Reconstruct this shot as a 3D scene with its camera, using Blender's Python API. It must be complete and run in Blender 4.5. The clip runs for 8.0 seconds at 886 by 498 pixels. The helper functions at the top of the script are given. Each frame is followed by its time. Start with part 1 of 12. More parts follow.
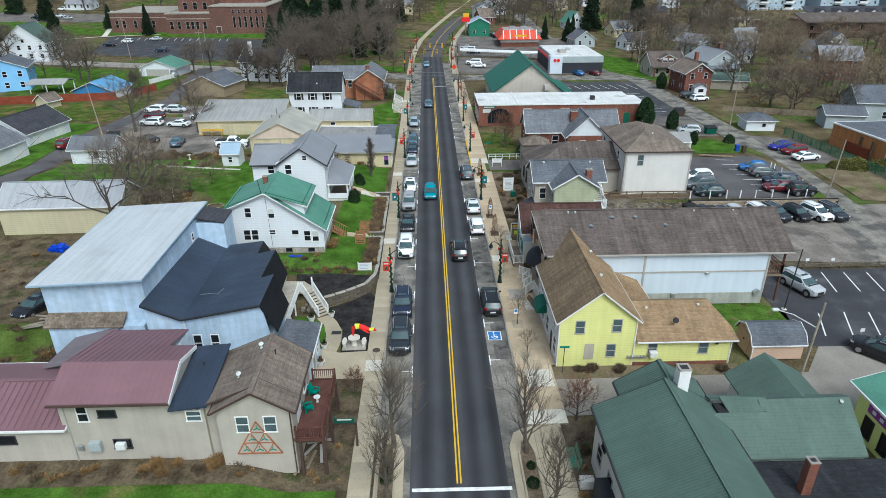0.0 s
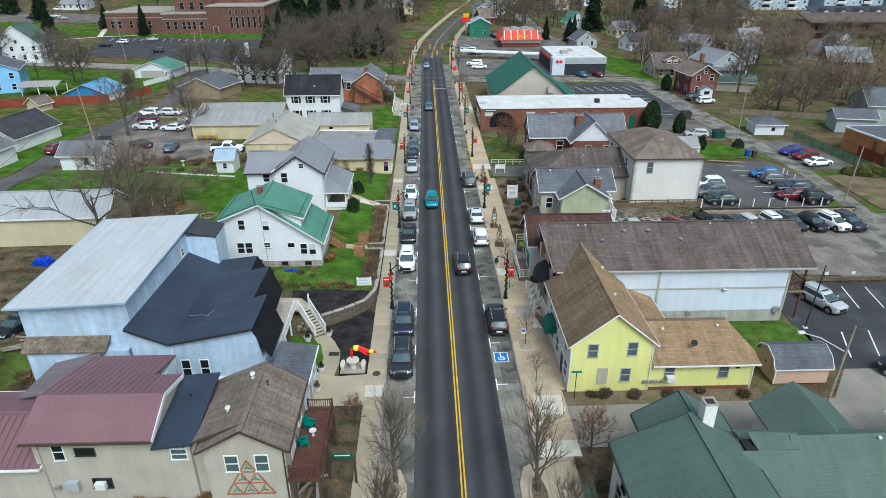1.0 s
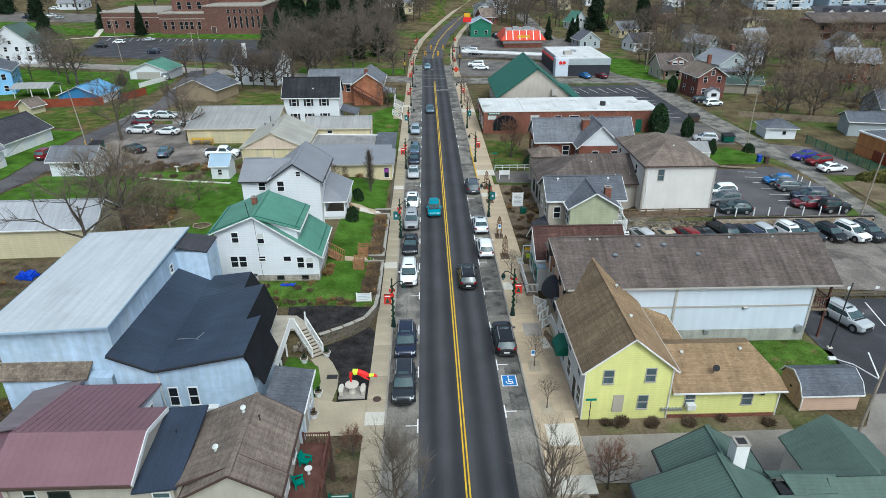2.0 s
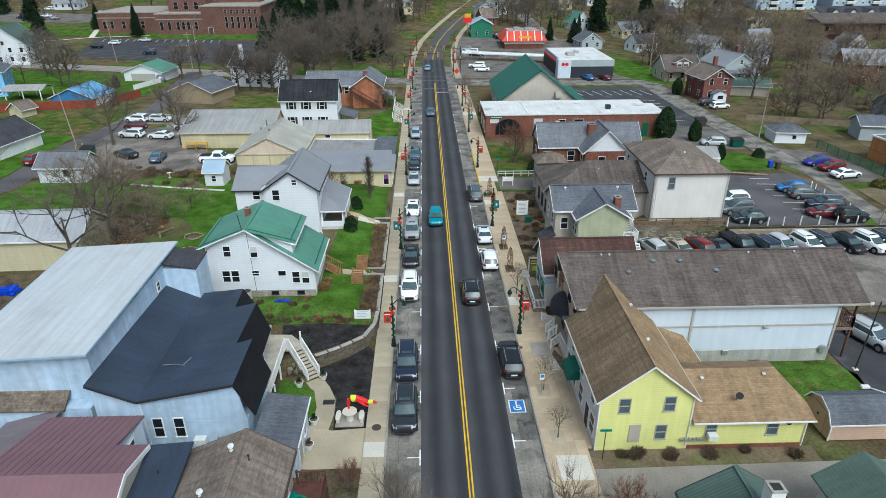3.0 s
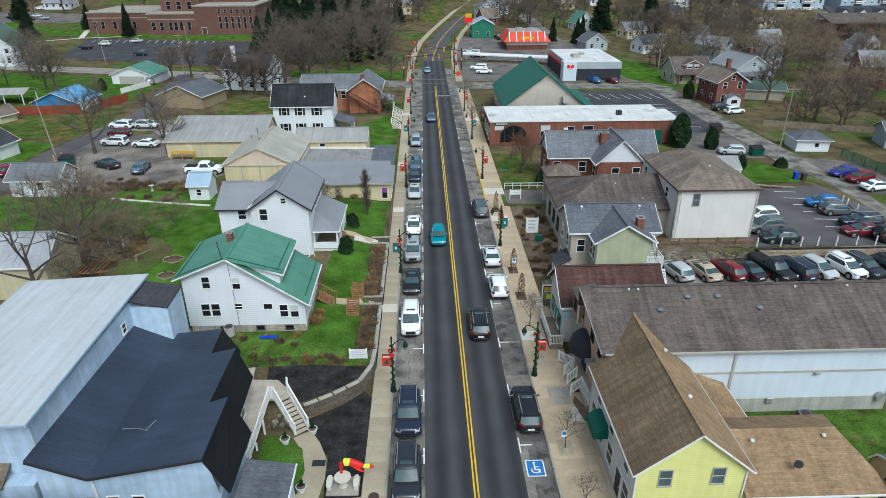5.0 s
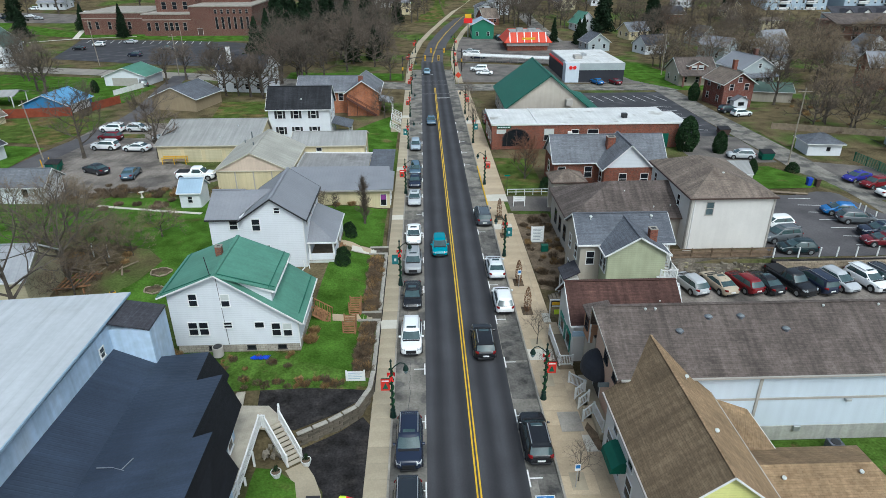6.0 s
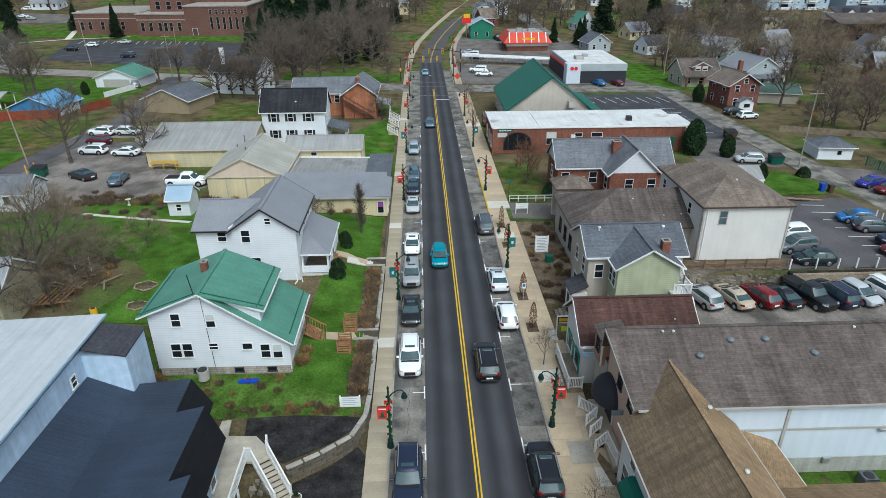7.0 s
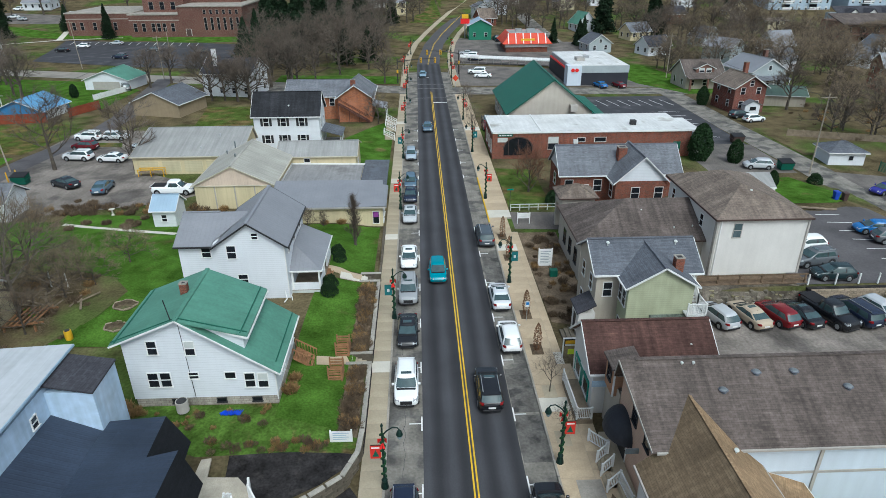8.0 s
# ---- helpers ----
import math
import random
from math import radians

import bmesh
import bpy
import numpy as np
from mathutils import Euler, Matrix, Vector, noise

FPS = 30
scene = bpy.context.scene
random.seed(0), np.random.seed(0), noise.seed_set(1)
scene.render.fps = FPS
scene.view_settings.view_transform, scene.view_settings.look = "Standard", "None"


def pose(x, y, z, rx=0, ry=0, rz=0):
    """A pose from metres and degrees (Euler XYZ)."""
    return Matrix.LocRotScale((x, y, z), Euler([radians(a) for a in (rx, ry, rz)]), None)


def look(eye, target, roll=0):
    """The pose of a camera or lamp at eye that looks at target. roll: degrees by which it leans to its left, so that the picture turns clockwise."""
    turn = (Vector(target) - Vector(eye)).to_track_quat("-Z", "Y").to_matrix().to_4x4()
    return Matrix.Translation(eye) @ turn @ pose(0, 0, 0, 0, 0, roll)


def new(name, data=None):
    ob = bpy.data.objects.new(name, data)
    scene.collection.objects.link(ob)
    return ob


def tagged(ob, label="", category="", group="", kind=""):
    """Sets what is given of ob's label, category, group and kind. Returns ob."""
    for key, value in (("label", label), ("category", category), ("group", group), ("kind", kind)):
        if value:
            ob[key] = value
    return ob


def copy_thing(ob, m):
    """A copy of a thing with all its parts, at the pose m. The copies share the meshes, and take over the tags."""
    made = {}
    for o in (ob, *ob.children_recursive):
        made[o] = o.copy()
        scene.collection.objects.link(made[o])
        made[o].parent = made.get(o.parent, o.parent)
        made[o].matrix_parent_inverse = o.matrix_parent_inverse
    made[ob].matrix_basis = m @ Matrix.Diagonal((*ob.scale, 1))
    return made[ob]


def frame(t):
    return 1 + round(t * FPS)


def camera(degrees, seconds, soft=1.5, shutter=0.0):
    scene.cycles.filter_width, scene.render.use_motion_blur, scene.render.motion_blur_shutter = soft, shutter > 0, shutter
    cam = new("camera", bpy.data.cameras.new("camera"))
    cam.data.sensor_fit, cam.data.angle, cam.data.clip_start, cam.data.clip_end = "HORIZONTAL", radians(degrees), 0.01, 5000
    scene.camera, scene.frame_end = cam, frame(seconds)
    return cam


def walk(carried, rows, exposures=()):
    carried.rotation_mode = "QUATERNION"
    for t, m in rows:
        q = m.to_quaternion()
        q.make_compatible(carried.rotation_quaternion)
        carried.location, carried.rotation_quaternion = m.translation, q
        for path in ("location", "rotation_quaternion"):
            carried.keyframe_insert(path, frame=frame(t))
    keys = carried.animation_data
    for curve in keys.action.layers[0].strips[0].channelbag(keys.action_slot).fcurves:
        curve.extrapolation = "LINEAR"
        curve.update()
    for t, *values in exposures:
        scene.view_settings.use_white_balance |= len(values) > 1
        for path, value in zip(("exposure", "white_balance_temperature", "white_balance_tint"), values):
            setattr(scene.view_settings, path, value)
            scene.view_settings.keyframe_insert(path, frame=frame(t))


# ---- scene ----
cam = camera(70.6, 8.0, soft=0.52)
PATH = [
    (0, (-1.741, -3.019, 32.182), (-1.698, -1.214, 31.322), -0.3),
    (0.5, (-1.915, -1.312, 32.194), (-1.871, 0.492, 31.333), -0.3),
    (1, (-2.057, 0.450, 32.212), (-2.011, 2.254, 31.350), -0.3),
    (1.5, (-2.204, 2.219, 32.205), (-2.158, 4.023, 31.341), -0.3),
    (3, (-2.600, 7.298, 32.080), (-2.551, 9.101, 31.215), -0.27),
    (3.5, (-2.680, 9.050, 32.014), (-2.630, 10.853, 31.148), -0.26),
    (4, (-2.750, 10.790, 31.932), (-2.699, 12.592, 31.066), -0.25),
    (4.5, (-2.850, 12.512, 31.827), (-2.798, 14.314, 30.960), -0.25),
    (6, (-3.165, 17.620, 31.320), (-3.108, 19.422, 30.455), -0.25),
    (6.5, (-3.220, 19.330, 31.137), (-3.160, 21.132, 30.272), -0.25),
    (7, (-3.250, 21.080, 30.965), (-3.187, 22.882, 30.100), -0.25),
    (7.5, (-3.225, 22.920, 30.840), (-3.158, 24.722, 29.975), -0.25),
    (8, (-3.143, 24.852, 30.755), (-3.074, 26.654, 29.890), -0.25),
]
walk(cam, [(t, look(eye, target, roll)) for t, eye, target, roll in PATH], [(0, 0.26, 5650, 0), (4, 0.18, 5650, 0), (8, 0.12, 5650, 0)])

# ---- overcast daylight ----
world = bpy.data.worlds.new("overcast")
scene.world = world
world.use_nodes = True
wn = world.node_tree
sky = wn.nodes.new("ShaderNodeTexSky")
sky.sky_type, sky.sun_disc = "NISHITA", False
sky.sun_elevation, sky.sun_rotation = radians(51), radians(160)
sky.air_density, sky.dust_density, sky.ozone_density = 1.0, 6.0, 1.0
hsv = wn.nodes.new("ShaderNodeHueSaturation")
hsv.inputs["Saturation"].default_value = 0.55
wn.links.new(sky.outputs[0], hsv.inputs["Color"])
wn.links.new(hsv.outputs[0], wn.nodes["Background"].inputs[0])
wn.nodes["Background"].inputs[1].default_value = 0.147
sun = new("sun", bpy.data.lights.new("sun", "SUN"))
sun.data.energy, sun.data.angle, sun.data.color = 1.05, radians(26), (1.0, 0.98, 0.95)
sun.matrix_basis = look((0, 0, 50), (-5.5, 15.0, 50 - 20.0))


# ---- materials ----
def mat(name, col, rough=0.8, metal=0.0, var=0.14, scale=0.6, fine=14.0, bump=0.15, pattern="", size=(0.3, 0.14), col2=None, spec=0.22, rand=0.0, tint=False, streak=0.0, blot=None, wear=0.0):
    """A surface of one base colour with variation at two scales, and a pattern laid along its own faces."""
    m = bpy.data.materials.new(name)
    m.use_nodes = True
    nt = m.node_tree
    N, L = nt.nodes, nt.links
    bs = N["Principled BSDF"]
    bs.inputs["Roughness"].default_value, bs.inputs["Metallic"].default_value = rough, metal
    bs.inputs["Specular IOR Level"].default_value = spec
    tc = N.new("ShaderNodeTexCoord")

    def noise_at(s, detail, lo, hi, stretch=None):
        n = N.new("ShaderNodeTexNoise")
        n.inputs["Scale"].default_value, n.inputs["Detail"].default_value = s, detail
        if stretch:
            mp = N.new("ShaderNodeMapping")
            mp.inputs["Scale"].default_value = stretch
            L.new(tc.outputs["UV"], mp.inputs[0])
            L.new(mp.outputs[0], n.inputs["Vector"])
        else:
            L.new(tc.outputs["Object"], n.inputs["Vector"])
        r = N.new("ShaderNodeMapRange")
        r.inputs["From Min"].default_value, r.inputs["From Max"].default_value = 0.3, 0.7
        r.inputs["To Min"].default_value, r.inputs["To Max"].default_value = lo, hi
        L.new(n.outputs["Fac"], r.inputs["Value"])
        return n.outputs["Fac"], r.outputs["Result"]

    def times(a, b):
        k = N.new("ShaderNodeMath")
        k.operation = "MULTIPLY"
        L.new(a, k.inputs[0])
        L.new(b, k.inputs[1])
        return k.outputs[0]

    _, big = noise_at(scale, 4, 1 - var, 1 + var)
    f, small = noise_at(fine, 3, 1 - 0.6 * var, 1 + 0.6 * var)
    k = times(big, small)
    if streak:
        _, st = noise_at(1.0, 3, 1 - streak, 1 + 0.5 * streak, (2.2, 0.16, 1))
        k = times(k, st)
    if wear:
        # two polished tracks in each lane, along y
        sp = N.new("ShaderNodeSeparateXYZ")
        L.new(tc.outputs["Object"], sp.inputs[0])
        ph = N.new("ShaderNodeMath")
        ph.operation = "MULTIPLY_ADD"
        ph.inputs[1].default_value, ph.inputs[2].default_value = 3.7, 0.35
        L.new(sp.outputs["X"], ph.inputs[0])
        sn = N.new("ShaderNodeMath")
        sn.operation = "SINE"
        L.new(ph.outputs[0], sn.inputs[0])
        wr = N.new("ShaderNodeMapRange")
        wr.inputs["From Min"].default_value, wr.inputs["To Min"].default_value, wr.inputs["To Max"].default_value = -1.0, 1 - wear, 1 + wear
        L.new(sn.outputs[0], wr.inputs["Value"])
        k = times(k, wr.outputs["Result"])
    if rand:
        oi = N.new("ShaderNodeObjectInfo")
        r = N.new("ShaderNodeMapRange")
        r.inputs["To Min"].default_value, r.inputs["To Max"].default_value = 1 - rand, 1 + rand
        L.new(oi.outputs["Random"], r.inputs["Value"])
        k = times(k, r.outputs["Result"])
    height = f
    strength = bump
    if tint:
        oi = N.new("ShaderNodeObjectInfo")
        base = oi.outputs["Color"]
    else:
        rgb = N.new("ShaderNodeRGB")
        rgb.outputs[0].default_value = (*col, 1)
        base = rgb.outputs[0]
    if blot:
        nb = N.new("ShaderNodeTexNoise")
        nb.inputs["Scale"].default_value, nb.inputs["Detail"].default_value = blot[1], 5
        L.new(tc.outputs["Object"], nb.inputs["Vector"])
        rr = N.new("ShaderNodeMapRange")
        rr.inputs["From Min"].default_value, rr.inputs["From Max"].default_value = blot[2], blot[2] + blot[3]
        L.new(nb.outputs["Fac"], rr.inputs["Value"])
        mx = N.new("ShaderNodeMix")
        mx.data_type = "RGBA"
        L.new(rr.outputs["Result"], mx.inputs["Factor"])
        L.new(base, mx.inputs["A"])
        mx.inputs["B"].default_value = (*blot[0], 1)
        base = mx.outputs["Result"]
    if pattern in ("shingle", "brick", "block"):
        br = N.new("ShaderNodeTexBrick")
        br.inputs["Scale"].default_value = 1.0
        br.inputs["Brick Width"].default_value, br.inputs["Row Height"].default_value = size
        br.inputs["Mortar Size"].default_value = {"shingle": 0.006, "brick": 0.008, "block": 0.012}[pattern]
        br.inputs["Mortar Smooth"].default_value = 0.2
        br.inputs["Bias"].default_value = 0.0
        c2 = col2 or tuple(c * 0.78 for c in col)
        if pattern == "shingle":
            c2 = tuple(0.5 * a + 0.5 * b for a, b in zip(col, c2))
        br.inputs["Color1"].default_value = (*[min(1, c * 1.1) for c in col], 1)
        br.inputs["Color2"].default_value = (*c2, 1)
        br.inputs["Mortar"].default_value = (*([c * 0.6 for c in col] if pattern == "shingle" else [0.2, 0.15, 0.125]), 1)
        L.new(tc.outputs["UV"], br.inputs["Vector"])
        base = br.outputs["Color"]
        inv = N.new("ShaderNodeMath")
        inv.operation = "SUBTRACT"
        inv.inputs[0].default_value = 1.0
        L.new(br.outputs["Fac"], inv.inputs[1])
        height = inv.outputs[0]
        strength = max(bump, 0.3)
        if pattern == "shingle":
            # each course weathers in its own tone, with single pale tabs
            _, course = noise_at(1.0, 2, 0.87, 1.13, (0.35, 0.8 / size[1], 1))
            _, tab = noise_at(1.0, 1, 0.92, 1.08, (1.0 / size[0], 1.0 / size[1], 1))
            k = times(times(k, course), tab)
    elif pattern in ("lap", "seam", "rib", "board"):
        sx = N.new("ShaderNodeSeparateXYZ")
        L.new(tc.outputs["UV"], sx.inputs[0])
        dv = N.new("ShaderNodeMath")
        dv.operation = "DIVIDE"
        dv.inputs[1].default_value = size[0]
        L.new(sx.outputs["Y" if pattern == "lap" else "X"], dv.inputs[0])
        fr = N.new("ShaderNodeMath")
        fr.operation = "FRACT"
        L.new(dv.outputs[0], fr.inputs[0])
        cr = N.new("ShaderNodeMapRange")
        L.new(fr.outputs[0], cr.inputs["Value"])
        if pattern == "lap":
            cr.inputs["To Min"].default_value, cr.inputs["To Max"].default_value = 1.0, 0.0
        else:
            cr.inputs["From Min"].default_value, cr.inputs["From Max"].default_value = 0.0, 0.18
            pp = N.new("ShaderNodeMath")
            pp.operation = "PINGPONG"
            pp.inputs[1].default_value = 0.5
            L.new(fr.outputs[0], pp.inputs[0])
            L.new(pp.outputs[0], cr.inputs["Value"])
            cr.inputs["To Min"].default_value, cr.inputs["To Max"].default_value = (1.0, 0.0) if pattern != "board" else (0.0, 1.0)
        height = cr.outputs["Result"]
        strength = max(bump, 0.35)
        # the joint itself, a thin dark line; laps carry edge shade in the colour
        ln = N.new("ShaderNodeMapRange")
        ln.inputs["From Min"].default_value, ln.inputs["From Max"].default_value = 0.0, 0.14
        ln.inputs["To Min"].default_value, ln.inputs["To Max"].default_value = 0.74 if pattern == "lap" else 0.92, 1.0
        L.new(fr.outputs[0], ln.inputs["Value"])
        # fine ribs: half of each darkened, their shading put into the colour
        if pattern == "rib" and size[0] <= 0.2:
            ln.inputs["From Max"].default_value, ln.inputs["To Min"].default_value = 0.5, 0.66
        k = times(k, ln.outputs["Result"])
    sc = N.new("ShaderNodeVectorMath")
    sc.operation = "SCALE"
    L.new(base, sc.inputs[0])
    L.new(k, sc.inputs["Scale"])
    L.new(sc.outputs[0], bs.inputs["Base Color"])
    bp = N.new("ShaderNodeBump")
    bp.inputs["Strength"].default_value, bp.inputs["Distance"].default_value = strength, 0.02
    L.new(height, bp.inputs["Height"])
    L.new(bp.outputs[0], bs.inputs["Normal"])
    return m


def plain(name, col, rough=0.5, metal=0.0, var=0.08, **kw):
    return mat(name, col, rough, metal, var, 1.5, 20.0, 0.05, **kw)


M = {}
M["asphalt"] = mat("asphalt", (0.05, 0.05, 0.055), 0.9, var=0.14, scale=0.25, fine=9, streak=0.1, wear=0.3)
M["asphalt_plain"] = mat("asphalt_plain", (0.075, 0.073, 0.076), 0.9, var=0.14, scale=0.25, fine=9)
M["asphalt_old"] = mat("asphalt_old", (0.205, 0.19, 0.165), 0.95, var=0.3, scale=0.5, fine=5, streak=0.14, blot=((0.105, 0.1, 0.092), 0.4, 0.48, 0.1))
M["asphalt_lot"] = mat("asphalt_lot", (0.15, 0.134, 0.122), 0.95, var=0.24, scale=0.3, fine=5, streak=0.1, blot=((0.095, 0.088, 0.082), 0.16, 0.5, 0.12))
M["gravel_lot"] = mat("gravel_lot", (0.2, 0.176, 0.155), 0.98, var=0.34, scale=0.3, fine=4, bump=0.35, streak=0.14, blot=((0.11, 0.098, 0.088), 0.2, 0.52, 0.1))
M["asphalt_patch"] = mat("asphalt_patch", (0.13, 0.122, 0.11), 0.95, var=0.36, scale=0.6, fine=5, streak=0.16, blot=((0.065, 0.062, 0.06), 0.7, 0.52, 0.1))
M["asphalt_pale"] = mat("asphalt_pale", (0.25, 0.228, 0.2), 0.95, var=0.16, scale=0.4, fine=6, blot=((0.17, 0.155, 0.135), 0.2, 0.56, 0.15))
M["asphalt_mid"] = mat("asphalt_mid", (0.098, 0.092, 0.095), 0.92, var=0.2, scale=0.25, fine=5, blot=((0.075, 0.07, 0.074), 0.2, 0.5, 0.15))
M["asphalt_dark"] = mat("asphalt_dark", (0.05, 0.05, 0.056), 0.9, var=0.2, scale=0.3, fine=6, blot=((0.09, 0.088, 0.09), 0.3, 0.55, 0.2))
M["mulch"] = mat("mulch", (0.027, 0.025, 0.025), 1.0, var=0.5, scale=0.9, fine=6, bump=0.8, spec=0.05, blot=((0.05, 0.045, 0.042), 0.7, 0.55, 0.15))
M["concrete_warm"] = mat("concrete_warm", (0.44, 0.35, 0.24), 0.9, var=0.13, scale=0.4, fine=8, rand=0.08, blot=((0.33, 0.27, 0.19), 0.3, 0.55, 0.2))
M["concrete"] = mat("concrete", (0.365, 0.313, 0.226), 0.9, var=0.13, scale=0.4, fine=8, rand=0.09)
M["concrete_new"] = mat("concrete_new", (0.55, 0.52, 0.45), 0.9, var=0.08, scale=0.5, fine=8, rand=0.05)
M["kerb"] = mat("kerb", (0.3, 0.275, 0.24), 0.9, var=0.2, scale=0.7, fine=9)
M["grass"] = mat("grass", (0.066, 0.095, 0.022), 1.0, var=0.4, scale=0.6, fine=5.5, bump=0.5, blot=((0.135, 0.1, 0.045), 0.22, 0.48, 0.14), spec=0.0)
M["lawn_weedy"] = mat("lawn_weedy", (0.062, 0.11, 0.02), 1.0, var=0.5, scale=0.7, fine=5, bump=0.6, blot=((0.11, 0.085, 0.04), 0.6, 0.58, 0.1), spec=0.0)
M["lawn"] = mat("lawn", (0.06, 0.12, 0.018), 1.0, var=0.42, scale=0.45, fine=6, bump=0.5, blot=((0.115, 0.105, 0.04), 0.24, 0.61, 0.12), spec=0.0)
M["rough_ground"] = mat("rough_ground", (0.105, 0.085, 0.048), 1.0, spec=0.0, var=0.42, scale=0.3, fine=4, bump=0.8, blot=((0.07, 0.105, 0.026), 0.06, 0.5, 0.12))
M["bed"] = mat("bed", (0.15, 0.115, 0.08), 1.0, spec=0.0, var=0.4, scale=0.8, fine=5, bump=0.8)
M["bed_dark"] = mat("bed_dark", (0.1, 0.079, 0.052), 1.0, spec=0.0, var=0.45, scale=0.8, fine=5, bump=0.8, blot=((0.06, 0.066, 0.028), 0.6, 0.56, 0.12))
M["dirt"] = mat("dirt", (0.155, 0.122, 0.08), 1.0, spec=0.0, var=0.32, scale=0.35, fine=4, bump=0.6, blot=((0.085, 0.1, 0.035), 0.2, 0.5, 0.15))
M["paint_white"] = mat("paint_white", (0.72, 0.72, 0.7), 0.7, var=0.18, scale=2, fine=20)
M["paint_worn"] = mat("paint_worn", (0.24, 0.24, 0.235), 0.8, var=0.4, scale=2, fine=14, blot=((0.08, 0.08, 0.082), 1.5, 0.5, 0.15))
M["paint_yellow"] = mat("paint_yellow", (0.62, 0.4, 0.02), 0.7, var=0.18, scale=1, fine=18)
M["paint_blue"] = mat("paint_blue", (0.03, 0.16, 0.42), 0.7, var=0.15, scale=3, fine=20)
# walls
M["blue_metal"] = mat("blue_metal", (0.42, 0.53, 0.66), 0.6, var=0.14, scale=0.35, fine=2, streak=0.16, blot=((0.46, 0.54, 0.63), 0.3, 0.52, 0.2))
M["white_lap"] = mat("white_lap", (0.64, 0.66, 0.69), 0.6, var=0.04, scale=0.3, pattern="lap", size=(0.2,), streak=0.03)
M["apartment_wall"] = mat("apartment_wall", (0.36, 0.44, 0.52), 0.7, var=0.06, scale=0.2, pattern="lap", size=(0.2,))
M["white_panel"] = mat("white_panel", (0.53, 0.59, 0.66), 0.6, var=0.05, scale=0.25, streak=0.05)
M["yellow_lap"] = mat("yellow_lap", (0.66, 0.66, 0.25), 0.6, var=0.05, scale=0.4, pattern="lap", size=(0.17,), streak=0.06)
M["cream"] = mat("cream", (0.55, 0.475, 0.3), 0.7, var=0.07, scale=0.4, pattern="board", size=(1.2,), streak=0.1)
M["garage_tan"] = mat("garage_tan", (0.27, 0.215, 0.14), 0.85, var=0.08, scale=0.4, pattern="lap", size=(0.25,), streak=0.08)
M["tan_wall"] = mat("tan_wall", (0.5, 0.45, 0.3), 0.7, var=0.07, scale=0.4, pattern="lap", size=(0.25,), streak=0.08)
M["beige_stucco"] = mat("beige_stucco", (0.4, 0.365, 0.315), 0.85, var=0.08, scale=0.5, fine=10, bump=0.3, streak=0.07)
M["offwhite_stucco"] = mat("offwhite_stucco", (0.6, 0.58, 0.55), 0.85, var=0.05, scale=0.4, fine=10, bump=0.2, streak=0.04)
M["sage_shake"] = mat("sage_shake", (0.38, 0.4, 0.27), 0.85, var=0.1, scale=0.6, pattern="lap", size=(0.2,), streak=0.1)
M["taupe_wall"] = mat("taupe_wall", (0.4, 0.36, 0.3), 0.85, var=0.07, scale=0.5, fine=10, streak=0.1)
M["brick_red"] = mat("brick_red", (0.22, 0.062, 0.034), 0.9, var=0.2, scale=0.4, pattern="brick", size=(0.22, 0.08), col2=(0.12, 0.045, 0.03), streak=0.12)
M["brick_dark"] = mat("brick_dark", (0.15, 0.042, 0.03), 0.9, var=0.2, scale=0.4, pattern="brick", size=(0.22, 0.08), col2=(0.1, 0.034, 0.026))
M["brick_orange"] = mat("brick_orange", (0.4, 0.15, 0.066), 0.9, var=0.2, scale=0.5, pattern="brick", size=(0.22, 0.08), col2=(0.28, 0.1, 0.05), streak=0.14)
M["orange_wall"] = mat("orange_wall", (0.42, 0.19, 0.075), 0.85, var=0.12, scale=0.4, pattern="board", size=(0.5,), streak=0.16)
M["brick_school"] = mat("brick_school", (0.125, 0.055, 0.042), 0.9, var=0.14, scale=0.2, pattern="brick", size=(0.24, 0.09))
M["gable_pink"] = mat("gable_pink", (0.56, 0.45, 0.36), 0.8, var=0.06, scale=0.4, pattern="board", size=(0.4,), streak=0.06)
M["foundation_plain"] = mat("foundation_plain", (0.34, 0.34, 0.31), 0.9, var=0.14, scale=0.5, fine=6, streak=0.18)
M["leaf_litter"] = mat("leaf_litter", (0.115, 0.092, 0.052), 1.0, spec=0.0, var=0.35, scale=0.4, fine=5, bump=0.5, blot=((0.075, 0.1, 0.03), 0.1, 0.5, 0.12))
M["twig_pale"] = mat("twig_pale", (0.135, 0.11, 0.085), 0.95, var=0.25, scale=0.5, fine=4, rand=0.2)
M["foundation"] = mat("foundation", (0.36, 0.33, 0.28), 0.9, var=0.2, scale=0.6, pattern="block", size=(0.4, 0.2), col2=(0.3, 0.28, 0.24), streak=0.2)
M["blue_wall"] = mat("blue_wall", (0.22, 0.45, 0.72), 0.7, var=0.06, scale=0.4, pattern="lap", size=(0.2,))
M["blue_dark_wall"] = mat("blue_dark_wall", (0.05, 0.19, 0.38), 0.7, var=0.08, scale=0.4, pattern="board", size=(0.3,))
M["green_wall"] = mat("green_wall", (0.03, 0.16, 0.1), 0.7, var=0.08, scale=0.4, pattern="lap", size=(0.2,))
M["lime_wall"] = mat("lime_wall", (0.6, 0.68, 0.24), 0.7, var=0.06, scale=0.4, pattern="lap", size=(0.2,))
M["grey_wall"] = mat("grey_wall", (0.33, 0.37, 0.38), 0.7, var=0.08, scale=0.4, pattern="lap", size=(0.2,))
M["dark_wall"] = mat("dark_wall", (0.03, 0.032, 0.04), 0.6, var=0.1, scale=0.4)
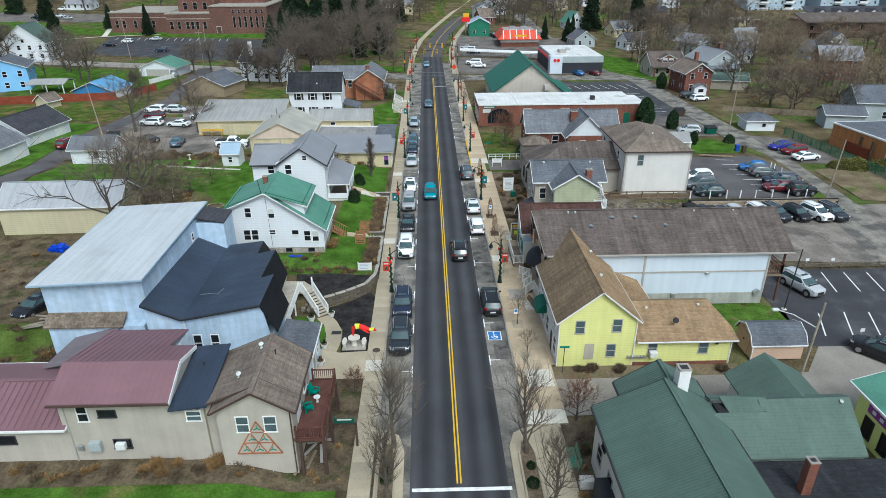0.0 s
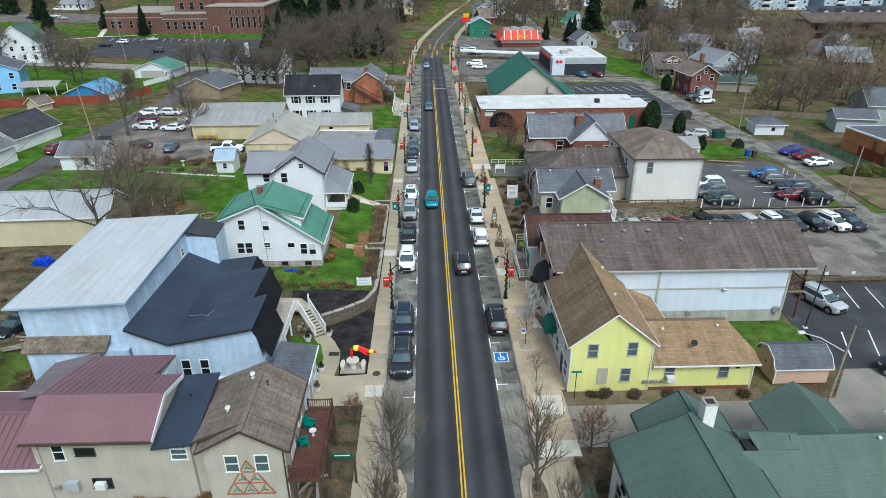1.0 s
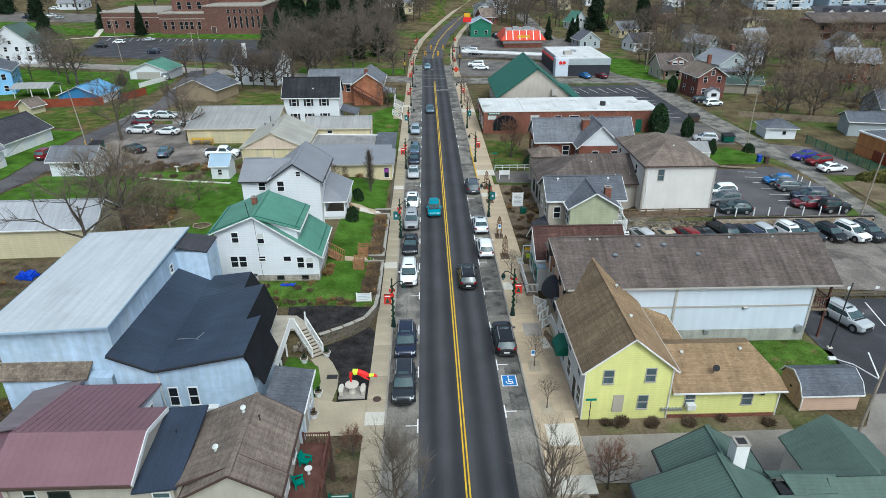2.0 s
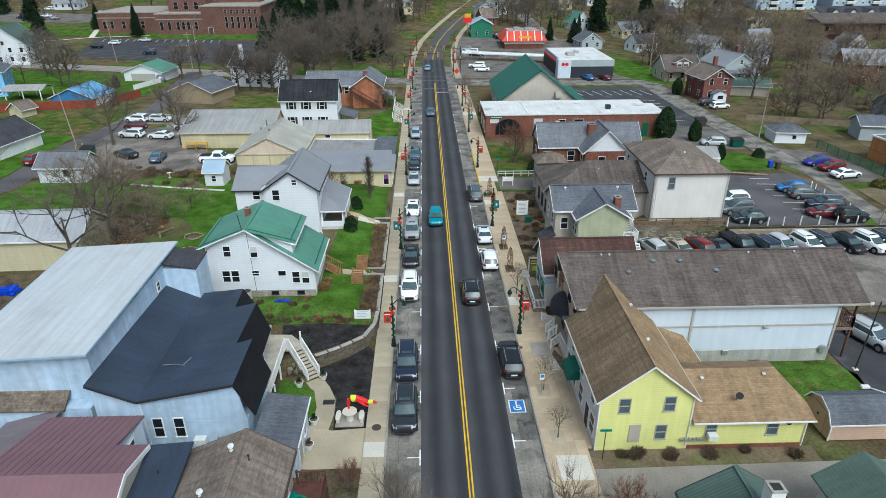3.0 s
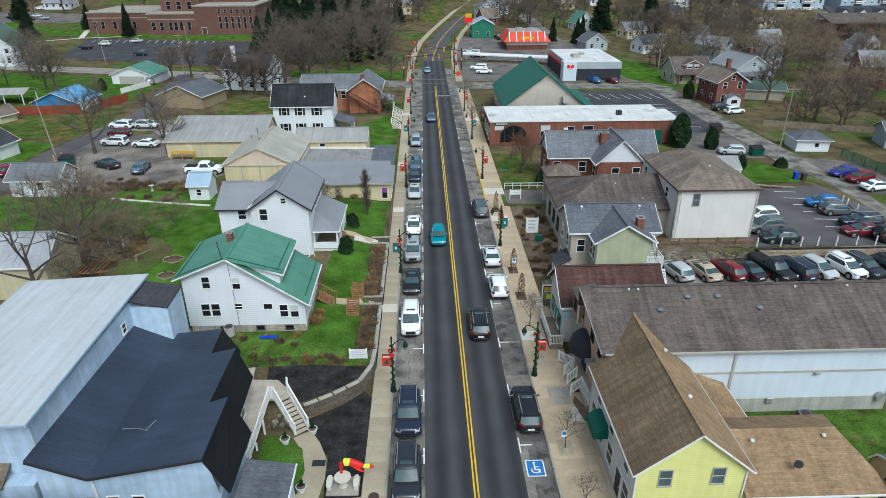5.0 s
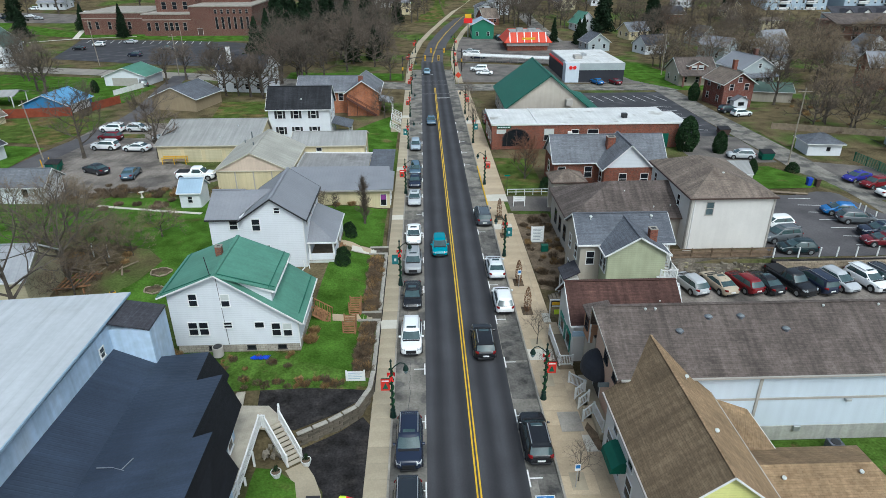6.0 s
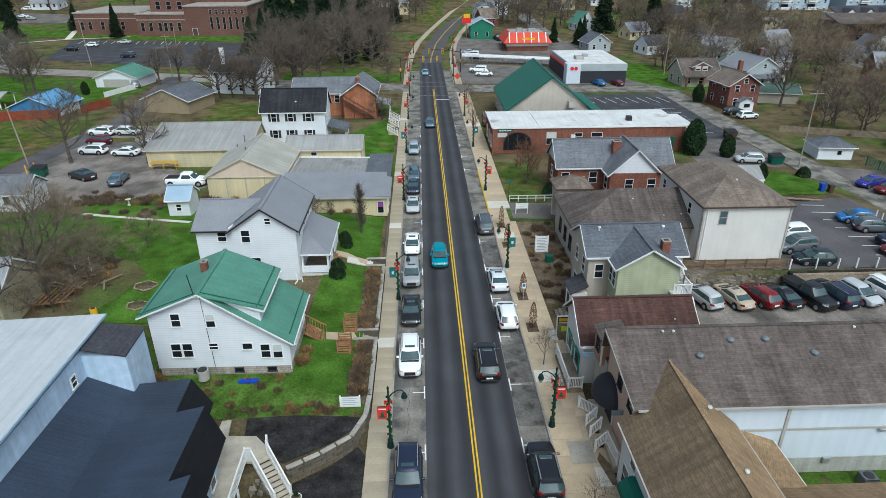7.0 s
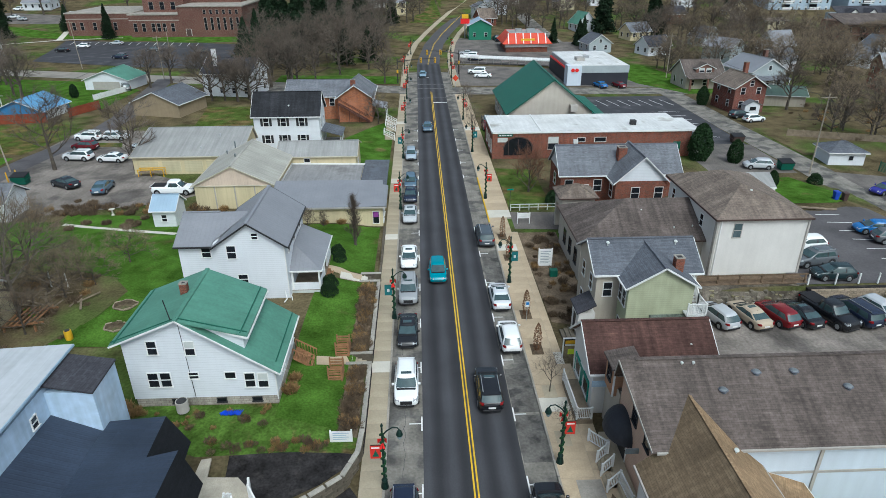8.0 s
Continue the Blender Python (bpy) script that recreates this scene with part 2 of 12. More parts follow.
M["brown_wall"] = mat("brown_wall", (0.17, 0.09, 0.07), 0.8, var=0.12, scale=0.4, pattern="lap", size=(0.25,))
M["pink_wall"] = mat("pink_wall", (0.52, 0.36, 0.27), 0.8, var=0.08, scale=0.5, pattern="lap", size=(0.2,))
# roofs
M["roof_white"] = mat("roof_white", (0.45, 0.47, 0.49), 0.6, var=0.06, scale=0.22, fine=3, pattern="rib", size=(0.9,), streak=0.1, blot=((0.4, 0.41, 0.42), 0.3, 0.55, 0.2))
M["roof_garage"] = mat("roof_garage", (0.335, 0.345, 0.365), 0.6, var=0.1, scale=0.3, fine=4, pattern="rib", size=(0.8,), streak=0.16, blot=((0.26, 0.265, 0.28), 0.3, 0.55, 0.18))
M["roof_membrane"] = mat("roof_membrane", (0.6, 0.6, 0.59), 0.6, var=0.12, scale=0.25, fine=3, streak=0.1, blot=((0.36, 0.35, 0.32), 0.35, 0.58, 0.12))
M["roof_black"] = mat("roof_black", (0.036, 0.048, 0.074), 0.5, var=0.2, scale=0.35, fine=7, bump=0.15, pattern="rib", size=(0.3,), streak=0.16, blot=((0.036, 0.048, 0.07), 0.25, 0.55, 0.2))
# for steep faces: their shade is put into a near-black colour
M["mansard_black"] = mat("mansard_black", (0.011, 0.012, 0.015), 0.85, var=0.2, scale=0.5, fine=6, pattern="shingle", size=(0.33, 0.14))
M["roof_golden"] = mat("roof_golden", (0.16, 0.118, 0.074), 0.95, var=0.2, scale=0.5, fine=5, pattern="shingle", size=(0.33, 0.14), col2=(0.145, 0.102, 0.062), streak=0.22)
M["dormer_pink"] = mat("dormer_pink", (0.36, 0.2, 0.12), 0.85, var=0.1, scale=0.5, pattern="lap", size=(0.2,))
M["stone_cap"] = mat("stone_cap", (0.33, 0.31, 0.27), 0.95, var=0.2, scale=1.2, fine=8, bump=0.3, rand=0.12)
M["car_glass"] = plain("car_glass", (0.04, 0.07, 0.074), 0.05, var=0.2, spec=1.0)
M["roof_darkflat"] = mat("roof_darkflat", (0.026, 0.027, 0.031), 0.9, var=0.3, scale=0.5, fine=5, pattern="shingle", size=(0.33, 0.14), streak=0.3)
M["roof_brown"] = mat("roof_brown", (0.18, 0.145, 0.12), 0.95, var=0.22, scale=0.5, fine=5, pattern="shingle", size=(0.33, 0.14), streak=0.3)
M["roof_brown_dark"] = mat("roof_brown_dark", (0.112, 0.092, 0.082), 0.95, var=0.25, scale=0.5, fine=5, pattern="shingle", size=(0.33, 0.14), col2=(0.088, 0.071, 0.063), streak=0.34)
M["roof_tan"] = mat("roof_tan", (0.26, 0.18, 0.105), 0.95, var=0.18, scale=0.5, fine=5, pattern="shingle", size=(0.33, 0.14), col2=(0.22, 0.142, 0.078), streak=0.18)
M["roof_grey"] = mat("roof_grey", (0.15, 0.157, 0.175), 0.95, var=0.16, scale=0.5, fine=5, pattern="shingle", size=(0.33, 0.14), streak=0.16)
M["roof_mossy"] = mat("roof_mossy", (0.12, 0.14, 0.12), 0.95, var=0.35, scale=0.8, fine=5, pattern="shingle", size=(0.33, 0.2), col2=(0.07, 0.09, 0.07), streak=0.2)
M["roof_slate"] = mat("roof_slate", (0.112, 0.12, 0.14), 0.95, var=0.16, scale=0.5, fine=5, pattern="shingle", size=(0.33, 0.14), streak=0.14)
M["roof_steel"] = mat("roof_steel", (0.215, 0.22, 0.24), 0.5, var=0.08, scale=0.4, fine=5, pattern="rib", size=(0.4,), spec=0.4)
M["roof_lightsteel"] = mat("roof_lightsteel", (0.3, 0.298, 0.288), 0.6, var=0.1, scale=0.3, fine=5, pattern="rib", size=(0.5,), streak=0.18)
M["roof_sheet"] = mat("roof_sheet", (0.26, 0.255, 0.255), 0.6, var=0.14, scale=0.25, fine=4, streak=0.2, blot=((0.17, 0.165, 0.165), 0.3, 0.55, 0.15))
M["roof_cream"] = mat("roof_cream", (0.35, 0.34, 0.3), 0.8, var=0.12, scale=0.3, fine=6, streak=0.15)
M["roof_green"] = mat("roof_green", (0.092, 0.22, 0.162), 0.5, var=0.14, scale=0.5, fine=5, streak=0.08)
M["roof_greenold"] = mat("roof_greenold", (0.088, 0.132, 0.11), 0.6, var=0.12, scale=0.4, fine=5, pattern="rib", size=(0.2,), streak=0.1)
M["roof_greenlap"] = mat("roof_greenlap", (0.085, 0.124, 0.103), 0.6, var=0.12, scale=0.4, fine=5, pattern="lap", size=(0.22,), streak=0.1)
M["roof_greendark"] = mat("roof_greendark", (0.02, 0.11, 0.075), 0.5, var=0.1, scale=0.4, fine=5, pattern="rib", size=(0.4,))
M["roof_maroon"] = mat("roof_maroon", (0.178, 0.1, 0.114), 0.5, var=0.08, scale=0.4, fine=5, pattern="rib", size=(0.45,))
M["roof_mauve"] = mat("roof_mauve", (0.17, 0.145, 0.158), 0.6, var=0.12, scale=0.4, fine=5, pattern="rib", size=(0.45,), streak=0.12)
M["roof_maroonsh"] = mat("roof_maroonsh", (0.082, 0.044, 0.036), 0.9, var=0.26, scale=0.6, fine=5, pattern="shingle", size=(0.33, 0.14), col2=(0.06, 0.03, 0.026), streak=0.36)
M["roof_blue"] = mat("roof_blue", (0.12, 0.3, 0.5), 0.5, var=0.1, scale=0.4, pattern="rib", size=(0.5,))
M["roof_bluegrey"] = mat("roof_bluegrey", (0.3, 0.4, 0.5), 0.6, var=0.08, scale=0.4, pattern="rib", size=(0.4,))
M["roof_orange"] = mat("roof_orange", (0.52, 0.055, 0.025), 0.5, var=0.06, scale=0.4, pattern="rib", size=(0.5,))
M["roof_cedar"] = mat("roof_cedar", (0.16, 0.13, 0.1), 0.95, var=0.35, scale=1.0, fine=6, pattern="shingle", size=(0.18, 0.2), col2=(0.09, 0.07, 0.055))
M["roof_charcoal"] = mat("roof_charcoal", (0.055, 0.055, 0.065), 0.95, var=0.2, scale=0.5, fine=5, pattern="shingle", size=(0.33, 0.14), streak=0.2)
# details
M["white_trim"] = plain("white_trim", (0.68, 0.68, 0.67), 0.5)
M["cream_trim"] = plain("cream_trim", (0.5, 0.46, 0.36), 0.6)
M["grey_trim"] = plain("grey_trim", (0.36, 0.34, 0.31), 0.6)
M["brown_trim"] = plain("brown_trim", (0.07, 0.045, 0.038), 0.6)
M["dark_trim"] = plain("dark_trim", (0.03, 0.03, 0.032), 0.5)
M["glass"] = plain("glass", (0.012, 0.014, 0.018), 0.08, var=0.3, spec=0.35)
M["glass_pale"] = plain("glass_pale", (0.2, 0.24, 0.26), 0.15, var=0.2)
M["glass_teal"] = plain("glass_teal", (0.07, 0.1, 0.11), 0.12, var=0.25, spec=0.4)
M["blind"] = plain("blind", (0.5, 0.52, 0.5), 0.4, var=0.1)
M["steel"] = plain("steel", (0.4, 0.41, 0.42), 0.4, 0.6)
M["steel_dull"] = plain("steel_dull", (0.17, 0.19, 0.2), 0.5, 0.2)
M["ac_white"] = plain("ac_white", (0.62, 0.63, 0.62), 0.5)
M["iron_green"] = plain("iron_green", (0.006, 0.022, 0.017), 0.5)
M["garland"] = mat("garland", (0.015, 0.05, 0.02), 0.9, var=0.4, scale=6, fine=30, bump=0.8)
M["banner_red"] = plain("banner_red", (0.5, 0.03, 0.02), 0.7)
M["banner_teal"] = plain("banner_teal", (0.02, 0.13, 0.14), 0.7)
M["green_paint"] = plain("green_paint", (0.01, 0.09, 0.06), 0.5)
M["green_mesh"] = plain("green_mesh", (0.03, 0.16, 0.1), 0.6, var=0.2)
M["green_bench"] = plain("green_bench", (0.06, 0.2, 0.13), 0.5)
M["chair_teal"] = plain("chair_teal", (0.003, 0.19, 0.14), 0.4)
M["red_plain"] = plain("red_plain", (0.6, 0.02, 0.02), 0.5)
M["lime_plain"] = plain("lime_plain", (0.6, 0.75, 0.05), 0.5)
M["purple"] = plain("purple", (0.22, 0.05, 0.25), 0.6)
M["wood_deck"] = mat("wood_deck", (0.1, 0.045, 0.035), 0.7, var=0.2, scale=1.5, pattern="board", size=(0.14,))
M["wood_new"] = mat("wood_new", (0.25, 0.13, 0.065), 0.8, var=0.25, scale=2)
M["wood_walk"] = mat("wood_walk", (0.135, 0.095, 0.062), 0.85, var=0.3, scale=1.5, pattern="board", size=(0.15,))
M["bank_earth"] = mat("bank_earth", (0.12, 0.104, 0.084), 1.0, spec=0.0, var=0.45, scale=0.9, fine=6, bump=0.7, blot=((0.055, 0.047, 0.036), 0.5, 0.5, 0.1))
M["stone_moss"] = mat("stone_moss", (0.2, 0.175, 0.105), 0.95, var=0.4, scale=1.4, fine=8, bump=0.5, rand=0.35, blot=((0.1, 0.105, 0.05), 1.2, 0.5, 0.1))
M["wood_grey"] = mat("wood_grey", (0.27, 0.235, 0.19), 0.9, var=0.25, scale=1.5, pattern="board", size=(0.14,))
M["landing_boards"] = mat("landing_boards", (0.4, 0.36, 0.29), 0.9, var=0.16, scale=1.2, pattern="board", size=(0.14,))
M["wood_old"] = mat("wood_old", (0.2, 0.16, 0.115), 0.9, var=0.25, scale=1.5)
M["wood_pole"] = mat("wood_pole", (0.27, 0.235, 0.19), 0.9, var=0.2, scale=2)
M["stone"] = mat("stone", (0.16, 0.142, 0.112), 0.95, var=0.25, scale=1.2, fine=8, bump=0.5, rand=0.3)
M["stone_block"] = mat("stone_block", (0.27, 0.22, 0.16), 0.95, var=0.2, scale=1.2, fine=8, bump=0.4, rand=0.18)
M["stone_grey"] = mat("stone_grey", (0.1, 0.086, 0.066), 0.95, var=0.25, scale=1.5, fine=8, bump=0.4, rand=0.2)
M["bark"] = mat("bark", (0.08, 0.067, 0.055), 0.95, var=0.3, scale=2, fine=14, bump=0.6)
M["bark_pale"] = mat("bark_pale", (0.105, 0.088, 0.07), 0.95, var=0.3, scale=2, fine=14, bump=0.6)
M["twig"] = mat("twig", (0.132, 0.105, 0.083), 0.95, var=0.25, scale=0.5, fine=4, rand=0.25)
M["twig_warm"] = mat("twig_warm", (0.185, 0.142, 0.098), 0.95, var=0.25, scale=0.5, fine=4, rand=0.2)
M["twig_dark"] = mat("twig_dark", (0.1, 0.083, 0.066), 0.95, var=0.25, scale=0.5, fine=4, rand=0.2)
M["twig_red"] = mat("twig_red", (0.16, 0.08, 0.05), 0.95, var=0.25, scale=0.5, fine=4, rand=0.2)
M["needle"] = mat("needle", (0.012, 0.026, 0.011), 0.95, var=0.4, scale=0.8, fine=5, rand=0.25)
M["hedge"] = mat("hedge", (0.018, 0.04, 0.014), 0.95, var=0.4, scale=2, fine=12, rand=0.15)
M["hedge_yellow"] = mat("hedge_yellow", (0.13, 0.125, 0.035), 0.95, var=0.4, scale=2, fine=12, rand=0.15)
M["dry_plant"] = mat("dry_plant", (0.24, 0.15, 0.065), 0.95, var=0.35, scale=2, fine=10, rand=0.2)
M["dry_brown"] = mat("dry_brown", (0.125, 0.09, 0.058), 0.95, var=0.35, scale=2, fine=10, rand=0.2)
M["rust_leaf"] = mat("rust_leaf", (0.16, 0.085, 0.045), 0.95, var=0.4, scale=3, fine=12, rand=0.1)
M["tyre"] = plain("tyre", (0.015, 0.015, 0.016), 0.9)
M["rim"] = plain("rim", (0.35, 0.36, 0.37), 0.35, 0.7)
M["car_paint"] = mat("car_paint", (0.5, 0.5, 0.5), 0.22, 0.0, spec=0.55, var=0.03, scale=1, fine=8, bump=0.0, tint=True)
M["car_dark"] = plain("car_dark", (0.02, 0.02, 0.022), 0.6)
M["head_lamp"] = plain("head_lamp", (0.34, 0.36, 0.38), 0.15)
M["tail_lamp"] = plain("tail_lamp", (0.17, 0.006, 0.008), 0.2)
M["bin_blue"] = plain("bin_blue", (0.02, 0.06, 0.38), 0.5)
M["signal_yellow"] = plain("signal_yellow", (0.62, 0.36, 0.02), 0.5)
M["fence_red"] = mat("fence_red", (0.2, 0.05, 0.025), 0.8, var=0.2, scale=1, pattern="board", size=(0.15,))
M["tarp"] = plain("tarp", (0.01, 0.05, 0.45), 0.5, var=0.2)


# ---- mesh tools ----
ORIGIN = {}


def lay_uv(bm):
    """UVs in metres along each face: across it level, and up its slope."""
    uv = bm.loops.layers.uv.verify()
    up = Vector((0, 0, 1))
    for f in bm.faces:
        n = f.normal
        if abs(n.z) > 0.985:
            u, v = Vector((1, 0, 0)), Vector((0, 1, 0))
        else:
            u = up.cross(n).normalized()
            v = n.cross(u)
        for lp in f.loops:
            lp[uv].uv = (lp.vert.co.dot(u), lp.vert.co.dot(v))


def thing(name, x, y, z, label, category, group="", kind=""):
    ob = new(name)
    ob.location = (x, y, z)
    ORIGIN[ob.name] = Vector((x, y, z))
    return tagged(ob, label, category, group, kind)


def mesh_of(name, bm, material, origin=(0, 0, 0), smooth=False):
    bm.normal_update()
    lay_uv(bm)
    bm.transform(Matrix.Translation(-Vector(origin)))
    me = bpy.data.meshes.new(name)
    bm.to_mesh(me)
    bm.free()
    for m in material if isinstance(material, (list, tuple)) else [material]:
        me.materials.append(M[m])
    if smooth:
        me.shade_smooth()
    return me


def part(name, bm, material, parent, label="", smooth=False):
    o = ORIGIN[parent.name]
    ob = new(name, mesh_of(name, bm, material, o, smooth))
    ob.parent = parent
    ORIGIN[ob.name] = o
    return tagged(ob, label)


def single(name, bm, material, label, category, at=(0, 0, 0), group="", kind="", smooth=False):
    ob = new(name, mesh_of(name, bm, material, at, smooth))
    ob.location = at
    ORIGIN[ob.name] = Vector(at)
    return tagged(ob, label, category, group, kind)


def box(bm, x0, x1, y0, y1, z0, z1, bevel=0.0):
    v = [bm.verts.new(p) for p in ((x0, y0, z0), (x1, y0, z0), (x1, y1, z0), (x0, y1, z0), (x0, y0, z1), (x1, y0, z1), (x1, y1, z1), (x0, y1, z1))]
    fs = [bm.faces.new([v[i] for i in q]) for q in ((3, 2, 1, 0), (4, 5, 6, 7), (0, 1, 5, 4), (1, 2, 6, 5), (2, 3, 7, 6), (3, 0, 4, 7))]
    if bevel:
        bmesh.ops.bevel(bm, geom=list({e for f in fs for e in f.edges}), offset=bevel, segments=1, affect="EDGES")
    return bm


def poly(bm, pts):
    return bm.faces.new([bm.verts.new(p) for p in pts])


def slab(bm, pts, thick):
    """A flat polygon with thickness below it; its corners may run either way round."""
    n = sum(((Vector(pts[i]).cross(Vector(pts[(i + 1) % len(pts)]))) for i in range(len(pts))), Vector())
    if n.z < 0:
        pts = pts[::-1]
    top = [bm.verts.new(p) for p in pts]
    low = [bm.verts.new((p[0], p[1], p[2] - thick)) for p in pts]
    bm.faces.new(top)
    bm.faces.new(low[::-1])
    k = len(pts)
    for i in range(k):
        bm.faces.new((top[i], low[i], low[(i + 1) % k], top[(i + 1) % k]))
    return bm


def beam(bm, p, q, w, h):
    """A square bar from p to q, w wide and h high."""
    p, q = Vector(p), Vector(q)
    d = (q - p).normalized()
    s = d.cross(Vector((0, 0, 1)))
    s = Vector((1, 0, 0)) if s.length < 1e-3 else s.normalized()
    u = s.cross(d).normalized()
    ring = []
    for c in (p, q):
        ring.append([bm.verts.new(c + s * a * w / 2 + u * b * h / 2) for a, b in ((-1, -1), (1, -1), (1, 1), (-1, 1))])
    a, b = ring
    bm.faces.new(a)
    bm.faces.new(b[::-1])
    for i in range(4):
        j = (i + 1) % 4
        bm.faces.new((a[j], a[i], b[i], b[j]))
    return bm


def tube(bm, pts, radii, n=8, cap=True):
    """A round tapered tube along points."""
    rings = []
    for i, p in enumerate(pts):
        p = Vector(p)
        d = Vector(pts[min(i + 1, len(pts) - 1)]) - Vector(pts[max(i - 1, 0)])
        d.normalize()
        s = d.cross(Vector((0, 0, 1)))
        s = Vector((1, 0, 0)) if s.length < 1e-3 else s.normalized()
        u = s.cross(d)
        rings.append([bm.verts.new(p + (s * math.cos(2 * math.pi * k / n) + u * math.sin(2 * math.pi * k / n)) * radii[i]) for k in range(n)])
    for a, b in zip(rings, rings[1:]):
        for k in range(n):
            j = (k + 1) % n
            bm.faces.new((a[k], a[j], b[j], b[k]))
    if cap:
        bm.faces.new(rings[0][::-1])
        bm.faces.new(rings[-1])
    return bm


def prism(bm, pts, y0, y1):
    """An upright outline of (x, z) points drawn out along y."""
    a = [bm.verts.new((x, y0, z)) for x, z in pts]
    b = [bm.verts.new((x, y1, z)) for x, z in pts]
    bm.faces.new(a)
    bm.faces.new(b[::-1])
    for i in range(len(pts)):
        j = (i + 1) % len(pts)
        bm.faces.new((a[j], a[i], b[i], b[j]))
    bmesh.ops.recalc_face_normals(bm, faces=bm.faces)
    return bm


def B():
    return bmesh.new()


# ---- the lie of the land ----
def ss(a, b, v):
    t = min(1.0, max(0.0, (v - a) / (b - a)))
    return t * t * (3 - 2 * t)


def wall_line(x):
    """Where the curved garden wall stands, as y for an x west of the pavement."""
    if x > -9.6:
        return 53.1 + (x + 9.6) * 1.1
    if x > -12.3:
        return 51.4 + (x + 12.3) * 0.63
    return 51.4 + (x + 12.3) * 0.3


def land(x, y):
    z = 0.0
    if x < -7:
        flight = 79.75 < y < 81.35 or 66.0 < y < 67.4
        behind = (ss(-7.4, -9.2, x) if flight else ss(-7.3, -7.7, x)) * ss(wall_line(x) - 0.35, wall_line(x) + 0.35, y)
        north = 1 - 0.5 * ss(86, 97, y)
        up = (1.0 + ss(-8.5, -13, x) * (0.6 * ss(53, 59, y) + 0.4 * ss(70, 74, y))) * north * (1 - 0.5 * ss(110, 140, y)) * (1 - ss(170, 200, y))
        front = 0.9 * ss(-11, -15, x) * (1 - ss(46, 52, y))
        z += behind * up + front
    z += 1.45 * ss(22, 26, x) * ss(75.5, 75.9, y) * (1 - ss(96, 112, y)) * (1 - ss(50, 57, x))
    z += 22 * ss(210, 520, y)
    return z


def lines(lo, hi, near_lo, near_hi, step, extra):
    far = [lo + (near_lo - lo) * k / 12 for k in range(12)] + [near_hi + (hi - near_hi) * k / 12 for k in range(1, 13)]
    n = int((near_hi - near_lo) / step)
    return sorted(set(round(v, 3) for v in far + [near_lo + step * k for k in range(n + 1)] + extra))


XS = lines(-900, 900, -110, 120, 2.5, [-7.3, -7.5, -7.7, -9.2] + [-14 + 0.5 * k for k in range(13)])
YS = lines(-150, 1500, -20, 300, 2.5, [75.5, 75.7, 75.9, 65.9, 66.05, 67.35, 67.5, 79.65, 79.8, 81.3, 81.45] + [48 + 0.5 * k for k in range(21)])


def sheet():
    vs = [(x, y, land(x, y) - 0.06) for y in YS for x in XS]
    w = len(XS)
    fs = [(j * w + i, j * w + i + 1, (j + 1) * w + i + 1, (j + 1) * w + i) for j in range(len(YS) - 1) for i in range(w - 1)]
    me = bpy.data.meshes.new("ground")
    me.from_pydata(vs, [], fs)
    me.materials.append(M["rough_ground"])
    tagged(new("ground", me), "winter grass and bare earth between the lots", "ground", kind="structure")


sheet()


def drape(name, pts, material, label, category="ground", off=0.0, kind="structure"):
    """A flat covering of the land inside an outline."""
    bm = B()
    poly(bm, [(x, y, 0) for x, y in pts])
    for axis, vals in ((0, XS), (1, YS)):
        lo, hi = min(p[axis] for p in pts), max(p[axis] for p in pts)
        for v in vals:
            if lo < v < hi:
                co, no = [0, 0, 0], [0, 0, 0]
                co[axis], no[axis] = v, 1
                bmesh.ops.bisect_plane(bm, geom=bm.verts[:] + bm.edges[:] + bm.faces[:], plane_co=co, plane_no=no)
    for v in bm.verts:
        v.co.z = land(v.co.x, v.co.y) + off
    bm.normal_update()
    for f in bm.faces:
        if f.normal.z < 0:
            f.normal_flip()
    return single(name, bm, material, label, category, kind=kind)


def along(pts, step=2.0):
    """Points at even steps along a line of corners."""
    out = []
    for (x0, y0), (x1, y1) in zip(pts, pts[1:]):
        n = max(1, int(math.hypot(x1 - x0, y1 - y0) / step))
        out += [(x0 + (x1 - x0) * k / n, y0 + (y1 - y0) * k / n) for k in range(n)]
    return out + [pts[-1]]


def ribbon(bm, pts, left, right, off=0.0, step=2.0, thick=0.0):
    """A strip along a line, from left to right of it (metres), lying on the land."""
    p = along(pts, step)
    rows = []
    for i, (x, y) in enumerate(p):
        a, b = p[max(i - 1, 0)], p[min(i + 1, len(p) - 1)]
        d = Vector((b[0] - a[0], b[1] - a[1])).normalized()
        s = Vector((d.y, -d.x))
        z = land(x, y) + off
        rows.append([(x + s.x * k, y + s.y * k, z) for k in (left, right)])
    tops = [[bm.verts.new(q) for q in r] for r in rows]
    for a, b in zip(tops, tops[1:]):
        bm.faces.new((a[0], a[1], b[1], b[0]))
    if thick:
        lows = [[bm.verts.new((q[0], q[1], q[2] - thick)) for q in r] for r in rows]
        for i in range(len(rows) - 1):
            bm.faces.new((tops[i][1], lows[i][1], lows[i + 1][1], tops[i + 1][1]))
            bm.faces.new((lows[i][0], tops[i][0], tops[i + 1][0], lows[i + 1][0]))
        bm.faces.new((tops[0][0], lows[0][0], lows[0][1], tops[0][1]))
        bm.faces.new((tops[-1][1], lows[-1][1], lows[-1][0], tops[-1][0]))
    return bm


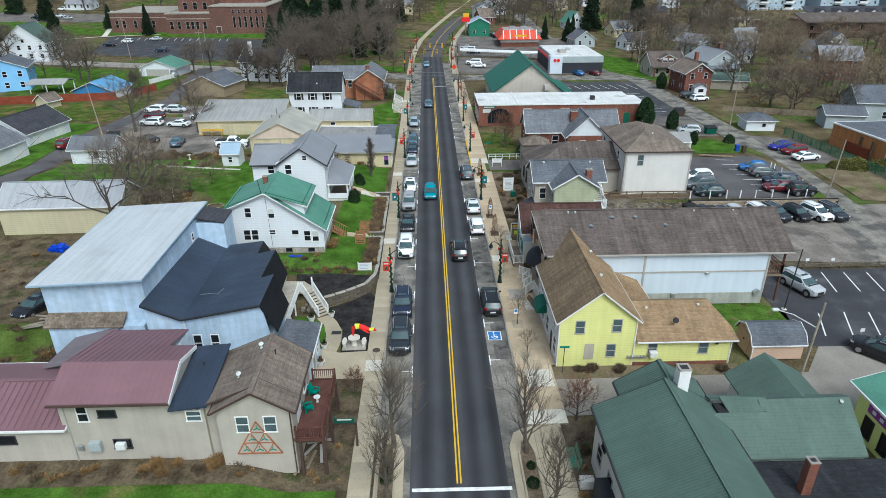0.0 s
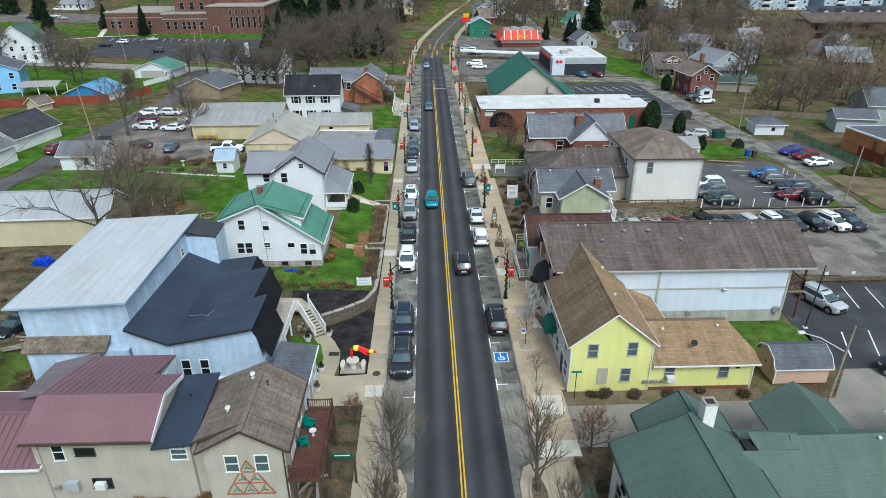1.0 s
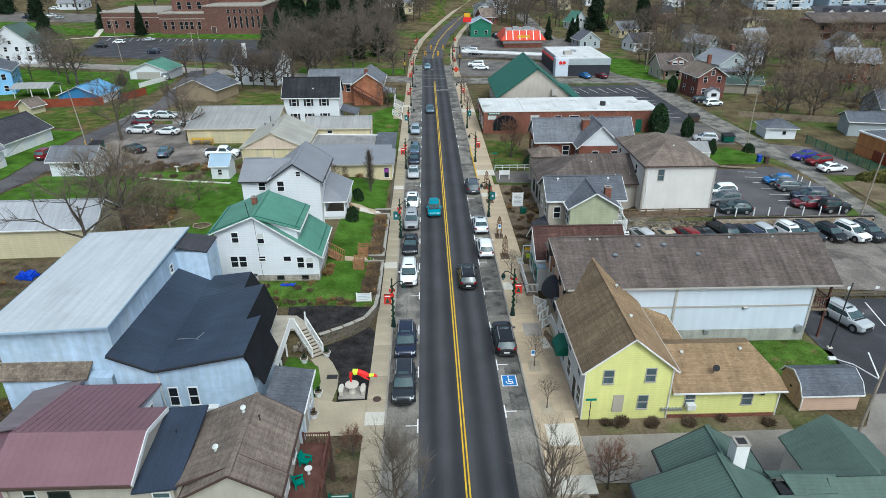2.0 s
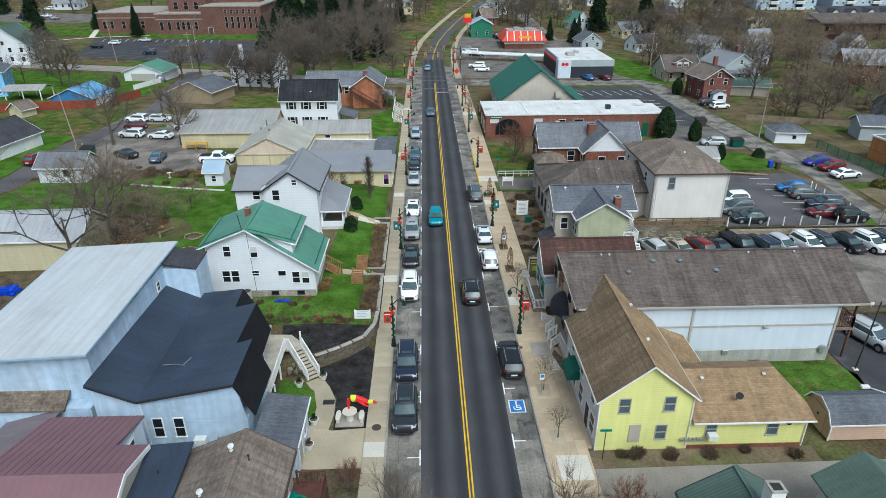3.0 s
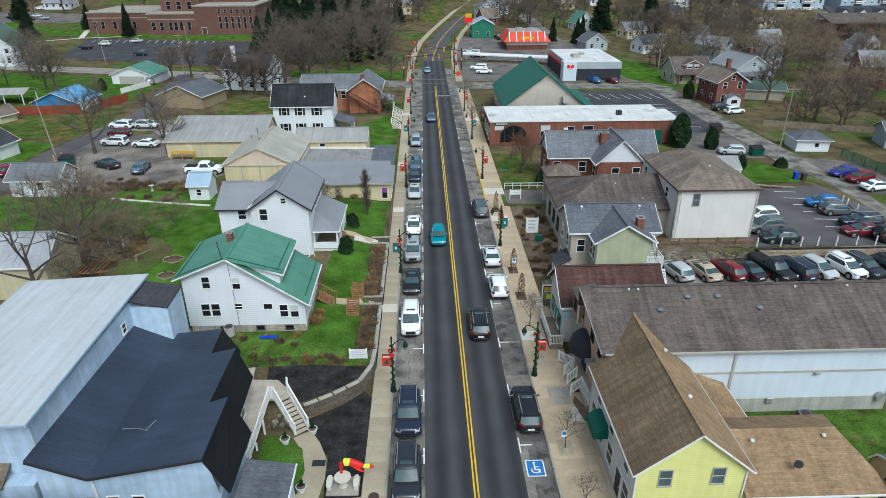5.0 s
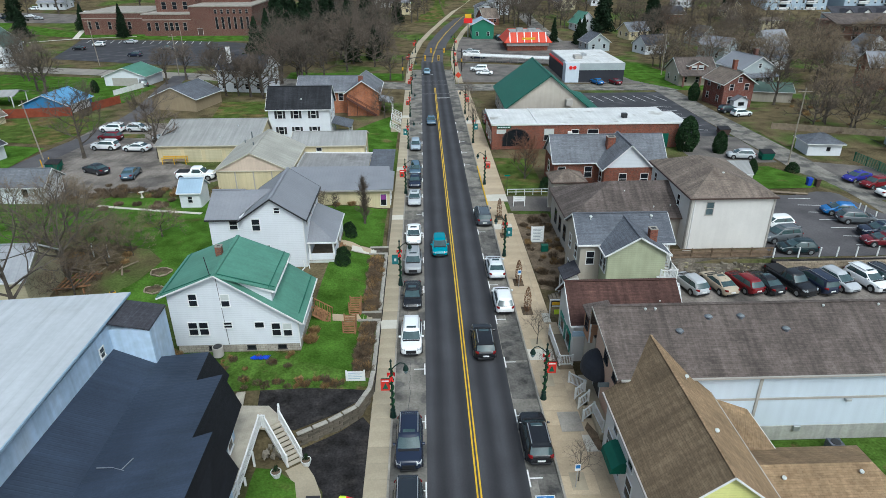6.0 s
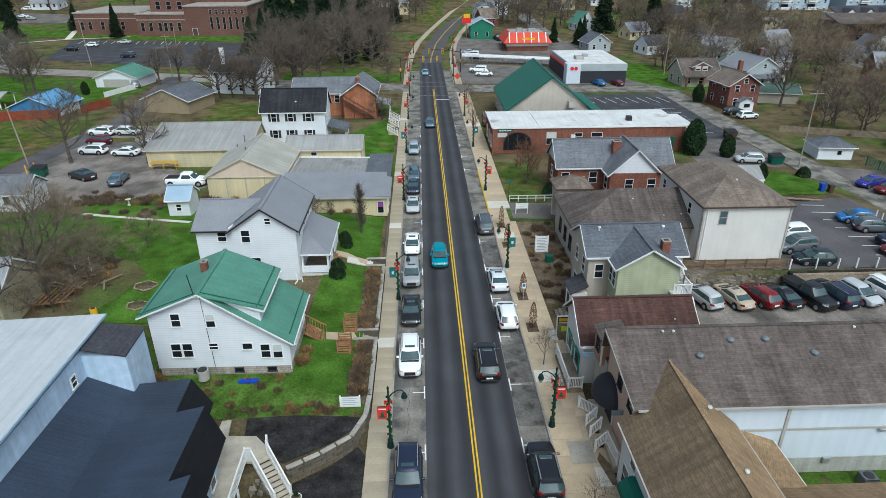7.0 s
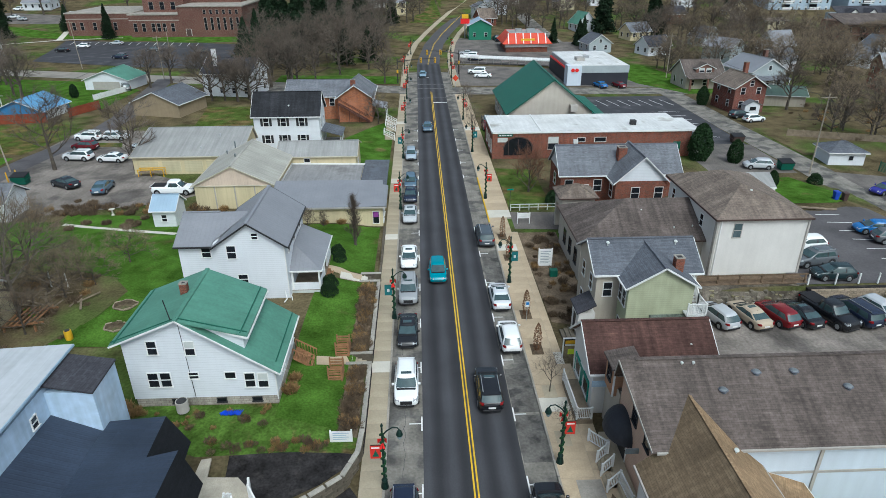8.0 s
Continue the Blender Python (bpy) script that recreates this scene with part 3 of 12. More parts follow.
STREET = [(0, -30), (0, 215), (0.6, 228), (2.6, 250), (6.2, 270), (11, 290), (18, 316), (28, 348), (40, 380), (70, 430), (110, 480)]
single("road", ribbon(B(), STREET[:2], -3.3, 3.3, 0.0), "asphalt", "dark resurfaced two-lane street with worn wheel tracks", "road", kind="structure")
single("road_bend", ribbon(B(), STREET[1:], -3.3, 3.3, 0.0), "asphalt_plain", "grey two-lane street climbing round a bend", "road", kind="structure")
bm = B()
ribbon(bm, [(0, -30), (0, 202)], -5.75, -3.3, -0.006)
ribbon(bm, [(0, -30), (0, 202)], 3.3, 5.3, -0.006)
single("parking_lane", bm, "asphalt_old", "weathered grey parking lanes along both kerbs", "road", kind="structure")
for dx, nm in ((-0.17, "centre line"), (0.07, "centre line")):
    bm = B()
    ribbon(bm, [(0, 28), (0, 176)], dx, dx + 0.11, 0.005, 8)
    single("road_line", bm, "paint_yellow", "double yellow centre line on the street", "road marking", kind="structure")
    bm = B()
    ribbon(bm, STREET[1:], dx, dx + 0.11, 0.02)
    single("road_line", bm, "paint_yellow", "double yellow centre line on the street", "road marking", kind="structure")
# cracks in the old parking lanes
random.seed(31)
for x0, y0, y1 in ((-4.9, 36, 47), (-4.6, 55, 66), (-4.9, 66, 84)):
    bm = B()
    pts_c = [(x0 + random.uniform(-0.09, 0.09), y0 + k * 0.45) for k in range(int((y1 - y0) / 0.45))]
    ribbon(bm, pts_c, -0.013, 0.013, 0.002, 0.45)
    single("road_crack", bm, "asphalt_dark", "dark wandering crack in the old parking lane", "road crack", kind="structure")
for y0, y1, x0, mt in ((55.9, 60.6, 3.36, "asphalt_patch"), (60.9, 66.2, 3.36, "asphalt_patch"), (67.0, 74.2, 4.3, "asphalt_patch"), (42.0, 48.2, 3.9, "asphalt_patch"), (79.5, 88.0, 3.5, "asphalt_patch")):
    bm = B()
    ribbon(bm, [(0, y0), (0, y1)], x0, 5.26, -0.002)
    single("road_patch", bm, mt, "dark oil-stained patch of asphalt in the parking lane", "road patch", kind="structure")
# stop bars and the crossing street
bm = B()
box(bm, -3.15, 3.5, 27.35, 27.65, 0.004, 0.009)
single("stop_line", bm, "paint_white", "white stop bar across the street", "road marking", kind="structure")
for y in (164.0, 194.4):
    bm = B()
    box(bm, -3.1 if y > 170 else 0.2, 3.2 if y < 170 else -0.2, y, y + 0.4, 0.004, 0.009)
    single("stop_line", bm, "paint_white", "white stop bar at the signals", "road marking", kind="structure")
for y in (168.8, 179.6, 184.8):
    single("crossing_line", box(B(), -3.2, 3.2, y, y + 0.22, 0.004, 0.009), "paint_worn", "faint worn white crossing line", "road marking", kind="structure")
drape("side_street", [(-40, 176), (-3.3, 173), (-3.3, 182), (-40, 186)], "asphalt_old", "worn grey side street at the signals", "road", -0.004)
drape("side_street", [(3.3, 172.5), (62, 170), (62, 177), (3.3, 181)], "asphalt_old", "worn grey side street at the signals", "road", -0.004)

# parking stall marks: a T at each stall's end
for side, xs, ys in ((1, 3.32, (41.9, 47.9, 54.0, 60.7, 67.4, 74.1, 80.8, 87.5, 94.2, 114, 120.7, 127.4, 134.1, 140.8)), (-1, -3.32, (40.5, 47.1, 53.6, 60.0, 66.7, 73.4, 80.1, 86.8, 93.5, 100.2, 106.9, 113.6, 120.3, 127, 133.7, 140.4))):
    for y in ys:
        bm = B()
        box(bm, min(xs, xs + side * 0.1), max(xs, xs + side * 0.1), y - 0.75, y + 0.75, 0.004, 0.008)
        box(bm, min(xs + side * 0.1, xs + side * 0.95), max(xs + side * 0.1, xs + side * 0.95), y - 0.05, y + 0.05, 0.004, 0.008)
        single("stall_mark", bm, "paint_white", "white T mark at the end of a kerbside stall", "road marking", group="stall marks along the street", kind="structure")
# the accessible stall: blue field, white border, white figure in a wheelchair reduced to bars and an arc
badge = thing("accessible_mark", 4.15, 45.7, 0, "blue and white accessible parking mark on the kerb lane", "road marking", kind="structure")
bm = B()
box(bm, 3.52, 4.78, 44.95, 46.45, 0.004, 0.008)
part("border", bm, "paint_white", badge)
bm = B()
box(bm, 3.6, 4.7, 45.03, 46.37, 0.009, 0.012)
part("field", bm, "paint_blue", badge)
bm = B()
for k in range(14):
    a0, a1 = radians(150 + k * 17), radians(150 + (k + 1) * 17)
    poly(bm, [(4.13 + r * math.cos(a), 45.52 + r * math.sin(a), 0.016) for r, a in ((0.3, a0), (0.3, a1), (0.22, a1), (0.22, a0))])
box(bm, 4.06, 4.15, 45.5, 46.05, 0.013, 0.016)
box(bm, 4.15, 4.4, 45.75, 45.83, 0.013, 0.016)
box(bm, 4.15, 4.45, 45.5, 45.58, 0.013, 0.016)
box(bm, 4.37, 4.45, 45.25, 45.5, 0.013, 0.016)
box(bm, 4.03, 4.18, 46.1, 46.25, 0.013, 0.016)
part("symbol", bm, "paint_white", badge)

# kerbs: real steps of 0.15 m
for x0, x1, y0, y1 in ((-5.9, -5.75, 33, 173), (-5.9, -5.75, 182, 200), (5.3, 5.45, 33.5, 172), (5.3, 5.45, 182, 205)):
    y = y0
    bm = B()
    while y < y1:
        box(bm, x0, x1, y, min(y + 2.97, y1), -0.05, 0.15, 0.012)
        y += 3.0
    single("kerb", bm, "kerb", "weathered concrete kerb with joints", "kerb", kind="structure")
for x in (5.3,):
    bm = B()
    box(bm, 5.295, 5.455, 96, 113, -0.04, 0.156)
    single("kerb_paint", bm, "paint_yellow", "yellow painted length of kerb", "road marking", kind="structure")

# the corner build-outs with planting beds at the near crossing
for s, x0, x1 in ((-1, -5.75, -3.6), (1, 3.75, 5.6)):
    bm = B()
    pts = [(s * 5.7, 15), (s * 3.75, 15), (s * 3.75, 31.2), (s * 4.2, 32.6), (s * 5.0, 33.1), (s * 5.7, 33.3)]
    slab(bm, [(x, y, 0.14) for x, y in pts], 0.2)
    single("corner_buildout", bm, "concrete", "tan concrete corner build-out with a planting bed", "pavement", kind="structure")
    bm = B()
    slab(bm, [(s * x, y, 0.16) for x, y in ((4.35, 20), (5.45, 20), (5.5, 30.5), (5.2, 31.8), (4.6, 31.6), (4.35, 30.5))], 0.1)
    single("planting_bed", bm, "bed", "brown bare bed inside the corner build-out", "planting bed", kind="structure")
    rim = [(4.35, 20), (5.45, 20), (5.5, 30.5), (5.2, 31.8), (4.6, 31.6), (4.35, 30.5), (4.35, 20)]
    for (xa, ya), (xb, yb) in zip(rim, rim[1:]):
        single("bed_rim", beam(B(), (s * xa, ya, 0.2), (s * xb, yb, 0.2), 0.14, 0.13), "concrete", "tan concrete rim round the corner bed", "kerb", kind="structure")

# lots, lawns and yards
drape("lawn", [(-60, -20), (-8.2, -20), (-8.2, 27.6), (-60, 27.6)], "lawn", "bright green lawn beside the beige shop", "lawn", 0.0)
drape("corner_bed", [(-12.6, 27.6), (-7.4, 27.6), (-7.4, 39.6), (-12.2, 39.6)], "bed_dark", "brown weedy planting bed between the deck and the pavement", "planting bed", 0.02)
drape("patio", [(-12.2, 39.6), (-7.4, 39.6), (-7.4, 43.6), (-9.9, 43.4), (-11.2, 43.9), (-12.2, 44)], "concrete", "tan concrete patio beside the pavement", "pavement", 0.03)
drape("mulch_bed", [(-9.8, 43.4), (-7.35, 43.6), (-7.3, 53.2), (-8.0, 54.3), (-9.6, 52.7), (-12.2, 51.0), (-11.4, 49.3), (-10.0, 47.2), (-9.9, 45)], "mulch", "dark mulched bed round the picnic table", "planting bed", 0.01)
bm = B()
ribbon(bm, [(-10.9, 43.6), (-10.7, 45.2), (-10.8, 46.8), (-11.4, 48.2), (-12.2, 49.4)], -0.75, 0.75, 0.04, 0.6)
single("garden_path", bm, "concrete", "curved tan concrete path to the white stairs", "pavement", kind="structure")
drape("small_lawn", [(-14.5, 43.7), (-11.6, 43.7), (-11.4, 46), (-11.9, 48), (-13.4, 49), (-14.6, 49)], "lawn", "small bright lawn below the white ramp", "lawn", 0.02)
drape("mulch_terrace", [(-15.5, 52.5), (-12.5, 51.9), (-9.7, 53.6), (-8.0, 55.2), (-7.7, 56.1), (-9, 56.3), (-14, 56.1), (-15.8, 56.0)], "mulch", "dark mulched terrace above the garden wall", "planting bed", 0.02)
drape("front_lawn", [(-13.5, 59.2), (-8.6, 58.4), (-8.6, 79.4), (-13.0, 79.2), (-13.5, 70)], "lawn", "sloping green front lawn above the garden wall", "lawn", 0.02)
drape("front_lawn", [(-12.8, 81.1), (-8.0, 81.4), (-8.0, 94), (-16.5, 94), (-16.5, 84.5), (-12.8, 84.5)], "lawn", "mown green lawn beside the cream building", "lawn", 0.02)
drape("wall_bed", [(-9.1, 58.0), (-7.75, 57.6), (-7.75, 65.8), (-9.1, 65.8)], "bed", "brown earth bed behind the garden wall", "planting bed", 0.035)
drape("wall_bed", [(-9.1, 67.6), (-7.75, 67.6), (-7.75, 79.2), (-9.1, 79.0)], "bed", "brown earth bed behind the garden wall", "planting bed", 0.035)
drape("yard_lawn", [(-61, 75), (-47.2, 75), (-47.2, 96.5), (-61, 97)], "lawn", "green yard between the garages", "lawn", 0.02)
drape("yard_lawn", [(-98, 82), (-66.2, 82), (-68, 124), (-98, 132)], "lawn", "green yard west of the alley", "lawn", 0.015)
drape("yard_lawn", [(-100, 134), (-68, 126), (-66, 143), (-73, 148), (-100, 144)], "grass", "patchy green yard below the red fence", "lawn", 0.015)
drape("brush_floor", [(-47, 84.5), (-43, 83.5), (-38, 81.6), (-33, 79.8), (-30.6, 77), (-31.4, 73), (-34.4, 68.4), (-40, 67.5), (-40.5, 73.8), (-47, 75)], "leaf_litter", "brown leaf-strewn ground below the yard brush", "ground", 0.05)
drape("back_lawn", [(-47, 77), (-38, 73.5), (-33.5, 68.6), (-24.4, 68.3), (-25.5, 92), (-32, 97.5), (-47, 99)], "lawn", "green back lawn behind the white houses", "lawn", 0.02)
drape("side_lawn", [(-18, 56.0), (-14, 56.1), (-9, 56.3), (-7.75, 56.15), (-7.75, 57.7), (-8.6, 58.5), (-13.5, 60.7), (-24, 60.8), (-24, 58.5)], "lawn_weedy", "weedy green side yard of the green-roofed house", "lawn", 0.015)
drape("dirt_yard", [(-60, 36), (-34.5, 36), (-35, 60), (-40, 66), (-60, 67)], "bed_dark", "bare muddy yard behind the blue building", "ground", 0.02)
drape("yard_lawn", [(-60, 30), (-34.6, 37.2), (-34.6, 46.5), (-42, 46), (-50, 43), (-60, 44)], "grass", "patchy grass in the yard behind the beige shop", "lawn", 0.035)
drape("rear_lot", [(-66, 100), (-53, 98), (-36, 102.5), (-31, 107), (-45, 116), (-45, 140), (-66, 143)], "gravel_lot", "worn gravelly rear parking lot full of cars", "parking lot", 0.01)
drape("lot_strip", [(-59, 130.4), (-53.5, 130.1), (-54.6, 133.0), (-60.2, 133.3)], "grass", "strip of rough grass between the parked cars", "lawn", 0.03)
bm = B()
ribbon(bm, [(-62.5, 40), (-63.5, 84), (-65.2, 112), (-64.4, 124), (-62.2, 140), (-62.4, 152), (-66.4, 177), (-69.5, 196)], -2.2, 2.2, 0.03)
single("alley", bm, "asphalt_mid", "narrow grey back alley", "road", kind="structure")
bm = B()
ribbon(bm, [(-46, 95.6), (-42.1, 94.3), (-31.0, 91.0)], -0.3, 0.3, 0.06)
single("garden_path", bm, "concrete_new", "narrow pale path across the back lawn", "pavement", kind="structure")
drape("school_lawn", [(-30, 258), (-30, 275), (-66, 272), (-106, 272), (-131, 274), (-200, 312), (-200, 296), (-138, 268), (-80, 258)], "lawn", "green lawn in front of the brick school", "lawn", 0.03)
drape("school_lot", [(-121, 227), (-78, 214), (-48, 208), (-48, 250), (-80, 257), (-128, 263)], "asphalt_dark", "large dark school parking lot", "parking lot", 0.03)
drape("school_lot", [(-205, 300), (-150, 296), (-135, 300), (-135, 330), (-205, 345)], "asphalt_lot", "grey school parking lot with cars", "parking lot", 0.04)
drape("north_lawn", [(-200, 345), (-120, 340), (-120, 375), (-200, 380)], "lawn", "bright green field behind the school lot", "lawn", 0.05)
bm = B()
ribbon(bm, [(-165, 221), (-107, 206), (-72, 197), (-52, 190), (-38, 184), (-20, 180)], -4.2, 4.2, 0.02)
single("side_street", bm, "asphalt_pale", "pale side street below the school lot", "road", kind="structure")
bm = B()
ribbon(bm, [(-131, 264), (-137, 284), (-131, 300)], -1.0, 1.0, 0.07)
ribbon(bm, [(-150, 256), (-131, 264), (-110, 268)], -0.8, 0.8, 0.06)
single("school_path", bm, "concrete_new", "pale paths beside the school", "pavement", kind="structure")
drape("far_lawn", [(-125, 160), (-70, 160), (-70, 180), (-84, 192), (-125, 202)], "lawn", "green yard behind the blue shed", "lawn", 0.01)
drape("side_lawn", [(-16.2, 119.5), (-7.9, 115.2), (-7.9, 133), (-9.5, 146), (-16.2, 134)], "lawn", "small lawn below the brick house", "lawn", 0.02)
drape("far_lawn", [(-45, 138), (-22, 138), (-22, 160), (-48, 160)], "grass", "green yard behind the cream warehouses", "lawn", 0.01)
drape("corner_lot", [(-40, 187), (-8, 185), (-8, 196), (-40, 200)], "lawn", "green verge at the crossing", "lawn", 0.01)
drape("far_lawn", [(26, 420), (30, 380), (17, 344), (9, 316), (3, 292), (-6, 292), (0, 330), (8, 380)], "grass", "green verge beside the far bend", "lawn", 0.04)
# east side
drape("yard_strip", [(8.5, 39.0), (24.5, 39.2), (24.5, 40.75), (8.5, 40.75)], "dirt", "bare brown strip along the yellow house", "ground", 0.02)
single("pavement_patch", box(B(), 6.1, 8.3, 37.9, 40.2, 0.1, 0.17), "concrete_new", "new pale concrete panel in the pavement", "pavement", kind="structure")
single("pavement_panel", box(B(), 6.4, 8.0, 52.0, 54.1, 0.1, 0.172), "kerb", "smooth grey panel set in the pavement", "pavement", kind="structure")
single("pavement_strip", box(B(), 8.505, 8.87, 40.9, 49.98, 0.05, 0.148), "concrete_warm", "strip of pavement along the yellow house", "pavement", kind="structure")
drape("weed_strip", [(-36, 27.6), (-12.6, 27.6), (-12.6, 30.2), (-36, 30.2)], "bed_dark", "brown weedy strip along the beige shop", "planting bed", 0.02)
drape("corner_bed", [(7.85, 12), (9.3, 12), (9.3, 29.6), (11.3, 29.8), (11.3, 33.9), (8.5, 33.9), (7.85, 31)], "bed_dark", "brown planting bed beside the green-roofed building", "planting bed", 0.02)
drape("lower_lot", [(21, 62), (56, 58), (62, 77), (33.5, 75.4), (21, 75.4)], "gravel_lot", "patched grey-brown parking lot below the block wall", "parking lot", 0.01)
drape("dark_lot", [(32.5, 43), (70, 43), (66, 57.6), (32.5, 57.9)], "asphalt_dark", "dark sealed parking lot with white stall lines", "parking lot", 0.012)
drape("side_road", [(8.5, 34.5), (30, 34.5), (80, 33), (80, 43), (33, 43), (30, 39.3), (8.5, 39)], "asphalt_pale", "worn grey side street past the yellow house", "road", 0.005)
drape("side_lawn", [(18.8, 47.3), (24.2, 47.2), (24.2, 44.4), (32.3, 44.4), (33.0, 48.8), (31.4, 50.7), (18.8, 50.7)], "lawn_weedy", "green strip behind the yellow house", "lawn", 0.012)
drape("upper_lot", [(33, 76.3), (51, 76.3), (57, 90), (54, 97), (46, 94.5), (33.8, 96)], "asphalt_mid", "grey upper parking lot behind white posts", "parking lot", 0.015)
bm = B()
ribbon(bm, [(50, 44), (52.4, 62), (55.4, 80), (56.9, 95), (57.2, 114), (56.2, 140), (56, 172)], -2.6, 2.6, 0.02)
single("alley", bm, "asphalt_old", "cracked grey alley behind the shops", "road", kind="structure")
drape("bank_lot", [(33, 132), (53.5, 128), (53.5, 168), (30, 168), (30, 140)], "asphalt_dark", "dark parking lot behind the brick shop", "parking lot", 0.012)
drape("side_apron", [(41, 113), (54, 113), (54, 128), (41, 131)], "asphalt_lot", "grey apron beside the alley", "parking lot", 0.01)
drape("bank_lawn", [(43.0, 97.2), (50, 97.2), (52.6, 99.2), (54, 103), (51.5, 111), (44.5, 110.5)], "lawn", "green bank above the upper lot", "lawn", 0.015)
drape("brick_house_lawn", [(8.5, 100.5), (14.2, 100.5), (14.2, 116.5), (8.5, 117.5)], "grass", "small lawn beside the brick house", "lawn", 0.012)
drape("shop_yard", [(8.6, 73), (12.5, 72), (13, 93), (8.4, 93)], "bed", "brown planting yard behind the street sign board", "planting bed", 0.012)
drape("side_drive", [(8.3, 94.2), (16, 93.5), (16, 99.2), (8.3, 99.5)], "asphalt_lot", "short grey side drive", "road", 0.012)
drape("side_apron", [(59.5, 96), (68, 94.5), (67.5, 110), (59.5, 113)], "asphalt_lot", "worn paved apron beside the alley", "parking lot", 0.025)
drape("bare_yard", [(60.4, 92), (59.8, 78.5), (66, 77), (84, 80), (84, 89), (65, 93)], "dirt", "bare tan ground beside the alley", "ground", 0.03)
drape("east_yard", [(63, 60), (110, 56), (110, 88), (66, 92)], "grass", "green yard east of the alley", "lawn", 0.01)
drape("east_yard", [(60, 122), (82, 118), (98, 160), (60, 146)], "leaf_litter", "leaf-strewn yard by the red brick house", "lawn", 0.01)
drape("bungalow_lawn", [(52, 183), (60, 170), (70, 170), (62, 210), (48, 210)], "lawn", "green lawn by the bungalow", "lawn", 0.01)
drape("store_lot", [(7.5, 183), (57, 178), (57, 196), (34, 200), (34, 206), (7.5, 214)], "asphalt_lot", "grey lot in front of the low white wall", "parking lot", 0.008)
drape("drive_in_lot", [(7.5, 216), (46, 208), (60, 250), (10, 262)], "asphalt_lot", "pale grey lot round the red-roofed restaurant", "parking lot", 0.03)
bm = B()
ribbon(bm, [(45, 250), (42, 300), (44, 350), (50, 420)], -3, 3, 0.06)
single("far_street", bm, "asphalt_old", "far grey street between houses", "road", kind="structure")

# stall lines on the lots
for x0, y0, x1, y1 in ((36.2, 48.6, 34.6, 44.6), (38.8, 48.7, 37.2, 44.7), (41.2, 48.6, 39.7, 44.6), (43.8, 48.6, 42.3, 44.6), (46.3, 48.6, 44.8, 44.6), (39.0, 57.1, 38.2, 52.7), (41.4, 57.1, 40.5, 52.7), (43.8, 56.9, 43.0, 52.7), (46.3, 56.8, 45.5, 52.7), (48.8, 56.6, 48, 52.6)):
    single("stall_line", beam(B(), (x0, y0, 0.02), (x1, y1, 0.02), 0.12, 0.01), "paint_white", "white stall line on the dark lot", "road marking", group="stall lines on the lots", kind="structure")
for k in range(7):
    y = 79 + k * 2.4
    single("stall_line", beam(B(), (44.8, y, land(44.8, y) + 0.025), (47.6, y - 0.3, land(47.6, y - 0.3) + 0.03), 0.1, 0.01), "paint_white", "white stall line on the dark lot", "road marking", group="stall lines on the lots", kind="structure")
for k in range(9):
    single("stall_line", beam(B(), (33 + k * 2.4, 158.5, 0.02), (31.8 + k * 2.4, 164, 0.02), 0.12, 0.01), "paint_white", "white stall line on the bank lot", "road marking", group="stall lines on the lots", kind="structure")
for k in range(7):
    single("stall_line", beam(B(), (46.8, 134 + k * 3.2, 0.02), (51, 133 + k * 3.2, 0.02), 0.12, 0.01), "paint_white", "white stall line on the bank lot", "road marking", group="stall lines on the lots", kind="structure")
for k in range(16):
    single("stall_line", beam(B(), (-124 + k * 3.0, 261 - k * 0.4, land(-124 + k * 3, 261) + 0.06), (-123.3 + k * 3.0, 256 - k * 0.4, land(-123 + k * 3, 256) + 0.06), 0.16, 0.01), "paint_white", "white stall line on the school lot", "road marking", group="stall lines on the lots", kind="structure")


# ---- house kit ----
WIN = {}
TURN = {"S": 0, "E": 90, "N": 180, "W": -90}


def window_meshes(w, h, style):
    key = (w, h, style)
    if key not in WIN:
        trim = "dark_trim" if "d" in style else ("grey_trim" if "g" in style else "white_trim")
        bm = B()
        t = 0.06
        box(bm, -w / 2 - t, -w / 2, -0.05, 0.02, -h / 2 - t, h / 2 + t)
        box(bm, w / 2, w / 2 + t, -0.05, 0.02, -h / 2 - t, h / 2 + t)
        box(bm, -w / 2, w / 2, -0.05, 0.02, h / 2, h / 2 + t)
        if "o" not in style:
            box(bm, -w / 2, w / 2, -0.045, 0.02, -0.03, 0.03)
        frame_me = mesh_of("window", bm, trim)
        bm = B()
        box(bm, -w / 2, w / 2, -0.015, 0.0, -h / 2, h / 2)
        pane = mesh_of("pane", bm, "glass_teal" if "p" in style else "glass")
        bm = B()
        box(bm, -w / 2 - t - 0.03, w / 2 + t + 0.03, -0.1, 0.02, -h / 2 - t, -h / 2)
        sill = mesh_of("sill", bm, trim)
        blind = None
        if "b" in style:
            bm = B()
            box(bm, -w / 2, w / 2, -0.022, -0.016, 0.03, h / 2)
            blind = mesh_of("blind", bm, "blind")
        WIN[key] = (frame_me, pane, sill, blind)
    return WIN[key]


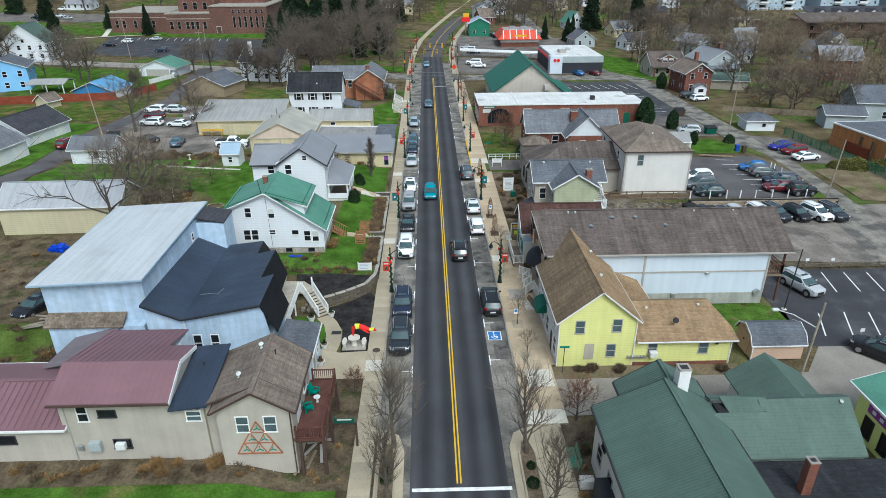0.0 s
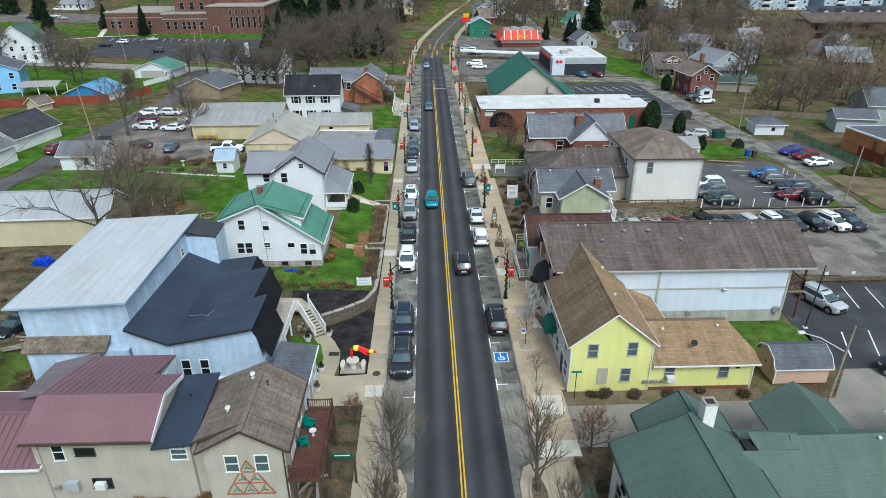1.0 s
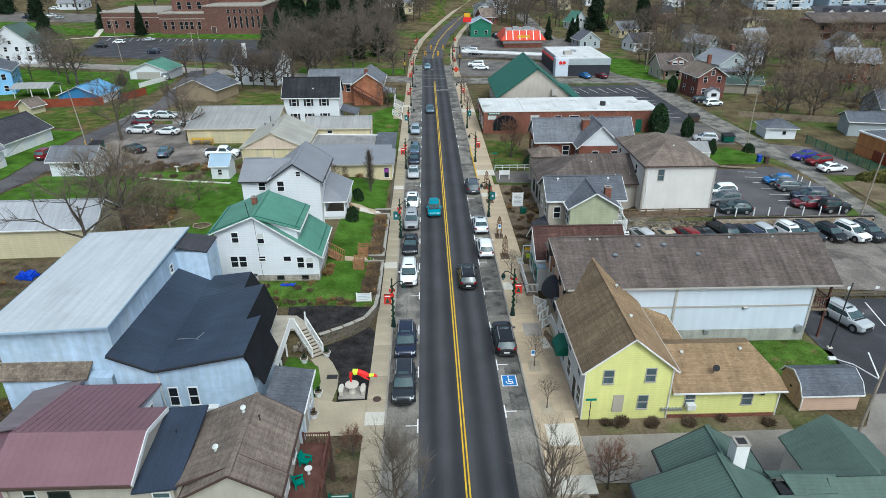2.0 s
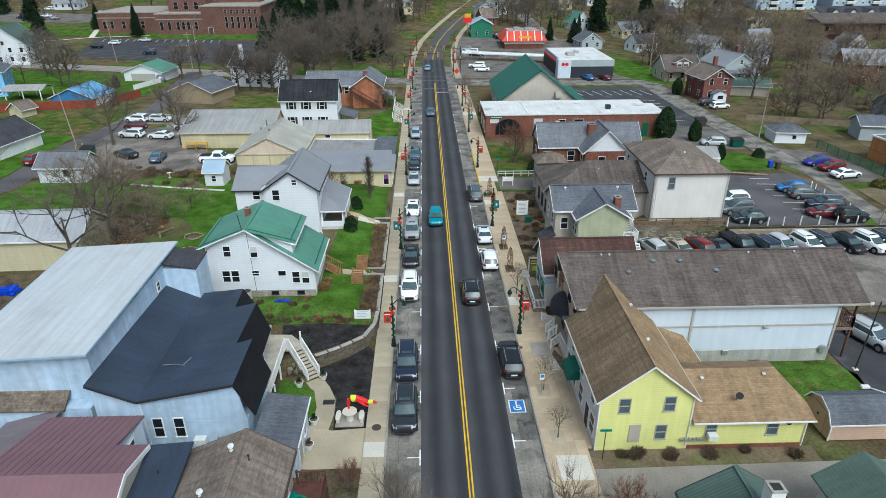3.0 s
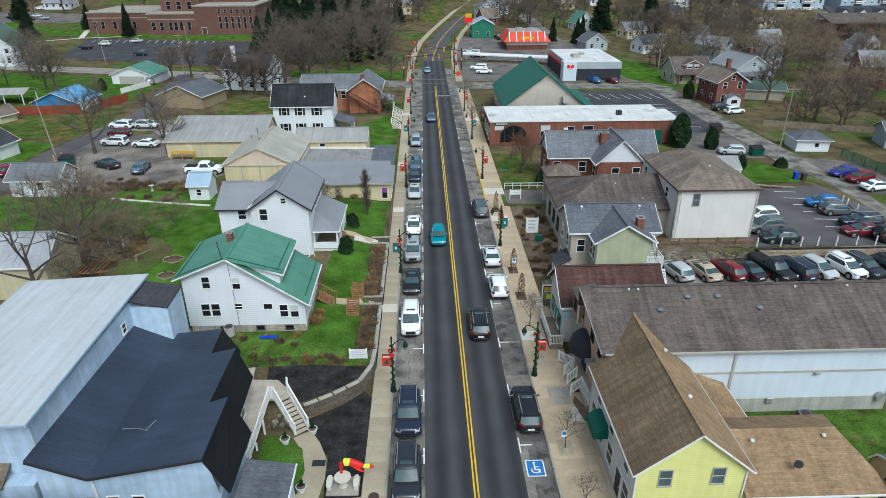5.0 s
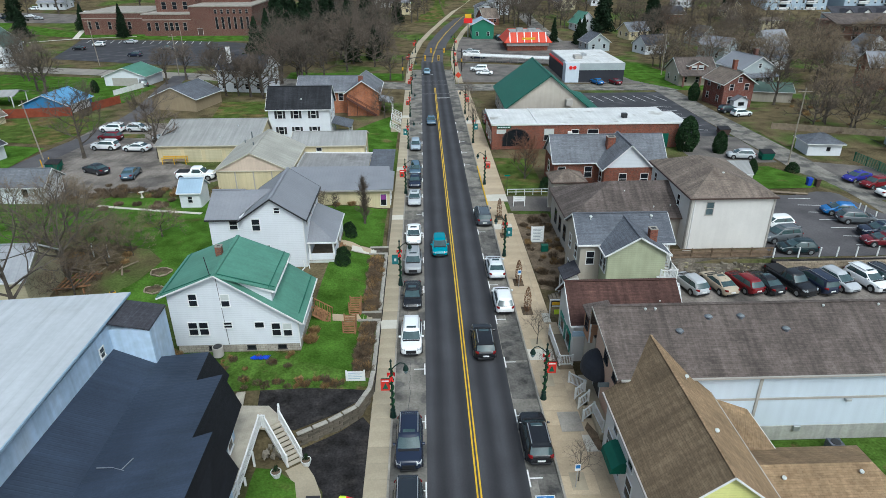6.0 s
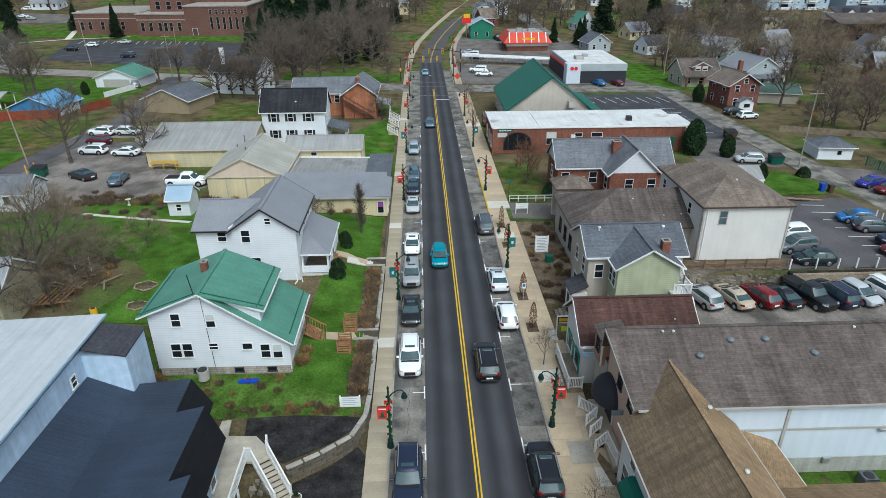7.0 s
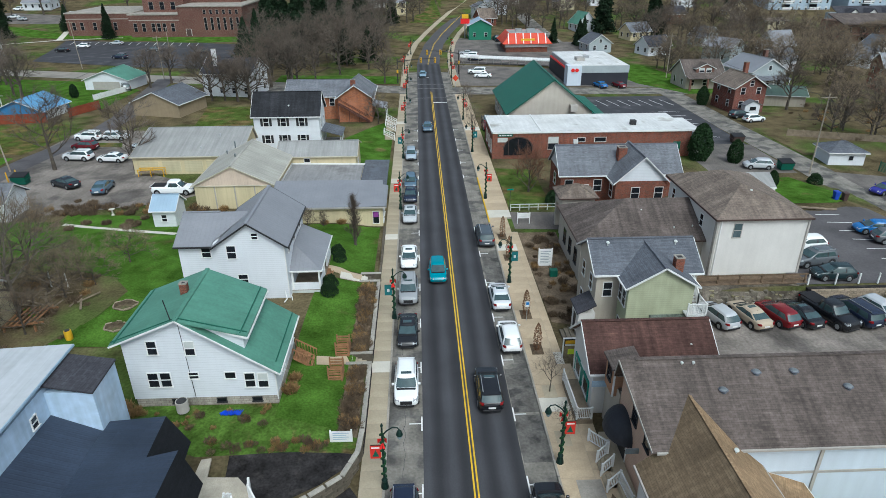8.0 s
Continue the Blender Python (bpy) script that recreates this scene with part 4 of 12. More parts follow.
def window(parent, x, y, z, w, h, facing="S", style="", name="window"):
    frame_me, pane, sill, blind = window_meshes(w, h, style)
    ob = new(name, frame_me)
    ob.parent = parent
    o = ORIGIN[parent.name]
    ob.matrix_basis = Matrix.Translation(Vector((x, y, z)) - o) @ Matrix.Rotation(radians(TURN[facing]), 4, "Z")
    for nm, me in (("pane", pane), ("sill", None if "f" in style else sill), ("blind", blind)):
        if me:
            c = new(nm, me)
            c.parent = ob
    if "s" in style:
        for s in (-1, 1):
            sh = new("shutter", mesh_of("shutter", box(B(), s * (w / 2 + 0.32) - 0.2, s * (w / 2 + 0.32) + 0.2, -0.05, 0, -h / 2, h / 2), "dark_trim"))
            sh.parent = ob
    return ob


def door(parent, x, y, z, w=0.95, h=2.05, facing="S", material="white_trim"):
    """A door leaf with its frame and knob; z is the threshold."""
    bm = B()
    box(bm, -w / 2 - 0.08, -w / 2, -0.05, 0.02, 0, h + 0.08)
    box(bm, w / 2, w / 2 + 0.08, -0.05, 0.02, 0, h + 0.08)
    box(bm, -w / 2, w / 2, -0.05, 0.02, h, h + 0.08)
    ob = new("door", mesh_of("door", bm, "white_trim"))
    ob.parent = parent
    ob.matrix_basis = Matrix.Translation(Vector((x, y, z)) - ORIGIN[parent.name]) @ Matrix.Rotation(radians(TURN[facing]), 4, "Z")
    bm = B()
    box(bm, -w / 2, w / 2, -0.02, 0.0, 0, h)
    leaf = new("leaf", mesh_of("leaf", bm, material))
    leaf.parent = ob
    bm = B()
    box(bm, w / 2 - 0.16, w / 2 - 0.08, -0.07, -0.02, 0.95, 1.03)
    k = new("door_handle", mesh_of("door_handle", bm, "steel"))
    k.parent = ob
    return ob


def block(parent, x0, x1, y0, y1, z0, z1, material, name="wall"):
    return part(name, box(B(), x0, x1, y0, y1, z0, z1), material, parent)


def gable_wall(parent, x0, x1, y0, y1, z0, ze, zr, axis, material, ridge=None, name="wall"):
    """Walls with gable ends; the ridge runs along axis."""
    bm = B()
    if axis == "y":
        r = (x0 + x1) / 2 if ridge is None else ridge
        prism(bm, [(x0, z0), (x1, z0), (x1, ze), (r, zr), (x0, ze)], y0, y1)
    else:
        r = (y0 + y1) / 2 if ridge is None else ridge
        prism(bm, [(y0, z0), (y1, z0), (y1, ze), (r, zr), (y0, ze)], x0, x1)
        for v in bm.verts:
            v.co = (v.co.y, v.co.x, v.co.z)
        bmesh.ops.recalc_face_normals(bm, faces=bm.faces)
    return part(name, bm, material, parent)


def gable_roof(parent, x0, x1, y0, y1, ze, zr, axis, material, over=0.35, thick=0.14, ridge=None, trim="white_trim", rake=True):
    """Two sloping planes over gable walls, with fascia and rake boards."""
    def P(a, b, z):
        return (a, b, z) if axis == "y" else (b, a, z)
    if axis == "y":
        a0, a1, b0, b1 = x0, x1, y0 - over, y1 + over
    else:
        a0, a1, b0, b1 = y0, y1, x0 - over, x1 + over
    r = (a0 + a1) / 2 if ridge is None else ridge
    zl = ze - over * (zr - ze) / (r - a0)
    zh = ze - over * (zr - ze) / (a1 - r)
    up = thick + 0.01
    bm = B()
    slab(bm, [P(a0 - over, b0, zl + up), P(r, b0, zr + up), P(r, b1, zr + up), P(a0 - over, b1, zl + up)], thick)
    part("roof", bm, material, parent)
    bm = B()
    slab(bm, [P(r, b0, zr + up), P(a1 + over, b0, zh + up), P(a1 + over, b1, zh + up), P(r, b1, zr + up)], thick)
    part("roof", bm, material, parent)
    bm = B()
    beam(bm, P(r, b0 - 0.02, zr + up + 0.015), P(r, b1 + 0.02, zr + up + 0.015), 0.3, 0.05)
    part("ridge_cap", bm, material, parent)
    if trim:
        for a, z, s in ((a0 - over, zl, -1), (a1 + over, zh, 1)):
            part("gutter", beam(B(), P(a + s * 0.05, b0, z + up - 0.09), P(a + s * 0.05, b1, z + up - 0.09), 0.1, 0.14), trim, parent)
        if rake:
            for b, s in ((b0, -1), (b1, 1)):
                bm = B()
                beam(bm, P(a0 - over, b + s * 0.025, zl + up - 0.07), P(r, b + s * 0.025, zr + up - 0.07), 0.05, 0.14)
                beam(bm, P(r, b + s * 0.025, zr + up - 0.07), P(a1 + over, b + s * 0.025, zh + up - 0.07), 0.05, 0.14)
                part("rake_board", bm, trim, parent)


def hip_roof(parent, x0, x1, y0, y1, ze, zr, material, over=0.4, run=None, thick=0.12, trim="white_trim"):
    x0, x1, y0, y1 = x0 - over, x1 + over, y0 - over, y1 + over
    w, d = x1 - x0, y1 - y0
    k = min(w, d) / 2 if run is None else run
    if w >= d:
        a, b = (x0 + k, (y0 + y1) / 2, zr), (x1 - k, (y0 + y1) / 2, zr)
        faces = [[(x0, y0, ze), (x1, y0, ze), b, a], [(x1, y1, ze), (x0, y1, ze), a, b], [(x0, y1, ze), (x0, y0, ze), a], [(x1, y0, ze), (x1, y1, ze), b]]
    else:
        a, b = ((x0 + x1) / 2, y0 + k, zr), ((x0 + x1) / 2, y1 - k, zr)
        faces = [[(x0, y1, ze), (x0, y0, ze), a, b], [(x1, y0, ze), (x1, y1, ze), b, a], [(x0, y0, ze), (x1, y0, ze), a], [(x1, y1, ze), (x0, y1, ze), b]]
    bm = B()
    for f in faces:
        f = [p for i, p in enumerate(f) if p != f[i - 1]]
        slab(bm, [(p[0], p[1], p[2] + thick) for p in f], thick)
    part("roof", bm, material, parent)
    bm = B()
    for p, q in (((x0, y0), (x1, y0)), ((x1, y0), (x1, y1)), ((x1, y1), (x0, y1)), ((x0, y1), (x0, y0))):
        beam(bm, (*p, ze + 0.03), (*q, ze + 0.03), 0.1, 0.14)
    part("gutter", bm, trim, parent)
    bm = B()
    beam(bm, (a[0], a[1], zr + thick + 0.01), (b[0] + 0.001, b[1], zr + thick + 0.01), 0.28, 0.05)
    for c, e in (((x0, y0), a), ((x1, y1), b), ((x1, y0), b if w >= d else a), ((x0, y1), a if w >= d else b)):
        beam(bm, (*c, ze + thick + 0.01), (e[0], e[1], zr + thick + 0.01), 0.24, 0.04)
    part("ridge_cap", bm, material, parent)


def lean(parent, pts, material, thick=0.14, name="roof"):
    return part(name, slab(B(), pts, thick), material, parent)


def chimney(parent, x, y, z0, z1, w=0.6, material="brick_orange"):
    bm = B()
    box(bm, x - w / 2, x + w / 2, y - w / 2, y + w / 2, z0, z1, 0.015)
    c = part("chimney", bm, material, parent)
    bm = B()
    k = w / 2 + 0.03
    for a in ((-k, k, -k, -k + 0.14), (-k, k, k - 0.14, k), (-k, -k + 0.14, -k + 0.14, k - 0.14), (k - 0.14, k, -k + 0.14, k - 0.14)):
        box(bm, x + a[0], x + a[1], y + a[2], y + a[3], z1, z1 + 0.07)
    part("chimney_cap", bm, "kerb", c)
    part("flue", box(B(), x - k + 0.16, x + k - 0.16, y - k + 0.16, y + k - 0.16, z1 - 0.1, z1 + 0.03), "dark_trim", c)
    return c


def roof_vent(parent, x, y, z, r=0.16, material="blind"):
    bm = B()
    r = r * 0.75
    tube(bm, [(x, y, z - 0.2), (x, y, z + 0.1), (x, y - 0.02, z + 0.15), (x, y - 0.05, z + 0.2)], [r * 0.8, r * 0.8, r * 1.1, r * 0.4], 8)
    return part("roof_vent", bm, material, parent, smooth=False)


def downpipe(parent, x, y, z0, z1, material="white_trim"):
    bm = B()
    box(bm, x - 0.04, x + 0.04, y - 0.05, y + 0.03, z0, z1)
    return part("downpipe", bm, material, parent)


BARS = {}


def railing(parent, pts, h=0.95, gap=0.14, material="white_trim", name="railing"):
    """Top and bottom rails, balusters and end posts along a line of points, which may climb."""
    bm = B()
    bars = []
    for p, q in zip(pts, pts[1:]):
        P, Q = Vector(p), Vector(q)
        up = Vector((0, 0, 1))
        beam(bm, P + up * h, Q + up * h, 0.09, 0.07)
        beam(bm, P + up * 0.12, Q + up * 0.12, 0.06, 0.06)
        n = max(2, int((Q - P).length / gap))
        for k in range(1, n):
            c = P.lerp(Q, k / n)
            if material == "white_trim" or gap > 0.19:
                bars.append(c)
            else:
                box(bm, c.x - 0.02, c.x + 0.02, c.y - 0.02, c.y + 0.02, c.z + 0.12, c.z + h)
    rail = part(name, bm, material, parent)
    key = (h, material)
    if bars and key not in BARS:
        BARS[key] = mesh_of("baluster", box(B(), -0.02, 0.02, -0.02, 0.02, 0.12, h), material)
    for c in bars:
        ob = new("baluster", BARS[key])
        ob.parent = rail
        ob.matrix_basis = Matrix.Translation(c - ORIGIN[parent.name])
    for p in pts:
        part("post", box(B(), p[0] - 0.06, p[0] + 0.06, p[1] - 0.06, p[1] + 0.06, p[2], p[2] + h + 0.1), material, rail)
    return rail


BUILT = []


def simple_house(name, x, y, w, d, z0, ze, zr, axis, wall, roof, label, rot=0, trim="white_trim", wins=True, category="house", over=0.4, hip=False, extra=None, group=""):
    """A plain house built round the origin and then set down: w along x, d along y before turning."""
    ob = thing(name, 0, 0, 0, label, category, group)
    x0, x1, y0, y1 = -w / 2, w / 2, -d / 2, d / 2
    if hip:
        block(ob, x0, x1, y0, y1, -0.6, ze, wall)
        hip_roof(ob, x0, x1, y0, y1, ze, zr, roof, over=over, trim=trim)
    else:
        gable_wall(ob, x0, x1, y0, y1, -0.6, ze, zr, axis, wall)
        gable_roof(ob, x0, x1, y0, y1, ze, zr, axis, roof, over=over, trim=trim)
    if wins:
        floors = [1.5] + ([4.2] if ze > 4.6 else [])
        for f in floors:
            n = max(2, int(w / 2.8))
            for k in range(n):
                window(ob, x0 + (k + 0.5) * w / n, y0 - 0.002, f, 0.9, 1.3, "S", "f")
            n = max(2, int(d / 3.2))
            for k in range(n):
                window(ob, x1 + 0.002, y0 + (k + 0.5) * d / n, f, 0.9, 1.3, "E", "f")
                window(ob, x0 - 0.002, y0 + (k + 0.5) * d / n, f, 0.9, 1.3, "W", "f")
        if not hip and axis == "y" and zr - ze > 2:
            window(ob, 0, y0 - 0.002, ze + 0.7, 0.8, 1.0, "S")
    if extra:
        extra(ob, x0, x1, y0, y1)
    ob.matrix_basis = pose(x, y, z0, 0, 0, rot)
    BUILT.append((x, y, max(w, d) * 0.5 + 1.2))
    ORIGIN[ob.name] = Vector((0, 0, 0))
    return ob


# ---- west side of the street ----
def beige_shop():
    s = thing("shop_house", -18, 32, 0.4, "beige stuccoed shop with maroon metal and brown shingle roofs", "building")
    bm = B()
    prism(bm, [(30, 0.1), (35.0, 0.1), (35.0, 6.45), (32.3, 7.15), (30, 6.1)], -26.2, -18.9)
    for v in bm.verts:
        v.co = (v.co.y, v.co.x, v.co.z)
    bmesh.ops.recalc_face_normals(bm, faces=bm.faces)
    part("wall", bm, "beige_stucco", s)
    lean(s, [(-26.5, 29.5, 6.05), (-18.7, 29.5, 6.05), (-18.7, 32.3, 7.35), (-26.5, 32.3, 7.35)], "roof_maroon")
    lean(s, [(-26.5, 32.3, 7.35), (-18.7, 32.3, 7.35), (-18.7, 35.2, 6.62), (-20.6, 35.2, 6.62), (-20.6, 38.8, 5.7), (-26.5, 38.8, 5.7)], "roof_maroon")
    bm = B()
    for k in range(18):
        x = -26.3 + k * 0.44
        beam(bm, (x, 32.35, 7.35), (x, 38.8 if x < -20.7 else 35.2, 5.71 if x < -20.7 else 6.62), 0.035, 0.04)
    part("roof_seam", bm, "roof_maroon", s)
    bm = B()
    beam(bm, (-18.68, 29.5, 5.9), (-18.68, 32.3, 7.2), 0.05, 0.3)
    beam(bm, (-18.68, 32.3, 7.2), (-18.68, 35.2, 6.47), 0.05, 0.3)
    part("rake_board", bm, "white_trim", s)
    bm = B()
    beam(bm, (-26.5, 29.45, 5.93), (-18.7, 29.45, 5.93), 0.12, 0.14)
    part("gutter", bm, "brown_trim", s)
    block(s, -26.2, -20.7, 35.0, 38.5, 0.1, 5.55, "white_panel")
    window(s, -20.69, 36.8, 4.9, 0.7, 0.9, "E")
    # low west wing
    gable_wall(s, -35, -26.2, 30, 37, 0.1, 3.8, 5.0, "x", "beige_stucco", ridge=33.4)
    gable_roof(s, -35, -26.25, 30, 37, 3.8, 5.0, "x", "roof_maroon", over=0.3, ridge=33.4)
    bm = B()
    for k in range(20):
        x = -35.2 + k * 0.45
        beam(bm, (x, 29.72, 3.86), (x, 33.4, 5.18), 0.05, 0.07)
    part("roof_seam", bm, "roof_maroon", s)
    # grey shed roof behind
    block(s, -29.5, -26.3, 37.0, 40.0, 0.3, 3.9, "offwhite_stucco")
    lean(s, [(-30.4, 35.6, 4.6), (-26.55, 35.6, 5.4), (-26.55, 40.2, 5.2), (-30.4, 40.2, 4.2)], "roof_mauve")
    # middle link with its dark roof
    block(s, -18.85, -16.7, 29.8, 35, 0.1, 5.3, "beige_stucco")
    lean(s, [(-18.85, 29.45, 5.45), (-16.3, 29.45, 5.75), (-16.3, 35.5, 6.5), (-18.85, 35.5, 6.3)], "roof_black")
    # brown gabled front
    gable_wall(s, -16.7, -10.9, 30.1, 35.4, 0.1, 5.5, 7.0, "y", "beige_stucco", ridge=-13.2)
    gable_wall(s, -15.7, -10.85, 29.2, 30.15, 0.1, 5.55, 7.0, "y", "beige_stucco", ridge=-13.25)
    gable_roof(s, -16.7, -10.9, 29.9, 35.4, 5.5, 7.0, "y", "roof_brown", over=0.3, ridge=-13.2, trim="brown_trim")
    gable_roof(s, -15.7, -10.85, 29.2, 30.2, 5.6, 7.02, "y", "roof_brown", over=0.32, ridge=-13.2, trim="brown_trim")
    for x, y, z in ((-13.7, 34.2, 7.15), (-14.6, 31.4, 6.7)):
        roof_vent(s, x, y, z, 0.22)
    roof_vent(s, -12.6, 33.6, 7.0, 0.1, "dark_trim")
    roof_vent(s, -17.6, 33.4, 6.2, 0.08, "dark_trim")
    window(s, -24.7, 29.99, 4.9, 0.62, 1.25, "S")
    window(s, -23.1, 29.99, 4.85, 1.1, 0.5, "S", "od")
    window(s, -22.6, 29.99, 2.3, 1.1, 0.7, "S", "od")
    window(s, -17.4, 29.79, 4.7, 0.9, 0.75, "S", "p")
    window(s, -14.1, 29.19, 4.4, 0.74, 1.2, "S", "p")
    window(s, -12.3, 29.19, 4.4, 0.74, 1.2, "S", "p")
    window(s, -30.2, 29.99, 2.8, 1.2, 0.6, "S", "od")
    bm = B()
    box(bm, -23.0, -22.35, 29.65, 29.98, 1.98, 2.5, 0.03)
    part("air_conditioner", bm, "ac_white", s, "white window air conditioner")
    bm = B()
    box(bm, -24.75, -23.95, 29.6, 29.98, 1.95, 2.65, 0.03)
    part("meter_box", bm, "grey_wall", s, "grey-green wall box")
    part("meter_box", box(B(), -25.6, -25.2, 29.8, 29.98, 1.9, 2.3, 0.02), "steel", s)
    downpipe(s, -25.85, 29.95, 0.3, 5.9, "grey_trim")
    downpipe(s, -10.95, 29.15, 0.3, 5.6, "brown_trim")
    door(s, -10.88, 31.2, 3.2, facing="E", material="white_trim")
    window(s, -10.88, 33.6, 4.4, 0.9, 1.3, "E")
    # the triangular painted panel on the gable
    ax, az, bx, bz, cx, cz = -13.22, 4.62, -14.72, 1.95, -11.75, 1.95
    bm = B()
    beam(bm, (ax, 29.16, az), (bx, 29.16, bz), 0.05, 0.1)
    beam(bm, (bx, 29.16, bz), (cx, 29.16, cz), 0.05, 0.1)
    beam(bm, (cx, 29.16, cz), (ax, 29.16, az), 0.05, 0.1)
    art = part("wall_panel", bm, "brick_orange", s, "triangular orange and green patterned wall panel")
    bm = B()
    for i in range(1, 3):
        t = i / 3
        beam(bm, (ax + (bx - ax) * t, 29.17, az + (bz - az) * t), (ax + (cx - ax) * t, 29.17, az + (cz - az) * t), 0.04, 0.07)
        beam(bm, (bx + (cx - bx) * t, 29.17, bz), (cx + (ax - cx) * (1 - t), 29.17, cz + (az - cz) * (1 - t)), 0.04, 0.07)
        beam(bm, (bx + (cx - bx) * t, 29.17, bz), (bx + (ax - bx) * t, 29.17, bz + (az - bz) * t), 0.04, 0.07)
    part("lattice", bm, "brick_orange", art, "orange lattice of the panel")
    for r in range(3):
        for k in range(r + 1):
            t = (r + 0.62) / 3
            px = ax + (bx - ax) * t + (cx - bx) * ((k + 0.5) / (r + 1)) * t * 1.0
            pz = az + (bz - az) * t
            bm = B()
            for a in (90, 210, 330):
                beam(bm, (px, 29.17, pz), (px + 0.26 * math.cos(radians(a)), 29.17, pz + 0.26 * math.sin(radians(a))), 0.03, 0.06)
            part("star", bm, "chair_teal", art)


beige_shop()


def deck():
    d = thing("deck", -9.8, 32, 0, "raised dark red wooden deck with railings beside the beige shop", "deck")
    part("floor", box(B(), -10.85, -8.9, 29.0, 35.4, 3.05, 3.2), "wood_deck", d)
    for x, y in ((-8.95, 29.1), (-8.95, 32.2), (-8.95, 35.3), (-10.5, 29.1)):
        part("post", box(B(), x - 0.1, x + 0.1, y - 0.1, y + 0.1, 0, 3.05), "brown_trim", d)
    railing(d, [(-10.7, 29.05, 3.2), (-8.95, 29.05, 3.2), (-8.95, 31.2, 3.2)], material="wood_deck")
    railing(d, [(-8.95, 32.4, 3.2), (-8.95, 35.3, 3.2), (-10.6, 35.3, 3.2)], material="wood_deck")
    bm = B()
    beam(bm, (-8.95, 29.1, 1.6), (-8.95, 31, 3.0), 0.1, 0.1)
    beam(bm, (-8.95, 35.2, 1.6), (-8.95, 33.4, 3.0), 0.1, 0.1)
    part("brace", bm, "brown_trim", d)
    part("joist", box(B(), -10.8, -8.95, 29.1, 29.25, 2.85, 3.05), "brown_trim", d)


deck()


def deck_chair(x, y, z, rot):
    c = thing("garden_chair", 0, 0, 0, "teal plastic slatted garden chair on the deck", "chair", "chairs on the deck")
    part("seat", slab(B(), [(-0.3, -0.3, 0.42), (0.3, -0.3, 0.42), (0.3, 0.3, 0.3), (-0.3, 0.3, 0.3)], 0.04), "chair_teal", c)
    for k in range(4):
        bm = B()
        beam(bm, (-0.24 + k * 0.16, 0.28, 0.3), (-0.26 + k * 0.175, 0.52, 1.0), 0.13, 0.03)
        part("back_slat", bm, "chair_teal", c)
    for s in (-1, 1):
        part("arm", box(B(), s * 0.36 - 0.07, s * 0.36 + 0.07, -0.35, 0.4, 0.56, 0.6), "chair_teal", c)
        part("leg", box(B(), s * 0.34 - 0.03, s * 0.34 + 0.03, -0.32, -0.22, 0, 0.56), "chair_teal", c)
        part("leg", box(B(), s * 0.34 - 0.03, s * 0.34 + 0.03, 0.28, 0.38, 0, 0.56), "chair_teal", c)
    c.matrix_basis = pose(x, y, z, 0, 0, rot) @ Matrix.Diagonal((0.82, 0.82, 0.82, 1))


deck_chair(-10.2, 33.6, 3.2, 70)
deck_chair(-10.3, 31.9, 3.2, 110)
tb = thing("side_table", -9.9, 32.8, 3.2, "small round pale side table on the deck", "table")
part("tabletop", tube(B(), [(-9.9, 32.8, 3.62), (-9.9, 32.8, 3.67)], [0.24, 0.24], 12), "ac_white", tb)
part("leg", tube(B(), [(-9.9, 32.8, 3.2), (-9.9, 32.8, 3.62)], [0.1, 0.05], 8), "ac_white", tb)


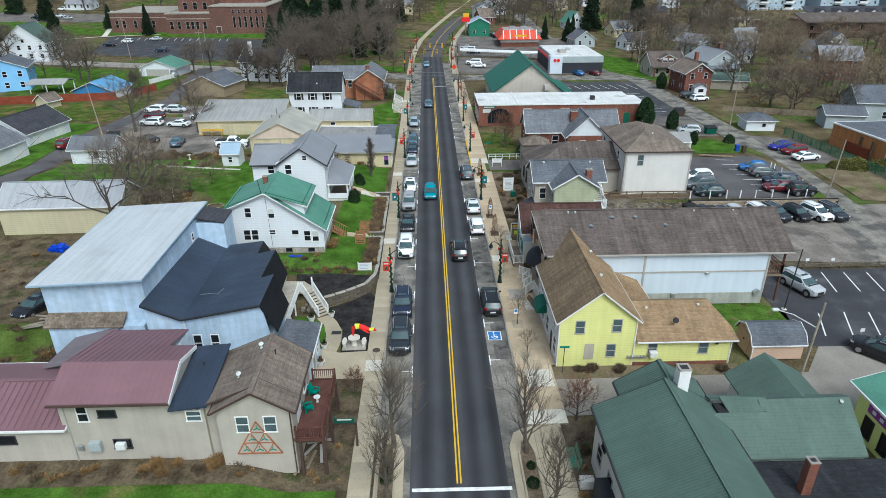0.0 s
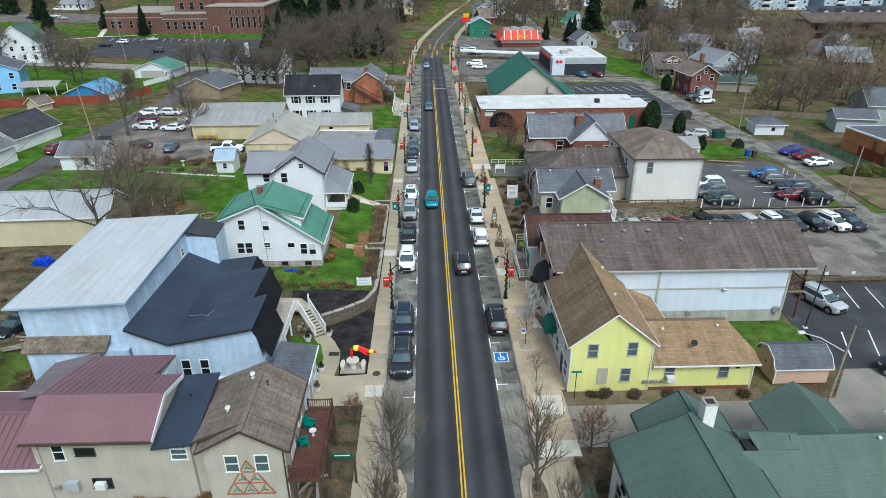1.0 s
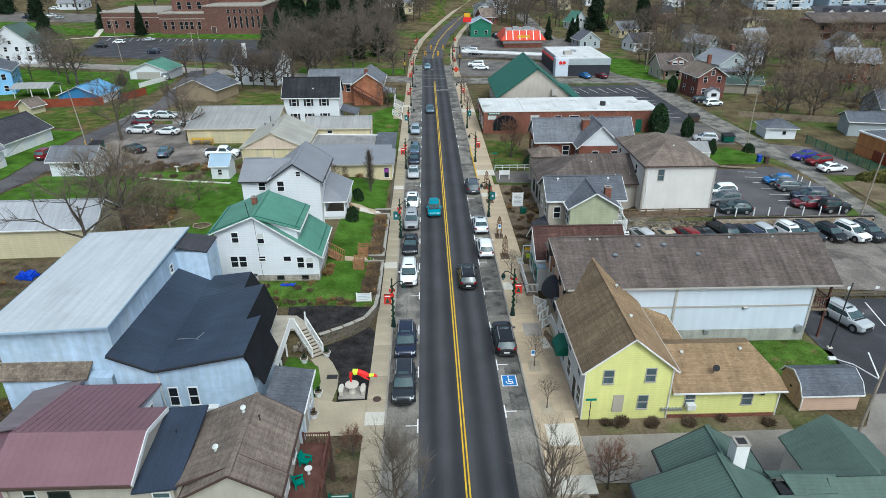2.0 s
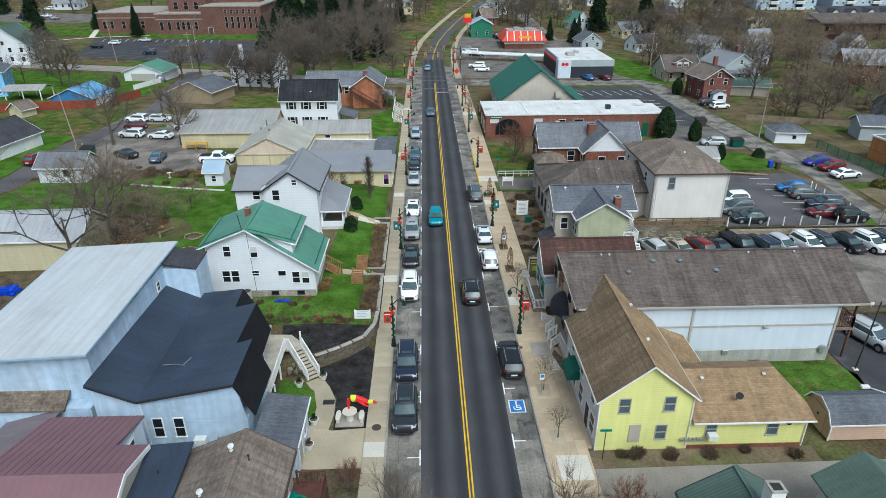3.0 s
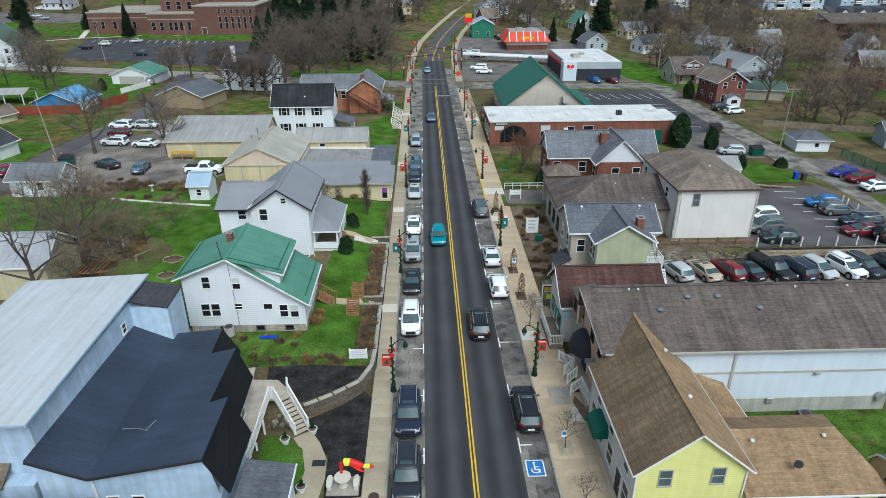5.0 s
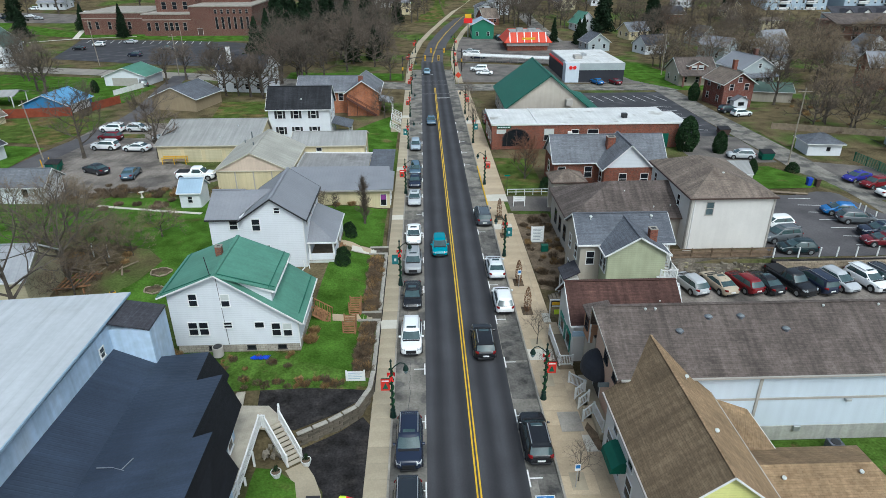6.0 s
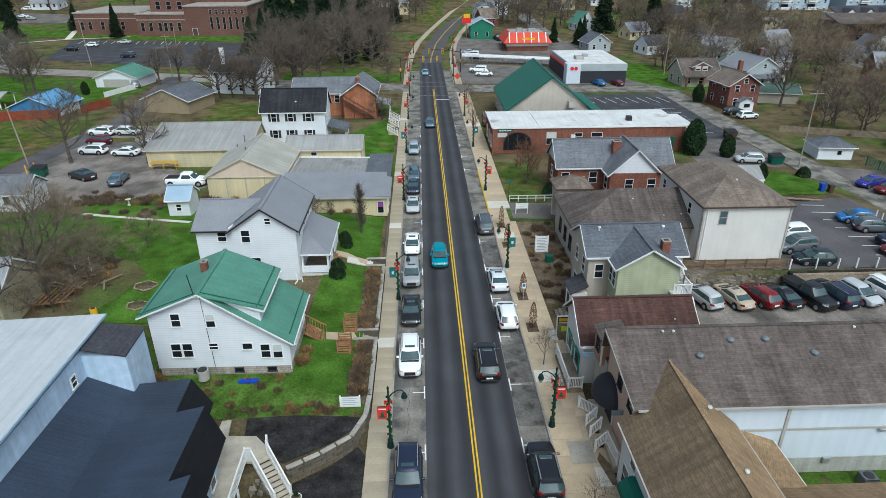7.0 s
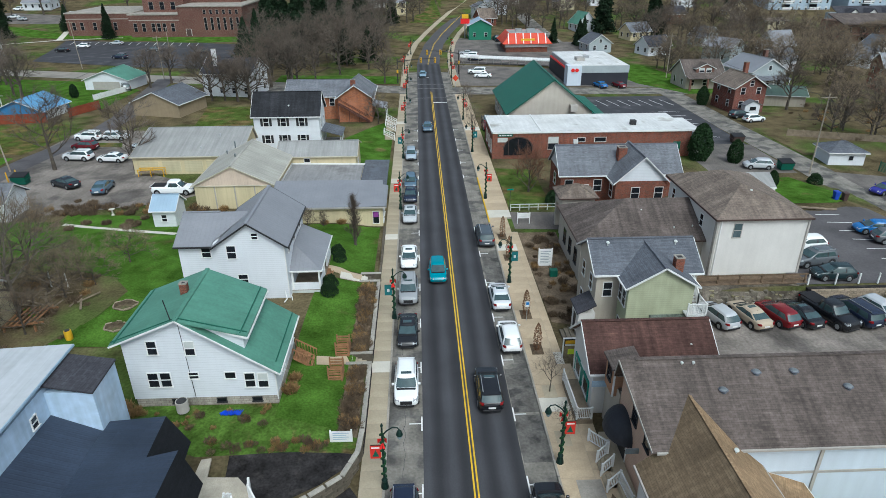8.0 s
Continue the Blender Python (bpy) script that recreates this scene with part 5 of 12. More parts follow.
def blue_hall():
    s = thing("blue_hall", -24, 48, 0.9, "pale blue metal-clad hall with white and black roofs", "building")
    block(s, -32.6, -24.6, 41.2, 57.2, 0.3, 8.6, "blue_metal")
    bm = B()
    slab(bm, [(-33.2, 40.6, 8.75), (-24.3, 40.6, 9.15), (-24.5, 57.6, 9.15), (-33.6, 57.6, 8.7)], 0.16)
    part("roof", bm, "roof_white", s, "pale flat metal roof")
    bm = B()
    beam(bm, (-33.25, 40.55, 8.68), (-24.25, 40.55, 9.08), 0.08, 0.14)
    beam(bm, (-24.25, 40.55, 9.08), (-24.45, 57.6, 9.08), 0.08, 0.14)
    beam(bm, (-33.25, 40.55, 8.68), (-33.65, 57.6, 8.63), 0.08, 0.14)
    part("fascia", bm, "roof_bluegrey", s)
    # lower front with the cedar strip
    block(s, -32.3, -24.7, 40.2, 41.18, 0.3, 5.2, "blue_metal")
    lean(s, [(-32.6, 40.0, 5.25), (-26.3, 40.0, 5.25), (-26.3, 41.2, 5.95), (-32.6, 41.2, 5.95)], "roof_cedar", 0.12)
    # the black-roofed part, three steps back from the street
    bm = B()
    v = [(-24.5, 40.3), (-14.75, 40.3), (-14.75, 45.0), (-15.9, 45.1), (-16.2, 50.6), (-17.5, 50.7), (-17.9, 54.0), (-24.5, 54.0)]
    slab(bm, [(x, y, 3.9) for x, y in v], 3.6)
    part("wall", bm, "blue_metal", s)
    bm = B()
    poly(bm, [(-24.5, 40.31, 3.9), (-14.75, 40.31, 3.9), (-15.2, 40.31, 6.9), (-21.6, 40.31, 5.75), (-24.5, 40.31, 7.1)])
    part("wall", bm, "blue_metal", s)
    lean(s, [(-24.6, 40.0, 7.2), (-21.6, 40.0, 5.85), (-22.0, 54.5, 5.45), (-24.7, 54.5, 6.75)], "roof_black", 0.1)
    S, T3, N2, T2, N1, T1 = (-15.2, 40.0, 7.05), (-15.15, 45.0, 7.18), (-16.25, 44.8, 6.95), (-16.3, 50.8, 6.75), (-18.0, 50.7, 6.42), (-18.35, 54.4, 6.05)
    for f in ([(-21.6, 40.0, 5.85), S, T3, N2, (-21.72, 44.8, 5.73)], [(-21.72, 44.8, 5.73), N2, T2, N1, (-21.88, 50.7, 5.57)], [(-21.88, 50.7, 5.57), N1, T1, (-22.0, 54.8, 5.45)]):
        lean(s, f, "roof_black", 0.06)
    # near-black east faces: the darkness of their facing is painted as shade
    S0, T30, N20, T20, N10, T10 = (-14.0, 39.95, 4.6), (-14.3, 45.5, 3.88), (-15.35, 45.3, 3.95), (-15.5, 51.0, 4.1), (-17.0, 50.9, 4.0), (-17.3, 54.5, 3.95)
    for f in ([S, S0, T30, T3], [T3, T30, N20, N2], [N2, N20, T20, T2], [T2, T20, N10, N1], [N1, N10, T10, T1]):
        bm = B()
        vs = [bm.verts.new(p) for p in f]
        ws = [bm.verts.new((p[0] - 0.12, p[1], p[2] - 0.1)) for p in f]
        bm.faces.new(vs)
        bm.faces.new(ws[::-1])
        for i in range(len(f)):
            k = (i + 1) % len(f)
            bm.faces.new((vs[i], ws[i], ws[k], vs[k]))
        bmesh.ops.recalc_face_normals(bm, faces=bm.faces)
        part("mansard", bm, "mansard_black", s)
    bm = B()
    beam(bm, (-24.6, 39.97, 7.1), (-21.6, 39.97, 5.75), 0.06, 0.16)
    beam(bm, (-21.6, 39.97, 5.75), (-15.2, 39.97, 6.95), 0.06, 0.16)
    part("fascia", bm, "dark_trim", s)
    # the square tower at the back
    block(s, -24.7, -21.9, 54.0, 56.9, 0.5, 8.25, "blue_metal")
    lean(s, [(-24.75, 53.9, 8.9), (-21.85, 53.9, 8.3), (-21.85, 57.0, 8.4), (-24.75, 57.0, 8.9)], "roof_charcoal", 0.12)
    lean(s, [(-22.0, 54.6, 3.6), (-20.6, 54.6, 3.1), (-20.6, 57.1, 3.1), (-22.0, 57.1, 3.6)], "roof_charcoal", 0.1)
    block(s, -21.9, -20.8, 54.7, 57.0, 0.5, 3.0, "white_lap")
    for x in (-20.7, -19.3):
        window(s, x, 40.29, 3.4, 0.6, 1.5, "S")
    for y in (46.9, 48.9):
        window(s, -15.93, y, 2.9, 0.8, 1.3, "E")
    for y in (52.6,):
        window(s, -24.58, y, 7.4, 0.5, 0.7, "E")
    bm = B()
    box(bm, -18.4, -17.6, 39.75, 40.25, 2.2, 2.7, 0.03)
    part("air_conditioner", bm, "ac_white", s)
    for k in range(3):
        for r in range(3):
            bm = B()
            tube(bm, [(-16.8 + k * 0.34, 40.28, 1.7 + r * 0.42), (-16.8 + k * 0.34, 40.1, 1.7 + r * 0.42)], [0.14, 0.12], 10)
            part("meter", bm, "steel", s)
    bm = B()
    beam(bm, (-21.4, 40.2, 0.8), (-21.5, 40.2, 5.6), 0.09, 0.09)
    beam(bm, (-20.5, 39.9, 1.3), (-15.5, 39.6, 0.9), 0.14, 0.1)
    part("downpipe", bm, "white_trim", s)
    # fallen aerial on the roof
    bm = B()
    beam(bm, (-21.2, 43.7, 6.0), (-20.2, 43.5, 6.2), 0.035, 0.035)
    beam(bm, (-19.6, 43.2, 6.3), (-19.2, 43.9, 6.45), 0.035, 0.035)
    beam(bm, (-20.2, 43.5, 6.2), (-19.4, 43.1, 6.35), 0.02, 0.02)
    part("aerial", bm, "steel", s)
    # weathered outside stairs at the back corner
    st = thing("back_stairs", -34, 47, 0.9, "weathered wooden back stairs of the blue hall", "stairs")
    for k in range(9):
        part("step", box(B(), -34.0, -33.0, 44 + k * 0.28, 44.3 + k * 0.28, 0.9 + k * 0.19, 0.98 + k * 0.19), "wood_old", st)
    for x in (-34.1, -32.95):
        bm = B()
        beam(bm, (x, 44, 0.9), (x, 46.6, 2.7), 0.06, 0.25)
        beam(bm, (x, 44, 1.8), (x, 46.6, 3.6), 0.06, 0.08)
        for k in range(4):
            box(bm, x - 0.04, x + 0.04, 44 + k * 0.85, 44.1 + k * 0.85, 0.9 + k * 0.5, 1.85 + k * 0.57)
        part("stringer", bm, "wood_old", st)


blue_hall()


def ramp_and_stairs():
    d = thing("white_landing", -14.5, 51, 1, "pale boarded landing with white railed stairs and ramp", "stairs")
    bm = B()
    slab(bm, [(-17.3, 55.3, 1.75), (-16.7, 55.4, 1.75), (-16.5, 53.8, 1.75), (-14.6, 53.7, 1.75), (-13.5, 52.5, 1.75), (-13.5, 52.05, 1.75), (-14.4, 51.35, 1.75), (-14.75, 51.4, 1.75), (-15.1, 48.9, 1.7), (-16.1, 48.9, 1.7), (-16.2, 50.7, 1.75), (-17.4, 50.8, 1.75)], 0.14)
    part("landing", bm, "landing_boards", d)
    a0, b0, a1, b1 = Vector((-14.35, 51.45, 1.75)), Vector((-13.5, 52.1, 1.75)), Vector((-12.6, 49.35, 0.15)), Vector((-11.75, 49.95, 0.15))
    for k in range(9):
        p, q, r, t = a0.lerp(a1, (k + 0.1) / 9), b0.lerp(b1, (k + 0.1) / 9), b0.lerp(b1, (k + 1.15) / 9), a0.lerp(a1, (k + 1.15) / 9)
        z = 1.6 - k * 0.175
        part("step", slab(B(), [(v.x, v.y, z) for v in (p, q, r, t)], 0.06), "landing_boards", d)
    for p, q in ((a0, a1), (b0, b1)):
        railing(d, [tuple(p), tuple(q)], 0.95, 0.16)
        part("stringer", beam(B(), p + Vector((0, 0, -0.12)), q + Vector((0, 0, 0.06)), 0.07, 0.28), "white_trim", d)
    railing(d, [(-14.5, 51.48, 1.75), (-14.72, 51.5, 1.75), (-14.85, 46.1, 1.25), (-15.1, 43.4, 0.95)], 0.95, 0.16)
    railing(d, [(-13.52, 52.28, 1.75), (-13.6, 52.6, 1.75)], 0.95, 0.16)
    bm = B()
    slab(bm, [(-16.1, 48.9, 1.7), (-15.0, 48.9, 1.7), (-15.15, 43.4, 0.97), (-16.1, 43.4, 0.97)], 0.12)
    part("ramp", bm, "landing_boards", d)
    for x, y, z in ((-14.76, 49.3, 1.6), (-14.8, 47.3, 1.35)):
        part("post", box(B(), x - 0.06, x + 0.06, y - 0.06, y + 0.06, 0.05, z), "white_trim", d)


ramp_and_stairs()


def grey_shed():
    s = thing("low_shed", -12.6, 41, 0.2, "low white shed with a charcoal shingle roof", "shed")
    block(s, -13.9, -11.5, 38.8, 43.3, 0.1, 3.0, "white_panel")
    lean(s, [(-14.2, 38.5, 3.35), (-11.2, 38.5, 3.0), (-11.2, 43.5, 3.1), (-14.2, 43.5, 3.6)], "roof_slate", 0.12)
    part("gutter", beam(B(), (-11.18, 38.5, 2.95), (-11.18, 43.5, 3.05), 0.08, 0.14), "white_trim", s)
    door(s, -11.49, 40.2, 0.2, facing="E", material="grey_trim")
    window(s, -11.49, 42.0, 1.6, 0.7, 0.9, "E")


grey_shed()


def green_roof_house():
    s = thing("green_roofed_house", -18.5, 64.7, 2.0, "white sided house with a green metal roof", "house")
    block(s, -23.4, -13.5, 60.9, 67.5, 1.2, 2.25, "foundation", "foundation")
    bm = B()
    prism(bm, [(-23.5, 2.25), (-13.55, 2.25), (-13.55, 4.7), (-19.45, 8.66), (-23.5, 7.0)], 60.86, 67.5)
    part("wall", bm, "white_lap", s)
    # main west slope, steep east slope, dormer, low porch slope
    t = 0.12
    lean(s, [(-24.1, 60.4, 7.05), (-19.45, 60.4, 8.85), (-19.45, 67.9, 8.85), (-24.1, 67.9, 7.05)], "roof_green", t)
    lean(s, [(-19.45, 60.4, 8.85), (-15.05, 60.95, 7.25), (-15.05, 67.4, 7.25), (-19.45, 67.9, 8.85)], "roof_green", t)
    lean(s, [(-19.45, 60.4, 8.83), (-13.05, 60.4, 4.5), (-13.05, 61.3, 4.5), (-19.45, 61.3, 8.83)], "roof_green", t)
    lean(s, [(-16.0, 61.2, 6.5), (-13.05, 61.2, 4.5), (-13.05, 67.9, 4.5), (-16.0, 67.9, 6.5)], "roof_green", t)
    bm = B()
    prism(bm, [(-18.5, 6.5), (-15.4, 5.6), (-15.4, 7.25), (-18.5, 8.3)], 61.15, 67.3)
    part("dormer_wall", bm, "white_lap", s)
    bm = B()
    for p, q in (((-24.1, 60.36, 6.93), (-19.45, 60.36, 8.83)), ((-19.45, 60.36, 8.83), (-13.05, 60.36, 4.38))):
        beam(bm, p, q, 0.06, 0.11)
    part("rake_board", bm, "white_trim", s)
    bm = B()
    beam(bm, (-19.6, 60.9, 8.7), (-15.05, 60.9, 7.04), 0.06, 0.14)
    beam(bm, (-15.0, 60.9, 7.05), (-15.0, 67.4, 7.08), 0.08, 0.09)
    part("dormer_board", bm, "white_trim", s)
    part("gutter", beam(B(), (-13.0, 60.4, 4.4), (-13.0, 67.9, 4.42), 0.09, 0.1), "white_trim", s)
    for a, b in (((-15.5, 60.98, 7.46), (-15.5, 67.4, 7.46)), ((-13.45, 61.3, 4.84), (-13.45, 67.85, 4.84)), ((-23.7, 60.45, 7.24), (-23.7, 67.85, 7.24)), ((-19.45, 60.75, 8.9), (-15.1, 61.3, 7.32)), ((-19.5, 60.75, 8.88), (-24.05, 60.75, 7.12))):
        part("roof_seam", beam(B(), a, b, 0.07, 0.05), "roof_greendark", s)
    part("ridge_cap", beam(B(), (-19.45, 60.4, 8.88), (-19.45, 67.9, 8.88), 0.3, 0.06), "roof_green", s)
    chimney(s, -20.2, 64.8, 8.2, 9.3, 0.5, "brick_red")
    part("aerial", beam(B(), (-19.7, 60.5, 8.9), (-19.9, 60.5, 10.4), 0.05, 0.05), "dark_trim", s)
    part("cable", beam(B(), (-19.45, 60.83, 8.6), (-19.25, 60.83, 2.3), 0.03, 0.03), "dark_trim", s)
    for x, z, w, h, st in ((-21.5, 6.5, 0.62, 1.05, ""), (-19.0, 6.4, 0.62, 1.05, "b"), (-21.9, 3.85, 0.68, 1.15, ""), (-21.05, 3.85, 0.68, 1.15, ""), (-19.1, 4.15, 0.62, 0.5, ""), (-16.6, 4.1, 0.7, 0.5, "o"), (-15.3, 3.65, 0.65, 1.15, ""), (-14.4, 3.6, 0.65, 1.15, "b")):
        window(s, x, 60.85, z, w, h, "S", st)
    for x in (-20.6, -17.5, -15.0):
        window(s, x, 60.89, 1.95, 0.6, 0.3, "S", "od")
    for y in (63, 66.5):
        window(s, -13.44, y, 3.6, 0.8, 1.1, "E")
    downpipe(s, -13.5, 60.8, 2.0, 4.1)
    # porch stairs of raw wood to the east lawn
    p = thing("wooden_steps", -12.4, 66.0, 1.5, "raw wooden porch steps with a railing", "stairs")
    for k in range(6):
        part("step", box(B(), -13.2 + k * 0.28, -12.9 + k * 0.28, 65.3, 66.6, 2.2 - k * 0.18, 2.26 - k * 0.18), "wood_new", p)
    for y in (65.25, 66.65):
        bm = B()
        beam(bm, (-13.2, y, 3.1), (-11.6, y, 2.1), 0.07, 0.09)
        beam(bm, (-13.2, y, 2.3), (-11.6, y, 1.25), 0.07, 0.2)
        for k in range(8):
            x = -13.2 + k * 0.22
            box(bm, x - 0.02, x + 0.02, y - 0.02, y + 0.02, 2.3 - k * 0.13, 3.1 - k * 0.135)
        part("railing", bm, "wood_new", p)
    # heat pump beside the south wall
    a = thing("heat_pump", -19.9, 59.9, 2.0, "round grey outdoor heat pump", "heat pump")
    part("casing", tube(B(), [(-19.9, 59.9, 1.9), (-19.9, 59.9, 2.75)], [0.42, 0.42], 14), "grey_trim", a)
    part("fan_guard", tube(B(), [(-19.9, 59.9, 2.75), (-19.9, 59.9, 2.8)], [0.36, 0.3], 14), "dark_trim", a)
    tp = B()
    for k in range(10):
        slab(tp, [(-17.4 + k * 0.14, 59.7 + 0.2 * math.sin(k * 2), land(-17, 59.6) + 0.1 + 0.05 * math.cos(k * 3)), (-17.2 + k * 0.14, 59.5, land(-17, 59.6) + 0.12), (-17.1 + k * 0.14, 60.1, land(-17, 60) + 0.1)], 0.05)
    single("tarpaulin", tp, "tarp", "crumpled blue tarpaulin by the house wall", "tarpaulin", at=(-17, 59.8, 2))


green_roof_house()


def white_house():
    s = thing("white_house", -18, 79, 2.0, "white two-storey house with a grey metal roof and porch", "house")
    gable_wall(s, -21.2, -15.2, 75.2, 84.2, 1.2, 7.35, 9.4, "y", "white_lap")
    gable_roof(s, -21.2, -15.2, 75.2, 84.2, 7.35, 9.4, "y", "roof_steel", over=0.35, trim="dark_trim")
    gable_wall(s, -24.6, -21.2, 75.5, 81.0, 1.2, 7.3, 8.9, "x", "white_lap", ridge=79.0)
    gable_roof(s, -24.6, -21.85, 75.5, 81.0, 7.3, 8.9, "x", "roof_steel", over=0.3, ridge=79.0, trim="dark_trim", rake=False)
    lean(s, [(-21.56, 75.7, 7.52), (-18.9, 79.0, 9.05), (-21.56, 79.0, 9.05)], "roof_steel", 0.1)
    lean(s, [(-21.56, 79.0, 9.05), (-18.9, 79.0, 9.05), (-21.56, 81.0, 7.46)], "roof_steel", 0.1)
    for x, y, z, w, h in ((-17.7, 75.19, 8.2, 0.5, 0.55), (-19.9, 75.19, 7.0 - 0.3, 0.75, 1.2), (-22.2, 75.49, 6.6, 0.75, 0.95), (-22.4, 75.49, 4.2, 0.75, 0.95), (-19.2, 75.19, 4.0, 0.8, 0.9)):
        window(s, x, y, z, w, h, "S")
    for y in (76.7, 79.3, 82.2):
        window(s, -15.19, y, 6.6, 0.7, 1.2, "E")
    # porch with a hipped metal roof on white posts
    bm = B()
    x0, x1, y0, y1 = -15.2, -12.3, 75.9, 83.7
    slab(bm, [(x0, y0, 4.35), (x1, y0, 4.35), (x0, y0 + 3, 5.7)], 0.1)
    slab(bm, [(x1, y0, 4.35), (x1, y1, 4.35), (x0, y1, 5.7), (x0, y0 + 3, 5.7)], 0.1)
    part("porch_roof", bm, "roof_steel", s)
    part("gutter", beam(B(), (x1 + 0.03, y0, 4.28), (x1 + 0.03, y1, 4.28), 0.1, 0.14), "white_trim", s)
    part("gutter", beam(B(), (x0, y0 - 0.03, 4.28), (x1, y0 - 0.03, 4.28), 0.1, 0.14), "white_trim", s)
    block(s, x0, x1 - 0.2, y0 + 0.2, y1 - 0.2, 0.8, 2.25, "wood_old", "porch_floor")
    for x, y in ((x1 - 0.3, y0 + 0.3), (x1 - 0.3, y0 + 3.2), (x1 - 0.3, y0 + 5), (x1 - 0.3, y1 - 0.3), (x0 + 0.15, y0 + 0.3)):
        part("post", box(B(), x - 0.09, x + 0.09, y - 0.09, y + 0.09, 2.25, 4.25), "white_trim", s)
    part("parapet", box(B(), x0, x1 - 0.35, y0 + 0.24, y0 + 0.38, 2.25, 2.95), "white_lap", s)
    part("parapet", box(B(), x1 - 0.36, x1 - 0.24, y0 + 0.24, y0 + 3.1, 2.25, 2.95), "white_lap", s)
    part("parapet", box(B(), x1 - 0.36, x1 - 0.24, y0 + 5.1, y1 - 0.3, 2.25, 2.95), "white_lap", s)
    door(s, -15.19, 79.9, 2.25, facing="E", material="grey_trim")
    for k in range(5):
        part("step", box(B(), x1 - 0.2 + k * 0.28, x1 + 0.1 + k * 0.28, 79.1, 80.7, 0.9, 2.1 - k * 0.2), "wood_new", s)
    part("lattice", box(B(), x0, x1 - 0.22, y0 + 0.17, y0 + 0.2, 1.0, 2.2), "blind", s)
    downpipe(s, -15.25, 75.15, 2, 7.2)
    bm = B()
    for a, c in (((-15.6, 75.0, 2.9), (-15.4, 74.6, 2.2)), ((-15.4, 74.6, 2.2), (-15.6, 74.2, 2.05)), ((-15.1, 75.1, 2.4), (-14.9, 74.5, 2.1))):
        beam(bm, a, c, 0.08, 0.08)
    part("pipe", bm, "white_trim", s)
    # path and steps to the pavement
    w = thing("front_walk", -9.5, 80.2, 1, "pale concrete front walk and steps through the wall", "path", kind="structure")
    bm = B()
    slab(bm, [(-11.2, 79.4, land(-11.2, 80) + 0.1), (-8.6, 79.9, land(-8.6, 80) + 0.1), (-8.6, 81.0, land(-8.6, 80) + 0.1), (-11.2, 80.6, land(-11.2, 80) + 0.1)], 0.12)
    part("walk", bm, "concrete_new", w)
    for k in range(4):
        part("step", box(B(), -8.6 + k * 0.3, -8.3 + k * 0.3, 79.8, 81.1, 0, 0.9 - k * 0.2), "stone_grey", w)


white_house()
simple_house("garden_shed", -33.3, 95.8, 2.6, 3.4, 1.0, 2.3, 3.5, "x", "white_lap", "roof_bluegrey", "small white shed with a pale blue roof", wins=False, category="shed", over=0.25,
             extra=lambda ob, x0, x1, y0, y1: window(ob, 0.0, y0 - 0.002, 1.3, 0.55, 0.8, "S"))


